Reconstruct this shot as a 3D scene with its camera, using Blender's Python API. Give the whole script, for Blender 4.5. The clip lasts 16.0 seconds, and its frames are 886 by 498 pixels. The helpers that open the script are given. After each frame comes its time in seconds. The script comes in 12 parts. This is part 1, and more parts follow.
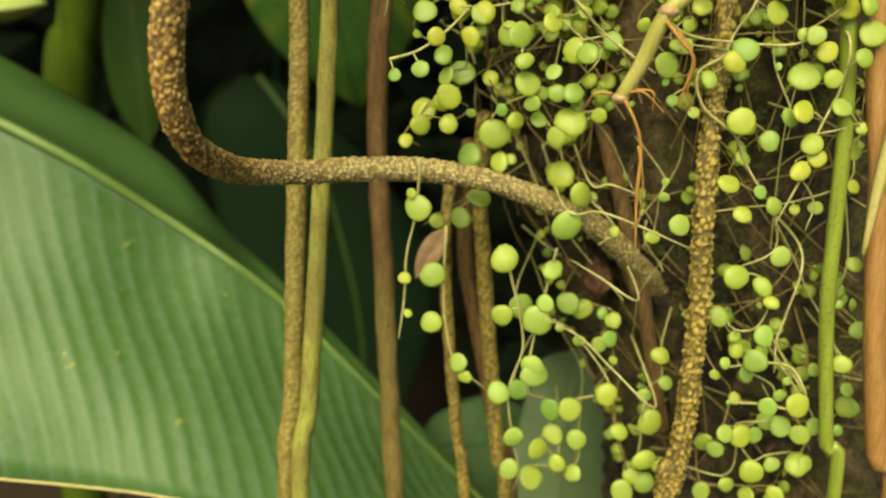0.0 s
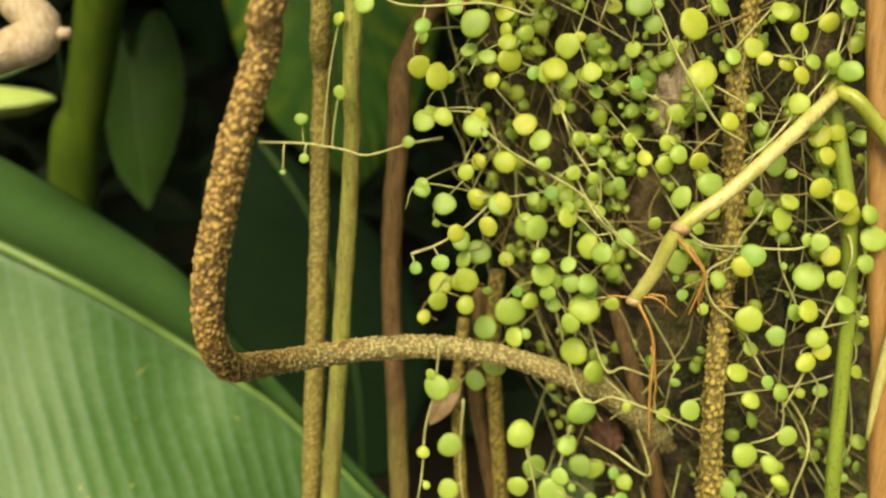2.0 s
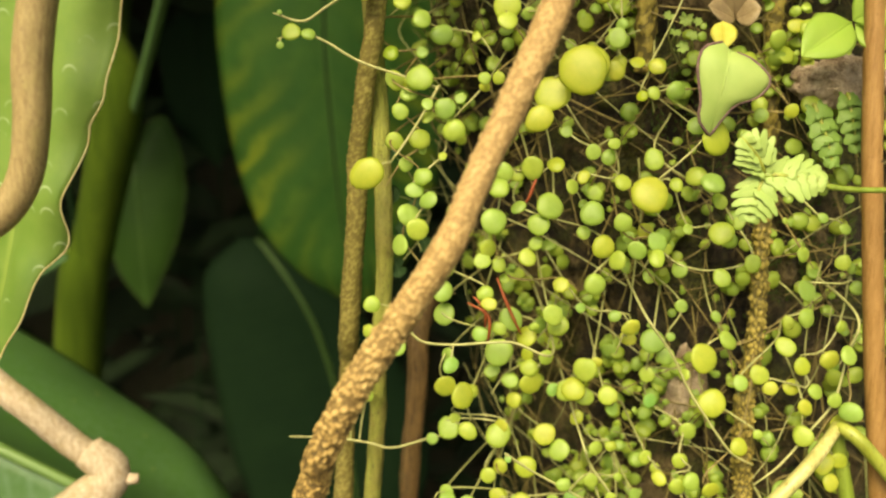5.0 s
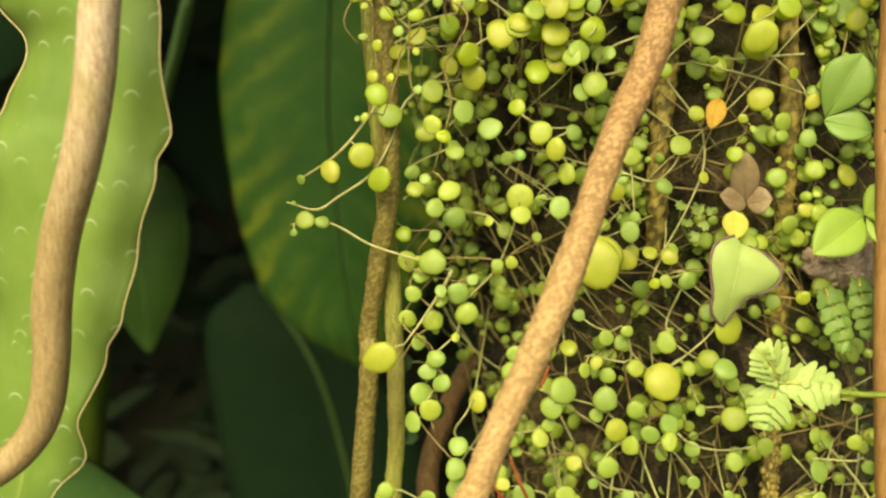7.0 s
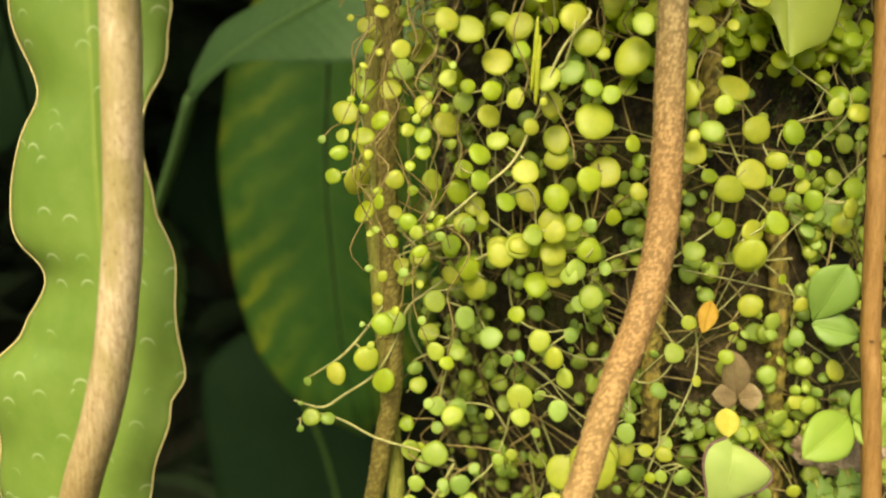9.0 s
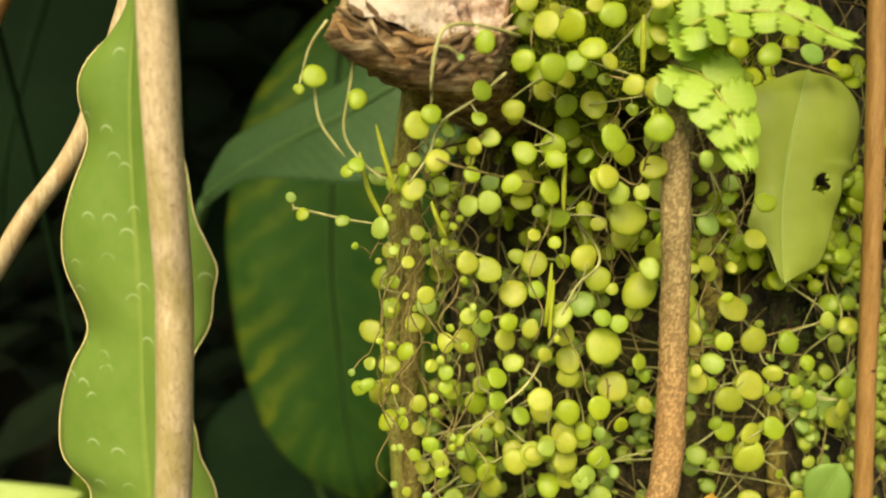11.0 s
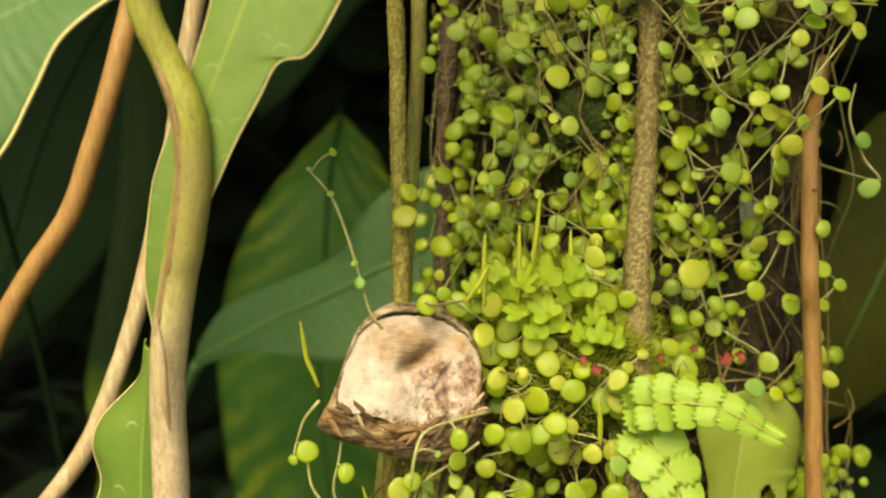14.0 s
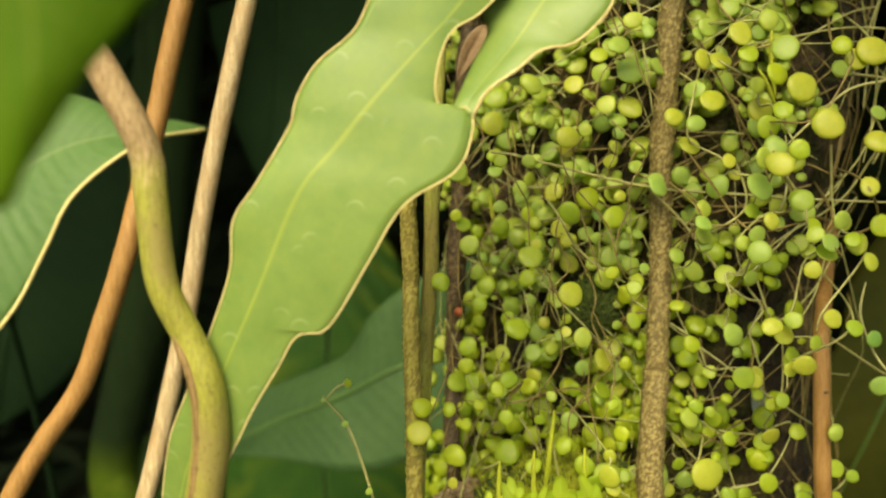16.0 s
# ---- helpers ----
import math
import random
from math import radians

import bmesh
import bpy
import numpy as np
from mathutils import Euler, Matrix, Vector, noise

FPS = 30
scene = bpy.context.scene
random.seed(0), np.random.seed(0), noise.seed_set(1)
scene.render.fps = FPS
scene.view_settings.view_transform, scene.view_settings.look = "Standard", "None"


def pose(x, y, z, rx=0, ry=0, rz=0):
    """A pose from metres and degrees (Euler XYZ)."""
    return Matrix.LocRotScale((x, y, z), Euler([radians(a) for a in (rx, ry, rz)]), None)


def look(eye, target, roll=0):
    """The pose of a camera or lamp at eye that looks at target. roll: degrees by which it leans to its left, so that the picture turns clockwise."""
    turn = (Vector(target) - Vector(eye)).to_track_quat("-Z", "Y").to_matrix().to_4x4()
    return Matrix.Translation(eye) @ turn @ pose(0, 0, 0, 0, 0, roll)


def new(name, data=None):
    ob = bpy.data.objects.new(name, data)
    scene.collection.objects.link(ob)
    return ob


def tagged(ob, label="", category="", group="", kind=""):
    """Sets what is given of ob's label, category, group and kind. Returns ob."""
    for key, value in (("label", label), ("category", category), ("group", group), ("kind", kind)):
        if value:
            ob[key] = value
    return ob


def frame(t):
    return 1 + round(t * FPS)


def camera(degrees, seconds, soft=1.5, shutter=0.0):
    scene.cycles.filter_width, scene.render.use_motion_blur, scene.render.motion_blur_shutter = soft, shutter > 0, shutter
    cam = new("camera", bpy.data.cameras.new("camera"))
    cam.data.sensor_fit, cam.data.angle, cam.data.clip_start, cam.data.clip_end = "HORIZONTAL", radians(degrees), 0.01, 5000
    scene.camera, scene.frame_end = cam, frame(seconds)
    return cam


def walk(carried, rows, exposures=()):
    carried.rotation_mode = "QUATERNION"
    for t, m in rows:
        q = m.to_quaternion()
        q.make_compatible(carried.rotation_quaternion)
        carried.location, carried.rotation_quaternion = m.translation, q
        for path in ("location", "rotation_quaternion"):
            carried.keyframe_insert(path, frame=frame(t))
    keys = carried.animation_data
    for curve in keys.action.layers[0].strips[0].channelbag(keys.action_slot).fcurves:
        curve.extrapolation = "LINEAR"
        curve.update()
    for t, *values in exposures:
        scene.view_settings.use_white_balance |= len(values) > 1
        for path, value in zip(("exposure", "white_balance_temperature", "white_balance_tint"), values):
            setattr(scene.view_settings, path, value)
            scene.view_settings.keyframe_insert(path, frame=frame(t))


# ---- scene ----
cam = camera(55.4, 16.0, soft=2.2)
cam.data.dof.use_dof = True
cam.data.dof.focus_distance = 0.31
cam.data.dof.aperture_fstop = 8.5
METRES, EYE, TILT, LEAN, TURN = 0.6, 1.2, -17.0, 0.0, 0.0
ROWS = [
    (0.0, 0.0, 0.0, 0.0, 0.0, 0.0, -0.0),
    (0.5, -0.004, -0.0052, 0.0258, -0.06, 0.47, 0.03),
    (1.0, -0.0103, -0.0089, 0.0496, -0.21, 0.97, 0.08),
    (1.5, -0.0164, -0.0144, 0.0771, -0.43, 1.47, 0.07),
    (2.0, -0.0186, -0.0229, 0.1063, -0.55, 2.0, 0.08),
    (2.5, -0.0261, -0.0298, 0.1314, -0.61, 2.47, 0.1),
    (3.0, -0.0339, -0.0344, 0.1556, -0.8, 3.03, 0.07),
    (3.5, -0.037, -0.0439, 0.1884, -0.93, 3.55, -0.0),
    (4.0, -0.0393, -0.0568, 0.2272, -0.93, 4.06, 0.01),
    (4.5, -0.041, -0.0634, 0.2617, -1.16, 4.5, -0.0),
    (7.0, -0.0521, -0.0793, 0.4064, -1.26, 5.58, 0.24),
    (7.5, -0.0529, -0.0844, 0.4361, -1.34, 5.76, 0.27),
    (8.0, -0.0512, -0.0919, 0.4654, -1.46, 6.02, 0.33),
    (8.5, -0.0549, -0.1006, 0.4952, -1.5, 6.32, 0.38),
    (9.0, -0.0572, -0.1108, 0.5248, -1.63, 6.62, 0.42),
    (11.5, -0.0769, -0.1798, 0.6709, -1.96, 8.41, 0.54),
    (12.0, -0.0794, -0.1979, 0.7003, -2.07, 8.82, 0.58),
    (12.5, -0.0781, -0.2131, 0.7357, -2.17, 9.23, 0.58),
    (13.0, -0.0717, -0.2239, 0.7693, -2.36, 9.67, 0.65),
    (13.5, -0.0663, -0.238, 0.7976, -2.5, 10.12, 0.74),
    (14.0, -0.068, -0.2492, 0.8235, -2.61, 10.55, 0.78),
    (14.5, -0.0728, -0.2512, 0.8588, -2.66, 10.97, 0.88),
    (15.0, -0.0753, -0.2573, 0.895, -2.61, 11.17, 0.99),
    (15.5, -0.0744, -0.2674, 0.9233, -2.59, 11.43, 0.97),
    (16.0, -0.0761, -0.2741, 0.9439, -2.62, 11.73, 0.95),
]
walk(cam, [(t, pose(0, 0, EYE, TILT, LEAN, TURN) @ pose(METRES * x, METRES * y, METRES * z, 90 + pitch, roll, yaw)) for t, x, y, z, yaw, pitch, roll in ROWS], [(0.0, 0.62, 9200, -4), (2.5, 0.74, 9300, -4), (5.5, 0.87, 9300, -3), (9.0, 0.80, 9300, -3), (12.0, 0.72, 9400, -3), (14.5, 0.76, 9400, -4), (16.0, 0.84, 9400, -4)])

# ---- daylight: a bright hazy sky over the open side, shade under the plants behind ----
world = bpy.data.worlds.new("sky")
scene.world = world
world.use_nodes = True
wn = world.node_tree.nodes
sky = wn.new("ShaderNodeTexSky")
sky.sky_type, sky.sun_disc = "NISHITA", False
sky.sun_elevation, sky.sun_rotation = radians(47), radians(195)
sky.air_density, sky.dust_density = 1.0, 3.0
world.node_tree.links.new(sky.outputs[0], wn["Background"].inputs[0])
wn["Background"].inputs[1].default_value = 0.15
sun = new("sun", bpy.data.lights.new("sun", "SUN"))
sun.data.energy, sun.data.angle, sun.data.color = 3.3, radians(40), (1.0, 0.93, 0.80)
sun.matrix_world = look((-0.7, -2.15, 4.2), (0.0, 0.4, 1.4))


# ---- materials ----
class Nodes:
    """A small node builder for one material."""

    def __init__(self, name):
        self.mat = bpy.data.materials.new(name)
        self.mat.use_nodes = True
        self.tree = self.mat.node_tree
        self.bsdf = self.tree.nodes["Principled BSDF"]
        self.out = self.tree.nodes["Material Output"]

    def add(self, kind, **sockets):
        n = self.tree.nodes.new(kind)
        for key, value in sockets.items():
            self.put(n.inputs[key.replace("_", " ")], value)
        return n

    def put(self, socket, value):
        if isinstance(value, bpy.types.NodeSocket):
            self.tree.links.new(value, socket)
        else:
            socket.default_value = value

    def coords(self, which="Object", scale=(1, 1, 1)):
        m = self.add("ShaderNodeMapping", Vector=self.add("ShaderNodeTexCoord").outputs[which])
        m.inputs["Scale"].default_value = scale
        return m.outputs[0]

    def noise(self, vec, scale, detail=4.0, rough=0.6):
        return self.add("ShaderNodeTexNoise", Vector=vec, Scale=scale, Detail=detail, Roughness=rough).outputs["Fac"]

    def ramp(self, fac, stops):
        n = self.add("ShaderNodeValToRGB", Fac=fac)
        el = n.color_ramp.elements
        while len(el) < len(stops):
            el.new(0.5)
        for e, (at, c) in zip(el, stops):
            e.position, e.color = at, (*c, 1) if len(c) == 3 else c
        return n.outputs["Color"]

    def mix(self, fac, a, b, mode="MIX"):
        n = self.tree.nodes.new("ShaderNodeMix")
        n.data_type, n.blend_type = "RGBA", mode
        for i, v in ((0, fac), (6, a), (7, b)):
            self.put(n.inputs[i], (*v, 1) if isinstance(v, tuple) and len(v) == 3 else v)
        return n.outputs[2]

    def math(self, op, a, b=0.0, c=0.0):
        n = self.tree.nodes.new("ShaderNodeMath")
        n.operation = op
        for i, v in enumerate((a, b, c)):
            self.put(n.inputs[i], v)
        return n.outputs[0]

    def bump(self, height, strength, distance):
        return self.add("ShaderNodeBump", Height=height, Strength=strength, Distance=distance).outputs[0]

    def finish(self, color, rough, normal=None, translucent=0.0, spec=0.5, back=None):
        self.put(self.bsdf.inputs["Base Color"], color)
        self.put(self.bsdf.inputs["Roughness"], rough)
        self.bsdf.inputs["Specular IOR Level"].default_value = spec
        if normal is not None:
            self.put(self.bsdf.inputs["Normal"], normal)
        if translucent:
            t = self.add("ShaderNodeBsdfTranslucent", Color=back if back is not None else color)
            m = self.add("ShaderNodeMixShader", Fac=translucent)
            self.tree.links.new(self.bsdf.outputs[0], m.inputs[1])
            self.tree.links.new(t.outputs[0], m.inputs[2])
            self.tree.links.new(m.outputs[0], self.out.inputs[0])
        return self.mat


def stem_mat(name, low, high, dark, stretch=0.15, rough=0.6, streak=520.0, bump=0.5, dist=0.0006, patch=None, bands=None, warts=0.85, spec=0.5):
    """Bark of a young stem: long streaks, patches, fine warts. bands: (height, low, high) from which the colour is another."""
    n = Nodes(name)
    v = n.coords("Object", (1, 1, stretch))
    big = n.noise(n.coords("Object", (1, 1, 0.5)), 55.0, 4.0)
    fine = n.noise(v, streak, 6.0, 0.7)
    wart = n.noise(n.coords("Object", (1, 1, 0.6)), 900.0, 2.0)
    for z0, l2, h2, span in bands or ():
        z = n.add("ShaderNodeSeparateXYZ", Vector=n.coords("Object")).outputs[2]
        z = n.math("ADD", z, n.math("MULTIPLY", n.math("SUBTRACT", fine, 0.5), 0.05))
        m = n.math("MINIMUM", n.math("MAXIMUM", n.math("DIVIDE", n.math("SUBTRACT", z, z0), span), 0.0), 1.0)
        low, high = n.mix(m, low, l2), n.mix(m, high, h2)
    c = n.mix(n.ramp(fine, [(0.34, (0, 0, 0)), (0.64, (1, 1, 1))]), low, high)
    if patch:
        c = n.mix(n.ramp(big, [(0.48, (0, 0, 0)), (0.62, (0.75, 0.75, 0.75))]), c, patch)
    c = n.mix(n.ramp(wart, [(0.32, (warts,) * 3), (0.42, (0, 0, 0))]), c, dark)
    h = n.math("ADD", fine, n.math("MULTIPLY", wart, 0.7))
    return n.finish(c, rough, n.bump(h, bump, dist), 0.0, spec)


def scaly_mat(name, tan, pale, dark, scale=330.0, zones=(), crack_mix=0.9, squash=0.5):
    """Scaly aerial root: pale torn scales over a dark inner bark. zones: heights from which (tan, pale, crack) change as the root ages."""
    n = Nodes(name)
    v = n.coords("Object", (1, 1, squash))
    fleck = n.noise(v, scale, 3.0, 0.6)
    fine = n.noise(v, 1300.0, 4.0)
    big = n.noise(n.coords("Object"), 30.0, 3.0)
    lift = n.tree.nodes.new("ShaderNodeUVMap")
    lift.uv_map = "scale"
    lift = n.add("ShaderNodeSeparateXYZ", Vector=lift.outputs[0]).outputs[0]
    lift = n.math("ADD", lift, n.math("MULTIPLY", n.math("SUBTRACT", fleck, 0.5), 1.0))
    amount = crack_mix
    z = n.add("ShaderNodeSeparateXYZ", Vector=n.coords("Object")).outputs[2]
    z = n.math("ADD", z, n.math("MULTIPLY", n.math("SUBTRACT", big, 0.5), 0.05))
    for z1, t1, p1, k1, span in zones:
        m = n.math("MINIMUM", n.math("MAXIMUM", n.math("DIVIDE", n.math("SUBTRACT", z, z1), span), 0.0), 1.0)
        tan, pale = n.mix(m, tan, t1), n.mix(m, pale, p1)
        amount = n.math("ADD", amount, n.math("MULTIPLY", m, n.math("SUBTRACT", k1, amount)))
    c = n.mix(n.ramp(n.math("ADD", n.math("MULTIPLY", fine, 0.6), n.math("MULTIPLY", lift, 0.4)), [(0.34, (0, 0, 0)), (0.70, (1, 1, 1))]), tan, pale)
    crack = n.ramp(lift, [(0.15, (1, 1, 1)), (0.32, (0, 0, 0))])
    c = n.mix(n.math("MULTIPLY", crack, amount), c, dark)
    c = n.mix(n.ramp(big, [(0.45, (0, 0, 0)), (0.65, (0.25, 0.25, 0.25))]), c, tan)
    return n.finish(c, 0.72, n.bump(n.math("ADD", fleck, n.math("MULTIPLY", fine, 0.4)), 0.7, 0.0008))


def blade_mat(name, low, high, vein, rough=0.42, trans=0.18, ribs=34.0, slant=5.0, rib_mix=0.35, blotch=None, flecks=0.0, spec=0.5, bump=0.25, specks=None, plain_half=False):
    """A broad leaf. UV: x along the midrib, y across, 0.5 on the midrib."""
    n = Nodes(name)
    uv = n.add("ShaderNodeTexCoord").outputs["UV"]
    sep = n.add("ShaderNodeSeparateXYZ", Vector=uv)
    off = n.math("ABSOLUTE", n.math("SUBTRACT", sep.outputs[1], 0.5))
    wob = n.noise(n.coords("Object"), 14.0, 3.0)
    along = n.math("SUBTRACT", sep.outputs[0], n.math("MULTIPLY", off, slant / ribs * 1.0))
    phase = n.math("MULTIPLY", n.math("ADD", along, n.math("MULTIPLY", wob, 0.10 if blotch else 0.02)), ribs * 6.2832)
    wave = n.math("MULTIPLY_ADD", n.math("SINE", phase), 0.5, 0.5)
    if plain_half:
        wave = n.math("MULTIPLY", wave, n.ramp(sep.outputs[1], [(0.47, (0.18, 0.18, 0.18)), (0.53, (1, 1, 1))]))
    fine = n.noise(n.coords("Object"), 160.0, 4.0)
    c = n.ramp(wob, [(0.35, low), (0.65, high)])
    c = n.mix(n.math("MULTIPLY", n.math("POWER", wave, 4.0), rib_mix), c, vein)
    if blotch:
        band = n.math("MULTIPLY", n.math("MULTIPLY", n.math("POWER", wave, 1.5), n.ramp(off, [(0.10, (0.05, 0.05, 0.05)), (0.48, (1, 1, 1))])), n.ramp(n.noise(n.coords("Object"), 6.0, 2.0), [(0.36, (0.25, 0.25, 0.25)), (0.58, (1, 1, 1))]))
        c = n.mix(band, c, blotch)
    mid = n.ramp(off, [(0.008, (0.85, 0.85, 0.85)), (0.022, (0, 0, 0))])
    c = n.mix(mid, c, vein)
    c = n.mix(0.25, c, n.ramp(fine, [(0.3, low), (0.7, vein)]))
    if specks:
        c = n.mix(n.ramp(n.noise(n.coords("Object"), 75.0, 1.0), [(0.745, (0, 0, 0)), (0.775, (0.8, 0.8, 0.8))]), c, specks)
    if flecks:
        spot = n.add("ShaderNodeSeparateXYZ", Vector=n.coords("Object"))
        flat = n.add("ShaderNodeCombineXYZ", X=spot.outputs[0], Y=spot.outputs[2]).outputs[0]
        vv = n.tree.nodes.new("ShaderNodeTexVoronoi")
        vv.voronoi_dimensions = "2D"
        n.put(vv.inputs["Vector"], flat)
        vv.inputs["Scale"].default_value, vv.inputs["Randomness"].default_value = 78.0, 0.9
        ring = n.ramp(vv.outputs["Distance"], [(0.150, (0, 0, 0)), (0.185, (1, 1, 1)), (0.215, (1, 1, 1)), (0.255, (0, 0, 0))])
        over = n.math("SUBTRACT", spot.outputs[2], n.add("ShaderNodeSeparateXYZ", Vector=vv.outputs["Position"]).outputs[1])
        gate = n.math("MULTIPLY", n.ramp(over, [(0.0006, (0, 0, 0)), (0.0016, (1, 1, 1))]), n.ramp(n.noise(flat, 70.0, 1.0), [(0.42, (0, 0, 0)), (0.55, (1, 1, 1))]))
        c = n.mix(n.math("MULTIPLY", n.math("MULTIPLY", ring, gate), flecks), c, (0.62, 0.70, 0.50))
    h = n.math("ADD", n.math("MULTIPLY", wave, 1.0), n.math("MULTIPLY", fine, 0.35))
    return n.finish(c, n.ramp(fine, [(0.3, (rough - 0.06,) * 3), (0.7, (rough + 0.1,) * 3)]), n.bump(h, bump, 0.0015), trans, spec)


def small_leaf_mat(name, greens, island=False, rough=0.40, trans=0.52):
    """Fleshy, glowing round leaves, each with a tint of its own between blue-green and yellow, faint dots and a rim
    painted paler for light through its thin edge.
    """
    n = Nodes(name)
    if island:
        rnd = n.add("ShaderNodeNewGeometry").outputs["Random Per Island"]
    else:
        rnd = n.add("ShaderNodeObjectInfo").outputs["Random"]
    c = n.ramp(rnd, [(i / (len(greens) - 1), g) for i, g in enumerate(greens)])
    uv = n.add("ShaderNodeSeparateXYZ", Vector=n.add("ShaderNodeTexCoord").outputs["UV"])
    rim = n.ramp(uv.outputs[0], [(0.55, (0, 0, 0)), (1.0, (1, 1, 1))])
    c = n.mix(n.math("MULTIPLY", rim, 0.14), c, (0.60, 0.72, 0.18))
    spot = n.noise(n.coords("Object"), 420.0, 4.0)
    cloud = n.noise(n.coords("Object"), 2.2, 2.0)
    c = n.mix(n.ramp(spot, [(0.45, (0, 0, 0)), (0.80, (0.35, 0.35, 0.35))]), c, (0.50, 0.60, 0.16))
    c = n.mix(n.ramp(cloud, [(0.35, (0.22, 0.22, 0.22)), (0.60, (0, 0, 0))]), c, (0.24, 0.42, 0.04))
    back = n.mix(0.35, c, (0.62, 0.74, 0.08))
    return n.finish(c, rough, n.bump(spot, 0.10, 0.0004), trans, 0.6, back)


BARK_SCALY = scaly_mat("scaly_tan_bark", (0.235, 0.195, 0.075), (0.43, 0.365, 0.175), (0.075, 0.046, 0.014), 640.0,
                       ((1.128, (0.27, 0.160, 0.042), (0.50, 0.345, 0.125), 0.98, 0.015), (1.250, (0.38, 0.235, 0.085), (0.54, 0.39, 0.175), 0.55, 0.06),
                        (1.30, (0.36, 0.225, 0.095), (0.49, 0.34, 0.16), 0.34, 0.05), (1.39, (0.30, 0.165, 0.065), (0.43, 0.275, 0.125), 0.45, 0.05), (1.50, (0.26, 0.18, 0.080), (0.40, 0.31, 0.155), 0.45, 0.05), (1.575, (0.185, 0.145, 0.050), (0.335, 0.268, 0.108), 0.62, 0.06)), 0.62)
BARK_MOSSY = scaly_mat("mossy_scaly_bark", (0.185, 0.140, 0.028), (0.40, 0.310, 0.078), (0.050, 0.036, 0.011), 560.0, (), 0.75)
STEM_OLIVE = stem_mat("olive_brown_stem", (0.125, 0.095, 0.024), (0.35, 0.28, 0.085), (0.050, 0.030, 0.009), patch=(0.24, 0.21, 0.050), bump=1.0, dist=0.0014)
STEM_MOTTLED = scaly_mat("mottled_olive_stem", (0.190, 0.155, 0.036), (0.33, 0.28, 0.088), (0.085, 0.056, 0.016), 620.0, ((1.50, (0.25, 0.215, 0.045), (0.37, 0.335, 0.085), 0.50, 0.10),), 0.50)
STEM_BLACKISH = scaly_mat("blackish_scaly_stem", (0.045, 0.028, 0.012), (0.16, 0.11, 0.045), (0.012, 0.008, 0.004), 620.0, (), 0.8)
STEM_GREEN = stem_mat("yellow_green_stem", (0.17, 0.18, 0.030), (0.35, 0.36, 0.085), (0.10, 0.085, 0.025), patch=(0.21, 0.17, 0.05), bump=1.0, dist=0.0014)
STEM_AGED = stem_mat("olive_to_brown_stem", (0.130, 0.095, 0.026), (0.26, 0.205, 0.062), (0.06, 0.034, 0.012), bump=1.0, dist=0.0014, bands=((1.035, (0.085, 0.046, 0.016), (0.25, 0.145, 0.055), 0.03),))
STEM_BROWN = stem_mat("dark_brown_stem", (0.055, 0.030, 0.011), (0.20, 0.115, 0.042), (0.03, 0.015, 0.008), bump=1.0, dist=0.0014)
STEM_DARK = stem_mat("blackish_stem", (0.028, 0.018, 0.007), (0.105, 0.070, 0.026), (0.012, 0.009, 0.005))
STEM_ORANGE = stem_mat("orange_brown_stem", (0.23, 0.115, 0.033), (0.36, 0.20, 0.072), (0.16, 0.07, 0.02), warts=0.3)
STEM_TAN = stem_mat("tan_stem", (0.26, 0.185, 0.10), (0.50, 0.40, 0.26), (0.16, 0.10, 0.05), patch=(0.33, 0.21, 0.10), warts=0.3)
STEM_PALE = stem_mat("pale_tan_stem", (0.34, 0.245, 0.155), (0.54, 0.44, 0.335), (0.24, 0.15, 0.08), patch=(0.33, 0.25, 0.12), bump=0.9, dist=0.0010, streak=900.0, stretch=0.4, warts=0.4)
STEM_WAVY = stem_mat("tan_to_olive_stem", (0.20, 0.135, 0.058), (0.34, 0.255, 0.120), (0.12, 0.070, 0.030), patch=(0.27, 0.22, 0.080), stretch=0.22, streak=980.0,
                     bands=((1.405, (0.35, 0.255, 0.155), (0.57, 0.465, 0.325), 0.06), (1.6439, (0.195, 0.195, 0.034), (0.335, 0.335, 0.064), 0.05), (1.7851, (0.25, 0.16, 0.085), (0.46, 0.34, 0.20), 0.012)), warts=0.45)
STEM_FRESH = stem_mat("fresh_green_stem", (0.22, 0.25, 0.035), (0.33, 0.36, 0.07), (0.17, 0.15, 0.04), 0.1, 0.4, 120.0, 0.2)
STEM_LIME = stem_mat("lime_yellow_stem", (0.31, 0.29, 0.085), (0.54, 0.49, 0.22), (0.27, 0.22, 0.07), 0.2, 0.4, 160.0, 0.2, patch=(0.27, 0.30, 0.05))
STEM_VINE = stem_mat("grass_green_vine", (0.14, 0.20, 0.025), (0.22, 0.29, 0.05), (0.10, 0.12, 0.02), 0.1, 0.4, 160.0, 0.25)
ROOT_RUST = stem_mat("rusty_rootlet", (0.24, 0.115, 0.025), (0.42, 0.23, 0.06), (0.12, 0.05, 0.015))
THREAD = stem_mat("creeper_thread", (0.24, 0.25, 0.085), (0.41, 0.41, 0.18), (0.14, 0.10, 0.03), 0.3, 0.5, 300.0, 0.1)
THREAD_PALE = stem_mat("pale_creeper_thread", (0.27, 0.28, 0.10), (0.44, 0.43, 0.20), (0.22, 0.17, 0.06), 0.3, 0.5, 300.0, 0.1)
THREAD_OLD = stem_mat("old_creeper_thread", (0.13, 0.095, 0.03), (0.27, 0.21, 0.075), (0.10, 0.06, 0.02), 0.3, 0.6, 300.0, 0.1)

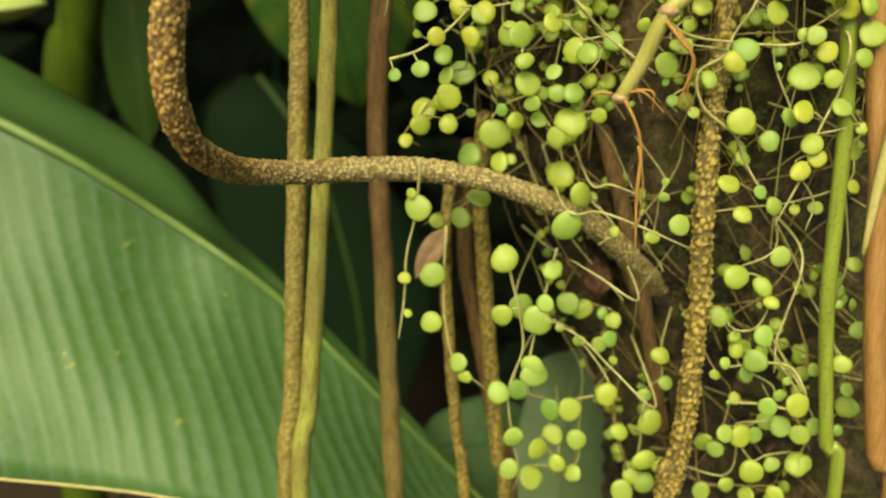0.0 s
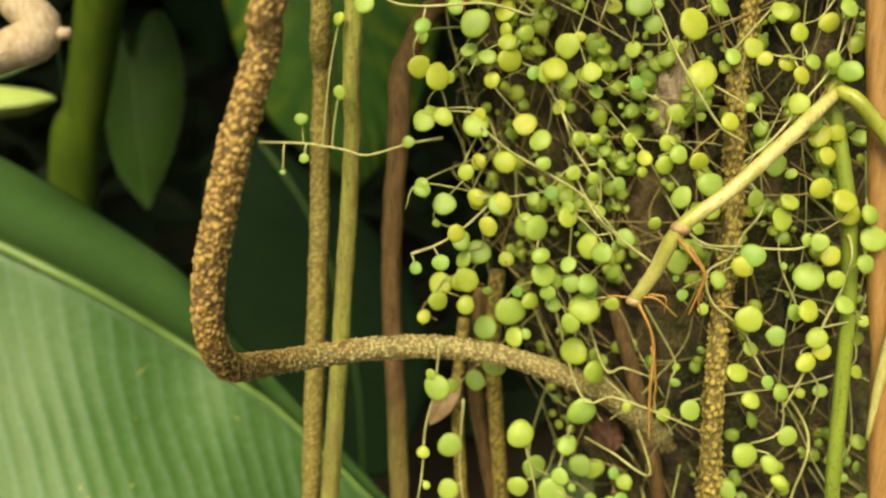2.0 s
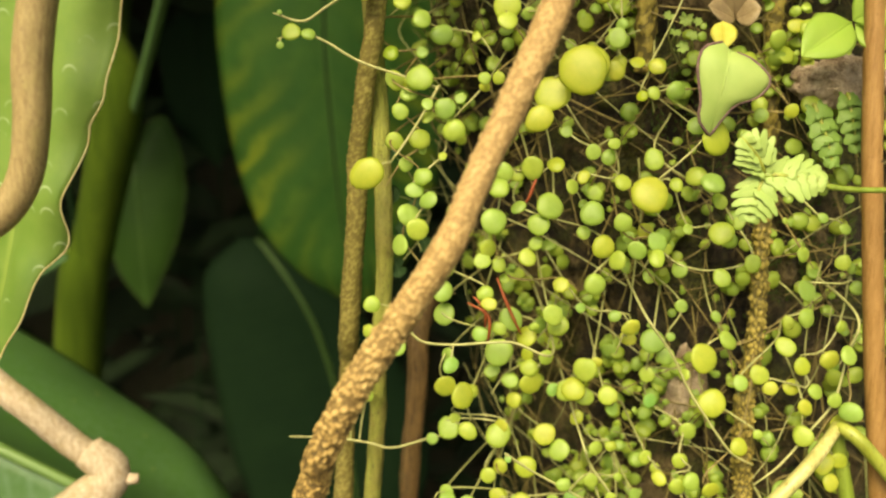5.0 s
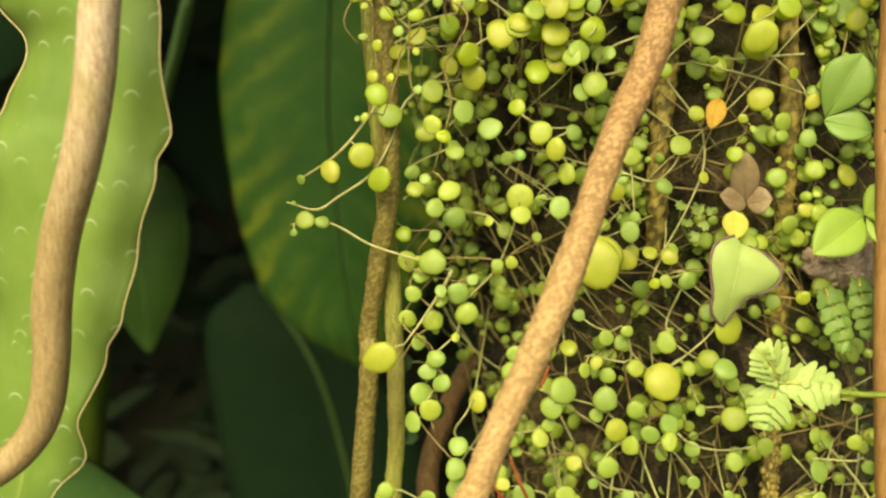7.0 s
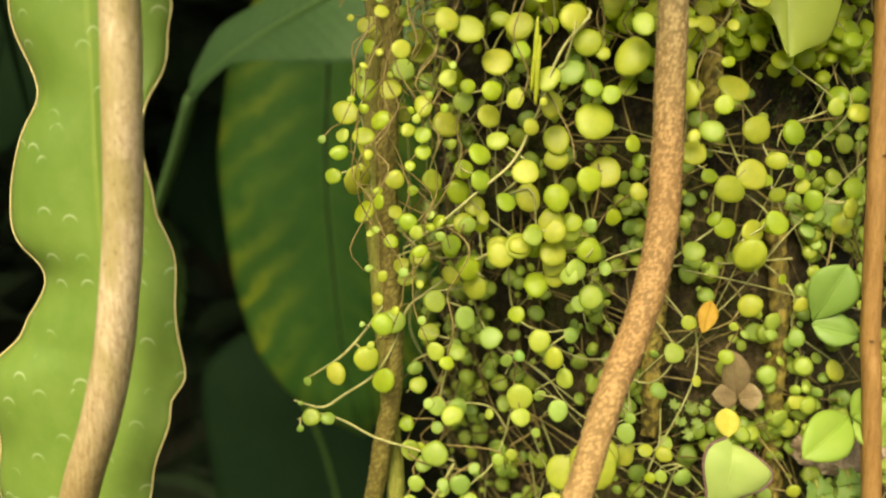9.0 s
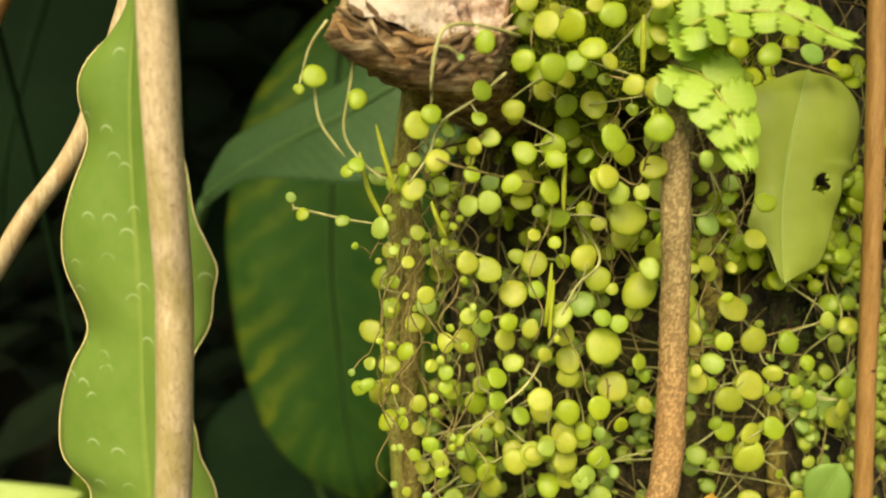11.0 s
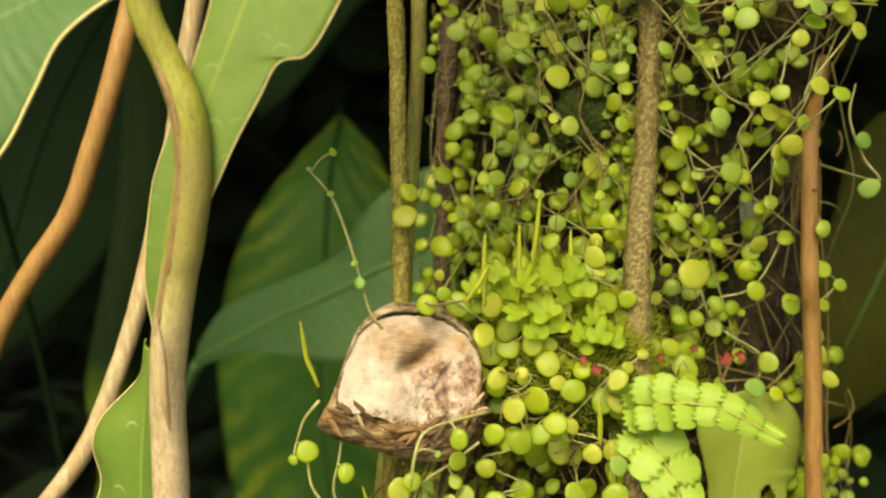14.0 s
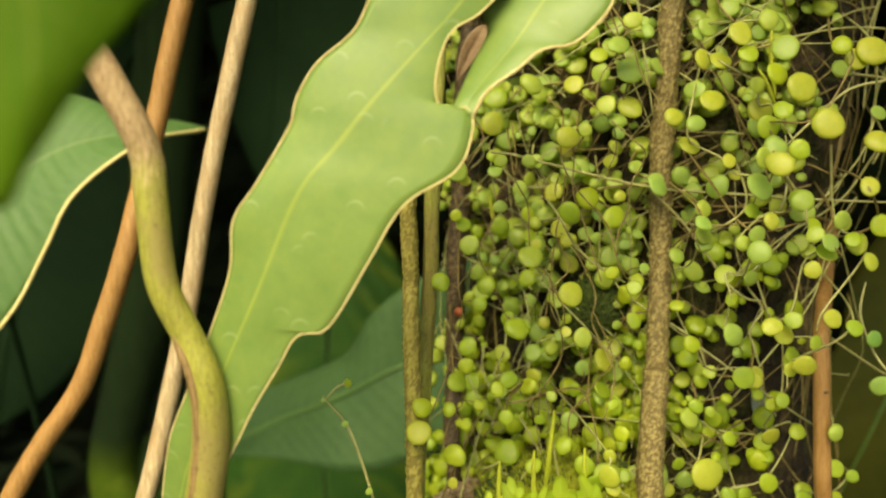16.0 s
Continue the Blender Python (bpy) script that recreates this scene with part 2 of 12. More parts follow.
GREENS = [(0.34, 0.51, 0.135), (0.40, 0.555, 0.135), (0.445, 0.59, 0.130), (0.48, 0.605, 0.125), (0.515, 0.62, 0.118), (0.55, 0.625, 0.112)]
ROUND = small_leaf_mat("round_leaf_green", GREENS)
ROUND_STUFF = small_leaf_mat("round_leaf_green_mass", GREENS, True)
YELLOWED = small_leaf_mat("round_leaf_yellow", [(0.56, 0.60, 0.085), (0.61, 0.61, 0.098), (0.53, 0.60, 0.080)])
YOUNG_GREENS = [(0.42, 0.585, 0.070), (0.48, 0.62, 0.068), (0.53, 0.65, 0.064), (0.58, 0.66, 0.060)]
YOUNG = small_leaf_mat("round_leaf_lime", YOUNG_GREENS, rough=0.36, trans=0.58)
YOUNG_STUFF = small_leaf_mat("round_leaf_lime_mass", YOUNG_GREENS, True, 0.36, 0.58)
PALE = small_leaf_mat("round_leaf_pale", [(0.38, 0.58, 0.15), (0.46, 0.62, 0.16), (0.25, 0.52, 0.13)])

WAVY = blade_mat("wavy_leaf_green", (0.125, 0.228, 0.040), (0.185, 0.292, 0.062), (0.25, 0.34, 0.08), 0.40, 0.24, 20.0, 2.0, 0.01, None, 0.6, bump=0.02)
LOBED = blade_mat("lobed_leaf_green", (0.145, 0.255, 0.062), (0.20, 0.315, 0.088), (0.33, 0.41, 0.085), 0.42, 0.28, 20.0, 2.0, 0.0, None, 0.25, bump=0.015)
SOFT_RIB = blade_mat("softly_ribbed_leaf", (0.058, 0.135, 0.040), (0.075, 0.160, 0.050), (0.12, 0.20, 0.075), 0.55, 0.15, 26.0, 6.0, 0.18, None, spec=0.3, bump=0.2)
BANANA = blade_mat("ribbed_leaf_green", (0.040, 0.108, 0.020), (0.054, 0.132, 0.028), (0.135, 0.215, 0.150), 0.44, 0.12, 34.0, 8.5, 0.30, None, spec=0.24, bump=0.22, specks=(0.22, 0.24, 0.07), plain_half=True)
CALATHEA = blade_mat("yellow_striped_leaf", (0.020, 0.078, 0.014), (0.036, 0.106, 0.018), (0.065, 0.14, 0.030), 0.6, 0.2, 15.0, 4.0, 0.10, (0.20, 0.25, 0.022), spec=0.2, bump=0.10)
OVERHEAD = blade_mat("vivid_green_leaf", (0.08, 0.19, 0.010), (0.11, 0.23, 0.014), (0.18, 0.28, 0.03), 0.5, 0.5, 12.0, 3.0, 0.05, spec=0.2, bump=0.1)
BLUISH = blade_mat("blue_green_leaf", (0.034, 0.090, 0.030), (0.048, 0.112, 0.038), (0.12, 0.20, 0.085), 0.62, 0.12, 30.0, 4.0, 0.10, None, spec=0.25, bump=0.2)
GREYISH = blade_mat("grey_green_leaf", (0.125, 0.205, 0.100), (0.165, 0.250, 0.125), (0.21, 0.29, 0.15), 0.5, 0.25, 26.0, 4.0, 0.12, None, spec=0.3, bump=0.15)
# Two leaf greens taken nearly black: the shade at the back is in them.
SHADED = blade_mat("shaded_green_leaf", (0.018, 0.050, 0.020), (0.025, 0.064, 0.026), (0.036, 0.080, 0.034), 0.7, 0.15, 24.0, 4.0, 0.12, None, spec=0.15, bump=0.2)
DEEP_SHADE = blade_mat("deep_shade_leaf", (0.006, 0.020, 0.008), (0.009, 0.027, 0.010), (0.015, 0.038, 0.014), 0.75, 0.1, 24.0, 4.0, 0.12, None, spec=0.12, bump=0.2)
MIDGREEN = blade_mat("mid_green_leaf", (0.055, 0.13, 0.028), (0.08, 0.17, 0.035), (0.14, 0.22, 0.05), 0.45, 0.2, 24.0, 4.0, 0.12, None, bump=0.2)
PALEGREEN = blade_mat("pale_green_leaf", (0.31, 0.45, 0.12), (0.40, 0.51, 0.16), (0.46, 0.55, 0.19), 0.5, 0.25, 12.0, 3.0, 0.02, None, bump=0.02)
BRIGHT = blade_mat("bright_lime_leaf", (0.32, 0.50, 0.085), (0.40, 0.56, 0.11), (0.47, 0.59, 0.13), 0.45, 0.45, 12.0, 3.0, 0.02, None, bump=0.02)
LIME_FAN = blade_mat("lime_fan_leaf", (0.52, 0.68, 0.100), (0.60, 0.72, 0.125), (0.65, 0.74, 0.16), 0.42, 0.55, 3.0, 0.0, 0.05, None, bump=0.02)
# Darker copy of the fern green, with the shade on the bark mixed in.
SHADE_FERN = blade_mat("shaded_fern_green", (0.15, 0.27, 0.05), (0.20, 0.33, 0.07), (0.26, 0.38, 0.09), 0.5, 0.3, 10.0, 2.0, 0.1, None, bump=0.1)
FERN = blade_mat("fresh_fern_green", (0.36, 0.56, 0.075), (0.44, 0.61, 0.100), (0.52, 0.65, 0.15), 0.45, 0.45, 5.0, 2.0, 0.04, None, bump=0.03)
MARGIN = stem_mat("pale_leaf_margin", (0.50, 0.46, 0.20), (0.62, 0.55, 0.28), (0.40, 0.30, 0.12))
MARGIN_TAN = stem_mat("tan_leaf_margin", (0.48, 0.40, 0.18), (0.62, 0.54, 0.28), (0.38, 0.27, 0.10))


def bark_mat():
    """Fibrous bark, its colour darkened for the leaves' shade: dark cracks, tan worn patches, a film of moss."""
    n = Nodes("shade_dark_bark")
    v = n.coords("Object", (1, 1, 0.35))
    big = n.noise(n.coords("Object"), 18.0, 4.0)
    fine = n.noise(v, 110.0, 7.0, 0.75)
    grit = n.noise(n.coords("Object"), 620.0, 4.0)
    c = n.ramp(fine, [(0.40, (0.004, 0.0025, 0.001)), (0.52, (0.028, 0.017, 0.006)), (0.66, (0.17, 0.115, 0.048))])
    worn = n.ramp(n.math("ADD", n.math("MULTIPLY", fine, 0.6), n.math("MULTIPLY", grit, 0.4)), [(0.36, (0.035, 0.022, 0.008)), (0.50, (0.155, 0.105, 0.045)), (0.66, (0.30, 0.225, 0.115))])
    c = n.mix(n.ramp(big, [(0.50, (0, 0, 0)), (0.62, (0.8, 0.8, 0.8))]), c, worn)
    moss = n.noise(n.coords("Object"), 42.0, 6.0, 0.65)
    c = n.mix(n.ramp(moss, [(0.47, (0, 0, 0)), (0.60, (0.85, 0.85, 0.85))]), c, n.ramp(grit, [(0.35, (0.016, 0.020, 0.003)), (0.65, (0.105, 0.105, 0.016))]))
    return n.finish(c, 0.85, n.bump(n.math("ADD", fine, n.math("MULTIPLY", grit, 0.6)), 1.0, 0.006))


BARK = bark_mat()


def plain_mat(name, low, high, scale, rough=0.8, bump=0.4, dist=0.002, trans=0.0):
    n = Nodes(name)
    a = n.noise(n.coords("Object"), scale, 5.0)
    b = n.noise(n.coords("Object"), scale * 7.0, 3.0)
    c = n.mix(0.35, n.ramp(a, [(0.35, low), (0.65, high)]), n.ramp(b, [(0.35, low), (0.65, high)]))
    return n.finish(c, rough, n.bump(n.math("ADD", a, n.math("MULTIPLY", b, 0.4)), bump, dist), trans)


SOIL = plain_mat("leaf_litter_soil", (0.018, 0.012, 0.006), (0.045, 0.032, 0.016), 12.0)
# Bank and leaf colours near black: deep shade is put into them.
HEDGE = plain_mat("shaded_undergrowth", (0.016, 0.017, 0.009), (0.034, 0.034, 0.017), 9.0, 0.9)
DIM_LEAF = plain_mat("shade_dimmed_leaf", (0.0045, 0.014, 0.004), (0.011, 0.028, 0.007), 7.0, 1.0, 0.2)
SHADE_CANOPY = plain_mat("shade_canopy_leaves", (0.03, 0.08, 0.02), (0.06, 0.13, 0.03), 6.0, 0.5, trans=0.1)
MOSS = plain_mat("bright_moss", (0.17, 0.21, 0.016), (0.38, 0.42, 0.040), 260.0, 0.9, 0.5, 0.001, 0.2)
MOSS_DARK = plain_mat("dark_moss", (0.03, 0.055, 0.010), (0.09, 0.13, 0.02), 260.0, 0.9, 0.5, 0.001, 0.1)
REDTWIG = plain_mat("rust_red_twig", (0.20, 0.04, 0.015), (0.34, 0.08, 0.025), 300.0, 0.5)
REDBIT = plain_mat("dusky_red_leaflet", (0.28, 0.05, 0.035), (0.42, 0.11, 0.07), 240.0, 0.6)
PURPLE = plain_mat("purplish_leaflet", (0.24, 0.165, 0.095), (0.40, 0.31, 0.17), 120.0, 0.45, trans=0.25)
DRY = plain_mat("dry_brown_leaf", (0.20, 0.12, 0.06), (0.36, 0.25, 0.16), 150.0, 0.8)
GREYBLUE = plain_mat("grey_blue_dead_leaf", (0.10, 0.13, 0.115), (0.28, 0.33, 0.29), 220.0, 0.7)
ORANGELEAF = plain_mat("orange_withered_leaf", (0.48, 0.26, 0.03), (0.60, 0.38, 0.06), 200.0, 0.6, trans=0.2)
YELLOWSHEATH = plain_mat("yellow_sheath", (0.50, 0.46, 0.06), (0.60, 0.55, 0.12), 200.0, 0.6, trans=0.2)
BURNT = plain_mat("burnt_leaf_edge", (0.09, 0.05, 0.05), (0.22, 0.13, 0.12), 300.0, 0.8)
SPIKE = plain_mat("yellow_green_spike", (0.34, 0.40, 0.03), (0.46, 0.50, 0.06), 700.0, 0.6, 0.6, 0.0004, 0.15)


# ---- builders ----
def finish_mesh(name, bm, material, parent=None, label="", smooth=True):
    me = bpy.data.meshes.new(name)
    bm.to_mesh(me)
    bm.free()
    if smooth:
        me.shade_smooth()
    for m in material if isinstance(material, (list, tuple)) else [material]:
        me.materials.append(m)
    ob = new(name, me)
    if parent is not None:
        ob.parent = parent
        ob.matrix_parent_inverse = parent.matrix_basis.inverted()
    return tagged(ob, label) if label else ob


def part(name, bm, material, parent, label="", smooth=True):
    return finish_mesh(name, bm, material, parent, label, smooth)


def thing(name, at, label, category, group="", kind=""):
    ob = new(name)
    ob.location = at
    ob.empty_display_size = 0.02
    return tagged(ob, label, category, group, kind)


def spline(points, steps):
    """Catmull-Rom through the points, with even steps in each stretch."""
    p = [np.array(q, float) for q in points]
    p = [2 * p[0] - p[1]] + p + [2 * p[-1] - p[-2]]
    out = []
    for i in range(1, len(p) - 2):
        for k in range(steps):
            t = k / steps
            a, b, c, d = p[i - 1:i + 3]
            out.append(0.5 * (2 * b + (c - a) * t + (2 * a - 5 * b + 4 * c - d) * t * t + (3 * b - a - 3 * c + d) * t ** 3))
    out.append(p[-2])
    return np.array(out)


def resample(points, n):
    """n points at even distances along the smooth line through points."""
    s = spline(points, 24)
    d = np.concatenate([[0], np.cumsum(np.linalg.norm(np.diff(s, axis=0), axis=1))])
    at = np.linspace(0, d[-1], n)
    return np.array([[np.interp(a, d, s[:, k]) for k in range(s.shape[1])] for a in at]), d[-1]


def at_heights(points, heights):
    """Points at the given heights along a line that runs steadily up or down."""
    s = spline(points, 24)
    s = s[np.argsort(s[:, 2])]
    return np.array([[np.interp(z, s[:, 2], s[:, 0]), np.interp(z, s[:, 2], s[:, 1]), z] for z in heights])


def tube(points, radii, sides=12, step=0.004, lump=0.0, lump_scale=90.0, scales=0.0, scale_size=0.0042, bm=None, cap=True, seed=0.0):
    """A stem along a smooth line; radii at the control points. lump: uneven girth; scales: height of bark scales."""
    bm = bm or bmesh.new()
    if isinstance(radii, float):
        radii = [radii, radii]
    radii = np.interp(np.linspace(0, 1, len(points)), np.linspace(0, 1, len(radii)), radii)
    four = [(*p, r) for p, r in zip(points, radii)]
    length = resample(four, 8)[1]
    n = max(5, int(length / step))
    s, length = resample(four, n)
    pos, rad = s[:, :3], s[:, 3]
    tang = np.gradient(pos, axis=0)
    tang /= np.linalg.norm(tang, axis=1)[:, None] + 1e-12
    side = np.cross(tang[0], (0.3, 0.9, 0.2))
    side /= np.linalg.norm(side)
    rings, raised = [], {}
    layer = bm.loops.layers.uv.get("scale") or bm.loops.layers.uv.new("scale") if scales else None
    for i in range(n):
        side = side - tang[i] * np.dot(side, tang[i])
        side /= np.linalg.norm(side)
        up = np.cross(tang[i], side)
        ring = []
        along = i * length / (n - 1)
        for k in range(sides):
            a = 2 * math.pi * k / sides
            way = math.cos(a) * side + math.sin(a) * up
            r = rad[i]
            if lump:
                r *= 1 + lump * noise.noise(Vector(pos[i] * lump_scale + way * 0.8) + Vector((seed, 0, 0)))
            high = 0.5
            if scales:
                q = Vector((math.cos(a) * rad[i] / scale_size, math.sin(a) * rad[i] / scale_size, along / scale_size * 0.8 + seed))
                q += noise.noise_vector(q * 0.9) * 0.45
                d, cell = noise.voronoi(q)
                high = min(1.0, (d[1] - d[0]) * 1.7) * min(1.25, max(0.25, 0.85 + 0.8 * (cell[0].z - q.z)))
                r += scales * (high - 0.45 + 0.25 * noise.noise(q * 2.7))
            v = bm.verts.new(pos[i] + way * r)
            raised[v] = high
            ring.append(v)
        rings.append(ring)
    for a, b in zip(rings, rings[1:]):
        for k in range(sides):
            f = bm.faces.new((a[k], a[(k + 1) % sides], b[(k + 1) % sides], b[k]))
            if layer:
                for lo in f.loops:
                    lo[layer].uv = (raised[lo.vert], 0.5)
    if cap:
        for ring, at, flip in ((rings[0], pos[0] - tang[0] * rad[0] * 0.4, True), (rings[-1], pos[-1] + tang[-1] * rad[-1] * 0.4, False)):
            c = bm.verts.new(at)
            for k in range(sides):
                f = (ring[k], ring[(k + 1) % sides], c)
                bm.faces.new(f[::-1] if flip else f)
    return bm


def blade(left, mid, right, rows=60, cols=9, camber=0.0, ripple=0.0, ripples=30, thick=0.0006, droop=0.0, wave=0.0, waves=5.0, level=False, holes=(), roll=0.0):
    """A leaf blade between two edges and its midrib, all from base to tip. ripple: height of the side veins' folds; wave: of the margin's."""
    bm = bmesh.new()
    uv = bm.loops.layers.uv.new("UVMap")
    l, m, r = (resample(e, rows)[0] for e in (left, mid, right))
    if level:
        l, m, r = (at_heights(e, np.linspace(mid[0][2], mid[-1][2], rows)) for e in (left, mid, right))
        for line, span in ((l, 2), (m, 12), (r, 2)):
            soft = np.array([line[max(0, i - span):i + span + 1, :2].mean(axis=0) for i in range(rows)])
            line[span:-span, :2] = soft[span:-span]
    grid, where = [], []
    for i in range(rows):
        u = i / (rows - 1)
        line, wl = [], []
        nrm = np.cross(l[i] - r[i], m[min(i + 1, rows - 1)] - m[max(i - 1, 0)])
        size = np.linalg.norm(nrm)
        nrm = nrm / size if size > 1e-12 else np.array((0, -1, 0))
        if nrm[1] > 0:
            nrm = -nrm
        for k in range(-cols, cols + 1):
            v = k / cols
            e = l[i] if v < 0 else r[i]
            a = abs(v)
            p = m[i] * (1 - a) + e * a
            w = np.linalg.norm(e - m[i])
            h = camber * w * (1 - (2 * a - 1) ** 2) - droop * w * a * a
            h += (0.3 if v < 0 else 1.0) * ripple * math.sin(2 * math.pi * (u * ripples - a * 4.0)) * min(1, a * 6) * min(1, (1 - a) * 4 + 0.3)
            h -= roll * w * math.sin(2 * math.pi * a) / (2 * math.pi)
            h += wave * a * a * math.sin(2 * math.pi * waves * u + (1.3 if v < 0 else 0) + 1.7 * math.sin(9 * u))
            line.append(bm.verts.new(p + nrm * h))
            wl.append((u, 0.5 + 0.5 * v))
        grid.append(line)
        where.append(wl)
    for i in range(rows - 1):
        for k in range(2 * cols):
            f = bm.faces.new((grid[i][k], grid[i][k + 1], grid[i + 1][k + 1], grid[i + 1][k]))
            for loop, (a, b) in zip(f.loops, ((i, k), (i, k + 1), (i + 1, k + 1), (i + 1, k))):
                loop[uv].uv = where[a][b]
    for at, size in holes:
        near = [f for f in bm.faces if (f.calc_center_median() - Vector(at)).length < size * (0.8 + 0.4 * noise.noise(f.calc_center_median() * 900))]
        bmesh.ops.delete(bm, geom=near, context="FACES_ONLY")
    edges = ([g[0].co.copy() for g in grid], [g[cols].co.copy() for g in grid], [g[-1].co.copy() for g in grid])
    bmesh.ops.remove_doubles(bm, verts=bm.verts, dist=1e-5)
    bmesh.ops.recalc_face_normals(bm, faces=bm.faces)
    if thick:
        bmesh.ops.solidify(bm, geom=bm.faces[:], thickness=thick)
    return bm, edges


def big_leaf(name, label, left, mid, right, material, rib=0.0, rib_mat=None, margin=0.0, margin_mat=None, sides=(0, 1), stalk=None, stalk_r=0.003, group="", category="leaf", **kw):
    ob = thing(name, mid[0], label, category, group)
    bm, (le, ce, re) = blade(left, mid, right, **kw)
    face = part("blade", bm, material, ob)
    if rib:
        pts = [tuple(c) for c in ce[::6]] + [tuple(ce[-1])]
        pts = [(p[0], p[1] - rib * 0.35, p[2]) for p in pts]
        part("midrib", tube(pts, [max(0.25 * rib, rib * (1 - 0.75 * i / len(pts))) for i in range(len(pts))], 8, 0.006), rib_mat or material, face, "pale raised midrib")
    if margin:
        for e in [(le, re)[k] for k in sides]:
            part("margin", tube([tuple(p) for p in e[::2]] + [tuple(e[-1])], margin, 5, 0.003), margin_mat, face, "thin pale leaf margin")
    if stalk == "ground":
        x, y, z = mid[0]
        away = 0.25 if x < 0 else -0.1
        stalk = [(x, y, z), (x - 0.01, y + 0.06, z + 0.01), (x - away * 0.2, y + 0.30, z - 0.10), (x - away * 0.5, y + 0.62, z * 0.6), (x - away * 0.8, y + 0.75, -0.02)]
    if stalk:
        part("stalk", tube(stalk, stalk_r, 10, 0.01), DEEP_SHADE if stalk_r < 0.004 else rib_mat or material, ob)
    return ob


# ---- setting: ground, undergrowth coloured for shade, unseen leaves added overhead ----
def ground_sheet():
    bm = bmesh.new()
    bmesh.ops.create_grid(bm, x_segments=90, y_segments=90, size=60)
    for v in bm.verts:
        v.co = v.co * (0.05 + 0.95 * min(1.0, v.co.xy.length / 60))
        v.co.z = 0.03 * noise.noise(v.co * 2.0)
    return tagged(finish_mesh("ground", bm, SOIL), "dark damp soil with leaf litter", "ground", kind="structure")


ground_sheet()


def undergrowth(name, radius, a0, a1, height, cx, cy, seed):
    """A ragged bank of plants, standing on the ground; its dark colour stands for their shade."""
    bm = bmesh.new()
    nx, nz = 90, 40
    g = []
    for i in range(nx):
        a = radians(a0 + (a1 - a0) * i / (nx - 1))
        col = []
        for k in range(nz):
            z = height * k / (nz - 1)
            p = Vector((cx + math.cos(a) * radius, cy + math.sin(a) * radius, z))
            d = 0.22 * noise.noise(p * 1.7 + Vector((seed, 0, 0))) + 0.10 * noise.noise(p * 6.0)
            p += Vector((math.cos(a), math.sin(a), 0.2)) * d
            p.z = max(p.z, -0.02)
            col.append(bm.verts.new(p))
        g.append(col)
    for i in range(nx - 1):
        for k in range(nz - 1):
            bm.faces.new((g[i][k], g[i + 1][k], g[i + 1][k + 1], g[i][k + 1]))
    return tagged(finish_mesh(name, bm, HEDGE), "dark undergrowth backdrop with deep shade in its colour", "undergrowth", kind="structure")


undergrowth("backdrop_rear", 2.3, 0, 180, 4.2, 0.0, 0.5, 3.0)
# Unseen bank on the open side, added to close the horizon.
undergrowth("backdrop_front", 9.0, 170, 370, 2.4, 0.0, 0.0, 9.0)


def shade_canopy():
    """Leaves added overhead, out of view and behind the trunk, to keep the daylight off the plants at the back."""
    bm = bmesh.new()
    rng = random.Random(5)
    for i in range(2500):
        x, y = rng.uniform(-2.8, 2.8), rng.uniform(0.20, 3.0)
        z = 2.45 + rng.uniform(0, 0.5) + 0.1 * x
        m = pose(x, y, z, rng.uniform(-40, 40), rng.uniform(-40, 40), rng.uniform(0, 360))
        w, l = rng.uniform(0.05, 0.11), rng.uniform(0.12, 0.26)
        vs = [bm.verts.new(m @ Vector(q)) for q in ((-l, 0, 0), (-l * 0.4, -w, 0.02), (l * 0.4, -w * 0.8, 0.02), (l, 0, -0.02), (l * 0.4, w * 0.8, 0.02), (-l * 0.4, w, 0.02))]
        bm.faces.new(vs)
    # A second unseen patch, added to shade the trunk's upper right.
    for i in range(120):
        x, y = rng.uniform(0.05, 1.4), rng.uniform(-0.6, 0.5)
        m = pose(x, y, 2.15 + rng.uniform(0, 0.35) + 0.1 * x, rng.uniform(-40, 40), rng.uniform(-40, 40), rng.uniform(0, 360))
        w, l = rng.uniform(0.05, 0.10), rng.uniform(0.12, 0.24)
        bm.faces.new([bm.verts.new(m @ Vector(q)) for q in ((-l, 0, 0), (-l * 0.4, -w, 0.02), (l * 0.4, -w * 0.8, 0.02), (l, 0, -0.02), (l * 0.4, w * 0.8, 0.02), (-l * 0.4, w, 0.02))])
    return tagged(finish_mesh("shade_canopy", bm, SHADE_CANOPY, smooth=False), "unseen green leaves added overhead to give shade", "foliage", kind="stuff")


shade_canopy()

# ---- the trunk ----
TRUNK = ((-0.1, 0.205, 0.118), (0.93, 0.194, 0.092), (1.0, 0.182, 0.094), (1.06, 0.162, 0.104), (1.1, 0.148, 0.108), (1.2, 0.132, 0.110), (1.4, 0.098, 0.118), (1.55, 0.086, 0.108), (1.66, 0.080, 0.088), (1.76, 0.082, 0.088), (1.9, 0.098, 0.104), (3.3, 0.10, 0.10))
FRONT = 0.366


def trunk_centre(z):
    """The trunk's axis and girth at height z: it leans and narrows a little."""
    zs, xs, rs = zip(*TRUNK)
    x, r = float(np.interp(z, zs, xs)), float(np.interp(z, zs, rs))
    return x, FRONT + r, r


def trunk_point(angle, z, out=0.0):
    """A point on the bark. angle: degrees, 270 faces the open side, 180 the left."""
    a = radians(angle)
    cx, cy, r = trunk_centre(z)
    p = Vector((math.cos(a) * 3.0, math.sin(a) * 3.0, z * 5.0))
    r += 0.007 * noise.noise(p) + 0.004 * noise.noise(p * 3.1) + out
    return Vector((cx + math.cos(a) * r, cy + math.sin(a) * r, z))


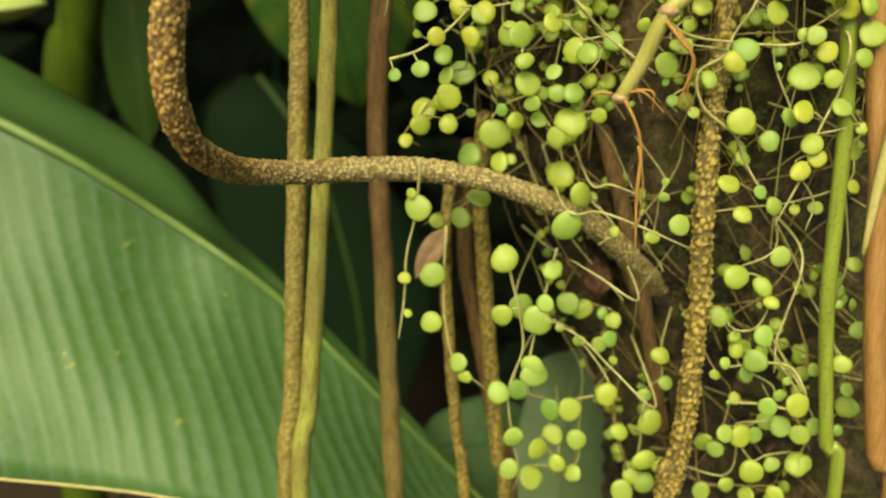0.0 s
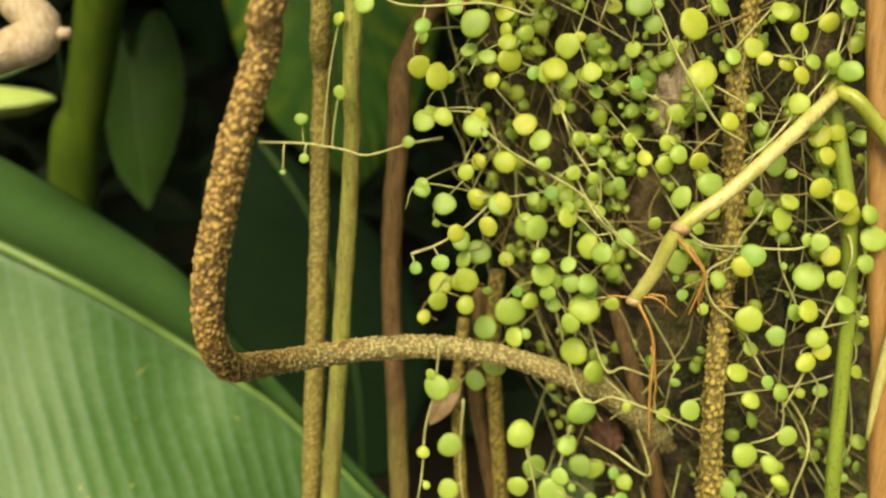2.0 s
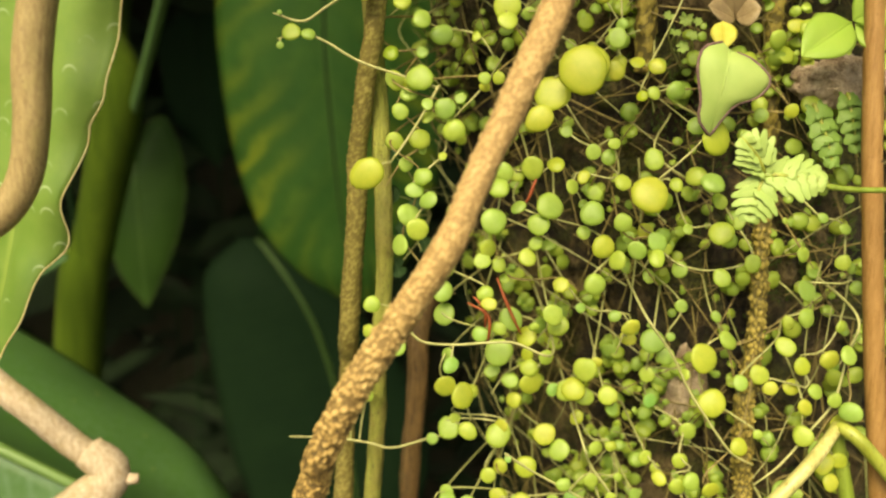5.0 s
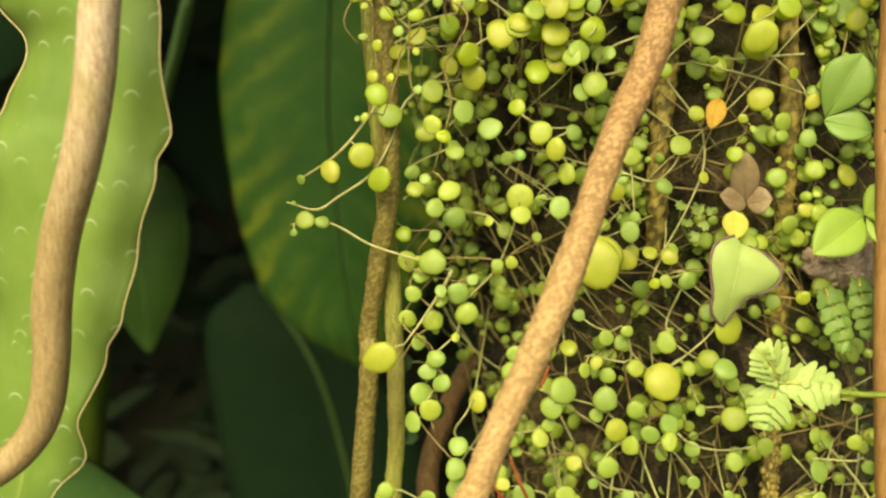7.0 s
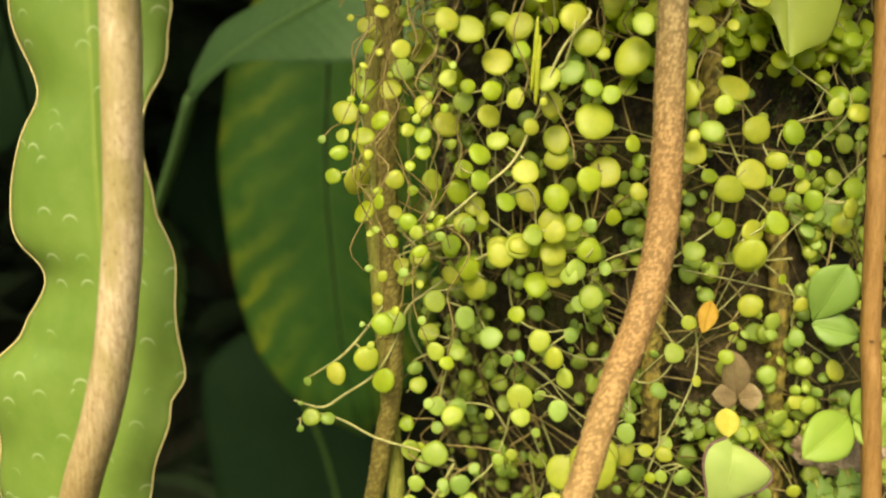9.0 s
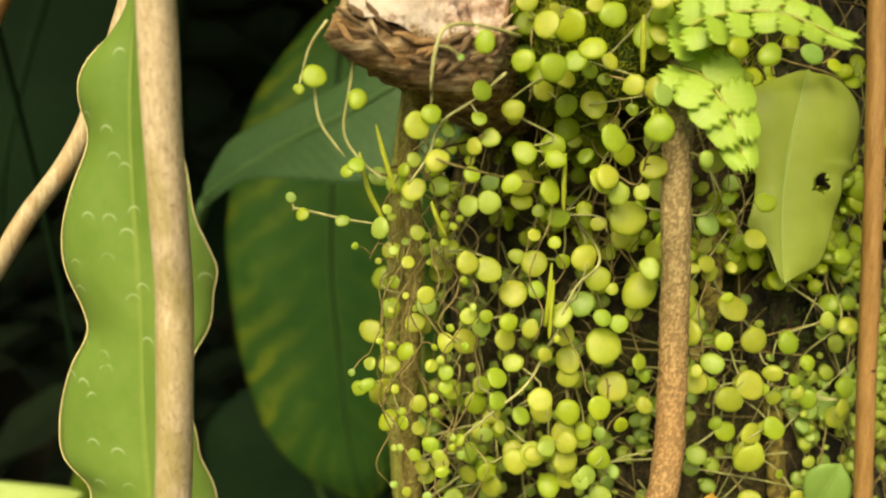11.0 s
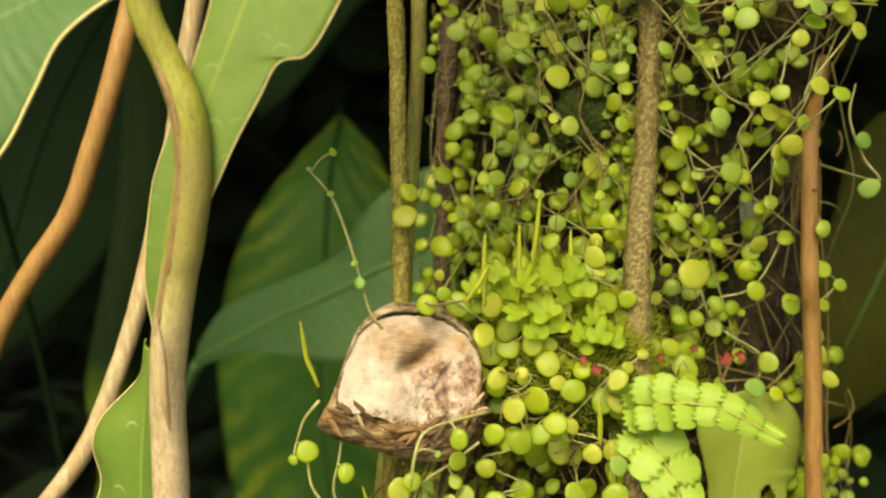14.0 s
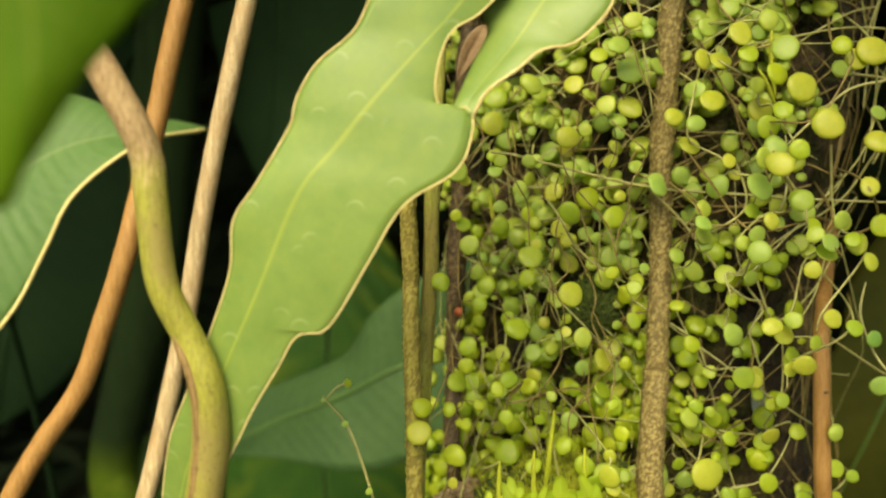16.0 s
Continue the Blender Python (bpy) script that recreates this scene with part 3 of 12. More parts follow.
def build_trunk():
    bm = bmesh.new()
    nz, na = 620, 110
    g = []
    for i in range(nz):
        z = -0.02 + 0.87 * min(i, 30) / 30 + 1.15 * max(0, min(i - 30, 560)) / 560 + 1.2 * max(0, i - 590) / 29
        ring = []
        for k in range(na):
            ang = 360 * k / na
            a = radians(ang)
            q = Vector((math.cos(a) * 11, math.sin(a) * 11, z * 30))
            d = noise.voronoi(q * 1.3)[0]
            out = 0.008 * (min(1, (d[1] - d[0]) * 2) - 0.6) + 0.0035 * noise.noise(q * 3.0) + 0.0022 * noise.noise(q * 8.0) + 0.0014 * noise.noise(q * 17.0)
            ring.append(bm.verts.new(trunk_point(ang, z, out)))
        g.append(ring)
    for a, b in zip(g, g[1:]):
        for k in range(na):
            bm.faces.new((a[k], a[(k + 1) % na], b[(k + 1) % na], b[k]))
    ob = thing("tree_trunk", (0.15, 0.48, 0), "rough dark mossy tree trunk overgrown with creepers", "tree trunk")
    part("bark", bm, BARK, ob)
    # Branches out of view, added to carry the shading leaves overhead.
    rng = random.Random(17)
    for i in range(14):
        a, z = radians(360 * i / 14 + rng.uniform(-10, 10)), rng.uniform(2.35, 3.0)
        cx, cy, r = trunk_centre(z)
        far = rng.uniform(1.2, 2.4) if math.sin(a) > 0 else rng.uniform(0.5, 0.9)
        path = [(cx + math.cos(a) * far * k, cy + math.sin(a) * far * k, z + 0.25 * k - 0.12 * far * k * k + rng.uniform(-0.03, 0.03)) for k in (0, 0.2, 0.45, 0.7, 1.0)]
        limb = part("branch", tube(path, [0.030, 0.024, 0.018, 0.012, 0.005], 10, 0.02, 0.15, 20.0), STEM_DARK, ob, "dark tapering branch, added out of view above")
        for k in range(3):
            q = Vector(path[2 + k % 3])
            w = Vector((math.cos(a + rng.uniform(-1, 1)), math.sin(a + rng.uniform(-1, 1)), rng.uniform(-0.1, 0.3))) * 0.5
            part("twig", tube([tuple(q), tuple(q + w * 0.5 + Vector((0, 0, 0.03))), tuple(q + w)], [0.008, 0.006, 0.003], 6, 0.02), STEM_DARK, limb)
    return ob


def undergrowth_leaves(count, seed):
    """Single leaves, coloured dim in place of shade, that stand out from the bank of plants."""
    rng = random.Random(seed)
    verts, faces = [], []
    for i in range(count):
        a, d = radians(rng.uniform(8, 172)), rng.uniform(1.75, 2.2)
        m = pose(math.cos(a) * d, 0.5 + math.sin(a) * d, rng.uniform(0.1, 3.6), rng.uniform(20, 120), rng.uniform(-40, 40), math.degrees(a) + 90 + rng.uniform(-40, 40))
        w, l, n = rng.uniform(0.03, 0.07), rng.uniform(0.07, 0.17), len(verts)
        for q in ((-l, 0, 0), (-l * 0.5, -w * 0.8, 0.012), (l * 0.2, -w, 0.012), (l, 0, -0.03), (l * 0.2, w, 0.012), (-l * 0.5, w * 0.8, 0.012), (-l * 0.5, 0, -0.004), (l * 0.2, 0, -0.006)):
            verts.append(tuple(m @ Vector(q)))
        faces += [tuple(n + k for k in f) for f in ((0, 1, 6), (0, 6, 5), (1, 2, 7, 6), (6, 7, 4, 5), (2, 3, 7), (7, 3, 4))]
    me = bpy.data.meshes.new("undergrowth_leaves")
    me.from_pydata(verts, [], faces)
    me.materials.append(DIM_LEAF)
    return tagged(new("undergrowth_leaves", me), "green leaves at the back, dimmed in colour for shade", "undergrowth", kind="stuff")


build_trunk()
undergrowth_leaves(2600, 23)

# ---- climbing stems and aerial roots ----
def stem(name, label, points, radii, material, category="vine", sides=14, group="", **kw):
    ob = finish_mesh(name, tube(points, radii, sides, **kw), material)
    return tagged(ob, label, category, group)


def leaf_scars(ob, points, r, heights, material):
    """Small dark bumps where leaves once stood, on the side that faces the open."""
    line = resample(points, 400)[0]
    rng = random.Random(len(points))
    for z in heights:
        p = line[int(np.abs(line[:, 2] - z).argmin())]
        bm = bmesh.new()
        bmesh.ops.create_icosphere(bm, subdivisions=2, radius=1.0)
        side = Vector((rng.uniform(-0.7, 0.7), -1, 0)).normalized()
        for v in bm.verts:
            v.co = Vector(p) + side * r * 0.93 + Vector((v.co.x * 0.0011, v.co.y * 0.0006, v.co.z * 0.0007)) * (1 + 0.3 * noise.noise(v.co * 2))
        part("leaf_scar", bm, material, ob, "small dark leaf scar")


# the thick scaly aerial root: out of the trunk, round a bend, then up and back to the trunk
BEND = [(0.1275, 0.4120, 1.0372), (0.0990, 0.3820, 1.0679), (0.0696, 0.3630, 1.0985), (0.0484, 0.3580, 1.1109), (0.0209, 0.3550, 1.1217), (-0.0058, 0.3530, 1.1270), (-0.0343, 0.3500, 1.1281), (-0.0523, 0.3430, 1.1286), (-0.0648, 0.3350, 1.1298), (-0.0783, 0.3160, 1.1349), (-0.0825, 0.2840, 1.1471), (-0.0838, 0.2670, 1.1606), (-0.0830, 0.2590, 1.1779), (-0.0792, 0.2550, 1.1964),
        (-0.0694, 0.2500, 1.2296), (-0.0583, 0.2470, 1.2596), (-0.0565, 0.2420, 1.2681), (-0.0453, 0.2390, 1.2915), (-0.0312, 0.2380, 1.3134)]
BEND_R = [0.0062, 0.0057, 0.0053, 0.0050, 0.0047, 0.0052, 0.0052, 0.0051, 0.0049, 0.0051, 0.0051, 0.0050, 0.0050, 0.0051, 0.0050, 0.0048, 0.0047, 0.0047, 0.0045]
root = thing("aerial_root", (0.0696, 0.3630, 1.0985), "long scaly tan aerial root, sharply bent below, rising to the trunk", "root")
part("bent_section", tube(BEND, BEND_R, 64, step=0.0005, lump=0.04, lump_scale=120, scales=0.0009, scale_size=0.0018), BARK_SCALY, root, "tan lower stretch with torn bark scales")
UPPER = [(-0.0312, 0.2380, 1.3134), (-0.0190, 0.2400, 1.3326), (-0.0086, 0.2475, 1.3546), (0.0026, 0.2535, 1.3780), (0.0157, 0.2680, 1.4050), (0.0258, 0.2770, 1.4307), (0.0375, 0.2890, 1.4527), (0.0448, 0.2970, 1.4787), (0.0472, 0.3040, 1.5126), (0.0475, 0.3060, 1.5452), (0.0466, 0.3065, 1.5700), (0.0492, 0.3160, 1.6257), (0.0511, 0.3260, 1.6739), (0.0550, 0.3340, 1.7103)]
UPPER_R = [0.0045, 0.0045, 0.0044, 0.0043, 0.0047, 0.0045, 0.0047, 0.0048, 0.0052, 0.0051, 0.0052, 0.0051, 0.0049, 0.0051, 0.0051, 0.0051, 0.0053, 0.0052, 0.0051]
part("slanting_section", tube(UPPER, UPPER_R, 48, step=0.0007, lump=0.09, lump_scale=90, scales=0.0006, scale_size=0.0014), BARK_SCALY, root, "flaking brown stretch rising slantwise")
TOP = [(0.0489, 0.3360, 1.6420), (0.0543, 0.3400, 1.6737), (0.0567, 0.3395, 1.7102), (0.0606, 0.3500, 1.7559), (0.0610, 0.3530, 1.7960), (0.0623, 0.3500, 1.8313), (0.0642, 0.3500, 1.8714), (0.0703, 0.3600, 1.9494), (0.0803, 0.3800, 2.2494), (0.1003, 0.4200, 2.6500)]
part("upper_section", tube(TOP, [0.0051, 0.0047, 0.0048, 0.0046, 0.0047, 0.0045, 0.0045, 0.0047, 0.0045, 0.0046], 44, step=0.0007, lump=0.12, lump_scale=90, scales=0.0009, scale_size=0.0017), BARK_SCALY, root, "mossy brown stretch running up the trunk")

# the knobbly root that hugs the trunk low down
stem("aerial_root", "knobbly olive-tan aerial root hugging the trunk", [(0.0911, 0.3420, -0.0200), (0.0931, 0.3340, 0.5305), (0.0961, 0.3220, 0.9646), (0.1001, 0.3220, 0.9935), (0.1031, 0.3220, 1.0318), (0.1042, 0.3220, 1.0728), (0.1036, 0.3230, 1.1038), (0.1032, 0.3240, 1.1335), (0.1043, 0.3270, 1.1550), (0.1084, 0.3350, 1.1906), (0.1111, 0.3440, 1.2038), (0.1090, 0.3450, 1.2397), (0.1142, 0.3520, 1.2674), (0.1142, 0.3550, 1.3201)],
     [0.0043, 0.0043, 0.0045, 0.0045, 0.0045, 0.0045, 0.0044, 0.0040, 0.0041, 0.0042, 0.0042, 0.0040, 0.0038, 0.0033], BARK_MOSSY, "root", 40, step=0.0007, lump=0.22, lump_scale=160, scales=0.0017, scale_size=0.0023)
# ridged roots half sunk in the bark higher up
for pts in ([(0.0641, 0.3650, 1.3786), (0.0627, 0.3620, 1.4116), (0.0640, 0.3620, 1.4428), (0.0669, 0.3620, 1.4771), (0.0793, 0.3620, 1.5136), (0.0807, 0.3620, 1.5566)], [(0.1196, 0.3680, 1.3335), (0.1158, 0.3640, 1.3882), (0.1141, 0.3620, 1.4324), (0.1127, 0.3640, 1.4541), (0.1098, 0.3620, 1.4773)]):
    stem("aerial_root", "rough brown root grown fast to the bark", pts, [0.0042] * len(pts), BARK_MOSSY, "root", 16, step=0.0015, lump=0.3, lump_scale=120, scales=0.0012, scale_size=0.004)
for pts, r in (([(0.0742, 0.4000, 1.1450), (0.0766, 0.3850, 1.1289), (0.0856, 0.3780, 1.0957), (0.0944, 0.3780, 1.0622), (0.1029, 0.3800, 1.0261), (0.1105, 0.3820, 0.9877)], 0.0039), ([(0.0682, 0.3850, 1.0993), (0.0838, 0.3780, 1.0819), (0.0931, 0.3780, 1.0622)], 0.0042)):
    stem("aerial_root", "smooth reddish-brown root lying on the bark", pts, r, STEM_BROWN, "root", 12, lump=0.2)

# upright stems beside the trunk
stem("liana", "upright olive-brown liana beside the trunk", [(-0.0870, 0.4050, -0.0200), (-0.0850, 0.3970, 0.5052), (-0.0820, 0.3850, 0.9186), (-0.0767, 0.3900, 1.0027), (-0.0713, 0.3950, 1.0910), (-0.0671, 0.4000, 1.1581), (-0.0643, 0.4000, 1.2157), (-0.0620, 0.3950, 1.2441), (-0.0607, 0.3850, 1.2623), (-0.0548, 0.3725, 1.3268), (-0.0551, 0.3750, 1.3398), (-0.0500, 0.3660, 1.3735), (-0.0447, 0.3580, 1.4120), (-0.0460, 0.3425, 1.4965), (-0.0433, 0.3420, 1.5381), (-0.0460, 0.3450, 1.5763), (-0.0425, 0.3450, 1.6160)],
     [0.0050] * 6 + [0.0046] * 4 + [0.0041] * 8, STEM_MOTTLED, step=0.0010, lump=0.12, lump_scale=60, sides=28, scales=0.0007, scale_size=0.0018)
stem("liana", "upright yellow-green liana beside the trunk", [(-0.0782, 0.3950, -0.0200), (-0.0762, 0.3870, 0.5092), (-0.0732, 0.3750, 0.9259), (-0.0663, 0.3800, 1.0077), (-0.0586, 0.3850, 1.0938), (-0.0531, 0.3900, 1.1592), (-0.0480, 0.3850, 1.2168), (-0.0473, 0.3775, 1.2420), (-0.0436, 0.3735, 1.2907), (-0.0435, 0.3700, 1.3120), (-0.0443, 0.3745, 1.3436), (-0.0479, 0.3770, 1.4029), (-0.0536, 0.3780, 1.4873), (-0.0522, 0.3780, 1.5132), (-0.0497, 0.3700, 1.5701), (-0.0434, 0.3600, 1.6140)],
     [0.0048, 0.0048, 0.0046, 0.0047, 0.0044, 0.0043] + [0.0040] * 11, STEM_GREEN, step=0.0016, lump=0.10, lump_scale=60, sides=20, scales=0.0005, scale_size=0.0026)
stem("liana", "upright dark brown liana beside the trunk", [(-0.0340, 0.4600, -0.0200), (-0.0320, 0.4520, 0.4831), (-0.0290, 0.4400, 0.8784), (-0.0303, 0.4400, 0.9555), (-0.0328, 0.4450, 1.0445), (-0.0352, 0.4500, 1.1230), (-0.0327, 0.4500, 1.1789), (-0.0308, 0.4500, 1.1987), (-0.0297, 0.4500, 1.2166), (-0.0284, 0.4550, 1.2408), (-0.0178, 0.4800, 1.2639), (-0.0027, 0.5000, 1.2852)], 0.0057, STEM_AGED, step=0.0016, lump=0.15, lump_scale=60, sides=20, scales=0.0005, scale_size=0.0026)
for pts, r, m, w in (([(0.0078, 0.4500, -0.0200), (0.0098, 0.4420, 0.4871), (0.0128, 0.4300, 0.8857), (0.0077, 0.4300, 0.9611), (0.0034, 0.4300, 1.0168), (0.0012, 0.4300, 1.0720), (0.0048, 0.4400, 1.1096)], 0.0034, BARK_MOSSY, "thin mottled olive aerial root beside the trunk"), ([(0.0315, 0.4400, -0.0200), (0.0335, 0.4320, 0.4912), (0.0365, 0.4200, 0.8930), (0.0305, 0.4200, 0.9524), (0.0258, 0.4200, 1.0078), (0.0219, 0.4200, 1.0595), (0.0190, 0.4200, 1.1020), (0.0207, 0.4200, 1.1422)], 0.0042, BARK_MOSSY, "thin rough aerial root beside the trunk"), ([(0.0377, 0.4700, -0.0200), (0.0397, 0.4620, 0.4791), (0.0427, 0.4500, 0.8711), (0.0305, 0.4500, 0.9575), (0.0181, 0.4500, 1.0222), (0.0119, 0.4500, 1.0660), (0.0139, 0.4500, 1.1230)], 0.0045, STEM_BROWN, "smooth brown aerial root beside the trunk")):
    stem("aerial_root", w, pts, r, m, "root", 24, step=0.0012, lump=0.15, scales=0.0007, scale_size=0.0018)
# stems above the stub
stem("liana", "upright mottled olive stem rising behind the stub", [(-0.0419, 0.3180, 1.6353), (-0.0417, 0.3200, 1.6611), (-0.0416, 0.3220, 1.6867), (-0.0425, 0.3250, 1.7334), (-0.0425, 0.3300, 1.7473), (-0.0435, 0.3290, 1.7787), (-0.0430, 0.3300, 1.7964), (-0.0417, 0.3350, 1.8333), (-0.0387, 0.3400, 1.8973), (-0.0287, 0.3600, 2.1973), (-0.0087, 0.4000, 2.6500)], 0.0033, STEM_MOTTLED, step=0.0010, lump=0.14, lump_scale=90, sides=24, scales=0.0007, scale_size=0.0018)
stem("liana", "upright smooth olive stem rising behind the stub", [(-0.0417, 0.3350, 1.6390), (-0.0397, 0.3350, 1.6756), (-0.0369, 0.3350, 1.7158), (-0.0346, 0.3350, 1.7550), (-0.0340, 0.3350, 1.7818), (-0.0333, 0.3350, 1.7974), (-0.0314, 0.3400, 1.8340), (-0.0277, 0.3450, 1.8991), (-0.0177, 0.3650, 2.1991), (0.0023, 0.4050, 2.6500)], 0.0031, STEM_GREEN, step=0.002, lump=0.1, lump_scale=90)
dark_stem = stem("liana", "blackish rough stem beside the trunk", [(-0.0202, 0.4000, 1.6249), (-0.0220, 0.4100, 1.6643), (-0.0201, 0.4180, 1.6932), (-0.0194, 0.4150, 1.7359), (-0.0175, 0.4150, 1.7771), (-0.0155, 0.4150, 1.8309), (-0.0113, 0.4150, 1.8704), (-0.0081, 0.4150, 1.9221), (0.0019, 0.4350, 2.2221), (0.0219, 0.4750, 2.6500)], [0.0034, 0.0042, 0.0050, 0.0050, 0.0050, 0.0050, 0.0050], STEM_BLACKISH, step=0.0010, lump=0.25, lump_scale=110, sides=26, scales=0.0010, scale_size=0.0019)
bm = bmesh.new()
bmesh.ops.create_icosphere(bm, subdivisions=3, radius=0.0022)
for v in bm.verts:
    v.co = Vector((-0.0193, 0.3980, 1.7243)) + v.co * (1 + 0.3 * noise.noise(v.co * 700))
part("fungus_spot", bm, REDTWIG, dark_stem, "small orange-red fungus spot")
stem("liana", "thin olive stem at the trunk's edge", [(0.0071, 0.4300, 1.7822), (0.0061, 0.4300, 1.8186), (0.0050, 0.4300, 1.8735), (0.0043, 0.4300, 1.9271), (0.0143, 0.4500, 2.2271), (0.0343, 0.4900, 2.6500)], 0.0032, STEM_OLIVE)

# stems at the trunk's other side
GREEN_VINE = [(0.1679, 0.3450, -0.0200), (0.1699, 0.3370, 0.5293), (0.1729, 0.3250, 0.9624), (0.1658, 0.3250, 1.0139), (0.1584, 0.3250, 1.0716), (0.1566, 0.3250, 1.1103), (0.1550, 0.3250, 1.1510), (0.1514, 0.3250, 1.1859), (0.1485, 0.3260, 1.2023), (0.1430, 0.3285, 1.2270), (0.1402, 0.3300, 1.2384)]
green = stem("hanging_vine", "smooth grass-green hanging vine", GREEN_VINE, 0.0030, STEM_VINE, step=0.003)
leaf_scars(green, GREEN_VINE, 0.0030, (1.01, 1.075, 1.14, 1.20), STEM_OLIVE)
ORANGE_VINE = [(0.1914, 0.3400, -0.0200), (0.1934, 0.3320, 0.5248), (0.1964, 0.3200, 0.9543), (0.1857, 0.3200, 1.0114), (0.1755, 0.3200, 1.0736), (0.1692, 0.3220, 1.1339), (0.1644, 0.3240, 1.1674), (0.1606, 0.3260, 1.2068), (0.1532, 0.3280, 1.2636), (0.1440, 0.3300, 1.3469), (0.1386, 0.3320, 1.4148), (0.1378, 0.3340, 1.4291), (0.1350, 0.3350, 1.4936), (0.1315, 0.3350, 1.5727), (0.1268, 0.3350, 1.6459), (0.1225, 0.3300, 1.6657), (0.1217, 0.3330, 1.7121), (0.1244, 0.3390, 1.7256), (0.1454, 0.3780, 1.7445), (0.1685, 0.4200, 1.7621)]
orange = stem("hanging_vine", "tall orange-brown hanging vine", ORANGE_VINE,
     [0.0045] * 5 + [0.0040] * 5 + [0.0036] * 6 + [0.0033] * 5, STEM_ORANGE, step=0.004, lump=0.06)
leaf_scars(orange, ORANGE_VINE, 0.0036, (1.09, 1.18, 1.27, 1.345, 1.43, 1.50, 1.575, 1.64, 1.70), STEM_BROWN)
stem("hanging_vine", "pale straw-coloured shoot on the trunk", [(0.1644, 0.3150, 1.1016), (0.1655, 0.3150, 1.1198), (0.1671, 0.3150, 1.1375), (0.1694, 0.3150, 1.1567)], [0.0008, 0.0017, 0.0023, 0.0025], STEM_LIME)

# the cut lime-yellow shoot with its rootlets
shoot = thing("cut_shoot", (0.0633, 0.3120, 1.1633), "cut lime-yellow shoot with rusty rootlets at its nodes", "shoot")
part("shoot_stem", tube([(0.0651, 0.3110, 1.1631), (0.0707, 0.3070, 1.1749), (0.0779, 0.3020, 1.1933), (0.0933, 0.3020, 1.2058), (0.1094, 0.3060, 1.2192), (0.1245, 0.3120, 1.2316), (0.1396, 0.3250, 1.2401)], [0.0025, 0.0028, 0.0029, 0.0027, 0.0028, 0.0027, 0.0024], 14, 0.002, 0.05), STEM_LIME, shoot)
for at, r in (((0.0780, 0.3020, 1.1933), 0.0037), ((0.0649, 0.3110, 1.1626), 0.0031)):
    bm = bmesh.new()
    bmesh.ops.create_icosphere(bm, subdivisions=3, radius=r)
    for v in bm.verts:
        v.co = Vector((v.co.x, v.co.y, v.co.z * 0.7)) * (1 + 0.15 * noise.noise(v.co * 900)) + Vector(at)
    part("node", bm, STEM_TAN, shoot, "ringed tan node")
nodes = [ob for ob in shoot.children if ob.name.startswith("node")]
for pts, r in (([(0.0657, 0.3090, 1.1625), (0.0697, 0.3060, 1.1546), (0.0726, 0.3060, 1.1434), (0.0720, 0.3060, 1.1275), (0.0735, 0.3080, 1.1054)], 0.0010), ([(0.0714, 0.3060, 1.1457), (0.0740, 0.3060, 1.1321), (0.0737, 0.3070, 1.1154)], 0.0006), ([(0.0770, 0.3000, 1.1900), (0.0827, 0.2970, 1.1824), (0.0863, 0.2970, 1.1763), (0.0827, 0.3000, 1.1607)], 0.0010), ([(0.0812, 0.3000, 1.1869), (0.0869, 0.2980, 1.1770), (0.0859, 0.3000, 1.1671), (0.0882, 0.3020, 1.1590)], 0.0007), ([(0.0674, 0.3080, 1.1650), (0.0719, 0.3050, 1.1653), (0.0801, 0.3060, 1.1579)], 0.0008), ([(0.0616, 0.3100, 1.1644), (0.0556, 0.3120, 1.1639), (0.0528, 0.3180, 1.1578)], 0.0007), ([(0.0697, 0.3090, 1.1658), (0.0756, 0.3070, 1.1652), (0.0765, 0.3100, 1.1578)], 0.0006)):
    part("rootlet", tube(pts, [r * 0.85, *[r * 0.65] * (len(pts) - 2), r * 0.3], 6, 0.0012, 0.35, 260.0), ROOT_RUST, min(nodes, key=lambda ob: (ob.data.vertices[0].co - Vector(pts[0])).length), "rusty orange rootlet")

stem("hanging_vine", "short olive-green vine curving over the trunk", [(0.1395, 0.3300, 1.2368), (0.1401, 0.3220, 1.2405), (0.1449, 0.3180, 1.2372), (0.1518, 0.3170, 1.2295), (0.1612, 0.3160, 1.2189)], 0.0028, STEM_FRESH)

# stems of the plant in front
kink = thing("zigzag_stem", (-0.1413, 0.2350, 1.2891), "smooth tan zigzag stem with a cut side nub", "stem")
part("stem_piece", tube([(-0.1784, 0.2550, 1.3205), (-0.1568, 0.2440, 1.3007), (-0.1460, 0.2390, 1.2923), (-0.1364, 0.2390, 1.2836), (-0.1290, 0.2410, 1.2746), (-0.1229, 0.2420, 1.2688)], [0.0036, 0.0037, 0.0038, 0.0040, 0.0039], 16, 0.002, 0.05), STEM_PALE, kink)
lower = part("stem_piece", tube([(-0.1236, 0.2420, 1.2705), (-0.1178, 0.2420, 1.2648), (-0.1190, 0.2400, 1.2603), (-0.1255, 0.2360, 1.2573), (-0.1309, 0.2300, 1.2533), (-0.1355, 0.2250, 1.2453), (-0.1384, 0.2200, 1.2312), (-0.1477, 0.2150, 1.2075), (-0.2226, 0.2200, 1.0972), (-0.26, 0.24, 0.6), (-0.25, 0.27, 0.0)], [0.0049, 0.0058, 0.0058, 0.0052, 0.0048, 0.0044, 0.0040, 0.0037, 0.0037, 0.0037, 0.0037], 16, 0.002, 0.08), STEM_PALE, kink)
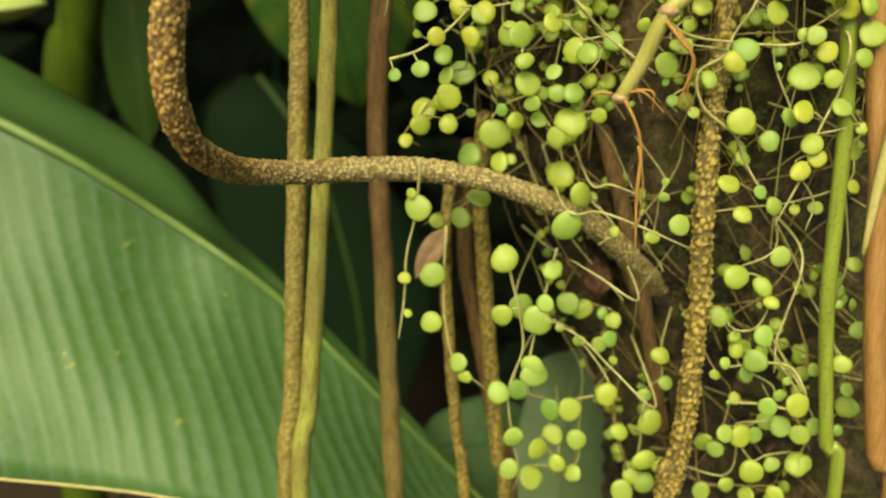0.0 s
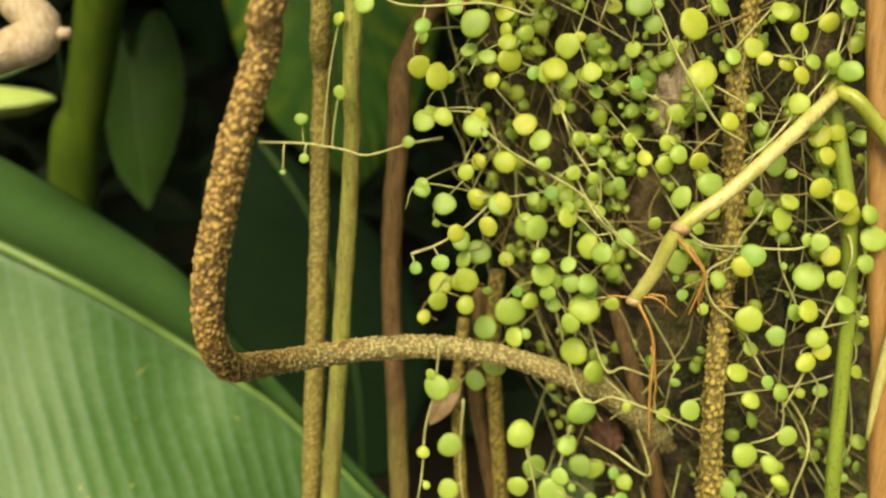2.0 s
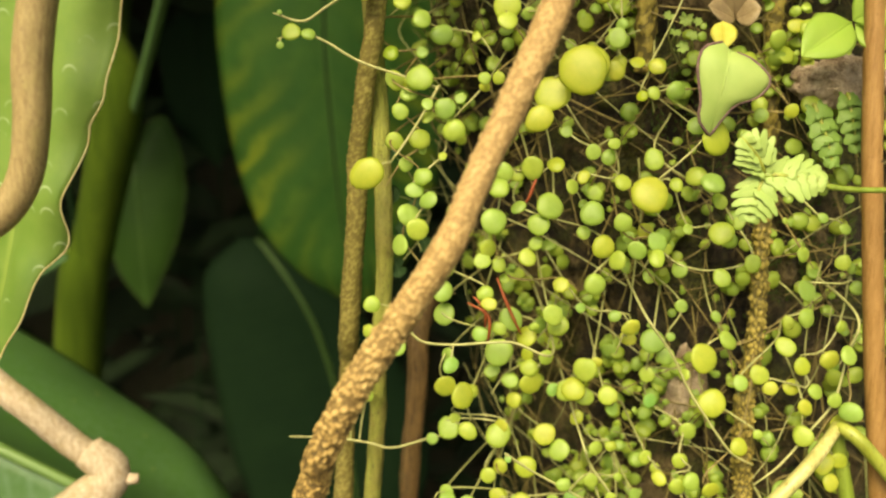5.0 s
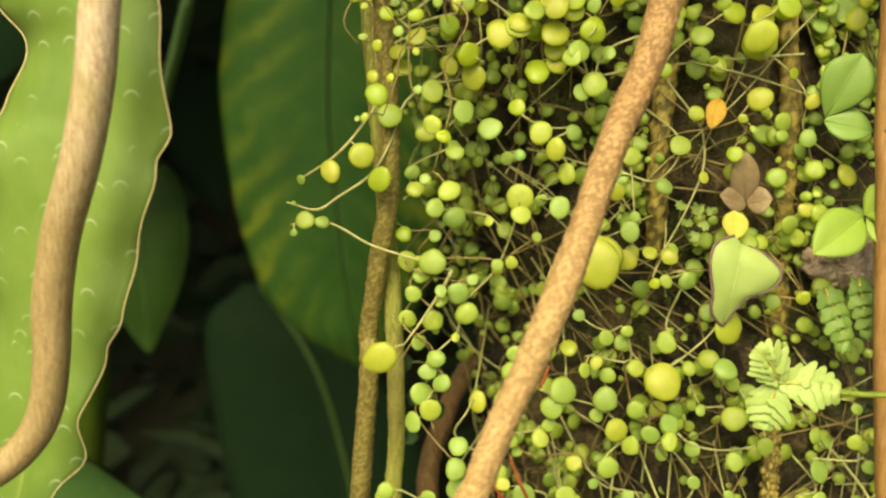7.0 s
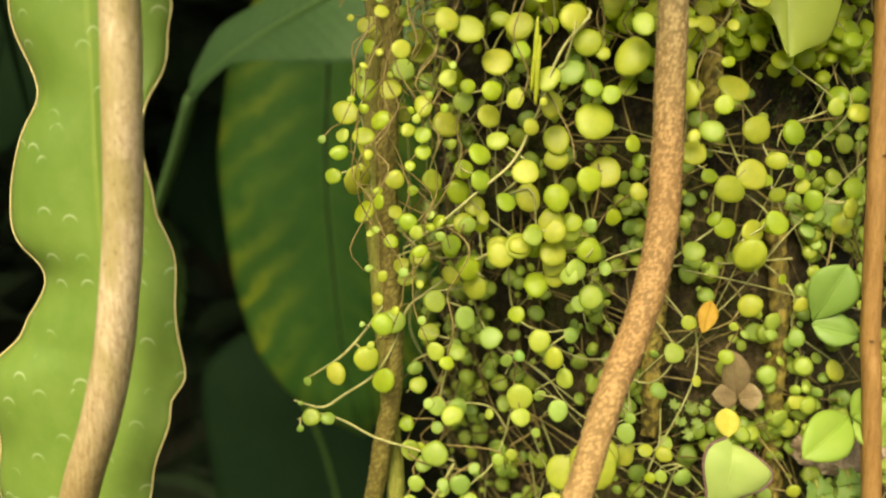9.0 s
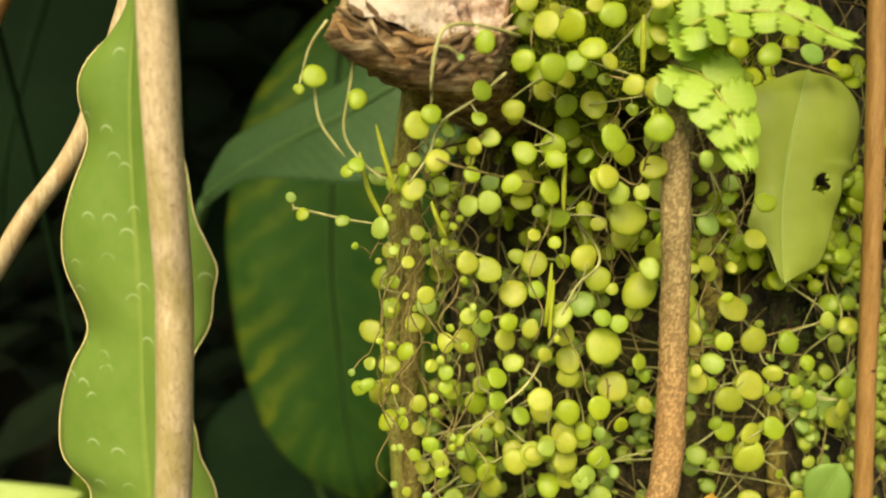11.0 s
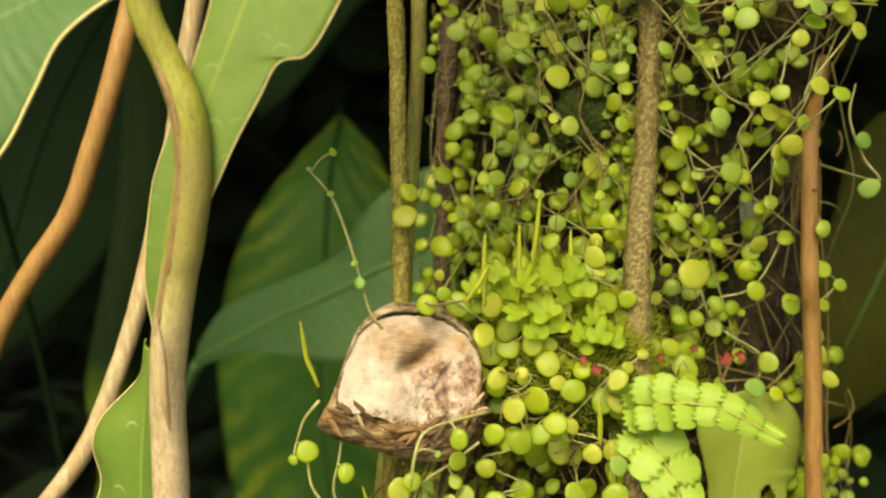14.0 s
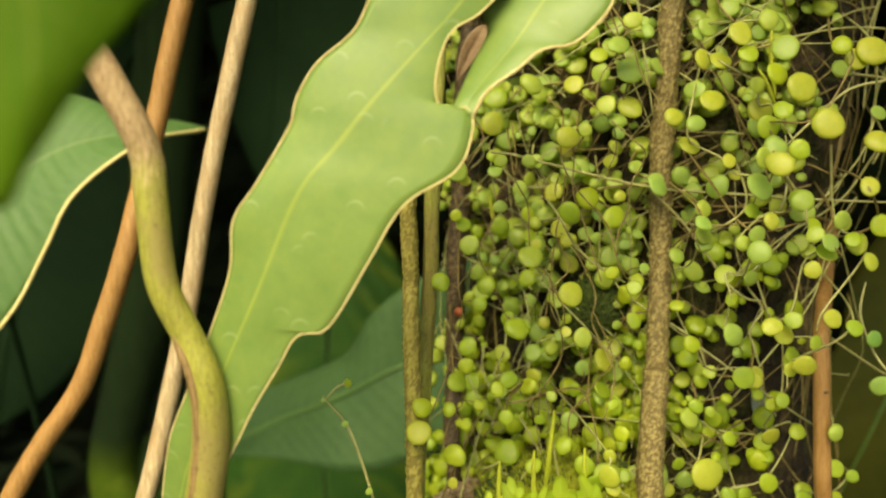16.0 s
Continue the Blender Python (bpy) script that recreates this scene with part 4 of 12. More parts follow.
part("nub", tube([(-0.1168, 0.2410, 1.2626), (-0.1126, 0.2410, 1.2621), (-0.1094, 0.2410, 1.2622)], [0.0023, 0.0018, 0.0015], 12, 0.001), STEM_PALE, lower, "short cut side nub")
vine = thing("climbing_vine", (-0.1664, 0.2620, 1.3293), "long wavy climbing vine, tan below and olive-green above", "vine")
WAVY_VINE = [(-0.1724, 0.2585, 1.3249), (-0.1572, 0.2680, 1.3327), (-0.1475, 0.2700, 1.3456), (-0.1431, 0.2700, 1.3636), (-0.1415, 0.2700, 1.3811), (-0.1377, 0.2700, 1.3999), (-0.1301, 0.2700, 1.4229), (-0.1245, 0.2700, 1.4437), (-0.1216, 0.2700, 1.4610), (-0.1188, 0.2700, 1.4834), (-0.1167, 0.2690, 1.5147), (-0.1158, 0.2700, 1.5429), (-0.1155, 0.2680, 1.5637), (-0.1156, 0.2660, 1.5976), (-0.1150, 0.2640, 1.6233), (-0.1142, 0.2620, 1.6490), (-0.1092, 0.2600, 1.6786), (-0.1066, 0.2580, 1.6879), (-0.1030, 0.2560, 1.7094), (-0.1033, 0.2540, 1.7274), (-0.1085, 0.2540, 1.7424), (-0.1145, 0.2520, 1.7581), (-0.1163, 0.2500, 1.7831), (-0.1169, 0.2500, 1.7928), (-0.1197, 0.2480, 1.8025), (-0.1253, 0.2460, 1.8142), (-0.1320, 0.2440, 1.8283), (-0.1383, 0.2400, 1.8493), (-0.1283, 0.2600, 2.1493), (-0.1083, 0.3000, 2.6500)]
leaf_scars(vine, WAVY_VINE, 0.0050, (1.43, 1.52, 1.61, 1.705), STEM_WAVY)
part("stem", tube(WAVY_VINE, [0.0050] * 4 + [0.0056] * 19 + [0.0046] * 8 + [0.0042] * 4, 20, step=0.0025, lump=0.06, lump_scale=40), STEM_WAVY, vine)
SCAR = [(x - 0.0026, y - 0.0036, z) for x, y, z in at_heights(WAVY_VINE, [1.655 + 0.008 * k for k in range(12)])]
part("bark_scar", tube(SCAR, [0.0004, *[0.0016] * 10, 0.0004], 8, 0.002, 0.30, 160.0), stem_mat("rusty_scar", (0.14, 0.085, 0.035), (0.28, 0.185, 0.080), (0.09, 0.05, 0.02), 0.1), vine, "brown scar running along the stem")
part("peeling_strip", tube([(-0.1133, 0.2490, 1.6684), (-0.1128, 0.2500, 1.6606), (-0.1121, 0.2500, 1.6511), (-0.1121, 0.2510, 1.6414), (-0.1117, 0.2530, 1.6330)], [0.0003, 0.0012, 0.0013, 0.0012, 0.0003], 8, 0.002, 0.25, 200.0), STEM_TAN, vine, "brown strip of peeling bark")
part("node", tube([(-0.1161, 0.2500, 1.7835), (-0.1164, 0.2500, 1.7859), (-0.1167, 0.2500, 1.7886)], [0.0042, 0.0045, 0.0042], 18, 0.0008, 0.06), STEM_TAN, vine, "swollen ring-shaped node")
BENT = [(-0.3742, 0.4300, -0.0200), (-0.3722, 0.4220, 0.5639), (-0.3692, 0.4100, 1.0253), (-0.3148, 0.4100, 1.3383), (-0.2857, 0.4100, 1.4364), (-0.2742, 0.4100, 1.5390), (-0.2473, 0.4100, 1.6009), (-0.2349, 0.4100, 1.6323), (-0.2175, 0.4100, 1.6612), (-0.1992, 0.4100, 1.6871), (-0.1871, 0.4100, 1.7185), (-0.1735, 0.4100, 1.7589), (-0.1627, 0.4200, 1.8125), (-0.1536, 0.4200, 1.8495), (-0.1446, 0.4200, 1.8860), (-0.1337, 0.4200, 1.9473), (-0.1237, 0.4400, 2.2473), (-0.1037, 0.4800, 2.6500)]
bent = stem("bent_liana", "slender orange-brown bent stem", BENT, [0.0052] * 13 + [0.0053] * 3, STEM_ORANGE, "stem", 14, step=0.004, lump=0.06)
leaf_scars(bent, BENT, 0.0052, (1.60, 1.66, 1.72, 1.78, 1.84), STEM_OLIVE)
stem("bent_liana", "slender pale tan bent stem", [(-0.3542, 0.3900, -0.0200), (-0.3522, 0.3820, 0.5733), (-0.3492, 0.3700, 1.0424), (-0.2968, 0.3700, 1.3496), (-0.2616, 0.3700, 1.4638), (-0.2433, 0.3700, 1.5053), (-0.2231, 0.3720, 1.5276), (-0.2055, 0.3750, 1.5549), (-0.1863, 0.3800, 1.5816), (-0.1727, 0.3850, 1.6138), (-0.1616, 0.3910, 1.6509), (-0.1533, 0.3950, 1.6872), (-0.1445, 0.3950, 1.7240), (-0.1369, 0.3950, 1.7654), (-0.1282, 0.3950, 1.8060), (-0.1185, 0.3950, 1.8460), (-0.1102, 0.3950, 1.8804), (-0.1019, 0.3950, 1.9239), (-0.0919, 0.4150, 2.2239), (-0.0719, 0.4550, 2.6500)], [0.0043] * 9 + [0.0044] * 8, STEM_TAN, "stem", 14, step=0.004, lump=0.06)

# ---- broad leaves ----
big_leaf("banana_leaf", "broad green ribbed leaf with a pale midrib", 
         [(-0.5943, 0.7800, 1.2300), (-0.4770, 0.7550, 1.1909), (-0.3770, 0.7350, 1.1478), (-0.2974, 0.7050, 1.1100), (-0.2207, 0.6720, 1.0689), (-0.1722, 0.6450, 1.0197), (-0.1187, 0.5900, 0.9947), (-0.0379, 0.5400, 0.9294), (0.0461, 0.5100, 0.8411)],
         [(-0.4351, 0.5600, 1.1842), (-0.3488, 0.5400, 1.1540), (-0.2781, 0.5300, 1.1218), (-0.2293, 0.5320, 1.0929), (-0.1828, 0.5450, 1.0539), (-0.1457, 0.5400, 1.0290), (-0.1095, 0.5400, 0.9978), (-0.0366, 0.5250, 0.9257), (0.0479, 0.5080, 0.8402)],
         [(-0.3839, 0.4200, 0.9452), (-0.3144, 0.4200, 0.9416), (-0.2515, 0.4200, 0.9350), (-0.2041, 0.4200, 0.9299), (-0.1565, 0.4200, 0.9225), (-0.0883, 0.4300, 0.8974), (-0.0228, 0.4550, 0.8674), (0.0469, 0.4850, 0.8543)],
         BANANA, 0.0048, blade_mat("pale_midrib", (0.095, 0.185, 0.045), (0.14, 0.235, 0.065), (0.18, 0.27, 0.09), 0.4, 0.1, 5.0, 0.0, 0.0), 0.0007, MARGIN, sides=(1,), stalk="ground", stalk_r=0.006, rows=130, cols=18, ripple=0.0005, ripples=34, camber=-0.02, roll=0.17)
big_leaf("wavy_leaf", "long green leaf with deeply waved edges and pale flecks",
         [(-0.1373, 0.3220, 1.6450), (-0.1402, 0.3220, 1.6348), (-0.1551, 0.3220, 1.6177), (-0.1598, 0.3220, 1.6023), (-0.1593, 0.3220, 1.5883), (-0.1645, 0.3220, 1.5690), (-0.1697, 0.3220, 1.5546), (-0.1702, 0.3220, 1.5420), (-0.1630, 0.3220, 1.5271), (-0.1613, 0.3220, 1.5187), (-0.1687, 0.3220, 1.5062), (-0.1752, 0.3220, 1.4901), (-0.1761, 0.3220, 1.4769), (-0.1725, 0.3220, 1.4686), (-0.1650, 0.3220, 1.4620), (-0.1645, 0.3220, 1.4538), (-0.1749, 0.3220, 1.4404), (-0.1766, 0.3220, 1.4352), (-0.1857, 0.3220, 1.4270), (-0.1883, 0.3220, 1.4158), (-0.1873, 0.3220, 1.3878), (-0.1887, 0.3220, 1.3545), (-0.2068, 0.3220, 1.3197), (-0.2086, 0.3220, 1.3005), (-0.2109, 0.3220, 1.2472)],
         [(-0.1310, 0.3030, 1.6461), (-0.1337, 0.3030, 1.6284), (-0.1364, 0.3030, 1.6043), (-0.1372, 0.3030, 1.5714), (-0.1366, 0.3030, 1.5396), (-0.1378, 0.3030, 1.4873), (-0.1369, 0.3030, 1.4562), (-0.1433, 0.3030, 1.4165), (-0.1490, 0.3030, 1.4086), (-0.1560, 0.3030, 1.3702), (-0.1689, 0.3030, 1.3235), (-0.1685, 0.3030, 1.3183), (-0.1825, 0.3030, 1.2797), (-0.1966, 0.3030, 1.2531)],
         [(-0.1271, 0.2920, 1.6468), (-0.1228, 0.2920, 1.6104), (-0.1154, 0.2920, 1.5710), (-0.1097, 0.2920, 1.5562), (-0.1069, 0.2920, 1.5460), (-0.1094, 0.2920, 1.5428), (-0.1121, 0.2920, 1.5278), (-0.1170, 0.2920, 1.5189), (-0.1182, 0.2920, 1.5061), (-0.1163, 0.2920, 1.4905), (-0.1167, 0.2920, 1.4834), (-0.1124, 0.2920, 1.4715), (-0.1113, 0.2920, 1.4597), (-0.1107, 0.2920, 1.4288), (-0.1157, 0.2920, 1.4246), (-0.1156, 0.2920, 1.4132), (-0.1225, 0.2920, 1.3971), (-0.1248, 0.2920, 1.3870), (-0.1295, 0.2920, 1.3665), (-0.1349, 0.2920, 1.3632), (-0.1369, 0.2920, 1.3550), (-0.1424, 0.2920, 1.3407), (-0.1458, 0.2920, 1.3350), (-0.1454, 0.2920, 1.3230), (-0.1484, 0.2920, 1.3171), (-0.1555, 0.2920, 1.3119), (-0.1619, 0.2920, 1.2947), (-0.1707, 0.2920, 1.2843), (-0.1882, 0.2920, 1.2571)],
         WAVY, 0, None, 0.00035, MARGIN_TAN, rows=260, cols=9, camber=0.10, wave=0.0015, waves=9, level=True)
lobed = big_leaf("lobed_leaf", "light green leaf with notched lobes and pale flecks",
         [(-0.1228, 0.2780, 1.6578), (-0.1238, 0.2750, 1.6734), (-0.1223, 0.2720, 1.6867), (-0.1183, 0.2680, 1.7068), (-0.1118, 0.2640, 1.7223), (-0.1035, 0.2600, 1.7411), (-0.0963, 0.2570, 1.7606), (-0.0946, 0.2550, 1.7756), (-0.0876, 0.2540, 1.7862), (-0.0774, 0.2540, 1.8033), (-0.0760, 0.2540, 1.8097), (-0.0699, 0.2540, 1.8202), (-0.0594, 0.2540, 1.8292), (-0.0546, 0.2540, 1.8382), (-0.0486, 0.2560, 1.8528), (-0.0306, 0.2600, 1.8699)],
         [(-0.1221, 0.2770, 1.6581), (-0.1189, 0.2720, 1.6739), (-0.1141, 0.2670, 1.6944), (-0.1059, 0.2610, 1.7156), (-0.0978, 0.2570, 1.7339), (-0.0882, 0.2530, 1.7547), (-0.0754, 0.2500, 1.7835), (-0.0650, 0.2500, 1.7964), (-0.0541, 0.2500, 1.8094), (-0.0408, 0.2520, 1.8238), (-0.0277, 0.2550, 1.8386), (-0.0177, 0.2580, 1.8552), (-0.0123, 0.2620, 1.8708)],
         [(-0.1214, 0.2760, 1.6583), (-0.1156, 0.2700, 1.6743), (-0.1084, 0.2650, 1.6858), (-0.0967, 0.2580, 1.7067), (-0.0897, 0.2550, 1.7203), (-0.0817, 0.2520, 1.7335), (-0.0776, 0.2510, 1.7410), (-0.0739, 0.2500, 1.7434), (-0.0701, 0.2490, 1.7432), (-0.0648, 0.2480, 1.7479), (-0.0546, 0.2460, 1.7652), (-0.0451, 0.2460, 1.7802), (-0.0302, 0.2470, 1.7899), (-0.0256, 0.2490, 1.8005), (-0.0264, 0.2510, 1.8076), (-0.0329, 0.2510, 1.8076), (-0.0357, 0.2510, 1.8095), (-0.0354, 0.2520, 1.8191), (-0.0310, 0.2540, 1.8297), (-0.0224, 0.2560, 1.8354), (-0.0108, 0.2600, 1.8494), (-0.0036, 0.2640, 1.8699)],
         LOBED, 0, None, 0.00035, MARGIN_TAN, rows=170, cols=9, camber=0.02, wave=0.0)
bm, (_, _, lobe_edge) = blade([(-0.0312, 0.2515, 1.8076), (-0.0290, 0.2552, 1.8123), (-0.0254, 0.2589, 1.8200), (-0.0201, 0.2626, 1.8304), (-0.0204, 0.2663, 1.8379), (-0.0077, 0.2700, 1.8534)],
              [(-0.0283, 0.2508, 1.8063), (-0.0230, 0.2530, 1.8145), (-0.0138, 0.2553, 1.8253), (-0.0069, 0.2575, 1.8352), (-0.0016, 0.2598, 1.8430), (0.0029, 0.2620, 1.8525)],
              [(-0.0255, 0.2500, 1.8049), (-0.0214, 0.2506, 1.8122), (-0.0122, 0.2511, 1.8188), (-0.0053, 0.2517, 1.8243), (0.0039, 0.2523, 1.8261), (0.0120, 0.2529, 1.8332), (0.0153, 0.2534, 1.8386), (0.0168, 0.2540, 1.8514)], rows=50, cols=7, camber=0.05)
part("lobe", bm, LOBED, lobed)
part("margin", tube([tuple(p) for p in lobe_edge[::2]], 0.0005, 5, 0.003), MARGIN_TAN, lobed, "thin pale leaf margin")
big_leaf("calathea_leaf", "large green leaf with fine ribs and a pale margin",
         [(-0.3568, 0.5000, 1.8793), (-0.3134, 0.5000, 1.8523), (-0.2684, 0.5000, 1.8371), (-0.2314, 0.5000, 1.8341), (-0.1976, 0.5000, 1.8217), (-0.1811, 0.5200, 1.8206), (-0.1631, 0.5200, 1.8167)],
         [(-0.3459, 0.4700, 1.7595), (-0.3018, 0.4700, 1.7713), (-0.2594, 0.4750, 1.7877), (-0.2251, 0.4800, 1.8045), (-0.1949, 0.4900, 1.8120), (-0.1785, 0.5100, 1.8171), (-0.1625, 0.5200, 1.8157)],
         [(-0.3420, 0.4500, 1.6343), (-0.2970, 0.4500, 1.6695), (-0.2543, 0.4550, 1.7111), (-0.2344, 0.4600, 1.7475), (-0.2175, 0.4650, 1.7799), (-0.1859, 0.4800, 1.8060), (-0.1622, 0.5200, 1.8151)],
         SOFT_RIB, 0, None, 0.0012, MARGIN, sides=(1,), stalk="ground", stalk_r=0.0035, rows=70, cols=12, ripple=0.0008, ripples=30, camber=0.06)
big_leaf("leaf_overhead", "green leaf hanging close to the eye",
         [(-0.1131, 0.1200, 1.8290), (-0.1076, 0.1200, 1.8072), (-0.1015, 0.1200, 1.7901), (-0.0975, 0.1200, 1.7850), (-0.0944, 0.1200, 1.7908)],
         [(-0.0948, 0.1200, 1.8401), (-0.0923, 0.1180, 1.8179), (-0.0914, 0.1180, 1.8069), (-0.0918, 0.1180, 1.7993), (-0.0938, 0.1200, 1.7912)],
         [(-0.0662, 0.1220, 1.8415), (-0.0747, 0.1220, 1.8177), (-0.0801, 0.1220, 1.8098), (-0.0865, 0.1210, 1.8024), (-0.0933, 0.1200, 1.7912)],
         OVERHEAD, 0, None, 0, None, rows=40, cols=8, camber=0.05)

# leaves further back
big_leaf("arching_leaf", "blue-green arching leaf with a pale midrib",
         [(-0.2350, 0.8000, 1.5367), (-0.2044, 0.7800, 1.5762), (-0.1498, 0.7600, 1.6034), (-0.0981, 0.7400, 1.6292), (-0.0727, 0.7200, 1.6676), (-0.0302, 0.7200, 1.7002), (0.0378, 0.7400, 1.7206)],
         [(-0.2366, 0.8000, 1.5205), (-0.1963, 0.7600, 1.5478), (-0.1478, 0.7400, 1.5754), (-0.1019, 0.7200, 1.5968), (-0.0587, 0.7100, 1.6211), (-0.0113, 0.7200, 1.6443), (0.0404, 0.7400, 1.7135)],
         [(-0.2380, 0.8000, 1.5124), (-0.1858, 0.7300, 1.5434), (-0.1443, 0.7100, 1.5464), (-0.0958, 0.6900, 1.5438), (-0.0496, 0.6900, 1.5483), (0.0020, 0.7000, 1.5749), (0.0419, 0.7400, 1.7064)],
         BLUISH, 0.004, SOFT_RIB, stalk=[(-0.2367, 0.8000, 1.5178), (-0.2729, 0.8600, 1.4573), (-0.3277, 0.9500, 1.3769), (-0.3784, 1.0200, 1.2989)], stalk_r=0.006, rows=60, cols=8, camber=0.06)
big_leaf("striped_leaf", "very large hanging green leaf with yellow stripes",
         [(-0.1290, 1.2000, 1.7713), (-0.1894, 1.1600, 1.7057), (-0.2390, 1.1300, 1.6358), (-0.2701, 1.1200, 1.5620), (-0.2874, 1.1200, 1.4710), (-0.2905, 1.1200, 1.4199), (-0.2823, 1.1200, 1.3180), (-0.2688, 1.1200, 1.2428), (-0.2422, 1.1200, 1.1655), (-0.1929, 1.1300, 1.1025), (-0.1161, 1.1500, 1.0494)],
         [(-0.1258, 1.2000, 1.7697), (-0.1346, 1.1400, 1.7061), (-0.1405, 1.1100, 1.6370), (-0.1444, 1.1000, 1.5640), (-0.1495, 1.1000, 1.4740), (-0.1516, 1.1000, 1.3999), (-0.1463, 1.1000, 1.3207), (-0.1408, 1.1000, 1.2467), (-0.1338, 1.1100, 1.1678), (-0.1252, 1.1200, 1.1094), (-0.1146, 1.1500, 1.0477)],
         [(-0.1212, 1.2000, 1.7682), (-0.0752, 1.1700, 1.7167), (-0.0371, 1.1500, 1.6328), (-0.0182, 1.1500, 1.5550), (-0.0068, 1.1500, 1.4601), (-0.0081, 1.1500, 1.3960), (-0.0004, 1.1500, 1.3128), (-0.0079, 1.1500, 1.2352), (-0.0312, 1.1500, 1.1556), (-0.0667, 1.1500, 1.0987), (-0.1130, 1.1500, 1.0469)],
         CALATHEA, 0.003, DEEP_SHADE, stalk="ground", stalk_r=0.003, rows=90, cols=14, camber=0.08, ripple=0.003, ripples=14)
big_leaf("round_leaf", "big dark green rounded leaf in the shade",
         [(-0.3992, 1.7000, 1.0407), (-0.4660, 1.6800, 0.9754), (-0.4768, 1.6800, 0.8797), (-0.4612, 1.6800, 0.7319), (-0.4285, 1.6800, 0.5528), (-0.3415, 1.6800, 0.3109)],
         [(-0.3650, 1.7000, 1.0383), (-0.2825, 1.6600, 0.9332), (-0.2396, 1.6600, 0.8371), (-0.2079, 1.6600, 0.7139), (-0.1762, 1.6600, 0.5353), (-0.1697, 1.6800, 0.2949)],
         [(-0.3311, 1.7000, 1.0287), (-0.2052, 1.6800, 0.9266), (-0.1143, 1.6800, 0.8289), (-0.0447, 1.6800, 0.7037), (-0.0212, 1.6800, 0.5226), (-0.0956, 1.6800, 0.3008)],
         DEEP_SHADE, 0.005, MIDGREEN, stalk="ground", stalk_r=0.003, rows=50, cols=10, camber=0.08)
# This leaf's green is darkened to stand for the shade around it.
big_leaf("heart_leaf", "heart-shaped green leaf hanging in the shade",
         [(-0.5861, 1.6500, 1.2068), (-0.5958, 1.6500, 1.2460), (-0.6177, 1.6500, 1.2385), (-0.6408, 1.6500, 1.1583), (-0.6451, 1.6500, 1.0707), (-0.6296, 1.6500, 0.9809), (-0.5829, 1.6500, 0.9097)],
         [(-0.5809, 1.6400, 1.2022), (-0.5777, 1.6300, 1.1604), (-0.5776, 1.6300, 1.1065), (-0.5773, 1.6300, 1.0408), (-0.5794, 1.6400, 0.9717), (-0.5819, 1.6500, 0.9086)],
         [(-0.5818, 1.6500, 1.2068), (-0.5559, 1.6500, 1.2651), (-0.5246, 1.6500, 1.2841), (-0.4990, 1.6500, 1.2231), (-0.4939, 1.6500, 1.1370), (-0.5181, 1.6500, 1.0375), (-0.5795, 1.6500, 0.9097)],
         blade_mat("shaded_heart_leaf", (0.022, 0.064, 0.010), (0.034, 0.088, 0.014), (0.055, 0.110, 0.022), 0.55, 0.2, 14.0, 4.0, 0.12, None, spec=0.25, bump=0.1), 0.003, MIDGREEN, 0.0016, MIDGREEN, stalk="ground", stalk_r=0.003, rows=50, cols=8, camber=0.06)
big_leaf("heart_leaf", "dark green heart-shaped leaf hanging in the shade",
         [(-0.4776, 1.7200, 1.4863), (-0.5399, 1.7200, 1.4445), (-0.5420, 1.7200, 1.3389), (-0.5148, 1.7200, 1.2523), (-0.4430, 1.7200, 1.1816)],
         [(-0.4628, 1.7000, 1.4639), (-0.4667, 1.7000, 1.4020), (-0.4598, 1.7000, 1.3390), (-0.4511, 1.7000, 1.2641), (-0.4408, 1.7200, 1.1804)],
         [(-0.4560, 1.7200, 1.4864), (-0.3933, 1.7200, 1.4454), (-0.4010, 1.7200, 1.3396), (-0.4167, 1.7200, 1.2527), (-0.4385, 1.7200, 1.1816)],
         DEEP_SHADE, 0.003, DEEP_SHADE, stalk="ground", stalk_r=0.003, rows=40, cols=8, camber=0.06)
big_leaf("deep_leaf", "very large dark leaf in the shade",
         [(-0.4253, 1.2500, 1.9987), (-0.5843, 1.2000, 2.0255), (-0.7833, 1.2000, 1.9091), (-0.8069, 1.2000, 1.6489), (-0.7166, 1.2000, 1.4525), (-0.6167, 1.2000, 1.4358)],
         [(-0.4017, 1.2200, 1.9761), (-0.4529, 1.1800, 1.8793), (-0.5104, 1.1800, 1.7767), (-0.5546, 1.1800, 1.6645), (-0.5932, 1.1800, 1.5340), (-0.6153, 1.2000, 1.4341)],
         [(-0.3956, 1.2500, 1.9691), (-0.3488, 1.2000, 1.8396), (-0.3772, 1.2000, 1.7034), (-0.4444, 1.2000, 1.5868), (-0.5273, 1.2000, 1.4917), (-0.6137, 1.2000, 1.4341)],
         DEEP_SHADE, 0.005, DEEP_SHADE, stalk="ground", stalk_r=0.003, rows=50, cols=10, camber=0.06)
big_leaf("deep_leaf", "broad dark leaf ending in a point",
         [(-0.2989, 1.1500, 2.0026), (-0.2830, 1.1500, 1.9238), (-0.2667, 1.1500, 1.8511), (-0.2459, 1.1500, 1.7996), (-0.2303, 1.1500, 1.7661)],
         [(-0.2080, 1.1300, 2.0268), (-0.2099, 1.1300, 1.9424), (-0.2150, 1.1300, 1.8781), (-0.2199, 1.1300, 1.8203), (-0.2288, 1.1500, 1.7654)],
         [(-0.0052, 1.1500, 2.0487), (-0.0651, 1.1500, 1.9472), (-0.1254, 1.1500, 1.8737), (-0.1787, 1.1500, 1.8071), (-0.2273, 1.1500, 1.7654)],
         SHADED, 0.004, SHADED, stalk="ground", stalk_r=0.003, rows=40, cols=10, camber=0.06)
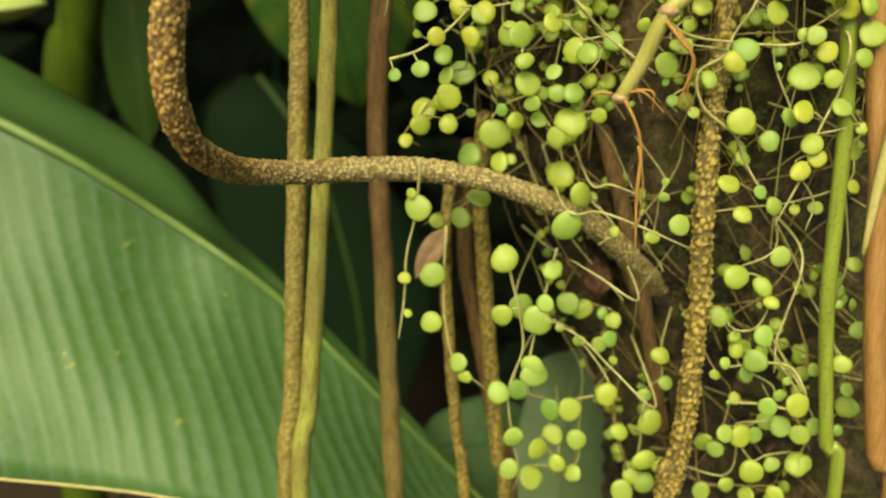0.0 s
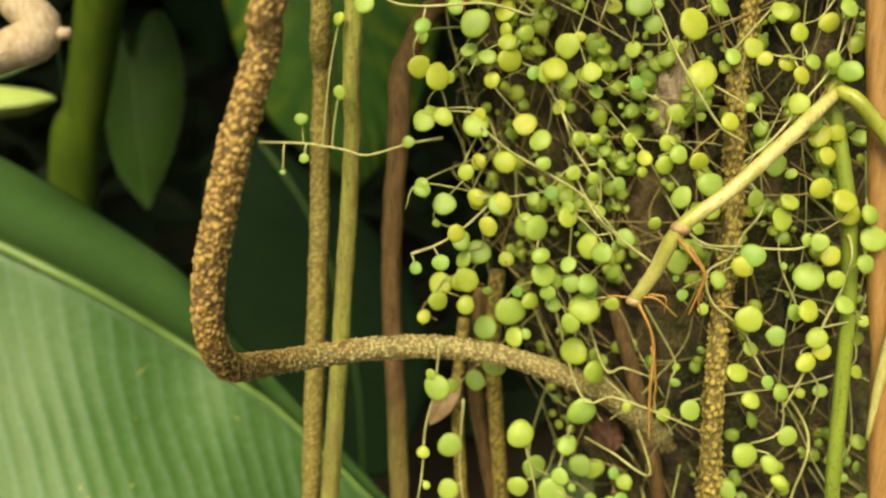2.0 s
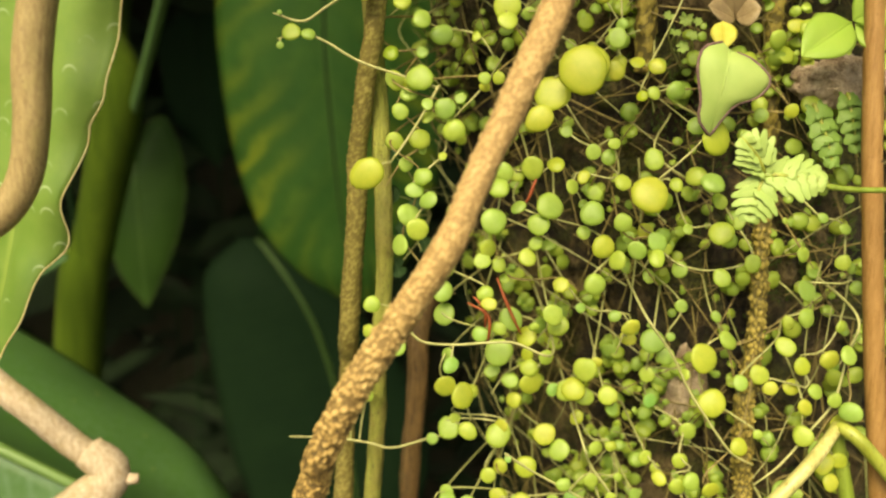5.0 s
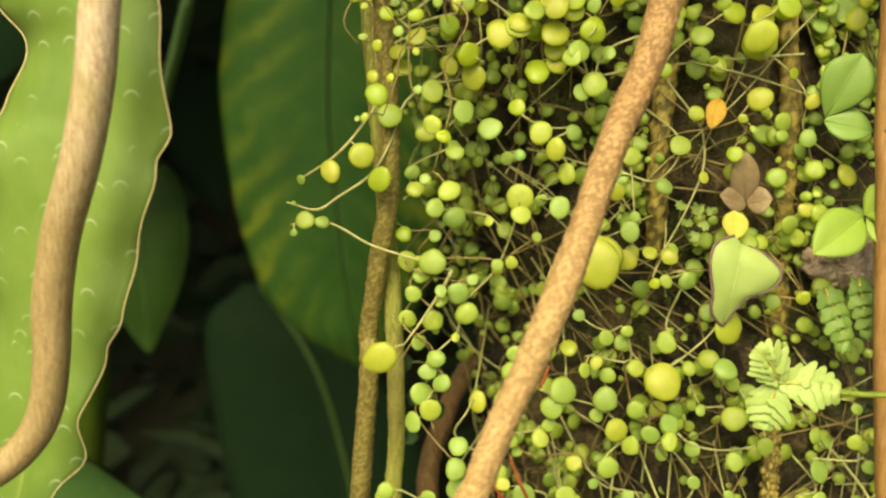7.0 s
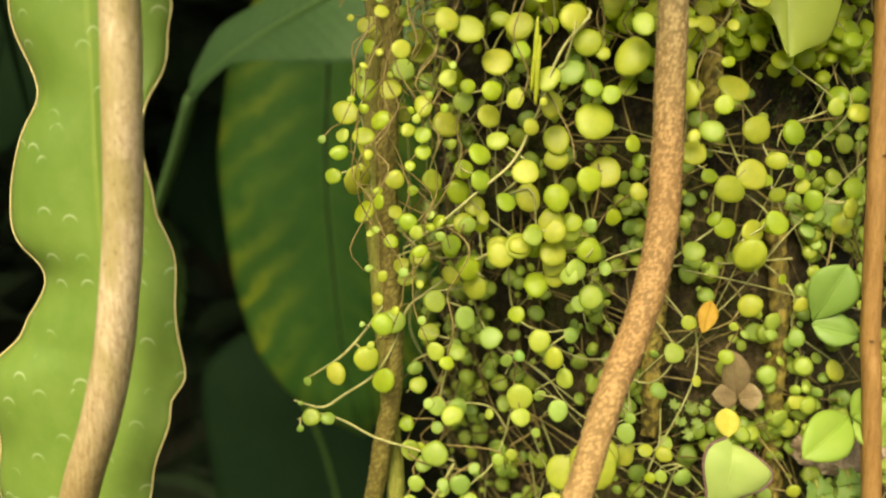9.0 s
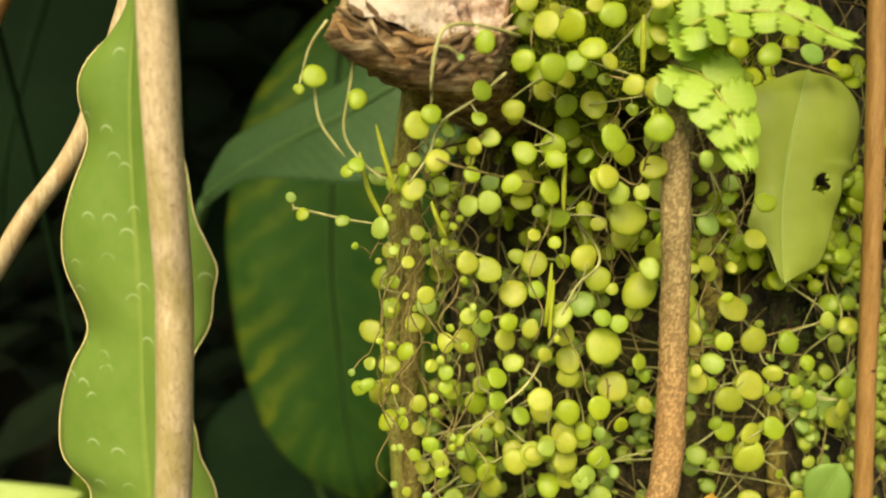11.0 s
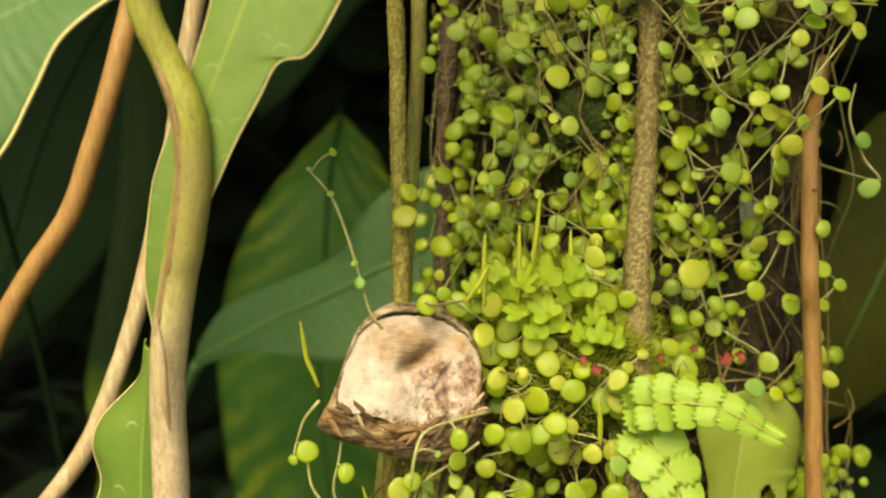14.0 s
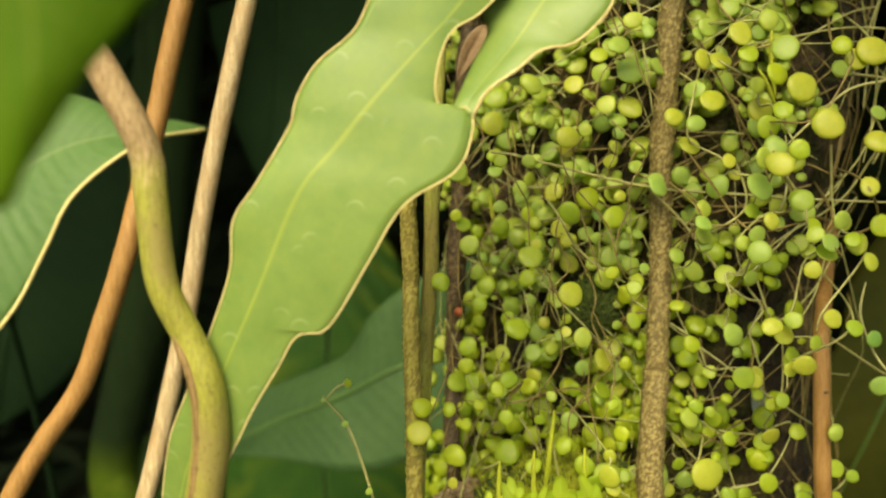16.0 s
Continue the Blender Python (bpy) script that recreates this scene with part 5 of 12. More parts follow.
big_leaf("pale_leaf", "pale green leaf low in the undergrowth",
         [(0.1063, 0.6200, 0.9271), (0.0749, 0.6000, 0.9254), (0.0607, 0.5800, 0.8970), (0.0512, 0.5600, 0.8699), (0.0408, 0.5500, 0.8278), (0.0334, 0.5500, 0.7569)],
         [(0.1072, 0.6200, 0.9271), (0.1003, 0.5900, 0.9111), (0.0940, 0.5700, 0.8928), (0.0879, 0.5500, 0.8711), (0.0839, 0.5400, 0.8346), (0.0839, 0.5500, 0.7543)],
         [(0.1086, 0.6200, 0.9271), (0.1211, 0.6000, 0.9206), (0.1275, 0.5800, 0.8970), (0.1278, 0.5600, 0.8699), (0.1280, 0.5500, 0.8278), (0.1299, 0.5500, 0.7569)],
         GREYISH, 0.002, GREYISH, rows=40, cols=8, camber=0.05)
big_leaf("pale_leaf", "pale green leaf low in the undergrowth",
         [(-0.0198, 0.6000, 0.8590), (-0.0063, 0.6000, 0.8791), (0.0204, 0.6000, 0.8939), (0.0426, 0.6000, 0.8964), (0.0651, 0.6000, 0.8866)],
         [(-0.0184, 0.5800, 0.8655), (-0.0017, 0.5800, 0.8655), (0.0201, 0.5800, 0.8655), (0.0420, 0.5800, 0.8630), (0.0651, 0.5900, 0.8522)],
         [(-0.0175, 0.5800, 0.8606), (-0.0039, 0.5700, 0.8394), (0.0203, 0.5700, 0.8143), (0.0425, 0.5700, 0.8041), (0.0654, 0.5800, 0.8075)],
         BLUISH, 0.002, BLUISH, rows=40, cols=8, camber=0.05)
# The band from 1.42 m up paints the fall of light as darker green.
stem("plant_stem", "thick smooth green plant stem, painted darker above for shade", [(-0.5143, 1.0700, -0.0200), (-0.5123, 1.0620, 0.3678), (-0.5093, 1.0500, 0.6687), (-0.4594, 1.0500, 1.0901), (-0.4370, 1.0500, 1.1672), (-0.3766, 1.0000, 1.3483), (-0.4066, 1.0500, 1.4303), (-0.3383, 1.0000, 1.6613), (-0.3040, 1.0000, 1.9841), (-0.2827, 1.0000, 2.1689), (-0.2727, 1.0200, 2.4689), (-0.2527, 1.0600, 2.6500)],
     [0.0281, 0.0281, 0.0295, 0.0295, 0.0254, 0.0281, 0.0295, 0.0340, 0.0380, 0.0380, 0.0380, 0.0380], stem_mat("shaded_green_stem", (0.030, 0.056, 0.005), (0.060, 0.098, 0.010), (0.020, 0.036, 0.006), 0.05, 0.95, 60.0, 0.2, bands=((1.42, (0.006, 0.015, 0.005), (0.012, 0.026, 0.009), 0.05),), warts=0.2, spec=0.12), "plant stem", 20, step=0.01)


# ---- the round-leaved creeper ----
def disc_mesh(name, seed, material, fine=True):
    """A fleshy round leaf, 1 m in radius, facing +z, its stalk at the -y rim. UV x: from the middle to the rim."""
    rng = random.Random(seed)
    bm = bmesh.new()
    uv = bm.loops.layers.uv.new("UVMap")
    seg = 16 if fine else 10
    ph, el = rng.uniform(0, 6.28), rng.uniform(0.0, 0.12)
    cup, belly = rng.uniform(-0.06, 0.08), rng.uniform(0.20, 0.32)
    tip, lean = rng.choice((0.0, 0.05, 0.10)), rng.uniform(-0.06, 0.06)

    def ring(r, z):
        out = []
        for k in range(seg):
            a = 2 * math.pi * k / seg
            q = r * (1 + el * math.cos(2 * a) + 0.03 * math.sin(3 * a + ph) + 0.016 * math.sin(5 * a + 2 * ph) + tip * math.exp(-((a - 1.5708) / 0.32) ** 2) * r)
            out.append(bm.verts.new((q * math.cos(a) * (1 - el), q * math.sin(a), z + lean * q * math.sin(a + ph) * r)))
        return out

    steps = (0.42, 0.74, 0.93, 1.0) if fine else (0.7, 1.0)
    top, base = bm.verts.new((0, 0, belly)), bm.verts.new((0, 0, -0.5 * belly + cup * 0.4))
    rings = [ring(r, belly * math.sqrt(max(0.0, 1 - r * r)) + cup * r * r) for r in steps] + [ring(0.86, cup - 0.34 * belly)]
    level = {top: 0.0, base: 0.0}
    for r, line in zip((*steps, 0.86), rings):
        level.update({v: r for v in line})
    for k in range(seg):
        j = (k + 1) % seg
        faces = [(top, rings[0][k], rings[0][j]), (rings[-1][k], base, rings[-1][j])]
        faces += [(a[k], b[k], b[j], a[j]) for a, b in zip(rings, rings[1:])]
        for f in faces:
            face = bm.faces.new(f)
            for lo in face.loops:
                lo[uv].uv = (level[lo.vert], 0.5)
    me = bpy.data.meshes.new(name)
    bm.to_mesh(me)
    bm.free()
    me.shade_smooth()
    me.materials.append(material)
    return me


DISCS = [disc_mesh("round_leaf", i, ROUND) for i in range(9)]
DISCS_YELLOW = [disc_mesh("round_leaf_yellowed", i, YELLOWED) for i in range(3)]
DISCS_YOUNG = [disc_mesh("round_leaf_lime", i, YOUNG) for i in range(7)]
DISCS_PALE = [disc_mesh("round_leaf_pale", i, PALE) for i in range(3)]
CREEPER = "round-leaved creeper on the trunk"
taken = []


def facing(normal, spin):
    """A turn that faces +z along normal, then spins about it."""
    return Vector(normal).to_track_quat("Z", "Y").to_matrix().to_4x4() @ Matrix.Rotation(spin, 4, "Z")


def leaf_normal(rng, tilt=0.42):
    return Vector((-0.10 + rng.gauss(0, tilt * 0.6), -1.0, 0.34 + rng.gauss(0, tilt * 0.5))).normalized()


def put_leaf(parent, at, r, rng, meshes, normal=None, name="leaf"):
    ob = new(name, rng.choice(meshes))
    m = Matrix.Translation(at) @ facing(normal or leaf_normal(rng), rng.uniform(0, 6.28)) @ Matrix.Diagonal((r, r * rng.uniform(0.86, 1.06), r * rng.uniform(0.8, 1.3), 1))
    ob.parent = parent
    ob.matrix_parent_inverse = parent.matrix_basis.inverted()
    ob.matrix_basis = m
    return ob


def nearest(line, p):
    d = np.linalg.norm(line - np.array(p), axis=1)
    return Vector(line[int(d.argmin())])


GREEN_SPRIG = "thin creeper sprig with round yellow-green leaves"
YELLOW_SPRIG = "thin creeper sprig with yellowing round leaves"
SMALL_SPRIG = "thin creeper sprig with small round green leaves"
BARE_SPRIG = "nearly bare straw-coloured creeper thread"


def sprig(path, leaves, label=GREEN_SPRIG, seed=1, r=0.00042, yellow=(), pale=(), material=None, buds=0):
    """A creeper shoot along path; leaves: (x, y, z, radius)."""
    rng = random.Random(seed)
    ob = thing("creeper_sprig", path[0], label, "creeper", CREEPER)
    bm = tube(path, [r * 1.25] + [r] * (len(path) - 2) + [r * 0.6], 6, 0.003)
    line = resample(path, 60)[0]
    for i, (x, y, z, rad) in enumerate(leaves):
        at = Vector((x, y, z))
        taken.append((x, z, rad))
        foot = nearest(line, at)
        end = at + Vector((0, 0.0004, 0))
        if (end - foot).length > 0.002:
            mid = (foot + end) / 2 + Vector((0, 0, 0.12 * (end - foot).length))
            tube([foot, mid, end], r * 0.75, 5, 0.003, bm=bm, cap=False)
        green = DISCS_YOUNG if rng.random() < np.interp(z, (1.35, 1.50, 1.72, 1.82), (0.0, 0.75, 0.75, 0.25)) else DISCS
        meshes = DISCS_PALE if i in pale or (i in yellow and z < 1.12) else DISCS_YELLOW if i in yellow else green
        put_leaf(ob, at, rad * 1.16, rng, meshes)
    part("stem", bm, material or THREAD, ob)
    for i in range(buds):
        p = Vector(line[rng.randrange(20, 60)]) + Vector((rng.uniform(-1, 1), -0.6, rng.uniform(-1, 1))) * 0.0015
        put_leaf(ob, p, rng.uniform(0.0010, 0.0018), rng, DISCS_PALE)
    return ob


sprig([(-0.0143, 0.3520, 1.4718), (-0.0291, 0.3520, 1.4687), (-0.0393, 0.3520, 1.4636), (-0.0406, 0.3520, 1.4522), (-0.0507, 0.3520, 1.4353), (-0.0639, 0.3520, 1.4192), (-0.0794, 0.3520, 1.4087)],
      [(-0.0393, 0.3480, 1.4511, 0.0034), (-0.0550, 0.3480, 1.4185, 0.0045), (-0.0669, 0.3480, 1.4124, 0.0041), (-0.0782, 0.3480, 1.4092, 0.0017), (-0.0564, 0.3480, 1.4323, 0.0011)], YELLOW_SPRIG, 1, yellow=(0, 1, 2), pale=(3, 4), r=0.00055, material=THREAD_PALE)
sprig([(-0.0206, 0.3520, 1.4522), (-0.0313, 0.3520, 1.4438), (-0.0388, 0.3520, 1.4375), (-0.0444, 0.3520, 1.4225), (-0.0521, 0.3520, 1.4105), (-0.0643, 0.3520, 1.4021), (-0.0732, 0.3520, 1.3968), (-0.0845, 0.3520, 1.3999)],
      [(-0.0441, 0.3480, 1.4334, 0.0043), (-0.0482, 0.3480, 1.4092, 0.0045), (-0.0813, 0.3480, 1.4001, 0.0009)], GREEN_SPRIG, 2, pale=(2,), r=0.00055, material=THREAD_PALE)
sprig([(-0.0201, 0.3560, 1.3714), (-0.0337, 0.3560, 1.3760), (-0.0517, 0.3560, 1.3818), (-0.0650, 0.3560, 1.3894), (-0.0749, 0.3560, 1.3926), (-0.0839, 0.3560, 1.3903)],
      [(-0.0711, 0.3520, 1.3921, 0.0026), (-0.0777, 0.3520, 1.3928, 0.0033), (-0.0823, 0.3520, 1.3879, 0.0013)], SMALL_SPRIG, 3, pale=(2,), r=0.00055, material=THREAD_PALE)
sprig([(-0.0203, 0.3500, 1.3727), (-0.0247, 0.3500, 1.3647), (-0.0326, 0.3500, 1.3520), (-0.0394, 0.3500, 1.3426)],
      [(-0.0488, 0.3460, 1.3383, 0.0065), (-0.0248, 0.3460, 1.3657, 0.0024)], YELLOW_SPRIG, 4, yellow=(0,), r=0.00055, material=THREAD_PALE)
sprig([(0.0278, 0.4181, 1.2759), (0.0258, 0.3350, 1.2679), (0.0085, 0.3350, 1.2721), (-0.0130, 0.3350, 1.2711), (-0.0259, 0.3350, 1.2721), (-0.0312, 0.3350, 1.2762), (-0.0343, 0.3350, 1.2835)],
      [(-0.0374, 0.3310, 1.2722, 0.0040), (-0.0298, 0.3310, 1.2859, 0.0029), (-0.0465, 0.3310, 1.2891, 0.0029), (-0.0156, 0.3310, 1.2639, 0.0032)], GREEN_SPRIG, 5, pale=(0, 3), r=0.00055, material=THREAD_PALE)
sprig([(-0.0077, 0.3720, 1.2168), (-0.0226, 0.3720, 1.2142), (-0.0405, 0.3720, 1.2092), (-0.0512, 0.3720, 1.2117), (-0.0672, 0.3720, 1.2143), (-0.0875, 0.3720, 1.2150)],
      [(-0.0225, 0.3680, 1.2155, 0.0025), (-0.0680, 0.3680, 1.2254, 0.0027), (-0.0676, 0.3680, 1.2085, 0.0020), (-0.0770, 0.3680, 1.2025, 0.0012), (-0.0514, 0.3680, 1.2366, 0.0027), (-0.0506, 0.3680, 1.2666, 0.0026)], SMALL_SPRIG, 6, pale=(2, 3), r=0.00055, material=THREAD_PALE)
sprig([(-0.0483, 0.3000, 1.6537), (-0.0527, 0.3000, 1.6599), (-0.0561, 0.3000, 1.6722), (-0.0609, 0.3000, 1.6884), (-0.0660, 0.3000, 1.7014), (-0.0737, 0.3000, 1.7107)],
      [(-0.0560, 0.2960, 1.6711, 0.0020), (-0.0659, 0.2960, 1.7024, 0.0011), (-0.0579, 0.2960, 1.6781, 0.0012), (-0.0648, 0.2960, 1.7168, 0.0014), (-0.0733, 0.2960, 1.7111, 0.0008)], SMALL_SPRIG, 7, pale=(0, 1, 4), r=0.00055, material=THREAD_PALE)
sprig([(-0.0102, 0.3450, 1.7973), (-0.0012, 0.3450, 1.7962), (0.0281, 0.3450, 1.7888), (0.0566, 0.3450, 1.7828), (0.0899, 0.3450, 1.7803), (0.1178, 0.3450, 1.7782), (0.1525, 0.3450, 1.7766)],
      [(0.0553, 0.3410, 1.7858, 0.0033)], GREEN_SPRIG, 8, pale=(0,), r=0.00055, material=THREAD_PALE)
sprig([(0.0575, 0.3740, 1.7893), (0.0555, 0.3450, 1.7813), (0.0660, 0.3450, 1.7713), (0.0768, 0.3450, 1.7579), (0.0877, 0.3450, 1.7433), (0.0961, 0.3450, 1.7371), (0.1032, 0.3450, 1.7364)],
      [(0.0875, 0.3410, 1.7375, 0.0025)], SMALL_SPRIG, 9, r=0.00055, material=THREAD_PALE)
sprig([(0.1041, 0.3714, 1.7410), (0.1021, 0.3450, 1.7330), (0.0971, 0.3450, 1.7249), (0.0992, 0.3450, 1.7169), (0.1019, 0.3450, 1.7087)],
      [(0.0979, 0.3410, 1.7068, 0.0032)], YELLOW_SPRIG, 10, yellow=(0,), r=0.00055, material=THREAD_PALE)
sprig([(0.1555, 0.4070, 1.7134), (0.1535, 0.3400, 1.7054), (0.1475, 0.3400, 1.7147), (0.1408, 0.3400, 1.7307), (0.1424, 0.3400, 1.7443)],
      [(0.1449, 0.3360, 1.7217, 0.0032), (0.1483, 0.3360, 1.7024, 0.0039)], GREEN_SPRIG, 11, pale=(0, 1), r=0.00055, material=THREAD_PALE)
sprig([(0.0190, 0.3991, 1.7802), (0.0170, 0.3450, 1.7722), (0.0240, 0.3450, 1.7601), (0.0321, 0.3450, 1.7523), (0.0449, 0.3450, 1.7444)],
      [], BARE_SPRIG, 12, r=0.00055, material=THREAD_PALE)
sprig([(0.0109, 0.4025, 1.5301), (0.0089, 0.3250, 1.5221), (0.0052, 0.3250, 1.5095), (-0.0015, 0.3250, 1.4967), (-0.0134, 0.3250, 1.4867), (-0.0264, 0.3250, 1.4757), (-0.0395, 0.3250, 1.4665)],
      [(0.0047, 0.3210, 1.5096, 0.0027)], YELLOW_SPRIG, 13, yellow=(0,), r=0.00055, material=THREAD_PALE)
sprig([(0.0247, 0.3895, 1.5557), (0.0227, 0.3150, 1.5477), (0.0146, 0.3150, 1.5368), (0.0101, 0.3150, 1.5276), (0.0079, 0.3150, 1.5192)],
      [(0.0073, 0.3110, 1.5183, 0.0013)], YELLOW_SPRIG, 14, yellow=(0,), r=0.00055, material=THREAD_PALE)
sprig([(-0.0344, 0.3450, 1.4629), (-0.0430, 0.3450, 1.4716), (-0.0513, 0.3450, 1.4834), (-0.0532, 0.3450, 1.4993), (-0.0551, 0.3450, 1.5118)],
      [(-0.0606, 0.3410, 1.5140, 0.0045), (-0.0569, 0.3410, 1.4896, 0.0052), (-0.0544, 0.3410, 1.4776, 0.0040), (-0.0656, 0.3410, 1.4909, 0.0029)], YELLOW_SPRIG, 15, yellow=(0, 1), r=0.00055, material=THREAD_PALE)
sprig([(0.0508, 0.4060, 1.2049), (0.0488, 0.3220, 1.1969), (0.0576, 0.3220, 1.1869), (0.0708, 0.3220, 1.1767), (0.0797, 0.3220, 1.1705)],
      [], BARE_SPRIG, 16, r=0.00055, material=THREAD_PALE)
sprig([(0.1168, 0.3702, 1.2069), (0.1148, 0.3220, 1.1989), (0.1079, 0.3220, 1.1849), (0.1045, 0.3220, 1.1767), (0.0956, 0.3220, 1.1705), (0.0989, 0.3220, 1.1578), (0.1118, 0.3220, 1.1471), (0.1172, 0.3220, 1.1361), (0.1238, 0.3220, 1.1260)],
      [(0.1224, 0.3180, 1.1258, 0.0024)], SMALL_SPRIG, 17, pale=(0,), r=0.00055, material=THREAD_PALE)
sprig([(0.0910, 0.3782, 1.1931), (0.0890, 0.3180, 1.1851), (0.1069, 0.3180, 1.1821), (0.1277, 0.3180, 1.1811), (0.1365, 0.3180, 1.1851)],
      [(0.1099, 0.3140, 1.1797, 0.0043)], GREEN_SPRIG, 18, pale=(0,), r=0.00055, material=THREAD_PALE)
sprig([(0.0618, 0.4074, 1.1334), (0.0598, 0.3350, 1.1254), (0.0679, 0.3350, 1.1249), (0.0796, 0.3350, 1.1207)],
      [], BARE_SPRIG, 19, r=0.00055, material=THREAD_PALE)
sprig([(0.0504, 0.4259, 1.1258), (0.0484, 0.3250, 1.1178), (0.0620, 0.3250, 1.1161), (0.0781, 0.3250, 1.1103), (0.0992, 0.3250, 1.1009)],
      [(0.0488, 0.3210, 1.1114, 0.0056)], YELLOW_SPRIG, 20, yellow=(0,), r=0.00055, material=THREAD_PALE)
sprig([(-0.0206, 0.3350, 1.1747), (-0.0095, 0.3390, 1.1778), (0.0015, 0.3390, 1.1853), (0.0102, 0.3390, 1.1937)],
      [(-0.0190, 0.3350, 1.1687, 0.0024), (-0.0088, 0.3350, 1.1709, 0.0033), (-0.0026, 0.3350, 1.1833, 0.0032)], SMALL_SPRIG, 21, yellow=(2,), pale=(0, 1), r=0.00055, material=THREAD_PALE)
sprig([(-0.0090, 0.3400, 1.1349), (-0.0116, 0.3440, 1.1101), (-0.0155, 0.3440, 1.0926), (-0.0169, 0.3440, 1.0720), (-0.0196, 0.3440, 1.0534)],
      [(-0.0164, 0.3400, 1.0832, 0.0026), (-0.0151, 0.3400, 1.0670, 0.0017), (-0.0103, 0.3400, 1.1140, 0.0052), (-0.0131, 0.3400, 1.1200, 0.0021)], SMALL_SPRIG, 22, r=0.00055, material=THREAD_PALE)
sprig([(0.0015, 0.3500, 1.1034), (0.0002, 0.3540, 1.0763), (0.0010, 0.3540, 1.0574), (0.0055, 0.3540, 1.0380), (0.0198, 0.3540, 1.0238)],
      [(-0.0045, 0.3500, 1.0813, 0.0050), (-0.0053, 0.3500, 1.0590, 0.0042), (0.0069, 0.3500, 1.0393, 0.0038), (0.0100, 0.3500, 1.0323, 0.0030)], GREEN_SPRIG, 23, r=0.00055, material=THREAD_PALE)
sprig([(0.0278, 0.3400, 1.0888), (0.0336, 0.3440, 1.0641), (0.0352, 0.3440, 1.0480), (0.0294, 0.3440, 1.0287), (0.0312, 0.3440, 1.0089), (0.0357, 0.3440, 0.9854)],
      [(0.0260, 0.3400, 1.0918, 0.0055), (0.0254, 0.3400, 1.0662, 0.0041), (0.0246, 0.3400, 1.0294, 0.0046), (0.0317, 0.3400, 1.0070, 0.0046), (0.0301, 0.3400, 0.9908, 0.0044)], GREEN_SPRIG, 24, yellow=(2,), pale=(3, 4), r=0.00055, material=THREAD_PALE)
sprig([(0.0476, 0.3380, 1.0969), (0.0430, 0.3420, 1.0702), (0.0388, 0.3420, 1.0489), (0.0369, 0.3420, 1.0270)],
      [(0.0462, 0.3380, 1.0875, 0.0043), (0.0437, 0.3380, 1.0722, 0.0036), (0.0404, 0.3380, 1.0647, 0.0059), (0.0391, 0.3380, 1.0426, 0.0050), (0.0399, 0.3380, 1.0391, 0.0057)], GREEN_SPRIG, 25, yellow=(0, 1), pale=(3,), r=0.00055, material=THREAD_PALE)
sprig([(0.0847, 0.3928, 1.0833), (0.0827, 0.3350, 1.0753), (0.0654, 0.3350, 1.0854), (0.0532, 0.3350, 1.0929)],
      [], BARE_SPRIG, 26, r=0.00055, material=THREAD_PALE)
sprig([(0.0942, 0.3906, 1.0356), (0.0922, 0.3300, 1.0276), (0.0715, 0.3300, 1.0463), (0.0588, 0.3300, 1.0594), (0.0417, 0.3300, 1.0696)],
      [], BARE_SPRIG, 27, r=0.00055, material=THREAD_PALE)
sprig([(0.1470, 0.3690, 1.1065), (0.1450, 0.3250, 1.0985), (0.1414, 0.3250, 1.0716), (0.1390, 0.3250, 1.0615), (0.1396, 0.3250, 1.0461)],
      [], BARE_SPRIG, 28, r=0.00055, material=THREAD_PALE)
sprig([(0.1537, 0.3691, 1.0461), (0.1536, 0.3240, 1.0361), (0.1460, 0.3240, 1.0491), (0.1316, 0.3240, 1.0510), (0.1200, 0.3240, 1.0491)],
      [(0.1292, 0.3200, 1.0536, 0.0043), (0.1167, 0.3200, 1.0528, 0.0023)], YELLOW_SPRIG, 29, yellow=(1,), r=0.00055, material=THREAD_PALE)
sprig([(0.1521, 0.3692, 1.0424), (0.1520, 0.3220, 1.0323), (0.1352, 0.3220, 1.0331), (0.1208, 0.3220, 1.0339)],
      [(0.1356, 0.3180, 1.0339, 0.0035), (0.1483, 0.3180, 1.0344, 0.0048), (0.1193, 0.3180, 1.0359, 0.0012)], SMALL_SPRIG, 30, yellow=(0,), pale=(2,), r=0.00055, material=THREAD_PALE)
sprig([(0.1532, 0.3705, 1.1927), (0.1495, 0.3212, 1.1849), (0.1500, 0.3215, 1.1664), (0.1429, 0.3196, 1.1497), (0.1387, 0.3197, 1.1321), (0.1302, 0.3199, 1.1117)],
      [(0.1450, 0.3182, 1.1688, 0.0032), (0.1338, 0.3145, 1.1572, 0.0042)], YELLOW_SPRIG, 31, yellow=(1,), r=0.00055, material=THREAD_PALE)
sprig([(0.1428, 0.3717, 1.2936), (0.1428, 0.3260, 1.2857), (0.1406, 0.3260, 1.2695), (0.1375, 0.3260, 1.2506), (0.1293, 0.3260, 1.2379), (0.1179, 0.3260, 1.2225), (0.1077, 0.3260, 1.2137)],
      [(0.1392, 0.3220, 1.2706, 0.0035), (0.1355, 0.3220, 1.2520, 0.0027)], SMALL_SPRIG, 32, r=0.00055, material=THREAD_PALE)
sprig([(0.0624, 0.3836, 1.2936), (0.0604, 0.3300, 1.2856), (0.0720, 0.3300, 1.2692), (0.0795, 0.3300, 1.2545), (0.0893, 0.3300, 1.2395), (0.0992, 0.3300, 1.2263), (0.1086, 0.3300, 1.2207)],
      [], BARE_SPRIG, 33, r=0.00055, material=THREAD_PALE)
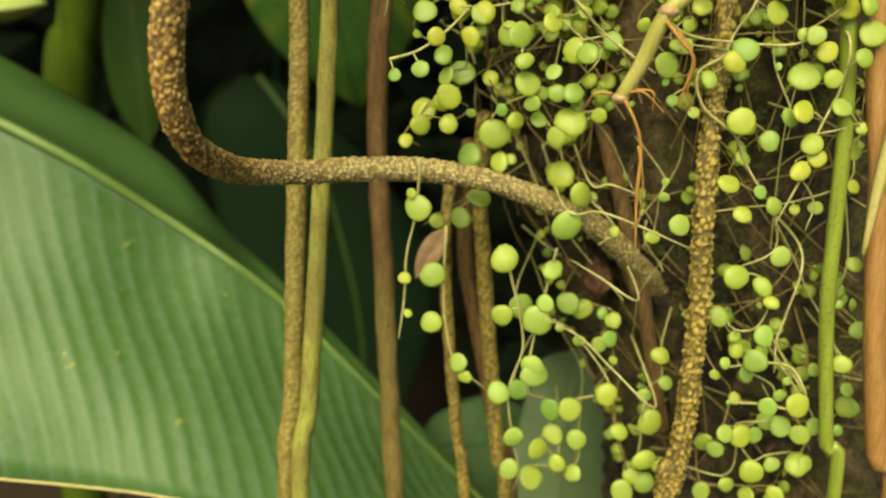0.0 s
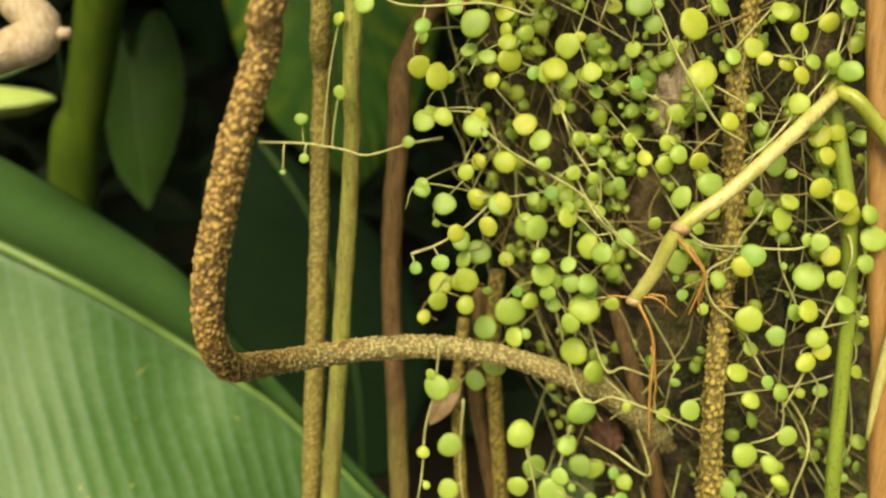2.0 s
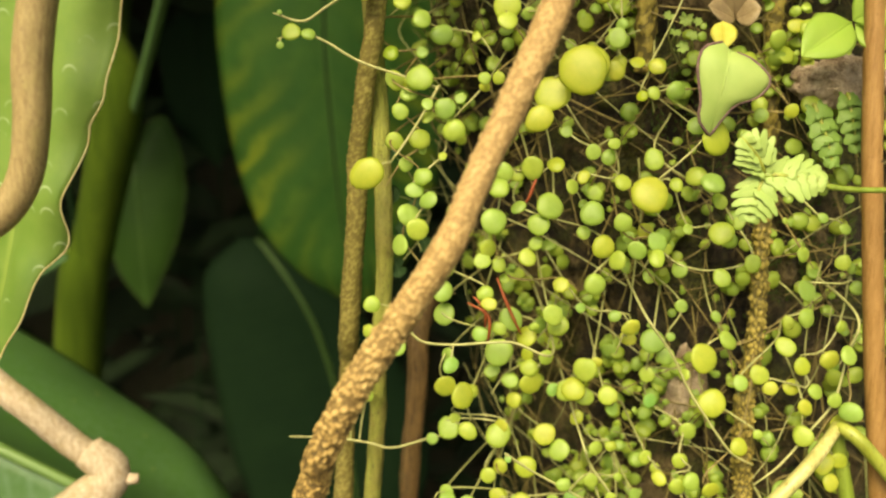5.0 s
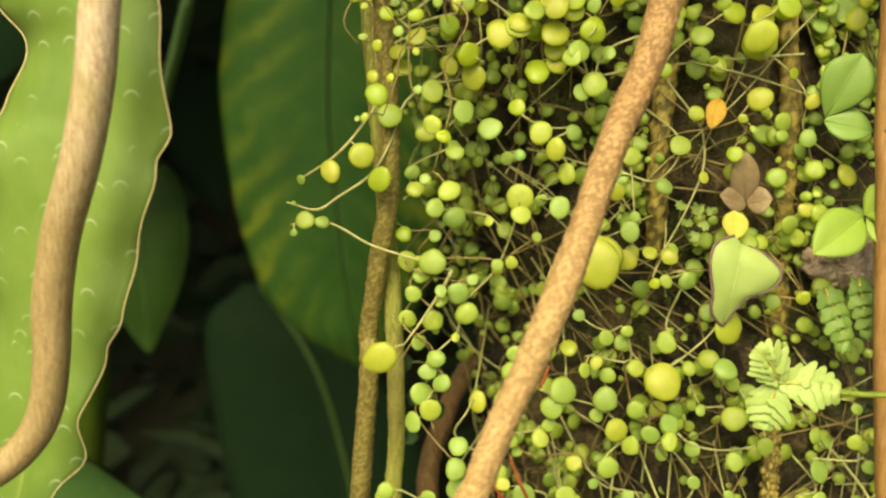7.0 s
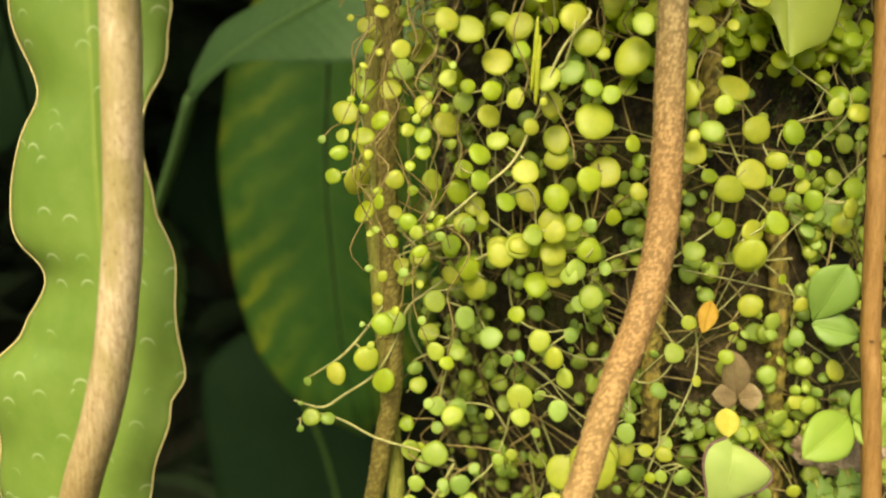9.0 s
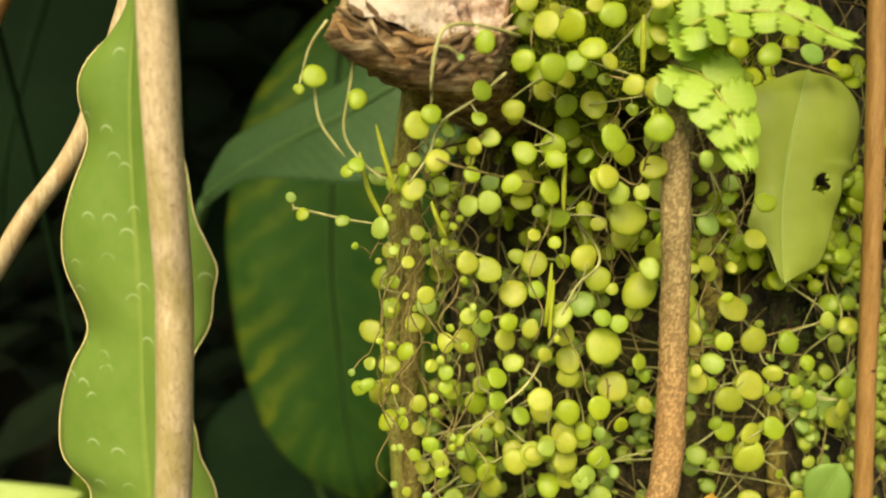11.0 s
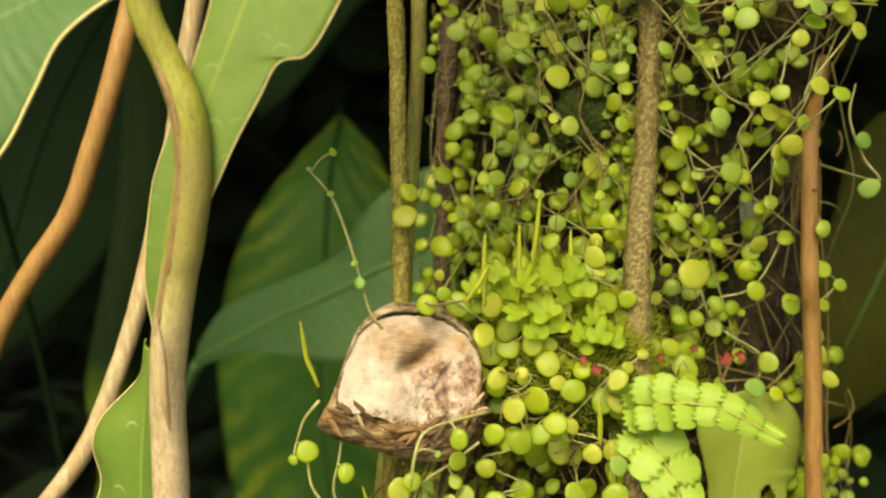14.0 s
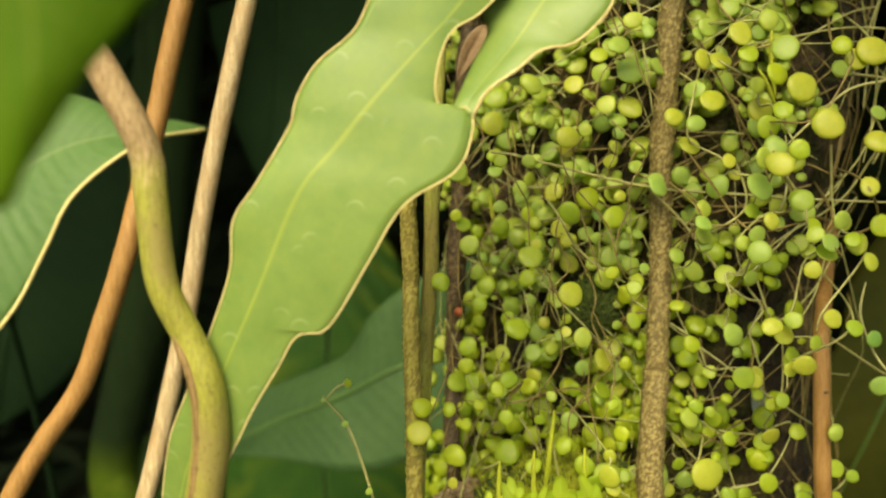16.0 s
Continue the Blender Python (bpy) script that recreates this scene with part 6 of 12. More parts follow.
sprig([(0.0067, 0.3300, 1.2263), (0.0183, 0.3340, 1.2166), (0.0321, 0.3340, 1.2085), (0.0484, 0.3340, 1.1981), (0.0678, 0.3340, 1.1766)],
      [(0.0310, 0.3300, 1.2124, 0.0028), (0.0079, 0.3300, 1.2241, 0.0015)], SMALL_SPRIG, 34, pale=(0, 1), r=0.00055, material=THREAD_PALE)
sprig([(0.0392, 0.4117, 1.2409), (0.0379, 0.3340, 1.2323), (0.0429, 0.3340, 1.2188), (0.0513, 0.3340, 1.2062), (0.0553, 0.3340, 1.1958)],
      [(0.0506, 0.3300, 1.2065, 0.0022)], SMALL_SPRIG, 35, r=0.00055, material=THREAD_PALE)
sprig([(-0.0134, 0.3000, 1.6111), (-0.0225, 0.3021, 1.6032), (-0.0349, 0.3018, 1.5947), (-0.0387, 0.3020, 1.5842), (-0.0456, 0.3021, 1.5745)],
      [(-0.0215, 0.2972, 1.6053, 0.0032), (-0.0221, 0.3000, 1.5963, 0.0026), (-0.0380, 0.2973, 1.5978, 0.0030)], SMALL_SPRIG, 36, r=0.00055, material=THREAD_PALE)
sprig([(-0.0324, 0.2980, 1.6229), (-0.0360, 0.3020, 1.6159), (-0.0375, 0.3020, 1.6048), (-0.0382, 0.3020, 1.5991)],
      [(-0.0426, 0.2980, 1.5941, 0.0042)], YELLOW_SPRIG, 37, yellow=(0,), r=0.00055, material=THREAD_PALE)
sprig([(-0.0866, 0.3200, 1.5646), (-0.0809, 0.3240, 1.5630), (-0.0685, 0.3240, 1.5601), (-0.0540, 0.3240, 1.5580)],
      [(-0.0874, 0.3200, 1.5685, 0.0018), (-0.0835, 0.3200, 1.5625, 0.0022), (-0.0693, 0.3200, 1.5601, 0.0024)], SMALL_SPRIG, 38, pale=(0,), r=0.00055, material=THREAD_PALE)
sprig([(-0.0621, 0.3000, 1.6239), (-0.0642, 0.2996, 1.6074), (-0.0668, 0.3021, 1.5918), (-0.0609, 0.3037, 1.5818), (-0.0533, 0.3034, 1.5760)],
      [(-0.0617, 0.2947, 1.6025, 0.0032), (-0.0626, 0.3000, 1.5811, 0.0026), (-0.0655, 0.3000, 1.5792, 0.0024)], SMALL_SPRIG, 39, r=0.00055, material=THREAD_PALE)
sprig([(-0.0713, 0.3000, 1.6275), (-0.0772, 0.3022, 1.6199), (-0.0803, 0.3026, 1.6106)],
      [(-0.0756, 0.2971, 1.6098, 0.0035), (-0.0810, 0.3000, 1.6057, 0.0018)], SMALL_SPRIG, 40, r=0.00055, material=THREAD_PALE)
sprig([(-0.0760, 0.3000, 1.6073), (-0.0747, 0.3000, 1.5961), (-0.0701, 0.3000, 1.5885), (-0.0664, 0.3000, 1.5838)],
      [], BARE_SPRIG, 41, r=0.00055, material=THREAD_PALE)
sprig([(0.1491, 0.3874, 1.8339), (0.1471, 0.3400, 1.8259), (0.1316, 0.3400, 1.8214), (0.1138, 0.3400, 1.8058), (0.1072, 0.3400, 1.7991)],
      [], BARE_SPRIG, 42, r=0.00055, material=THREAD_PALE)
sprig([(0.1100, 0.3721, 1.7821), (0.1080, 0.3450, 1.7741), (0.1110, 0.3450, 1.7902), (0.1093, 0.3450, 1.8038)],
      [], BARE_SPRIG, 43, r=0.00055, material=THREAD_PALE)
sprig([(0.0268, 0.4379, 1.2138), (0.0052, 0.3605, 1.1958), (0.0177, 0.3572, 1.1933), (0.0099, 0.3581, 1.1842), (0.0098, 0.3666, 1.1694), (0.0027, 0.3659, 1.1675), (-0.0018, 0.3654, 1.1568), (-0.0066, 0.3712, 1.1533), (-0.0114, 0.3712, 1.1452)],
      [(0.0064, 0.3547, 1.1940, 0.0036), (0.0161, 0.3524, 1.1912, 0.0044), (0.0112, 0.3500, 1.1825, 0.0039), (0.0082, 0.3680, 1.1663, 0.0050), (0.0014, 0.3571, 1.1661, 0.0036), (-0.0005, 0.3587, 1.1554, 0.0036), (-0.0084, 0.3740, 1.1498, 0.0050)], GREEN_SPRIG, 44, yellow=(0, 2, 5))
sprig([(0.0276, 0.4378, 1.2100), (-0.0057, 0.3539, 1.1944), (-0.0111, 0.3554, 1.1843), (0.0017, 0.3583, 1.1771), (0.0036, 0.3560, 1.1665)],
      [(-0.0072, 0.3486, 1.1923, 0.0043), (-0.0105, 0.3520, 1.1834, 0.0016), (0.0002, 0.3559, 1.1749, 0.0042)], GREEN_SPRIG, 45)
sprig([(0.0636, 0.3904, 1.2103), (0.0558, 0.3417, 1.1935), (0.0448, 0.3462, 1.1909), (0.0422, 0.3463, 1.1935), (0.0568, 0.3359, 1.1792), (0.0490, 0.3364, 1.1804), (0.0665, 0.3361, 1.1833), (0.0703, 0.3336, 1.1760)],
      [(0.0545, 0.3350, 1.1922, 0.0026), (0.0434, 0.3420, 1.1887, 0.0044), (0.0434, 0.3433, 1.1921, 0.0029), (0.0546, 0.3260, 1.1775, 0.0040), (0.0508, 0.3340, 1.1780, 0.0046), (0.0655, 0.3339, 1.1814, 0.0037)], GREEN_SPRIG, 46, pale=(2,))
sprig([(0.0287, 0.4377, 1.2049), (-0.0154, 0.3514, 1.2018), (-0.0149, 0.3494, 1.1945)],
      [(-0.0165, 0.3470, 1.2003, 0.0032)], GREEN_SPRIG, 47)
sprig([(0.0303, 0.4375, 1.1967), (0.0244, 0.3498, 1.1868), (0.0324, 0.3481, 1.1859), (0.0309, 0.3403, 1.1748), (0.0320, 0.3438, 1.1670), (0.0347, 0.3429, 1.1584), (0.0395, 0.3467, 1.1528), (0.0447, 0.3446, 1.1449), (0.0404, 0.3426, 1.1381)],
      [(0.0264, 0.3474, 1.1837, 0.0046), (0.0307, 0.3423, 1.1836, 0.0049), (0.0316, 0.3338, 1.1742, 0.0035), (0.0335, 0.3375, 1.1650, 0.0047), (0.0355, 0.3377, 1.1573, 0.0032), (0.0390, 0.3451, 1.1498, 0.0032), (0.0458, 0.3389, 1.1436, 0.0039)], GREEN_SPRIG, 48, pale=(4,))
sprig([(0.0569, 0.4002, 1.1838), (0.0625, 0.3410, 1.1777), (0.0531, 0.3421, 1.1632), (0.0528, 0.3453, 1.1581), (0.0536, 0.3447, 1.1523), (0.0615, 0.3424, 1.1537), (0.0582, 0.3408, 1.1500)],
      [(0.0634, 0.3393, 1.1766, 0.0022), (0.0514, 0.3360, 1.1615, 0.0038), (0.0539, 0.3407, 1.1565, 0.0029), (0.0515, 0.3400, 1.1494, 0.0059), (0.0623, 0.3379, 1.1524, 0.0029)], GREEN_SPRIG, 49, pale=(2,))
sprig([(0.0555, 0.4017, 1.1836), (0.0449, 0.3441, 1.1709), (0.0442, 0.3432, 1.1627), (0.0406, 0.3443, 1.1622), (0.0253, 0.3569, 1.1539), (0.0197, 0.3602, 1.1452), (0.0228, 0.3589, 1.1374)],
      [(0.0434, 0.3367, 1.1696, 0.0031), (0.0449, 0.3366, 1.1614, 0.0032), (0.0400, 0.3424, 1.1608, 0.0025), (0.0245, 0.3538, 1.1525, 0.0024), (0.0221, 0.3600, 1.1415, 0.0061)], GREEN_SPRIG, 50, pale=(0, 3))
sprig([(0.0333, 0.4373, 1.1800), (0.0190, 0.3651, 1.1664), (0.0321, 0.3631, 1.1484), (0.0230, 0.3672, 1.1305), (0.0284, 0.3657, 1.1314), (0.0134, 0.3701, 1.1343), (0.0142, 0.3728, 1.1146), (-0.0019, 0.3784, 1.1017), (-0.0088, 0.3763, 1.0965)],
      [(0.0201, 0.3619, 1.1649, 0.0031), (0.0304, 0.3549, 1.1479, 0.0035), (0.0243, 0.3601, 1.1292, 0.0042), (0.0292, 0.3608, 1.1304, 0.0024), (0.0118, 0.3684, 1.1307, 0.0050), (0.0162, 0.3696, 1.1112, 0.0051), (-0.0030, 0.3760, 1.0988, 0.0031)], GREEN_SPRIG, 51, material=THREAD_OLD)
sprig([(0.0351, 0.4372, 1.1700), (0.0044, 0.3586, 1.1596), (0.0111, 0.3638, 1.1522), (0.0038, 0.3607, 1.1473), (-0.0084, 0.3667, 1.1482), (-0.0171, 0.3669, 1.1400), (-0.0104, 0.3643, 1.1358)],
      [(0.0024, 0.3519, 1.1584, 0.0049), (0.0120, 0.3632, 1.1500, 0.0020), (0.0023, 0.3529, 1.1468, 0.0038), (-0.0098, 0.3650, 1.1445, 0.0041), (-0.0161, 0.3614, 1.1385, 0.0029)], GREEN_SPRIG, 52, yellow=(4,), pale=(1,), material=THREAD_OLD)
sprig([(0.0559, 0.4103, 1.1379), (0.0518, 0.3563, 1.1281), (0.0566, 0.3539, 1.1201), (0.0735, 0.3471, 1.1036), (0.0659, 0.3444, 1.0964)],
      [(0.0500, 0.3526, 1.1251, 0.0055), (0.0579, 0.3458, 1.1181, 0.0052), (0.0728, 0.3444, 1.1025, 0.0022)], GREEN_SPRIG, 53)
sprig([(0.0448, 0.4365, 1.1152), (0.0066, 0.3875, 1.1011), (-0.0016, 0.3855, 1.0909)],
      [(0.0082, 0.3820, 1.0986, 0.0047)], GREEN_SPRIG, 54)
sprig([(0.1437, 0.3687, 1.2066), (0.1469, 0.3208, 1.1975), (0.1331, 0.3170, 1.1865), (0.1345, 0.3263, 1.1858), (0.1431, 0.3221, 1.1804), (0.1358, 0.3215, 1.1724), (0.1381, 0.3202, 1.1655)],
      [(0.1476, 0.3217, 1.1950, 0.0051), (0.1348, 0.3138, 1.1848, 0.0031), (0.1323, 0.3180, 1.1847, 0.0024), (0.1410, 0.3171, 1.1787, 0.0037), (0.1348, 0.3196, 1.1697, 0.0053)], GREEN_SPRIG, 55, yellow=(0, 3), material=THREAD_OLD)
sprig([(0.1825, 0.3811, 1.2094), (0.1549, 0.3213, 1.1967), (0.1571, 0.3199, 1.1875), (0.1550, 0.3182, 1.1783), (0.1499, 0.3171, 1.1736)],
      [(0.1538, 0.3161, 1.1951, 0.0035), (0.1573, 0.3181, 1.1851, 0.0045), (0.1524, 0.3119, 1.1768, 0.0033)], GREEN_SPRIG, 56)
sprig([(0.1020, 0.3718, 1.2070), (0.0943, 0.3287, 1.1969), (0.0925, 0.3295, 1.1888), (0.0925, 0.3308, 1.1810), (0.0900, 0.3295, 1.1707)],
      [(0.0962, 0.3260, 1.1947, 0.0034), (0.0917, 0.3251, 1.1875, 0.0025), (0.0909, 0.3253, 1.1802, 0.0028)], SMALL_SPRIG, 57, material=THREAD_OLD)
sprig([(0.0913, 0.3759, 1.1985), (0.0762, 0.3398, 1.1887), (0.0869, 0.3338, 1.1753), (0.0847, 0.3318, 1.1672), (0.0983, 0.3230, 1.1701), (0.0955, 0.3250, 1.1570), (0.1100, 0.3207, 1.1558), (0.1240, 0.3192, 1.1479), (0.1271, 0.3172, 1.1418)],
      [(0.0770, 0.3339, 1.1875, 0.0026), (0.0853, 0.3280, 1.1731, 0.0043), (0.0851, 0.3272, 1.1666, 0.0013), (0.0990, 0.3185, 1.1687, 0.0032), (0.0947, 0.3202, 1.1560, 0.0021), (0.1117, 0.3160, 1.1533, 0.0046), (0.1236, 0.3174, 1.1457, 0.0036)], GREEN_SPRIG, 58, pale=(2,), material=THREAD_OLD)
sprig([(0.1412, 0.3683, 1.1933), (0.1242, 0.3274, 1.1938), (0.1248, 0.3242, 1.1742), (0.1335, 0.3245, 1.1556), (0.1325, 0.3230, 1.1452)],
      [(0.1220, 0.3200, 1.1924, 0.0040), (0.1259, 0.3226, 1.1729, 0.0014), (0.1319, 0.3208, 1.1541, 0.0037)], GREEN_SPRIG, 59, pale=(1,))
sprig([(0.1025, 0.3726, 1.1887), (0.0873, 0.3303, 1.1821), (0.1083, 0.3196, 1.1771), (0.0887, 0.3304, 1.1609), (0.0907, 0.3282, 1.1553)],
      [(0.0886, 0.3267, 1.1805, 0.0029), (0.1063, 0.3140, 1.1753, 0.0039), (0.0881, 0.3268, 1.1598, 0.0022)], GREEN_SPRIG, 60, yellow=(1,), pale=(2,))
sprig([(0.1730, 0.3743, 1.1727), (0.1523, 0.3249, 1.1597), (0.1580, 0.3231, 1.1512), (0.1392, 0.3214, 1.1464), (0.1460, 0.3276, 1.1398), (0.1364, 0.3226, 1.1357), (0.1478, 0.3273, 1.1197), (0.1446, 0.3242, 1.1087)],
      [(0.1497, 0.3184, 1.1583, 0.0036), (0.1613, 0.3243, 1.1493, 0.0022), (0.1405, 0.3185, 1.1444, 0.0039), (0.1431, 0.3188, 1.1389, 0.0033), (0.1373, 0.3185, 1.1339, 0.0039), (0.1500, 0.3298, 1.1165, 0.0029)], GREEN_SPRIG, 61, yellow=(3, 4))
sprig([(0.1291, 0.3685, 1.1551), (0.1151, 0.3264, 1.1397), (0.1132, 0.3266, 1.1301), (0.1291, 0.3264, 1.1208), (0.1282, 0.3243, 1.1156)],
      [(0.1164, 0.3234, 1.1380, 0.0031), (0.1115, 0.3220, 1.1282, 0.0042), (0.1303, 0.3223, 1.1191, 0.0036)], GREEN_SPRIG, 62, material=THREAD_OLD)
sprig([(0.1910, 0.3802, 1.1442), (0.1662, 0.3378, 1.1391), (0.1628, 0.3320, 1.1266), (0.1403, 0.3308, 1.1186), (0.1176, 0.3278, 1.1168), (0.0959, 0.3299, 1.1120), (0.0917, 0.3274, 1.1084)],
      [(0.1648, 0.3341, 1.1381, 0.0027), (0.1637, 0.3290, 1.1253, 0.0025), (0.1411, 0.3285, 1.1161, 0.0019), (0.1185, 0.3230, 1.1155, 0.0034), (0.0938, 0.3226, 1.1113, 0.0038)], SMALL_SPRIG, 63)
sprig([(0.0878, 0.3825, 1.1366), (0.0902, 0.3371, 1.1274), (0.0870, 0.3297, 1.1225), (0.0880, 0.3393, 1.1040), (0.0835, 0.3374, 1.0982)],
      [(0.0890, 0.3306, 1.1270, 0.0016), (0.0880, 0.3274, 1.1214, 0.0020), (0.0873, 0.3375, 1.1020, 0.0030)], SMALL_SPRIG, 64)
sprig([(0.0688, 0.4076, 1.0682), (0.0563, 0.3721, 1.0637), (0.0667, 0.3724, 1.0602), (0.0752, 0.3725, 1.0576), (0.0803, 0.3704, 1.0554), (0.0742, 0.3699, 1.0432), (0.0763, 0.3678, 1.0465), (0.0810, 0.3704, 1.0341), (0.0738, 0.3686, 1.0227)],
      [(0.0578, 0.3660, 1.0619, 0.0047), (0.0655, 0.3720, 1.0568, 0.0048), (0.0748, 0.3699, 1.0553, 0.0027), (0.0786, 0.3633, 1.0545, 0.0034), (0.0734, 0.3665, 1.0410, 0.0032), (0.0767, 0.3605, 1.0464, 0.0034), (0.0805, 0.3666, 1.0329, 0.0019)], GREEN_SPRIG, 65, pale=(2, 5), material=THREAD_OLD)
sprig([(0.0511, 0.4363, 1.0746), (0.0345, 0.3728, 1.0620), (0.0552, 0.3716, 1.0500), (0.0634, 0.3746, 1.0428), (0.0776, 0.3580, 1.0234), (0.0609, 0.3600, 1.0150), (0.0600, 0.3580, 1.0066)],
      [(0.0364, 0.3693, 1.0592, 0.0053), (0.0544, 0.3667, 1.0495, 0.0019), (0.0648, 0.3725, 1.0404, 0.0027), (0.0756, 0.3537, 1.0216, 0.0049), (0.0591, 0.3544, 1.0134, 0.0048)], GREEN_SPRIG, 66, pale=(1,))
sprig([(0.0569, 0.4363, 1.0333), (0.0341, 0.3697, 1.0210), (0.0529, 0.3654, 1.0116), (0.0514, 0.3689, 0.9977), (0.0477, 0.3652, 0.9907), (0.0537, 0.3636, 0.9843)],
      [(0.0358, 0.3647, 1.0184, 0.0048), (0.0510, 0.3616, 1.0096, 0.0049), (0.0533, 0.3656, 0.9944, 0.0046), (0.0457, 0.3601, 0.9893, 0.0049)], YELLOW_SPRIG, 67, yellow=(0, 1))
sprig([(0.0902, 0.3938, 1.0124), (0.0805, 0.3555, 1.0053), (0.0869, 0.3526, 0.9833), (0.0864, 0.3526, 0.9761), (0.0833, 0.3495, 0.9730)],
      [(0.0817, 0.3503, 1.0039, 0.0040), (0.0888, 0.3516, 0.9800, 0.0035), (0.0839, 0.3460, 0.9751, 0.0053)], GREEN_SPRIG, 68, material=THREAD_OLD)
sprig([(0.0748, 0.4123, 0.9994), (0.0645, 0.3587, 0.9996), (0.0627, 0.3563, 0.9830), (0.0410, 0.3660, 0.9762), (0.0348, 0.3632, 0.9652)],
      [(0.0629, 0.3548, 0.9975, 0.0043), (0.0611, 0.3500, 0.9823, 0.0038), (0.0431, 0.3623, 0.9724, 0.0056)], GREEN_SPRIG, 69)
sprig([(0.0639, 0.4312, 0.9875), (0.0546, 0.3532, 0.9904), (0.0525, 0.3512, 0.9809)],
      [(0.0532, 0.3485, 0.9885, 0.0039)], GREEN_SPRIG, 70)
sprig([(0.1490, 0.3680, 1.1077), (0.1358, 0.3302, 1.0988), (0.1224, 0.3320, 1.0901), (0.1320, 0.3307, 1.0866), (0.1369, 0.3309, 1.0782), (0.1323, 0.3304, 1.0646), (0.1232, 0.3330, 1.0627), (0.1186, 0.3413, 1.0694), (0.1158, 0.3406, 1.0580)],
      [(0.1379, 0.3283, 1.0963, 0.0039), (0.1204, 0.3280, 1.0878, 0.0049), (0.1309, 0.3260, 1.0843, 0.0039), (0.1339, 0.3226, 1.0785, 0.0030), (0.1339, 0.3260, 1.0624, 0.0042), (0.1251, 0.3352, 1.0584, 0.0024), (0.1165, 0.3340, 1.0681, 0.0041)], GREEN_SPRIG, 71, pale=(0, 4))
sprig([(0.1834, 0.3745, 1.1094), (0.1684, 0.3345, 1.0939), (0.1678, 0.3374, 1.0743), (0.1787, 0.3395, 1.0634), (0.1860, 0.3378, 1.0532)],
      [(0.1698, 0.3312, 1.0921, 0.0030), (0.1668, 0.3329, 1.0736, 0.0019), (0.1771, 0.3334, 1.0619, 0.0036)], YELLOW_SPRIG, 72, yellow=(1, 2))
sprig([(0.1243, 0.3720, 1.0617), (0.1274, 0.3407, 1.0536), (0.1296, 0.3375, 1.0434), (0.1451, 0.3365, 1.0337), (0.1439, 0.3387, 1.0203), (0.1385, 0.3428, 1.0112), (0.1230, 0.3354, 1.0148), (0.1232, 0.3332, 1.0104)],
      [(0.1269, 0.3371, 1.0511, 0.0034), (0.1290, 0.3280, 1.0439, 0.0031), (0.1471, 0.3338, 1.0311, 0.0027), (0.1439, 0.3374, 1.0167, 0.0037), (0.1389, 0.3360, 1.0105, 0.0035), (0.1240, 0.3316, 1.0135, 0.0035)], GREEN_SPRIG, 73, yellow=(4,), pale=(5,))
sprig([(0.1641, 0.3685, 1.0585), (0.1595, 0.3387, 1.0445), (0.1491, 0.3389, 1.0383), (0.1581, 0.3340, 1.0156), (0.1629, 0.3318, 1.0046)],
      [(0.1617, 0.3366, 1.0419, 0.0028), (0.1487, 0.3325, 1.0385, 0.0017), (0.1568, 0.3310, 1.0133, 0.0043)], SMALL_SPRIG, 74, yellow=(0,), pale=(1,), material=THREAD_OLD)
sprig([(0.1685, 0.3690, 1.0586), (0.1699, 0.3306, 1.0508), (0.1742, 0.3370, 1.0359), (0.1820, 0.3459, 1.0247), (0.1760, 0.3437, 1.0128), (0.1701, 0.3415, 1.0046)],
      [(0.1670, 0.3238, 1.0505, 0.0035), (0.1769, 0.3357, 1.0328, 0.0030), (0.1803, 0.3399, 1.0224, 0.0048), (0.1772, 0.3388, 1.0111, 0.0025)], GREEN_SPRIG, 75, pale=(3,))
sprig([(0.1127, 0.3762, 1.0570), (0.1202, 0.3433, 1.0400), (0.1306, 0.3477, 1.0256), (0.1227, 0.3382, 1.0061), (0.1181, 0.3481, 1.0043), (0.1208, 0.3466, 0.9803), (0.1385, 0.3443, 0.9794), (0.1521, 0.3379, 0.9825), (0.1576, 0.3361, 0.9752)],
      [(0.1192, 0.3378, 1.0391, 0.0022), (0.1319, 0.3454, 1.0238, 0.0026), (0.1218, 0.3353, 1.0038, 0.0035), (0.1189, 0.3425, 1.0034, 0.0041), (0.1203, 0.3435, 0.9767, 0.0040), (0.1391, 0.3375, 0.9785, 0.0034), (0.1508, 0.3347, 0.9809, 0.0036)], GREEN_SPRIG, 76, material=THREAD_OLD)
sprig([(0.1092, 0.3778, 1.0554), (0.0995, 0.3555, 1.0442), (0.1002, 0.3528, 1.0310), (0.0937, 0.3549, 1.0236), (0.0919, 0.3484, 1.0156), (0.0917, 0.3510, 0.9940), (0.0879, 0.3491, 0.9870)],
      [(0.0981, 0.3505, 1.0424, 0.0038), (0.1011, 0.3488, 1.0298, 0.0029), (0.0922, 0.3502, 1.0228, 0.0031), (0.0954, 0.3492, 1.0095, 0.0057), (0.0930, 0.3448, 0.9923, 0.0052)], GREEN_SPRIG, 77)
sprig([(0.1529, 0.3682, 1.0202), (0.1462, 0.3358, 1.0195), (0.1302, 0.3383, 1.0136), (0.1398, 0.3377, 0.9966), (0.1464, 0.3391, 0.9984), (0.1611, 0.3401, 0.9987), (0.1552, 0.3379, 0.9876)],
      [(0.1475, 0.3307, 1.0176, 0.0042), (0.1323, 0.3349, 1.0105, 0.0047), (0.1367, 0.3288, 0.9963, 0.0048), (0.1479, 0.3351, 0.9961, 0.0034), (0.1592, 0.3349, 0.9963, 0.0051)], GREEN_SPRIG, 78, pale=(0,))
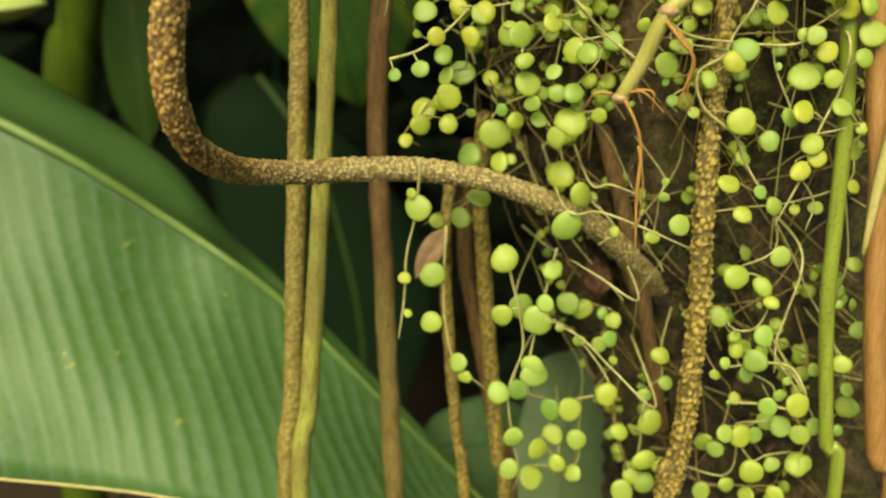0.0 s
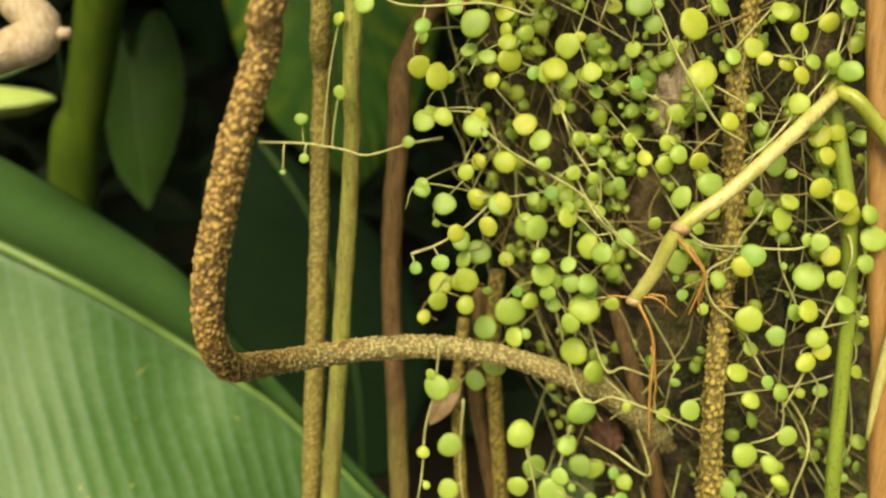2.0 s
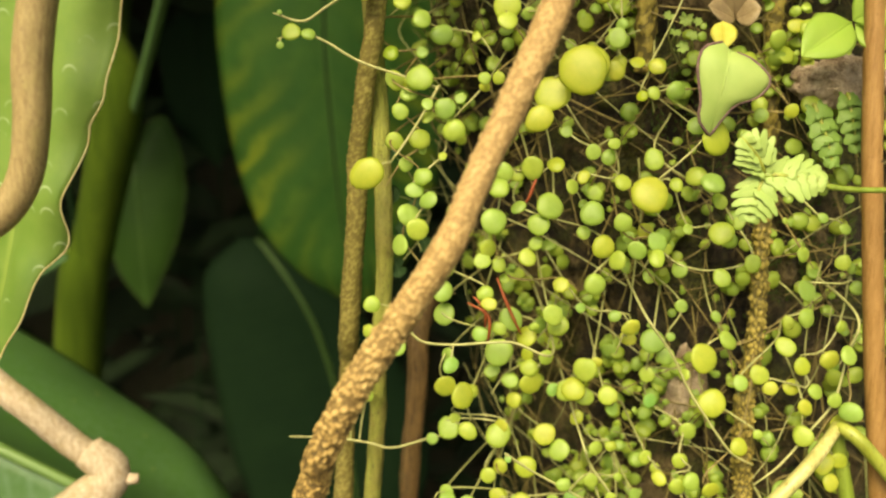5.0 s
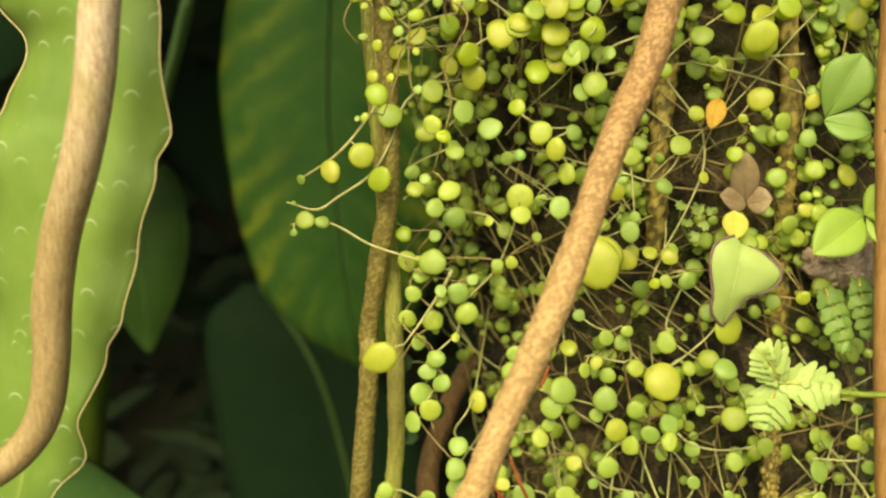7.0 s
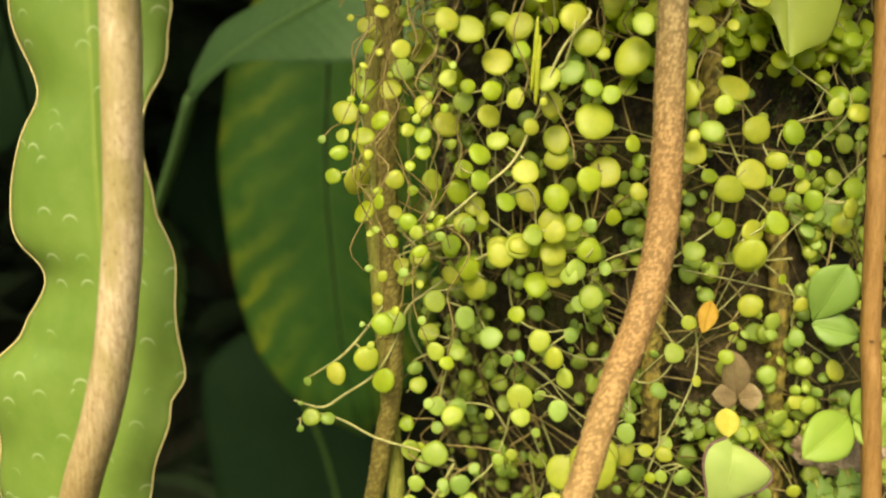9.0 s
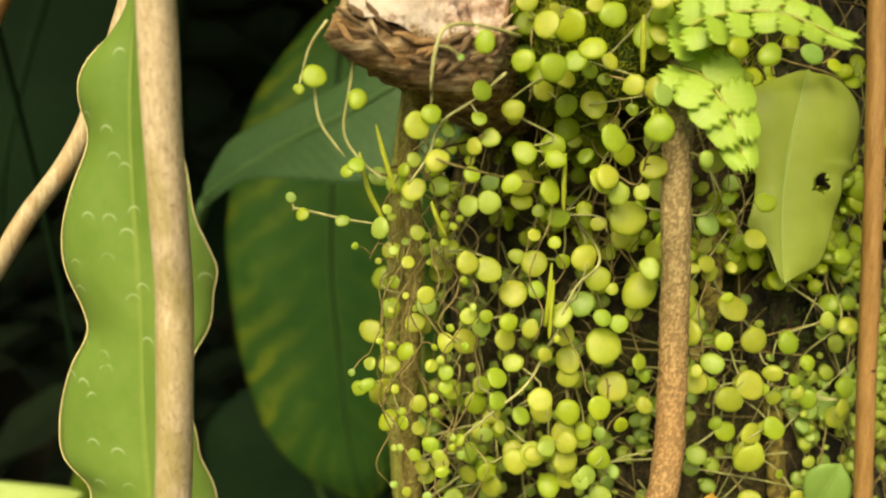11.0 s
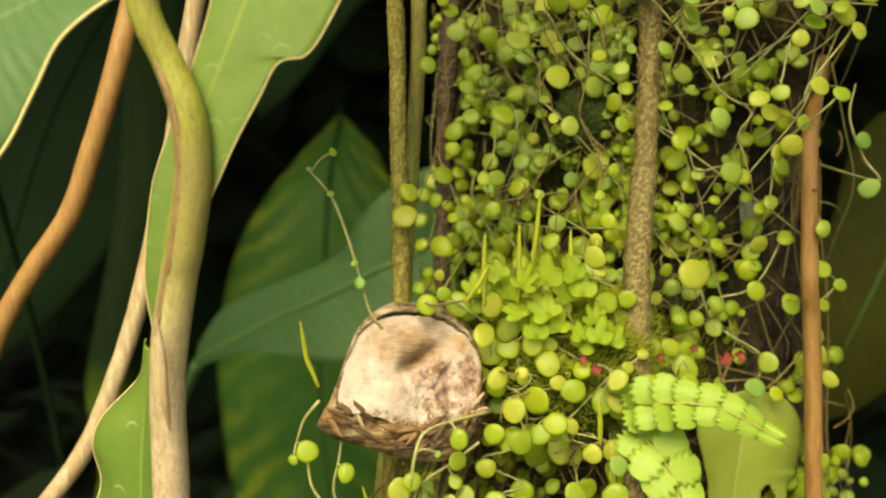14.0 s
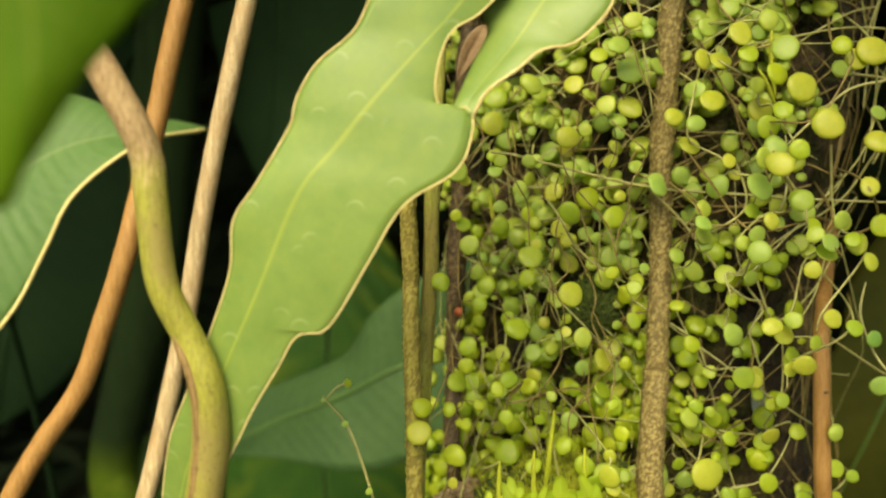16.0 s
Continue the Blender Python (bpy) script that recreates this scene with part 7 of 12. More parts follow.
sprig([(0.1675, 0.3683, 1.0167), (0.1656, 0.3389, 1.0171), (0.1609, 0.3369, 0.9997), (0.1573, 0.3351, 0.9939)],
      [(0.1640, 0.3339, 1.0159, 0.0035), (0.1626, 0.3341, 0.9973, 0.0033)], GREEN_SPRIG, 79, pale=(0, 1))
sprig([(0.1446, 0.3694, 0.9964), (0.1305, 0.3423, 0.9863), (0.1015, 0.3517, 0.9897), (0.0932, 0.3523, 0.9807), (0.0890, 0.3507, 0.9691)],
      [(0.1296, 0.3378, 0.9839, 0.0037), (0.1000, 0.3453, 0.9891, 0.0032), (0.0951, 0.3493, 0.9776, 0.0046)], GREEN_SPRIG, 80)
sprig([(0.0134, 0.4321, 1.2953), (-0.0010, 0.3466, 1.2879), (0.0080, 0.3499, 1.2806), (0.0201, 0.3511, 1.2762), (0.0180, 0.3512, 1.2716), (0.0171, 0.3499, 1.2647)],
      [(0.0001, 0.3413, 1.2863, 0.0030), (0.0097, 0.3466, 1.2783, 0.0047), (0.0192, 0.3454, 1.2751, 0.0022), (0.0168, 0.3500, 1.2695, 0.0040)], YELLOW_SPRIG, 81, yellow=(0, 3))
sprig([(0.0272, 0.4103, 1.2959), (0.0241, 0.3435, 1.2852), (0.0271, 0.3457, 1.2783), (0.0176, 0.3514, 1.2638), (0.0186, 0.3499, 1.2593), (0.0084, 0.3491, 1.2538), (0.0020, 0.3469, 1.2451)],
      [(0.0251, 0.3360, 1.2831, 0.0039), (0.0288, 0.3433, 1.2762, 0.0041), (0.0169, 0.3486, 1.2623, 0.0027), (0.0173, 0.3444, 1.2578, 0.0033), (0.0096, 0.3446, 1.2522, 0.0033)], GREEN_SPRIG, 82, yellow=(2,))
sprig([(0.0279, 0.4083, 1.3008), (0.0394, 0.3538, 1.2836), (0.0512, 0.3408, 1.2831), (0.0585, 0.3428, 1.2802), (0.0550, 0.3408, 1.2730), (0.0522, 0.3405, 1.2650)],
      [(0.0385, 0.3477, 1.2827, 0.0020), (0.0507, 0.3386, 1.2819, 0.0024), (0.0564, 0.3339, 1.2785, 0.0036), (0.0576, 0.3426, 1.2713, 0.0031)], YELLOW_SPRIG, 83, yellow=(2, 3), pale=(0,))
sprig([(0.0122, 0.4397, 1.2843), (-0.0194, 0.3547, 1.2818), (-0.0017, 0.3511, 1.2730), (0.0038, 0.3516, 1.2756), (0.0068, 0.3499, 1.2668), (0.0013, 0.3517, 1.2566), (-0.0022, 0.3500, 1.2516)],
      [(-0.0179, 0.3495, 1.2796, 0.0042), (-0.0028, 0.3476, 1.2713, 0.0032), (0.0047, 0.3458, 1.2745, 0.0029), (0.0046, 0.3434, 1.2649, 0.0053), (0.0025, 0.3495, 1.2546, 0.0032)], GREEN_SPRIG, 84, pale=(1,))
sprig([(0.0568, 0.3863, 1.2792), (0.0452, 0.3501, 1.2610), (0.0427, 0.3513, 1.2588), (0.0353, 0.3510, 1.2484), (0.0363, 0.3490, 1.2380)],
      [(0.0458, 0.3453, 1.2599, 0.0022), (0.0411, 0.3460, 1.2565, 0.0045), (0.0338, 0.3480, 1.2463, 0.0041)], GREEN_SPRIG, 85, yellow=(0,))
sprig([(0.0166, 0.4392, 1.2630), (-0.0152, 0.3580, 1.2618), (-0.0188, 0.3558, 1.2498), (-0.0118, 0.3522, 1.2462), (-0.0063, 0.3537, 1.2293), (-0.0172, 0.3583, 1.2295), (0.0076, 0.3555, 1.2277), (0.0007, 0.3583, 1.2067), (0.0032, 0.3564, 1.2000)],
      [(-0.0162, 0.3537, 1.2601, 0.0029), (-0.0173, 0.3491, 1.2481, 0.0041), (-0.0101, 0.3475, 1.2443, 0.0050), (-0.0077, 0.3470, 1.2286, 0.0037), (-0.0155, 0.3563, 1.2259, 0.0045), (0.0058, 0.3511, 1.2250, 0.0052), (0.0018, 0.3532, 1.2050, 0.0031)], GREEN_SPRIG, 86, yellow=(1, 2))
sprig([(0.0377, 0.4028, 1.2748), (0.0260, 0.3535, 1.2624), (0.0204, 0.3497, 1.2527), (0.0293, 0.3520, 1.2477), (0.0352, 0.3518, 1.2494), (0.0389, 0.3498, 1.2399)],
      [(0.0250, 0.3482, 1.2610, 0.0029), (0.0184, 0.3442, 1.2511, 0.0047), (0.0285, 0.3505, 1.2458, 0.0027), (0.0366, 0.3469, 1.2475, 0.0046)], YELLOW_SPRIG, 87, yellow=(1, 3), pale=(2,))
sprig([(0.0499, 0.3931, 1.2664), (0.0490, 0.3452, 1.2482), (0.0540, 0.3497, 1.2402), (0.0414, 0.3567, 1.2442), (0.0407, 0.3582, 1.2334), (0.0471, 0.3559, 1.2208), (0.0557, 0.3547, 1.2203), (0.0480, 0.3521, 1.2104)],
      [(0.0502, 0.3419, 1.2464, 0.0036), (0.0534, 0.3467, 1.2385, 0.0030), (0.0423, 0.3503, 1.2426, 0.0035), (0.0398, 0.3531, 1.2319, 0.0030), (0.0477, 0.3487, 1.2196, 0.0030), (0.0549, 0.3517, 1.2191, 0.0024)], GREEN_SPRIG, 88, yellow=(3,), pale=(1,))
sprig([(0.0170, 0.4391, 1.2615), (-0.0049, 0.3575, 1.2452), (-0.0136, 0.3612, 1.2314), (0.0081, 0.3558, 1.2300), (0.0165, 0.3552, 1.2115), (0.0194, 0.3532, 1.2038)],
      [(-0.0058, 0.3539, 1.2438, 0.0028), (-0.0128, 0.3572, 1.2301, 0.0024), (0.0070, 0.3517, 1.2286, 0.0030), (0.0180, 0.3520, 1.2095, 0.0043)], YELLOW_SPRIG, 89, yellow=(2, 3))
sprig([(0.0216, 0.4335, 1.2501), (0.0106, 0.3511, 1.2445), (0.0241, 0.3537, 1.2274), (0.0305, 0.3544, 1.2208), (0.0359, 0.3520, 1.2144)],
      [(0.0116, 0.3458, 1.2431, 0.0030), (0.0257, 0.3513, 1.2250, 0.0044), (0.0319, 0.3490, 1.2188, 0.0042)], YELLOW_SPRIG, 90, yellow=(0, 1))
sprig([(0.0516, 0.3999, 1.2155), (0.0567, 0.3445, 1.2113), (0.0445, 0.3495, 1.2073), (0.0360, 0.3489, 1.1989), (0.0308, 0.3529, 1.1960), (0.0149, 0.3553, 1.1938), (0.0082, 0.3591, 1.1948), (-0.0175, 0.3490, 1.2008), (-0.0234, 0.3484, 1.1903)],
      [(0.0556, 0.3394, 1.2108, 0.0018), (0.0456, 0.3463, 1.2058, 0.0028), (0.0366, 0.3442, 1.1980, 0.0028), (0.0298, 0.3488, 1.1944, 0.0028), (0.0164, 0.3520, 1.1916, 0.0045), (0.0072, 0.3579, 1.1921, 0.0037), (-0.0163, 0.3422, 1.1997, 0.0032)], GREEN_SPRIG, 91, yellow=(4, 5), pale=(2,))
sprig([(0.0265, 0.4380, 1.2155), (0.0058, 0.3561, 1.2110), (0.0117, 0.3541, 1.2031)],
      [(0.0069, 0.3527, 1.2095, 0.0031)], YELLOW_SPRIG, 92, yellow=(0,), material=THREAD_OLD)
sprig([(0.0593, 0.3936, 1.2118), (0.0623, 0.3458, 1.2036), (0.0688, 0.3438, 1.1971)],
      [(0.0632, 0.3403, 1.2024, 0.0026)], SMALL_SPRIG, 93)
sprig([(0.0670, 0.3788, 1.2969), (0.0799, 0.3477, 1.2854), (0.0743, 0.3442, 1.2730), (0.0739, 0.3452, 1.2662), (0.0801, 0.3436, 1.2577), (0.0678, 0.3486, 1.2565), (0.0756, 0.3479, 1.2504)],
      [(0.0795, 0.3453, 1.2841, 0.0025), (0.0749, 0.3414, 1.2721, 0.0017), (0.0726, 0.3393, 1.2646, 0.0033), (0.0807, 0.3386, 1.2567, 0.0022), (0.0664, 0.3433, 1.2552, 0.0029)], SMALL_SPRIG, 94)
sprig([(0.1188, 0.3681, 1.2975), (0.1276, 0.3391, 1.2855), (0.1191, 0.3392, 1.2804), (0.1186, 0.3408, 1.2715), (0.1058, 0.3438, 1.2542), (0.1050, 0.3417, 1.2465)],
      [(0.1246, 0.3293, 1.2837, 0.0035), (0.1212, 0.3378, 1.2792, 0.0026), (0.1205, 0.3363, 1.2695, 0.0039), (0.1048, 0.3400, 1.2526, 0.0031)], GREEN_SPRIG, 95, pale=(3,))
sprig([(0.0952, 0.3700, 1.2930), (0.0911, 0.3427, 1.2827), (0.0962, 0.3429, 1.2730), (0.0882, 0.3385, 1.2676), (0.0899, 0.3420, 1.2485), (0.1092, 0.3352, 1.2347), (0.1171, 0.3335, 1.2267)],
      [(0.0919, 0.3385, 1.2816, 0.0022), (0.0976, 0.3398, 1.2710, 0.0039), (0.0871, 0.3360, 1.2647, 0.0055), (0.0911, 0.3340, 1.2460, 0.0055), (0.1097, 0.3303, 1.2340, 0.0018)], GREEN_SPRIG, 96, yellow=(2, 3))
sprig([(0.1664, 0.3798, 1.2942), (0.1445, 0.3416, 1.2788), (0.1358, 0.3371, 1.2672), (0.1289, 0.3415, 1.2632), (0.1320, 0.3362, 1.2526), (0.1257, 0.3395, 1.2523), (0.1155, 0.3433, 1.2530), (0.1172, 0.3429, 1.2423)],
      [(0.1430, 0.3376, 1.2775, 0.0026), (0.1370, 0.3319, 1.2654, 0.0037), (0.1271, 0.3344, 1.2617, 0.0033), (0.1337, 0.3344, 1.2509, 0.0030), (0.1266, 0.3409, 1.2503, 0.0032), (0.1153, 0.3351, 1.2520, 0.0027)], YELLOW_SPRIG, 97, yellow=(1, 2, 4, 5))
sprig([(0.0790, 0.3746, 1.2882), (0.0673, 0.3404, 1.2744), (0.0681, 0.3491, 1.2433), (0.0823, 0.3433, 1.2328), (0.0803, 0.3374, 1.2219), (0.0845, 0.3332, 1.2173), (0.0768, 0.3351, 1.2134), (0.0857, 0.3307, 1.2017), (0.0818, 0.3286, 1.1952)],
      [(0.0659, 0.3360, 1.2721, 0.0045), (0.0695, 0.3479, 1.2417, 0.0028), (0.0847, 0.3421, 1.2304, 0.0034), (0.0807, 0.3371, 1.2193, 0.0031), (0.0815, 0.3235, 1.2168, 0.0033), (0.0779, 0.3290, 1.2119, 0.0033), (0.0832, 0.3216, 1.2007, 0.0039)], GREEN_SPRIG, 98, pale=(1,))
sprig([(0.1702, 0.3798, 1.2704), (0.1478, 0.3374, 1.2592), (0.1456, 0.3293, 1.2496), (0.1380, 0.3285, 1.2424), (0.1322, 0.3278, 1.2316), (0.1283, 0.3261, 1.2267)],
      [(0.1501, 0.3359, 1.2574, 0.0033), (0.1411, 0.3194, 1.2481, 0.0040), (0.1406, 0.3274, 1.2402, 0.0037), (0.1312, 0.3233, 1.2296, 0.0039)], GREEN_SPRIG, 99, yellow=(2,), pale=(1, 3), material=THREAD_OLD)
sprig([(0.1174, 0.3680, 1.2678), (0.1102, 0.3421, 1.2580), (0.1039, 0.3356, 1.2300), (0.0878, 0.3279, 1.2162), (0.0954, 0.3260, 1.2079), (0.1101, 0.3233, 1.2020), (0.1230, 0.3232, 1.2011), (0.1455, 0.3216, 1.2021), (0.1427, 0.3198, 1.1957)],
      [(0.1125, 0.3406, 1.2559, 0.0037), (0.1025, 0.3306, 1.2284, 0.0033), (0.0885, 0.3210, 1.2147, 0.0037), (0.0939, 0.3220, 1.2056, 0.0046), (0.1111, 0.3197, 1.2005, 0.0031), (0.1239, 0.3189, 1.1995, 0.0033), (0.1427, 0.3149, 1.2006, 0.0043)], GREEN_SPRIG, 100, yellow=(1, 2, 6), material=THREAD_OLD)
sprig([(0.1307, 0.3684, 1.2641), (0.1279, 0.3328, 1.2479), (0.1282, 0.3305, 1.2373), (0.1391, 0.3257, 1.2269), (0.1396, 0.3284, 1.2179), (0.1372, 0.3263, 1.2111)],
      [(0.1275, 0.3291, 1.2461, 0.0032), (0.1256, 0.3244, 1.2359, 0.0037), (0.1414, 0.3254, 1.2248, 0.0033), (0.1379, 0.3226, 1.2165, 0.0033)], YELLOW_SPRIG, 101, yellow=(0, 2, 3))
sprig([(0.1542, 0.3718, 1.2396), (0.1363, 0.3287, 1.2261), (0.1163, 0.3258, 1.2157), (0.1279, 0.3327, 1.2098), (0.1336, 0.3228, 1.2067), (0.1401, 0.3206, 1.1988)],
      [(0.1351, 0.3247, 1.2238, 0.0043), (0.1176, 0.3204, 1.2137, 0.0044), (0.1270, 0.3276, 1.2087, 0.0022), (0.1341, 0.3164, 1.2051, 0.0040)], YELLOW_SPRIG, 102, yellow=(0, 3), pale=(1,), material=THREAD_OLD)
sprig([(0.0649, 0.3869, 1.2300), (0.0669, 0.3402, 1.2218), (0.0723, 0.3385, 1.2154), (0.0782, 0.3367, 1.2053)],
      [(0.0662, 0.3384, 1.2203, 0.0027), (0.0706, 0.3316, 1.2143, 0.0031)], YELLOW_SPRIG, 103, yellow=(1,))
sprig([(0.0521, 0.3776, 1.3959), (0.0500, 0.3468, 1.3830), (0.0430, 0.3451, 1.3788), (0.0368, 0.3417, 1.3834), (0.0215, 0.3508, 1.3728), (0.0179, 0.3488, 1.3639)],
      [(0.0487, 0.3423, 1.3817, 0.0026), (0.0448, 0.3430, 1.3775, 0.0028), (0.0334, 0.3342, 1.3791, 0.0085), (0.0240, 0.3475, 1.3697, 0.0064)], YELLOW_SPRIG, 104, yellow=(0, 2, 3))
sprig([(-0.0097, 0.4424, 1.3903), (-0.0261, 0.3593, 1.3779), (-0.0336, 0.3615, 1.3706), (-0.0368, 0.3603, 1.3639), (-0.0265, 0.3583, 1.3532), (-0.0273, 0.3608, 1.3475), (-0.0347, 0.3602, 1.3425), (-0.0422, 0.3578, 1.3313)],
      [(-0.0278, 0.3541, 1.3754, 0.0049), (-0.0324, 0.3590, 1.3690, 0.0034), (-0.0357, 0.3546, 1.3623, 0.0031), (-0.0278, 0.3539, 1.3513, 0.0039), (-0.0267, 0.3561, 1.3468, 0.0016), (-0.0336, 0.3580, 1.3409, 0.0030)], GREEN_SPRIG, 105, pale=(4,), material=THREAD_OLD)
sprig([(-0.0103, 0.4425, 1.3930), (-0.0395, 0.3630, 1.3763), (-0.0164, 0.3590, 1.3659), (-0.0124, 0.3596, 1.3686), (-0.0236, 0.3562, 1.3615), (-0.0177, 0.3543, 1.3575)],
      [(-0.0382, 0.3604, 1.3745, 0.0039), (-0.0178, 0.3499, 1.3639, 0.0038), (-0.0116, 0.3570, 1.3675, 0.0023), (-0.0245, 0.3517, 1.3602, 0.0026)], GREEN_SPRIG, 106, material=THREAD_OLD)
sprig([(0.0125, 0.4067, 1.3897), (-0.0015, 0.3580, 1.3732), (-0.0158, 0.3566, 1.3573), (-0.0182, 0.3555, 1.3456), (-0.0312, 0.3525, 1.3331), (-0.0231, 0.3511, 1.3296), (-0.0304, 0.3506, 1.3177), (-0.0274, 0.3487, 1.3068)],
      [(-0.0021, 0.3535, 1.3723, 0.0020), (-0.0143, 0.3506, 1.3552, 0.0042), (-0.0187, 0.3521, 1.3447, 0.0018), (-0.0300, 0.3491, 1.3314, 0.0034), (-0.0244, 0.3448, 1.3280, 0.0036), (-0.0289, 0.3474, 1.3157, 0.0041)], GREEN_SPRIG, 107, yellow=(0,))
sprig([(0.0175, 0.4059, 1.3671), (0.0199, 0.3508, 1.3643), (0.0208, 0.3490, 1.3614), (0.0247, 0.3484, 1.3441), (0.0211, 0.3462, 1.3394)],
      [(0.0212, 0.3494, 1.3623, 0.0018), (0.0179, 0.3369, 1.3607, 0.0051), (0.0260, 0.3458, 1.3423, 0.0033)], YELLOW_SPRIG, 108, yellow=(1, 2), pale=(0,))
sprig([(0.0221, 0.4002, 1.3725), (0.0293, 0.3523, 1.3562), (0.0408, 0.3456, 1.3492), (0.0463, 0.3408, 1.3522), (0.0501, 0.3431, 1.3376), (0.0352, 0.3448, 1.3393), (0.0340, 0.3521, 1.3348), (0.0378, 0.3512, 1.3271)],
      [(0.0302, 0.3482, 1.3550, 0.0022), (0.0398, 0.3411, 1.3477, 0.0028), (0.0474, 0.3389, 1.3511, 0.0022), (0.0514, 0.3385, 1.3360, 0.0030), (0.0360, 0.3397, 1.3380, 0.0026), (0.0324, 0.3435, 1.3337, 0.0027)], SMALL_SPRIG, 109, yellow=(4,))
sprig([(-0.0055, 0.4419, 1.3700), (-0.0395, 0.3643, 1.3516), (-0.0279, 0.3566, 1.3386), (-0.0309, 0.3556, 1.3230), (-0.0346, 0.3567, 1.3099), (-0.0200, 0.3521, 1.2922), (-0.0130, 0.3500, 1.2880)],
      [(-0.0383, 0.3620, 1.3498, 0.0035), (-0.0267, 0.3482, 1.3371, 0.0034), (-0.0324, 0.3523, 1.3208, 0.0044), (-0.0360, 0.3535, 1.3079, 0.0040), (-0.0186, 0.3459, 1.2905, 0.0042)], GREEN_SPRIG, 110, pale=(2, 3), material=THREAD_OLD)
sprig([(0.0365, 0.3911, 1.3531), (0.0450, 0.3462, 1.3470), (0.0407, 0.3491, 1.3324), (0.0417, 0.3450, 1.3258), (0.0484, 0.3426, 1.3178)],
      [(0.0462, 0.3422, 1.3455, 0.0029), (0.0419, 0.3450, 1.3309, 0.0029), (0.0395, 0.3369, 1.3240, 0.0044)], GREEN_SPRIG, 111, material=THREAD_OLD)
sprig([(0.0187, 0.4079, 1.3511), (0.0157, 0.3514, 1.3428), (0.0121, 0.3544, 1.3385), (0.0067, 0.3519, 1.3413), (0.0051, 0.3506, 1.3348), (0.0034, 0.3503, 1.3216), (-0.0014, 0.3536, 1.3090), (-0.0012, 0.3548, 1.3037), (-0.0004, 0.3527, 1.2986)],
      [(0.0170, 0.3472, 1.3407, 0.0043), (0.0116, 0.3549, 1.3368, 0.0028), (0.0052, 0.3452, 1.3396, 0.0036), (0.0034, 0.3436, 1.3331, 0.0038), (0.0017, 0.3460, 1.3194, 0.0047), (-0.0001, 0.3515, 1.3071, 0.0035), (-0.0023, 0.3505, 1.3021, 0.0032)], GREEN_SPRIG, 112, pale=(4,))
sprig([(0.0314, 0.3966, 1.3440), (0.0246, 0.3421, 1.3290), (0.0180, 0.3463, 1.3207), (0.0196, 0.3488, 1.3120), (0.0143, 0.3483, 1.3065), (0.0036, 0.3540, 1.3017), (0.0047, 0.3523, 1.2967)],
      [(0.0233, 0.3400, 1.3265, 0.0047), (0.0191, 0.3406, 1.3190, 0.0040), (0.0186, 0.3432, 1.3108, 0.0027), (0.0154, 0.3434, 1.3050, 0.0034), (0.0049, 0.3531, 1.2998, 0.0030)], GREEN_SPRIG, 113)
sprig([(0.0251, 0.4033, 1.3401), (0.0112, 0.3564, 1.3256), (0.0385, 0.3482, 1.3166), (0.0455, 0.3384, 1.3131), (0.0488, 0.3389, 1.3075), (0.0404, 0.3388, 1.2975), (0.0463, 0.3366, 1.2928)],
      [(0.0123, 0.3520, 1.3240, 0.0030), (0.0372, 0.3410, 1.3157, 0.0025), (0.0448, 0.3380, 1.3105, 0.0042), (0.0495, 0.3333, 1.3061, 0.0035), (0.0416, 0.3360, 1.2957, 0.0038)], GREEN_SPRIG, 114, yellow=(2,))
sprig([(0.0558, 0.3814, 1.3316), (0.0507, 0.3425, 1.3223), (0.0533, 0.3409, 1.3154), (0.0616, 0.3427, 1.3107)],
      [(0.0508, 0.3327, 1.3213, 0.0032), (0.0568, 0.3471, 1.3126, 0.0023)], SMALL_SPRIG, 115, material=THREAD_OLD)
sprig([(0.0019, 0.4410, 1.3343), (-0.0105, 0.3619, 1.3162), (-0.0186, 0.3560, 1.3007), (-0.0002, 0.3491, 1.2909), (-0.0042, 0.3477, 1.2831)],
      [(-0.0090, 0.3600, 1.3141, 0.0041), (-0.0174, 0.3490, 1.2993, 0.0035), (-0.0013, 0.3453, 1.2895, 0.0032)], GREEN_SPRIG, 116, yellow=(0,))
sprig([(0.0083, 0.4402, 1.3031), (0.0084, 0.3596, 1.2942), (0.0311, 0.3522, 1.2942), (0.0381, 0.3505, 1.2888)],
      [(0.0077, 0.3570, 1.2930, 0.0021), (0.0297, 0.3457, 1.2929, 0.0030)], YELLOW_SPRIG, 117, yellow=(1,), material=THREAD_OLD)
sprig([(0.0692, 0.3718, 1.3955), (0.0631, 0.3486, 1.3822), (0.0580, 0.3440, 1.3701), (0.0722, 0.3459, 1.3731), (0.0635, 0.3471, 1.3715), (0.0640, 0.3459, 1.3629)],
      [(0.0659, 0.3492, 1.3811, 0.0030), (0.0583, 0.3428, 1.3692, 0.0020), (0.0699, 0.3382, 1.3713, 0.0034), (0.0623, 0.3415, 1.3703, 0.0024)], SMALL_SPRIG, 118)
sprig([(0.1047, 0.3681, 1.3850), (0.1166, 0.3437, 1.3650), (0.1048, 0.3442, 1.3633), (0.0790, 0.3471, 1.3596), (0.0825, 0.3463, 1.3399), (0.0855, 0.3437, 1.3383), (0.0824, 0.3418, 1.3292)],
      [(0.1161, 0.3406, 1.3638, 0.0026), (0.1046, 0.3415, 1.3620, 0.0026), (0.0796, 0.3406, 1.3580, 0.0033), (0.0815, 0.3433, 1.3380, 0.0038), (0.0859, 0.3360, 1.3363, 0.0043)], GREEN_SPRIG, 119, yellow=(0,), material=THREAD_OLD)
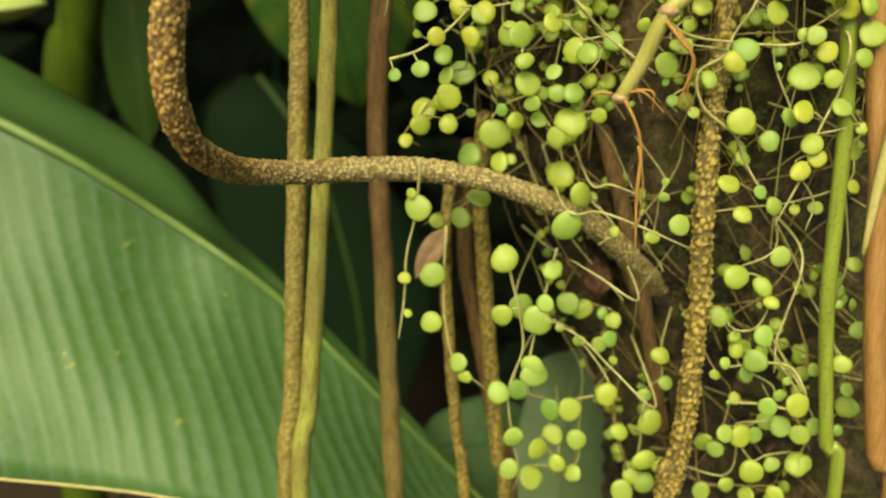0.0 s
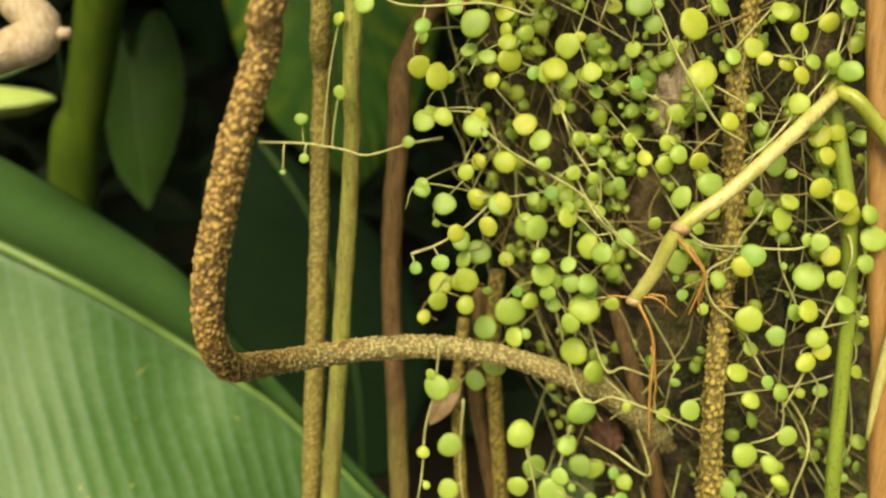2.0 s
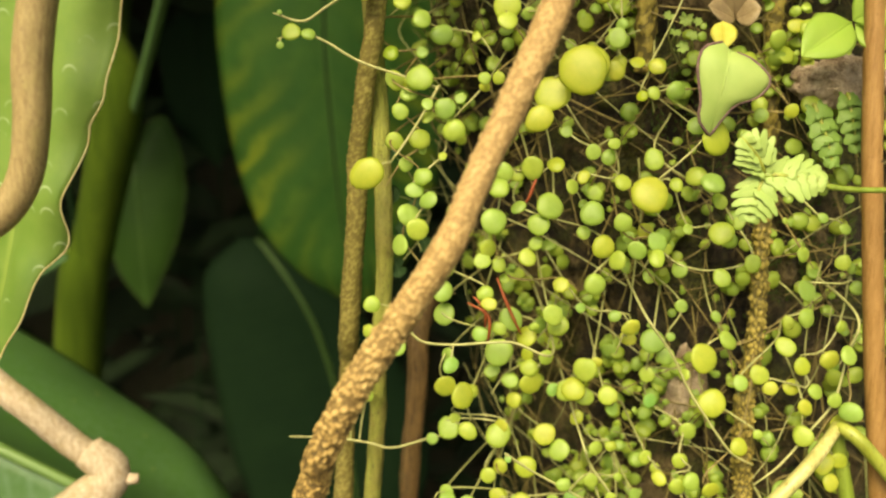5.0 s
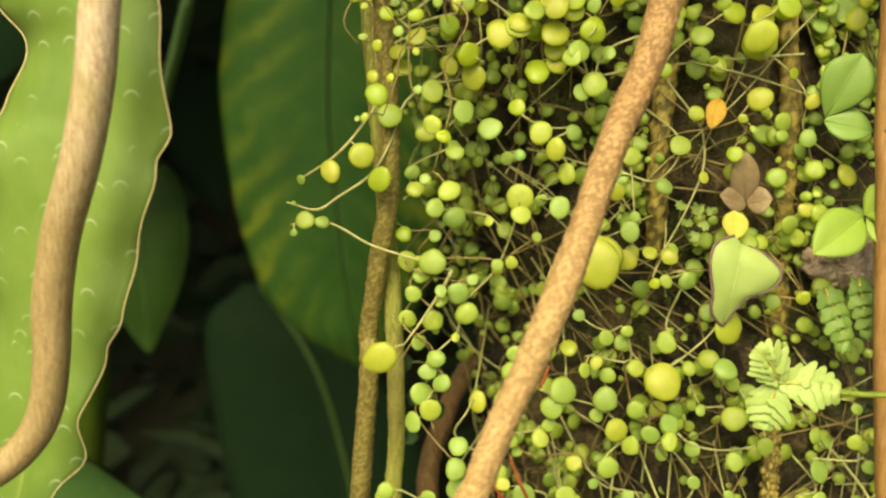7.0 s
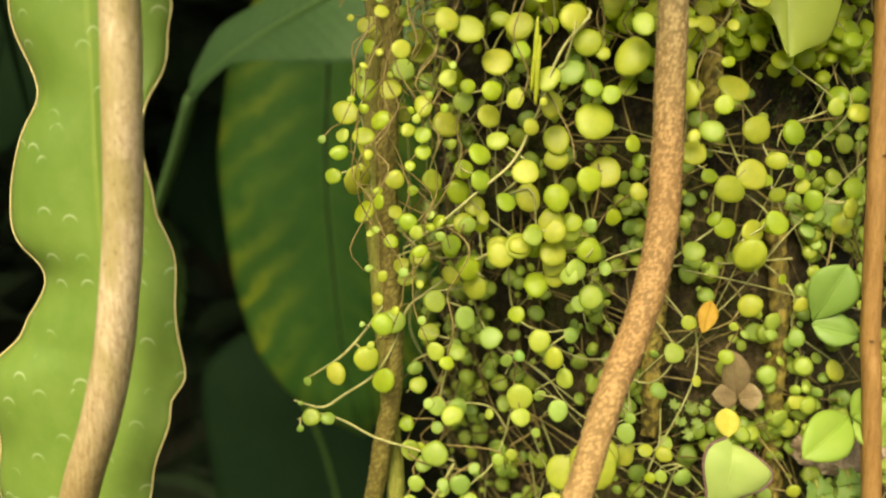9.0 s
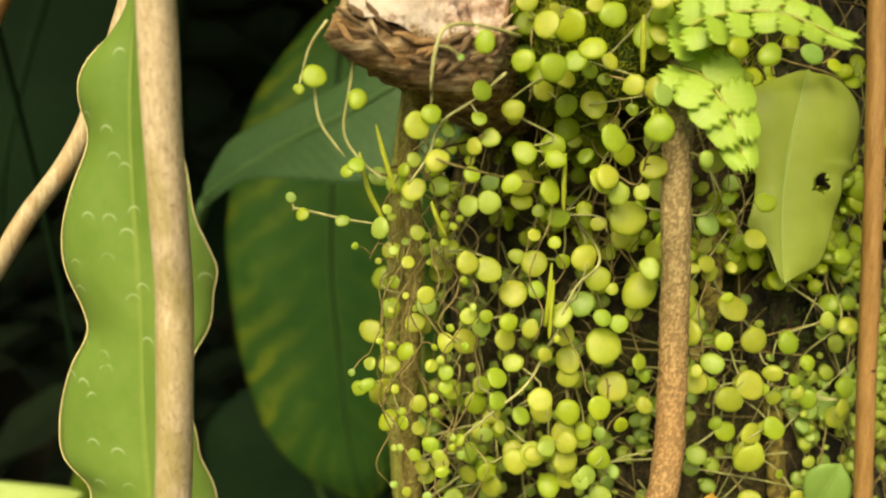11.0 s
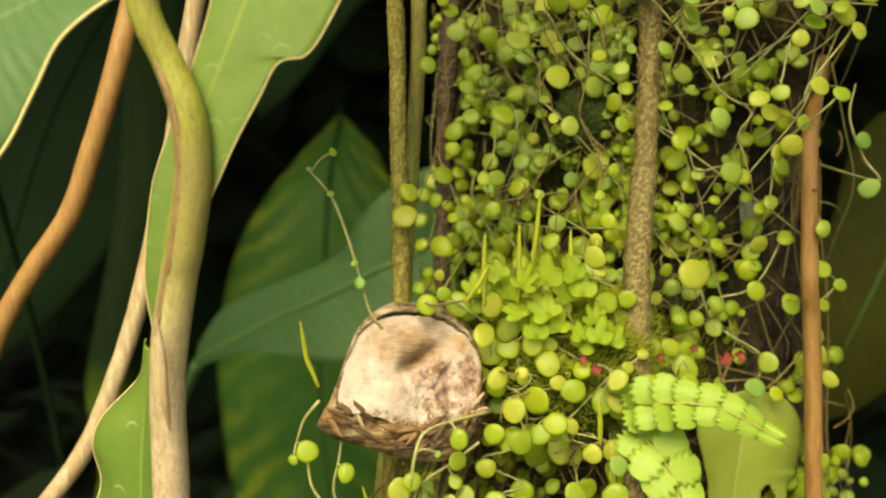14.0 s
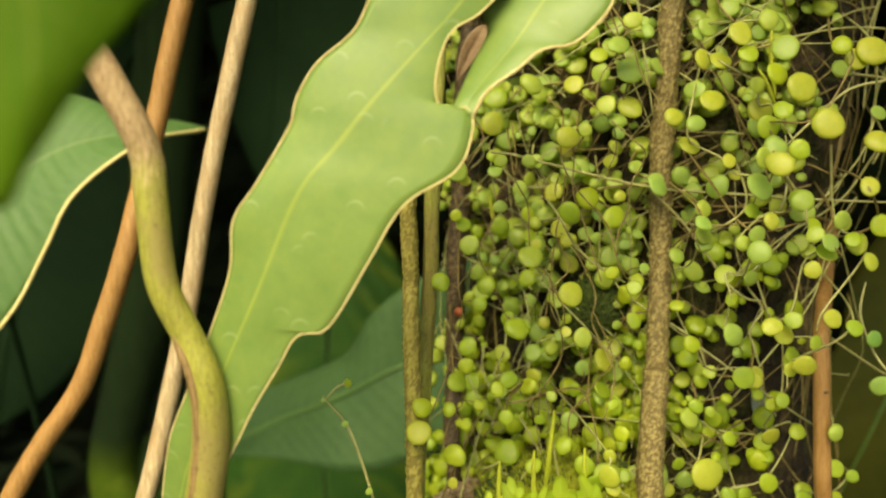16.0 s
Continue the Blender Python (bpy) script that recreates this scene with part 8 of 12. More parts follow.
sprig([(0.0753, 0.3715, 1.3675), (0.0829, 0.3380, 1.3566), (0.0632, 0.3379, 1.3353), (0.0730, 0.3486, 1.3359), (0.0802, 0.3469, 1.3178), (0.0891, 0.3410, 1.3187), (0.0869, 0.3391, 1.3118)],
      [(0.0857, 0.3358, 1.3535, 0.0061), (0.0614, 0.3352, 1.3319, 0.0066), (0.0735, 0.3422, 1.3346, 0.0027), (0.0794, 0.3427, 1.3167, 0.0022), (0.0900, 0.3341, 1.3168, 0.0044)], GREEN_SPRIG, 120, yellow=(0, 1))
sprig([(0.0779, 0.3711, 1.3611), (0.0664, 0.3488, 1.3463), (0.0907, 0.3482, 1.3295), (0.0985, 0.3468, 1.3203), (0.1046, 0.3381, 1.3062), (0.0909, 0.3412, 1.3002), (0.0770, 0.3421, 1.3022), (0.0681, 0.3445, 1.3075), (0.0617, 0.3441, 1.2982)],
      [(0.0648, 0.3451, 1.3444, 0.0040), (0.0915, 0.3429, 1.3280, 0.0031), (0.1004, 0.3448, 1.3187, 0.0023), (0.1035, 0.3347, 1.3045, 0.0033), (0.0910, 0.3329, 1.2991, 0.0034), (0.0771, 0.3428, 1.3000, 0.0030), (0.0659, 0.3365, 1.3063, 0.0036)], GREEN_SPRIG, 121)
sprig([(0.1266, 0.3694, 1.3352), (0.1317, 0.3441, 1.3228), (0.1435, 0.3459, 1.3182), (0.1428, 0.3402, 1.3032), (0.1444, 0.3456, 1.3046), (0.1470, 0.3427, 1.2949), (0.1275, 0.3459, 1.2939), (0.1304, 0.3433, 1.2891)],
      [(0.1328, 0.3411, 1.3216, 0.0020), (0.1429, 0.3422, 1.3169, 0.0023), (0.1462, 0.3405, 1.3012, 0.0023), (0.1424, 0.3403, 1.3035, 0.0027), (0.1487, 0.3392, 1.2933, 0.0025), (0.1272, 0.3372, 1.2926, 0.0043)], SMALL_SPRIG, 122, pale=(4,))
sprig([(0.0628, 0.3781, 1.3298), (0.0624, 0.3499, 1.3165), (0.0688, 0.3471, 1.3133), (0.0578, 0.3476, 1.3107), (0.0651, 0.3452, 1.2988), (0.0690, 0.3440, 1.2931)],
      [(0.0643, 0.3500, 1.3145, 0.0030), (0.0667, 0.3407, 1.3118, 0.0038), (0.0577, 0.3358, 1.3097, 0.0038), (0.0658, 0.3467, 1.2964, 0.0028)], GREEN_SPRIG, 123, yellow=(0,), pale=(1, 2), material=THREAD_OLD)
sprig([(0.1233, 0.3687, 1.3241), (0.1262, 0.3441, 1.3089), (0.1313, 0.3421, 1.3009)],
      [(0.1251, 0.3385, 1.3073, 0.0032)], SMALL_SPRIG, 124, material=THREAD_OLD)
sprig([(-0.0133, 0.4389, 1.4892), (-0.0172, 0.3396, 1.4751), (-0.0209, 0.3398, 1.4676), (-0.0321, 0.3418, 1.4635), (-0.0207, 0.3472, 1.4539), (-0.0171, 0.3455, 1.4494)],
      [(-0.0163, 0.3349, 1.4734, 0.0030), (-0.0222, 0.3362, 1.4657, 0.0036), (-0.0333, 0.3349, 1.4617, 0.0032), (-0.0219, 0.3463, 1.4521, 0.0036)], YELLOW_SPRIG, 125, yellow=(2, 3), material=THREAD_OLD)
sprig([(0.0234, 0.3903, 1.4964), (0.0161, 0.3328, 1.4736), (0.0064, 0.3363, 1.4722), (0.0083, 0.3381, 1.4661), (0.0009, 0.3375, 1.4680), (-0.0024, 0.3403, 1.4648), (-0.0139, 0.3414, 1.4576), (-0.0099, 0.3384, 1.4529)],
      [(0.0150, 0.3294, 1.4717, 0.0039), (0.0070, 0.3285, 1.4702, 0.0033), (0.0078, 0.3370, 1.4650, 0.0028), (0.0024, 0.3337, 1.4657, 0.0044), (-0.0041, 0.3341, 1.4624, 0.0046), (-0.0152, 0.3401, 1.4556, 0.0039)], YELLOW_SPRIG, 126, yellow=(0, 3, 4))
sprig([(-0.0134, 0.4387, 1.4925), (-0.0117, 0.3475, 1.4735), (-0.0113, 0.3497, 1.4499), (-0.0295, 0.3477, 1.4444), (-0.0150, 0.3501, 1.4369), (-0.0217, 0.3478, 1.4298)],
      [(-0.0108, 0.3417, 1.4721, 0.0026), (-0.0129, 0.3442, 1.4477, 0.0044), (-0.0282, 0.3435, 1.4425, 0.0039), (-0.0164, 0.3473, 1.4349, 0.0041)], GREEN_SPRIG, 127, yellow=(1,), pale=(3,))
sprig([(-0.0133, 0.4389, 1.4877), (-0.0391, 0.3500, 1.4737), (-0.0368, 0.3480, 1.4653)],
      [(-0.0401, 0.3452, 1.4722, 0.0029)], SMALL_SPRIG, 128, material=THREAD_OLD)
sprig([(0.0282, 0.3876, 1.4796), (0.0233, 0.3385, 1.4760), (0.0140, 0.3382, 1.4650), (0.0226, 0.3365, 1.4565), (0.0153, 0.3412, 1.4546), (0.0088, 0.3440, 1.4518), (0.0114, 0.3417, 1.4478)],
      [(0.0222, 0.3344, 1.4743, 0.0034), (0.0154, 0.3338, 1.4630, 0.0047), (0.0214, 0.3319, 1.4548, 0.0032), (0.0169, 0.3384, 1.4525, 0.0035), (0.0102, 0.3394, 1.4498, 0.0046)], GREEN_SPRIG, 129, yellow=(1, 3))
sprig([(0.0346, 0.3833, 1.4845), (0.0296, 0.3322, 1.4657), (0.0256, 0.3376, 1.4588), (0.0294, 0.3417, 1.4472), (0.0280, 0.3451, 1.4439), (0.0306, 0.3435, 1.4329)],
      [(0.0286, 0.3320, 1.4637, 0.0042), (0.0240, 0.3327, 1.4569, 0.0036), (0.0309, 0.3380, 1.4451, 0.0041), (0.0266, 0.3389, 1.4424, 0.0029)], GREEN_SPRIG, 130, pale=(3,))
sprig([(0.0063, 0.4084, 1.4575), (0.0026, 0.3490, 1.4381), (0.0138, 0.3467, 1.4294), (0.0261, 0.3505, 1.4286), (0.0160, 0.3419, 1.4234), (0.0231, 0.3434, 1.4142), (0.0130, 0.3537, 1.4021), (0.0217, 0.3467, 1.4011), (0.0155, 0.3475, 1.3948)],
      [(0.0036, 0.3452, 1.4367, 0.0030), (0.0120, 0.3400, 1.4275, 0.0040), (0.0257, 0.3486, 1.4271, 0.0028), (0.0171, 0.3360, 1.4217, 0.0039), (0.0222, 0.3401, 1.4122, 0.0036), (0.0145, 0.3533, 1.4004, 0.0025), (0.0195, 0.3380, 1.3999, 0.0038)], GREEN_SPRIG, 131, yellow=(3,), pale=(5, 6))
sprig([(-0.0124, 0.4412, 1.4341), (-0.0316, 0.3617, 1.4285), (-0.0183, 0.3587, 1.4222), (-0.0204, 0.3595, 1.4206), (-0.0368, 0.3620, 1.4124), (-0.0336, 0.3620, 1.4059), (-0.0395, 0.3599, 1.3998)],
      [(-0.0302, 0.3560, 1.4265, 0.0039), (-0.0192, 0.3565, 1.4206, 0.0029), (-0.0193, 0.3525, 1.4192, 0.0033), (-0.0358, 0.3580, 1.4109, 0.0029), (-0.0347, 0.3563, 1.4044, 0.0032)], GREEN_SPRIG, 132, pale=(1,))
sprig([(-0.0123, 0.4413, 1.4321), (-0.0081, 0.3445, 1.4302), (0.0010, 0.3516, 1.4186), (0.0045, 0.3519, 1.4200), (0.0001, 0.3492, 1.4112)],
      [(-0.0070, 0.3394, 1.4290, 0.0038), (0.0001, 0.3472, 1.4174, 0.0024), (0.0054, 0.3493, 1.4185, 0.0021)], SMALL_SPRIG, 133, pale=(2,))
sprig([(0.0118, 0.4048, 1.4107), (0.0037, 0.3496, 1.4049), (0.0070, 0.3481, 1.3980), (0.0131, 0.3508, 1.3877), (0.0024, 0.3547, 1.3772), (0.0081, 0.3524, 1.3729)],
      [(0.0054, 0.3460, 1.4024, 0.0048), (0.0052, 0.3394, 1.3969, 0.0034), (0.0126, 0.3480, 1.3867, 0.0018), (0.0033, 0.3519, 1.3757, 0.0023)], GREEN_SPRIG, 134, material=THREAD_OLD)
sprig([(-0.0118, 0.4425, 1.4039), (-0.0460, 0.3652, 1.3984), (-0.0384, 0.3662, 1.3867), (-0.0276, 0.3641, 1.3862), (-0.0331, 0.3683, 1.3751), (-0.0033, 0.3553, 1.3761), (0.0014, 0.3539, 1.3682)],
      [(-0.0450, 0.3615, 1.3969, 0.0029), (-0.0395, 0.3632, 1.3851, 0.0030), (-0.0269, 0.3577, 1.3854, 0.0023), (-0.0338, 0.3653, 1.3735, 0.0021), (-0.0027, 0.3474, 1.3756, 0.0022)], SMALL_SPRIG, 135, pale=(2,), material=THREAD_OLD)
sprig([(-0.0119, 0.4421, 1.4114), (-0.0257, 0.3566, 1.3993), (-0.0206, 0.3609, 1.3954), (-0.0048, 0.3618, 1.3926), (0.0027, 0.3597, 1.3826)],
      [(-0.0270, 0.3493, 1.3980, 0.0035), (-0.0189, 0.3600, 1.3926, 0.0045), (-0.0055, 0.3561, 1.3916, 0.0020)], GREEN_SPRIG, 136)
sprig([(0.1099, 0.3697, 1.4915), (0.1016, 0.3471, 1.4735), (0.0941, 0.3461, 1.4719), (0.0903, 0.3480, 1.4635), (0.1081, 0.3522, 1.4504), (0.1155, 0.3509, 1.4404), (0.1176, 0.3550, 1.4266), (0.1356, 0.3551, 1.4127), (0.1365, 0.3530, 1.4048)],
      [(0.1003, 0.3433, 1.4716, 0.0035), (0.0926, 0.3420, 1.4695, 0.0047), (0.0922, 0.3420, 1.4605, 0.0060), (0.1084, 0.3480, 1.4494, 0.0019), (0.1170, 0.3485, 1.4389, 0.0030), (0.1166, 0.3496, 1.4249, 0.0032), (0.1346, 0.3520, 1.4104, 0.0042)], YELLOW_SPRIG, 137, yellow=(1, 2, 4, 6))
sprig([(0.0906, 0.3680, 1.4866), (0.0807, 0.3452, 1.4729), (0.0698, 0.3414, 1.4648), (0.0577, 0.3438, 1.4515), (0.0684, 0.3447, 1.4358), (0.0699, 0.3425, 1.4311)],
      [(0.0820, 0.3418, 1.4709, 0.0039), (0.0691, 0.3375, 1.4627, 0.0037), (0.0565, 0.3378, 1.4504, 0.0024), (0.0691, 0.3384, 1.4347, 0.0027)], GREEN_SPRIG, 138, yellow=(3,))
sprig([(0.1077, 0.3692, 1.4837), (0.1284, 0.3649, 1.4743), (0.1347, 0.3634, 1.4720), (0.1286, 0.3554, 1.4496), (0.1218, 0.3546, 1.4452)],
      [(0.1290, 0.3640, 1.4723, 0.0049), (0.1356, 0.3589, 1.4698, 0.0041), (0.1291, 0.3482, 1.4478, 0.0036)], YELLOW_SPRIG, 139, yellow=(1, 2), pale=(0,), material=THREAD_OLD)
sprig([(0.0492, 0.3762, 1.4837), (0.0584, 0.3414, 1.4686), (0.0367, 0.3430, 1.4579), (0.0309, 0.3416, 1.4469)],
      [(0.0595, 0.3386, 1.4672, 0.0029), (0.0356, 0.3369, 1.4565, 0.0026)], SMALL_SPRIG, 140, pale=(1,))
sprig([(0.0805, 0.3687, 1.4560), (0.0929, 0.3487, 1.4421), (0.0874, 0.3433, 1.4337), (0.0922, 0.3473, 1.4294), (0.0872, 0.3469, 1.4208), (0.0873, 0.3449, 1.4099)],
      [(0.0945, 0.3437, 1.4400, 0.0043), (0.0868, 0.3389, 1.4329, 0.0017), (0.0928, 0.3426, 1.4286, 0.0017), (0.0863, 0.3433, 1.4194, 0.0027)], SMALL_SPRIG, 141, yellow=(0,), material=THREAD_OLD)
sprig([(0.0536, 0.3756, 1.4396), (0.0644, 0.3406, 1.4247), (0.0572, 0.3420, 1.4095), (0.0437, 0.3448, 1.4122), (0.0420, 0.3449, 1.4070), (0.0488, 0.3454, 1.3967)],
      [(0.0635, 0.3371, 1.4231, 0.0034), (0.0583, 0.3373, 1.4079, 0.0031), (0.0444, 0.3463, 1.4100, 0.0028), (0.0395, 0.3338, 1.4062, 0.0031)], GREEN_SPRIG, 142, yellow=(3,))
sprig([(0.0398, 0.3821, 1.4360), (0.0462, 0.3483, 1.4200), (0.0488, 0.3418, 1.3970), (0.0479, 0.3433, 1.3924), (0.0474, 0.3409, 1.3838)],
      [(0.0473, 0.3439, 1.4183, 0.0034), (0.0483, 0.3395, 1.3958, 0.0021), (0.0462, 0.3369, 1.3908, 0.0036)], SMALL_SPRIG, 143, pale=(1,))
sprig([(0.0816, 0.3689, 1.4297), (0.0740, 0.3428, 1.4120), (0.0609, 0.3427, 1.3824), (0.0556, 0.3437, 1.3834), (0.0464, 0.3495, 1.3801), (0.0334, 0.3451, 1.3831), (0.0338, 0.3428, 1.3745)],
      [(0.0736, 0.3392, 1.4109, 0.0021), (0.0627, 0.3402, 1.3804, 0.0030), (0.0553, 0.3410, 1.3817, 0.0026), (0.0470, 0.3420, 1.3788, 0.0037), (0.0359, 0.3397, 1.3794, 0.0084)], YELLOW_SPRIG, 144, yellow=(0, 1, 2, 3, 4))
sprig([(0.1316, 0.3732, 1.4130), (0.1216, 0.3579, 1.3978), (0.1258, 0.3559, 1.3867)],
      [(0.1206, 0.3542, 1.3963, 0.0031)], YELLOW_SPRIG, 145, yellow=(0,))
sprig([(-0.0133, 0.4351, 1.5603), (-0.0313, 0.3338, 1.5487), (-0.0258, 0.3303, 1.5476), (-0.0153, 0.3259, 1.5445), (-0.0100, 0.3244, 1.5359)],
      [(-0.0301, 0.3359, 1.5475, 0.0034), (-0.0247, 0.3173, 1.5450, 0.0038), (-0.0171, 0.3197, 1.5420, 0.0047)], YELLOW_SPRIG, 146, yellow=(0, 1, 2))
sprig([(0.0249, 0.3870, 1.5579), (0.0195, 0.3225, 1.5487), (0.0158, 0.3239, 1.5302), (0.0086, 0.3243, 1.5281), (0.0129, 0.3251, 1.5194), (0.0066, 0.3239, 1.5121)],
      [(0.0180, 0.3199, 1.5463, 0.0047), (0.0183, 0.3240, 1.5282, 0.0045), (0.0094, 0.3160, 1.5258, 0.0043), (0.0116, 0.3225, 1.5173, 0.0043)], YELLOW_SPRIG, 147, yellow=(0, 3))
sprig([(0.0217, 0.3893, 1.5647), (0.0126, 0.3323, 1.5455), (-0.0013, 0.3247, 1.5458), (-0.0085, 0.3316, 1.5342), (-0.0076, 0.3292, 1.5237), (-0.0196, 0.3321, 1.5198), (-0.0165, 0.3297, 1.5132)],
      [(0.0114, 0.3260, 1.5440, 0.0027), (0.0004, 0.3231, 1.5437, 0.0044), (-0.0068, 0.3270, 1.5317, 0.0049), (-0.0091, 0.3211, 1.5220, 0.0033), (-0.0184, 0.3292, 1.5181, 0.0034)], GREEN_SPRIG, 148, yellow=(1, 2))
sprig([(-0.0123, 0.4341, 1.5688), (-0.0540, 0.3528, 1.5474), (-0.0467, 0.3580, 1.5435), (-0.0578, 0.3714, 1.5288), (-0.0525, 0.3661, 1.5241), (-0.0381, 0.3602, 1.5254), (-0.0365, 0.3584, 1.5179)],
      [(-0.0526, 0.3453, 1.5453, 0.0035), (-0.0478, 0.3537, 1.5419, 0.0034), (-0.0575, 0.3840, 1.5268, 0.0047), (-0.0530, 0.3460, 1.5221, 0.0038), (-0.0374, 0.3529, 1.5243, 0.0022)], GREEN_SPRIG, 149, yellow=(0, 1))
sprig([(-0.0137, 0.4355, 1.5568), (-0.0330, 0.3502, 1.5430), (-0.0316, 0.3522, 1.5376), (-0.0419, 0.3552, 1.5155), (-0.0428, 0.3522, 1.5090), (-0.0457, 0.3488, 1.4975), (-0.0409, 0.3493, 1.4761), (-0.0379, 0.3474, 1.4682)],
      [(-0.0341, 0.3418, 1.5411, 0.0033), (-0.0331, 0.3496, 1.5356, 0.0044), (-0.0406, 0.3522, 1.5137, 0.0037), (-0.0438, 0.3483, 1.5076, 0.0030), (-0.0447, 0.3430, 1.4963, 0.0025), (-0.0418, 0.3439, 1.4750, 0.0026)], YELLOW_SPRIG, 150, yellow=(0, 1, 2))
sprig([(0.0374, 0.3795, 1.5510), (0.0219, 0.3267, 1.5403), (0.0274, 0.3275, 1.5246), (0.0255, 0.3312, 1.5144), (0.0164, 0.3325, 1.5072), (0.0144, 0.3379, 1.5001), (0.0169, 0.3336, 1.4865), (0.0189, 0.3323, 1.4764)],
      [(0.0235, 0.3220, 1.5382, 0.0044), (0.0262, 0.3234, 1.5230, 0.0031), (0.0276, 0.3260, 1.5114, 0.0062), (0.0150, 0.3300, 1.5047, 0.0048), (0.0152, 0.3300, 1.4983, 0.0040), (0.0155, 0.3300, 1.4840, 0.0045)], YELLOW_SPRIG, 151, yellow=(0, 2, 3, 4), material=THREAD_OLD)
sprig([(-0.0023, 0.4145, 1.5380), (-0.0016, 0.3293, 1.5209), (-0.0081, 0.3338, 1.5152), (-0.0076, 0.3312, 1.5062), (0.0044, 0.3251, 1.4961), (-0.0039, 0.3358, 1.4840), (0.0066, 0.3320, 1.4867), (0.0090, 0.3341, 1.4721), (0.0101, 0.3320, 1.4673)],
      [(-0.0007, 0.3228, 1.5192, 0.0033), (-0.0093, 0.3300, 1.5132, 0.0038), (-0.0063, 0.3280, 1.5044, 0.0036), (0.0021, 0.3140, 1.4947, 0.0041), (-0.0027, 0.3311, 1.4823, 0.0034), (0.0058, 0.3340, 1.4836, 0.0048), (0.0077, 0.3306, 1.4706, 0.0033)], YELLOW_SPRIG, 152, yellow=(0, 1, 3, 5))
sprig([(-0.0139, 0.4376, 1.5181), (-0.0222, 0.3442, 1.5123), (-0.0303, 0.3488, 1.4907), (-0.0259, 0.3483, 1.4847), (-0.0210, 0.3472, 1.4868), (-0.0188, 0.3459, 1.4750), (-0.0094, 0.3425, 1.4769), (-0.0121, 0.3408, 1.4727)],
      [(-0.0240, 0.3400, 1.5099, 0.0047), (-0.0291, 0.3440, 1.4888, 0.0038), (-0.0268, 0.3501, 1.4828, 0.0028), (-0.0198, 0.3380, 1.4853, 0.0040), (-0.0175, 0.3397, 1.4734, 0.0036), (-0.0104, 0.3360, 1.4760, 0.0025)], YELLOW_SPRIG, 153, yellow=(0, 1, 4, 5))
sprig([(0.0295, 0.3858, 1.5010), (0.0312, 0.3346, 1.4957), (0.0303, 0.3389, 1.4740), (0.0234, 0.3389, 1.4723), (0.0124, 0.3374, 1.4768), (0.0303, 0.3354, 1.4667), (0.0155, 0.3444, 1.4594), (0.0161, 0.3436, 1.4494)],
      [(0.0336, 0.3340, 1.4928, 0.0053), (0.0294, 0.3360, 1.4728, 0.0025), (0.0221, 0.3356, 1.4707, 0.0034), (0.0140, 0.3320, 1.4745, 0.0049), (0.0290, 0.3325, 1.4649, 0.0036), (0.0165, 0.3380, 1.4579, 0.0042)], YELLOW_SPRIG, 154, yellow=(0, 3, 5), pale=(1,), material=THREAD_OLD)
sprig([(-0.0137, 0.4380, 1.5100), (-0.0190, 0.3366, 1.4955), (-0.0131, 0.3355, 1.4917), (-0.0148, 0.3411, 1.4819), (0.0017, 0.3370, 1.4678), (0.0059, 0.3348, 1.4641)],
      [(-0.0179, 0.3342, 1.4939, 0.0031), (-0.0124, 0.3246, 1.4908, 0.0032), (-0.0132, 0.3420, 1.4794, 0.0036), (0.0028, 0.3320, 1.4662, 0.0037)], YELLOW_SPRIG, 155, yellow=(2, 3))
sprig([(-0.0130, 0.4396, 1.4707), (-0.0233, 0.3469, 1.4651), (-0.0355, 0.3439, 1.4626), (-0.0419, 0.3470, 1.4584), (-0.0137, 0.3470, 1.4586), (-0.0155, 0.3451, 1.4523)],
      [(-0.0221, 0.3409, 1.4636, 0.0034), (-0.0345, 0.3382, 1.4615, 0.0030), (-0.0409, 0.3429, 1.4567, 0.0030), (-0.0150, 0.3440, 1.4564, 0.0041)], GREEN_SPRIG, 156, yellow=(2,))
sprig([(-0.0131, 0.4395, 1.4753), (-0.0052, 0.3448, 1.4659), (0.0103, 0.3453, 1.4652), (0.0055, 0.3434, 1.4605)],
      [(-0.0037, 0.3400, 1.4636, 0.0047), (0.0091, 0.3395, 1.4636, 0.0032)], YELLOW_SPRIG, 157, yellow=(0,), material=THREAD_OLD)
sprig([(0.0699, 0.3691, 1.5679), (0.0627, 0.3289, 1.5511), (0.0651, 0.3259, 1.5462), (0.0613, 0.3344, 1.5346), (0.0615, 0.3317, 1.5243), (0.0635, 0.3424, 1.4989), (0.0473, 0.3418, 1.4980), (0.0557, 0.3427, 1.4905)],
      [(0.0636, 0.3247, 1.5498, 0.0027), (0.0627, 0.3181, 1.5441, 0.0034), (0.0595, 0.3278, 1.5328, 0.0035), (0.0637, 0.3312, 1.5228, 0.0032), (0.0662, 0.3427, 1.4973, 0.0025), (0.0460, 0.3347, 1.4969, 0.0025)], YELLOW_SPRIG, 158, yellow=(0, 1, 2, 3))
sprig([(0.0387, 0.3790, 1.5471), (0.0414, 0.3264, 1.5368), (0.0387, 0.3356, 1.5247), (0.0443, 0.3368, 1.5046), (0.0492, 0.3351, 1.4942)],
      [(0.0392, 0.3220, 1.5335, 0.0065), (0.0396, 0.3297, 1.5231, 0.0030), (0.0431, 0.3324, 1.5031, 0.0029)], YELLOW_SPRIG, 159, yellow=(0, 1), material=THREAD_OLD)
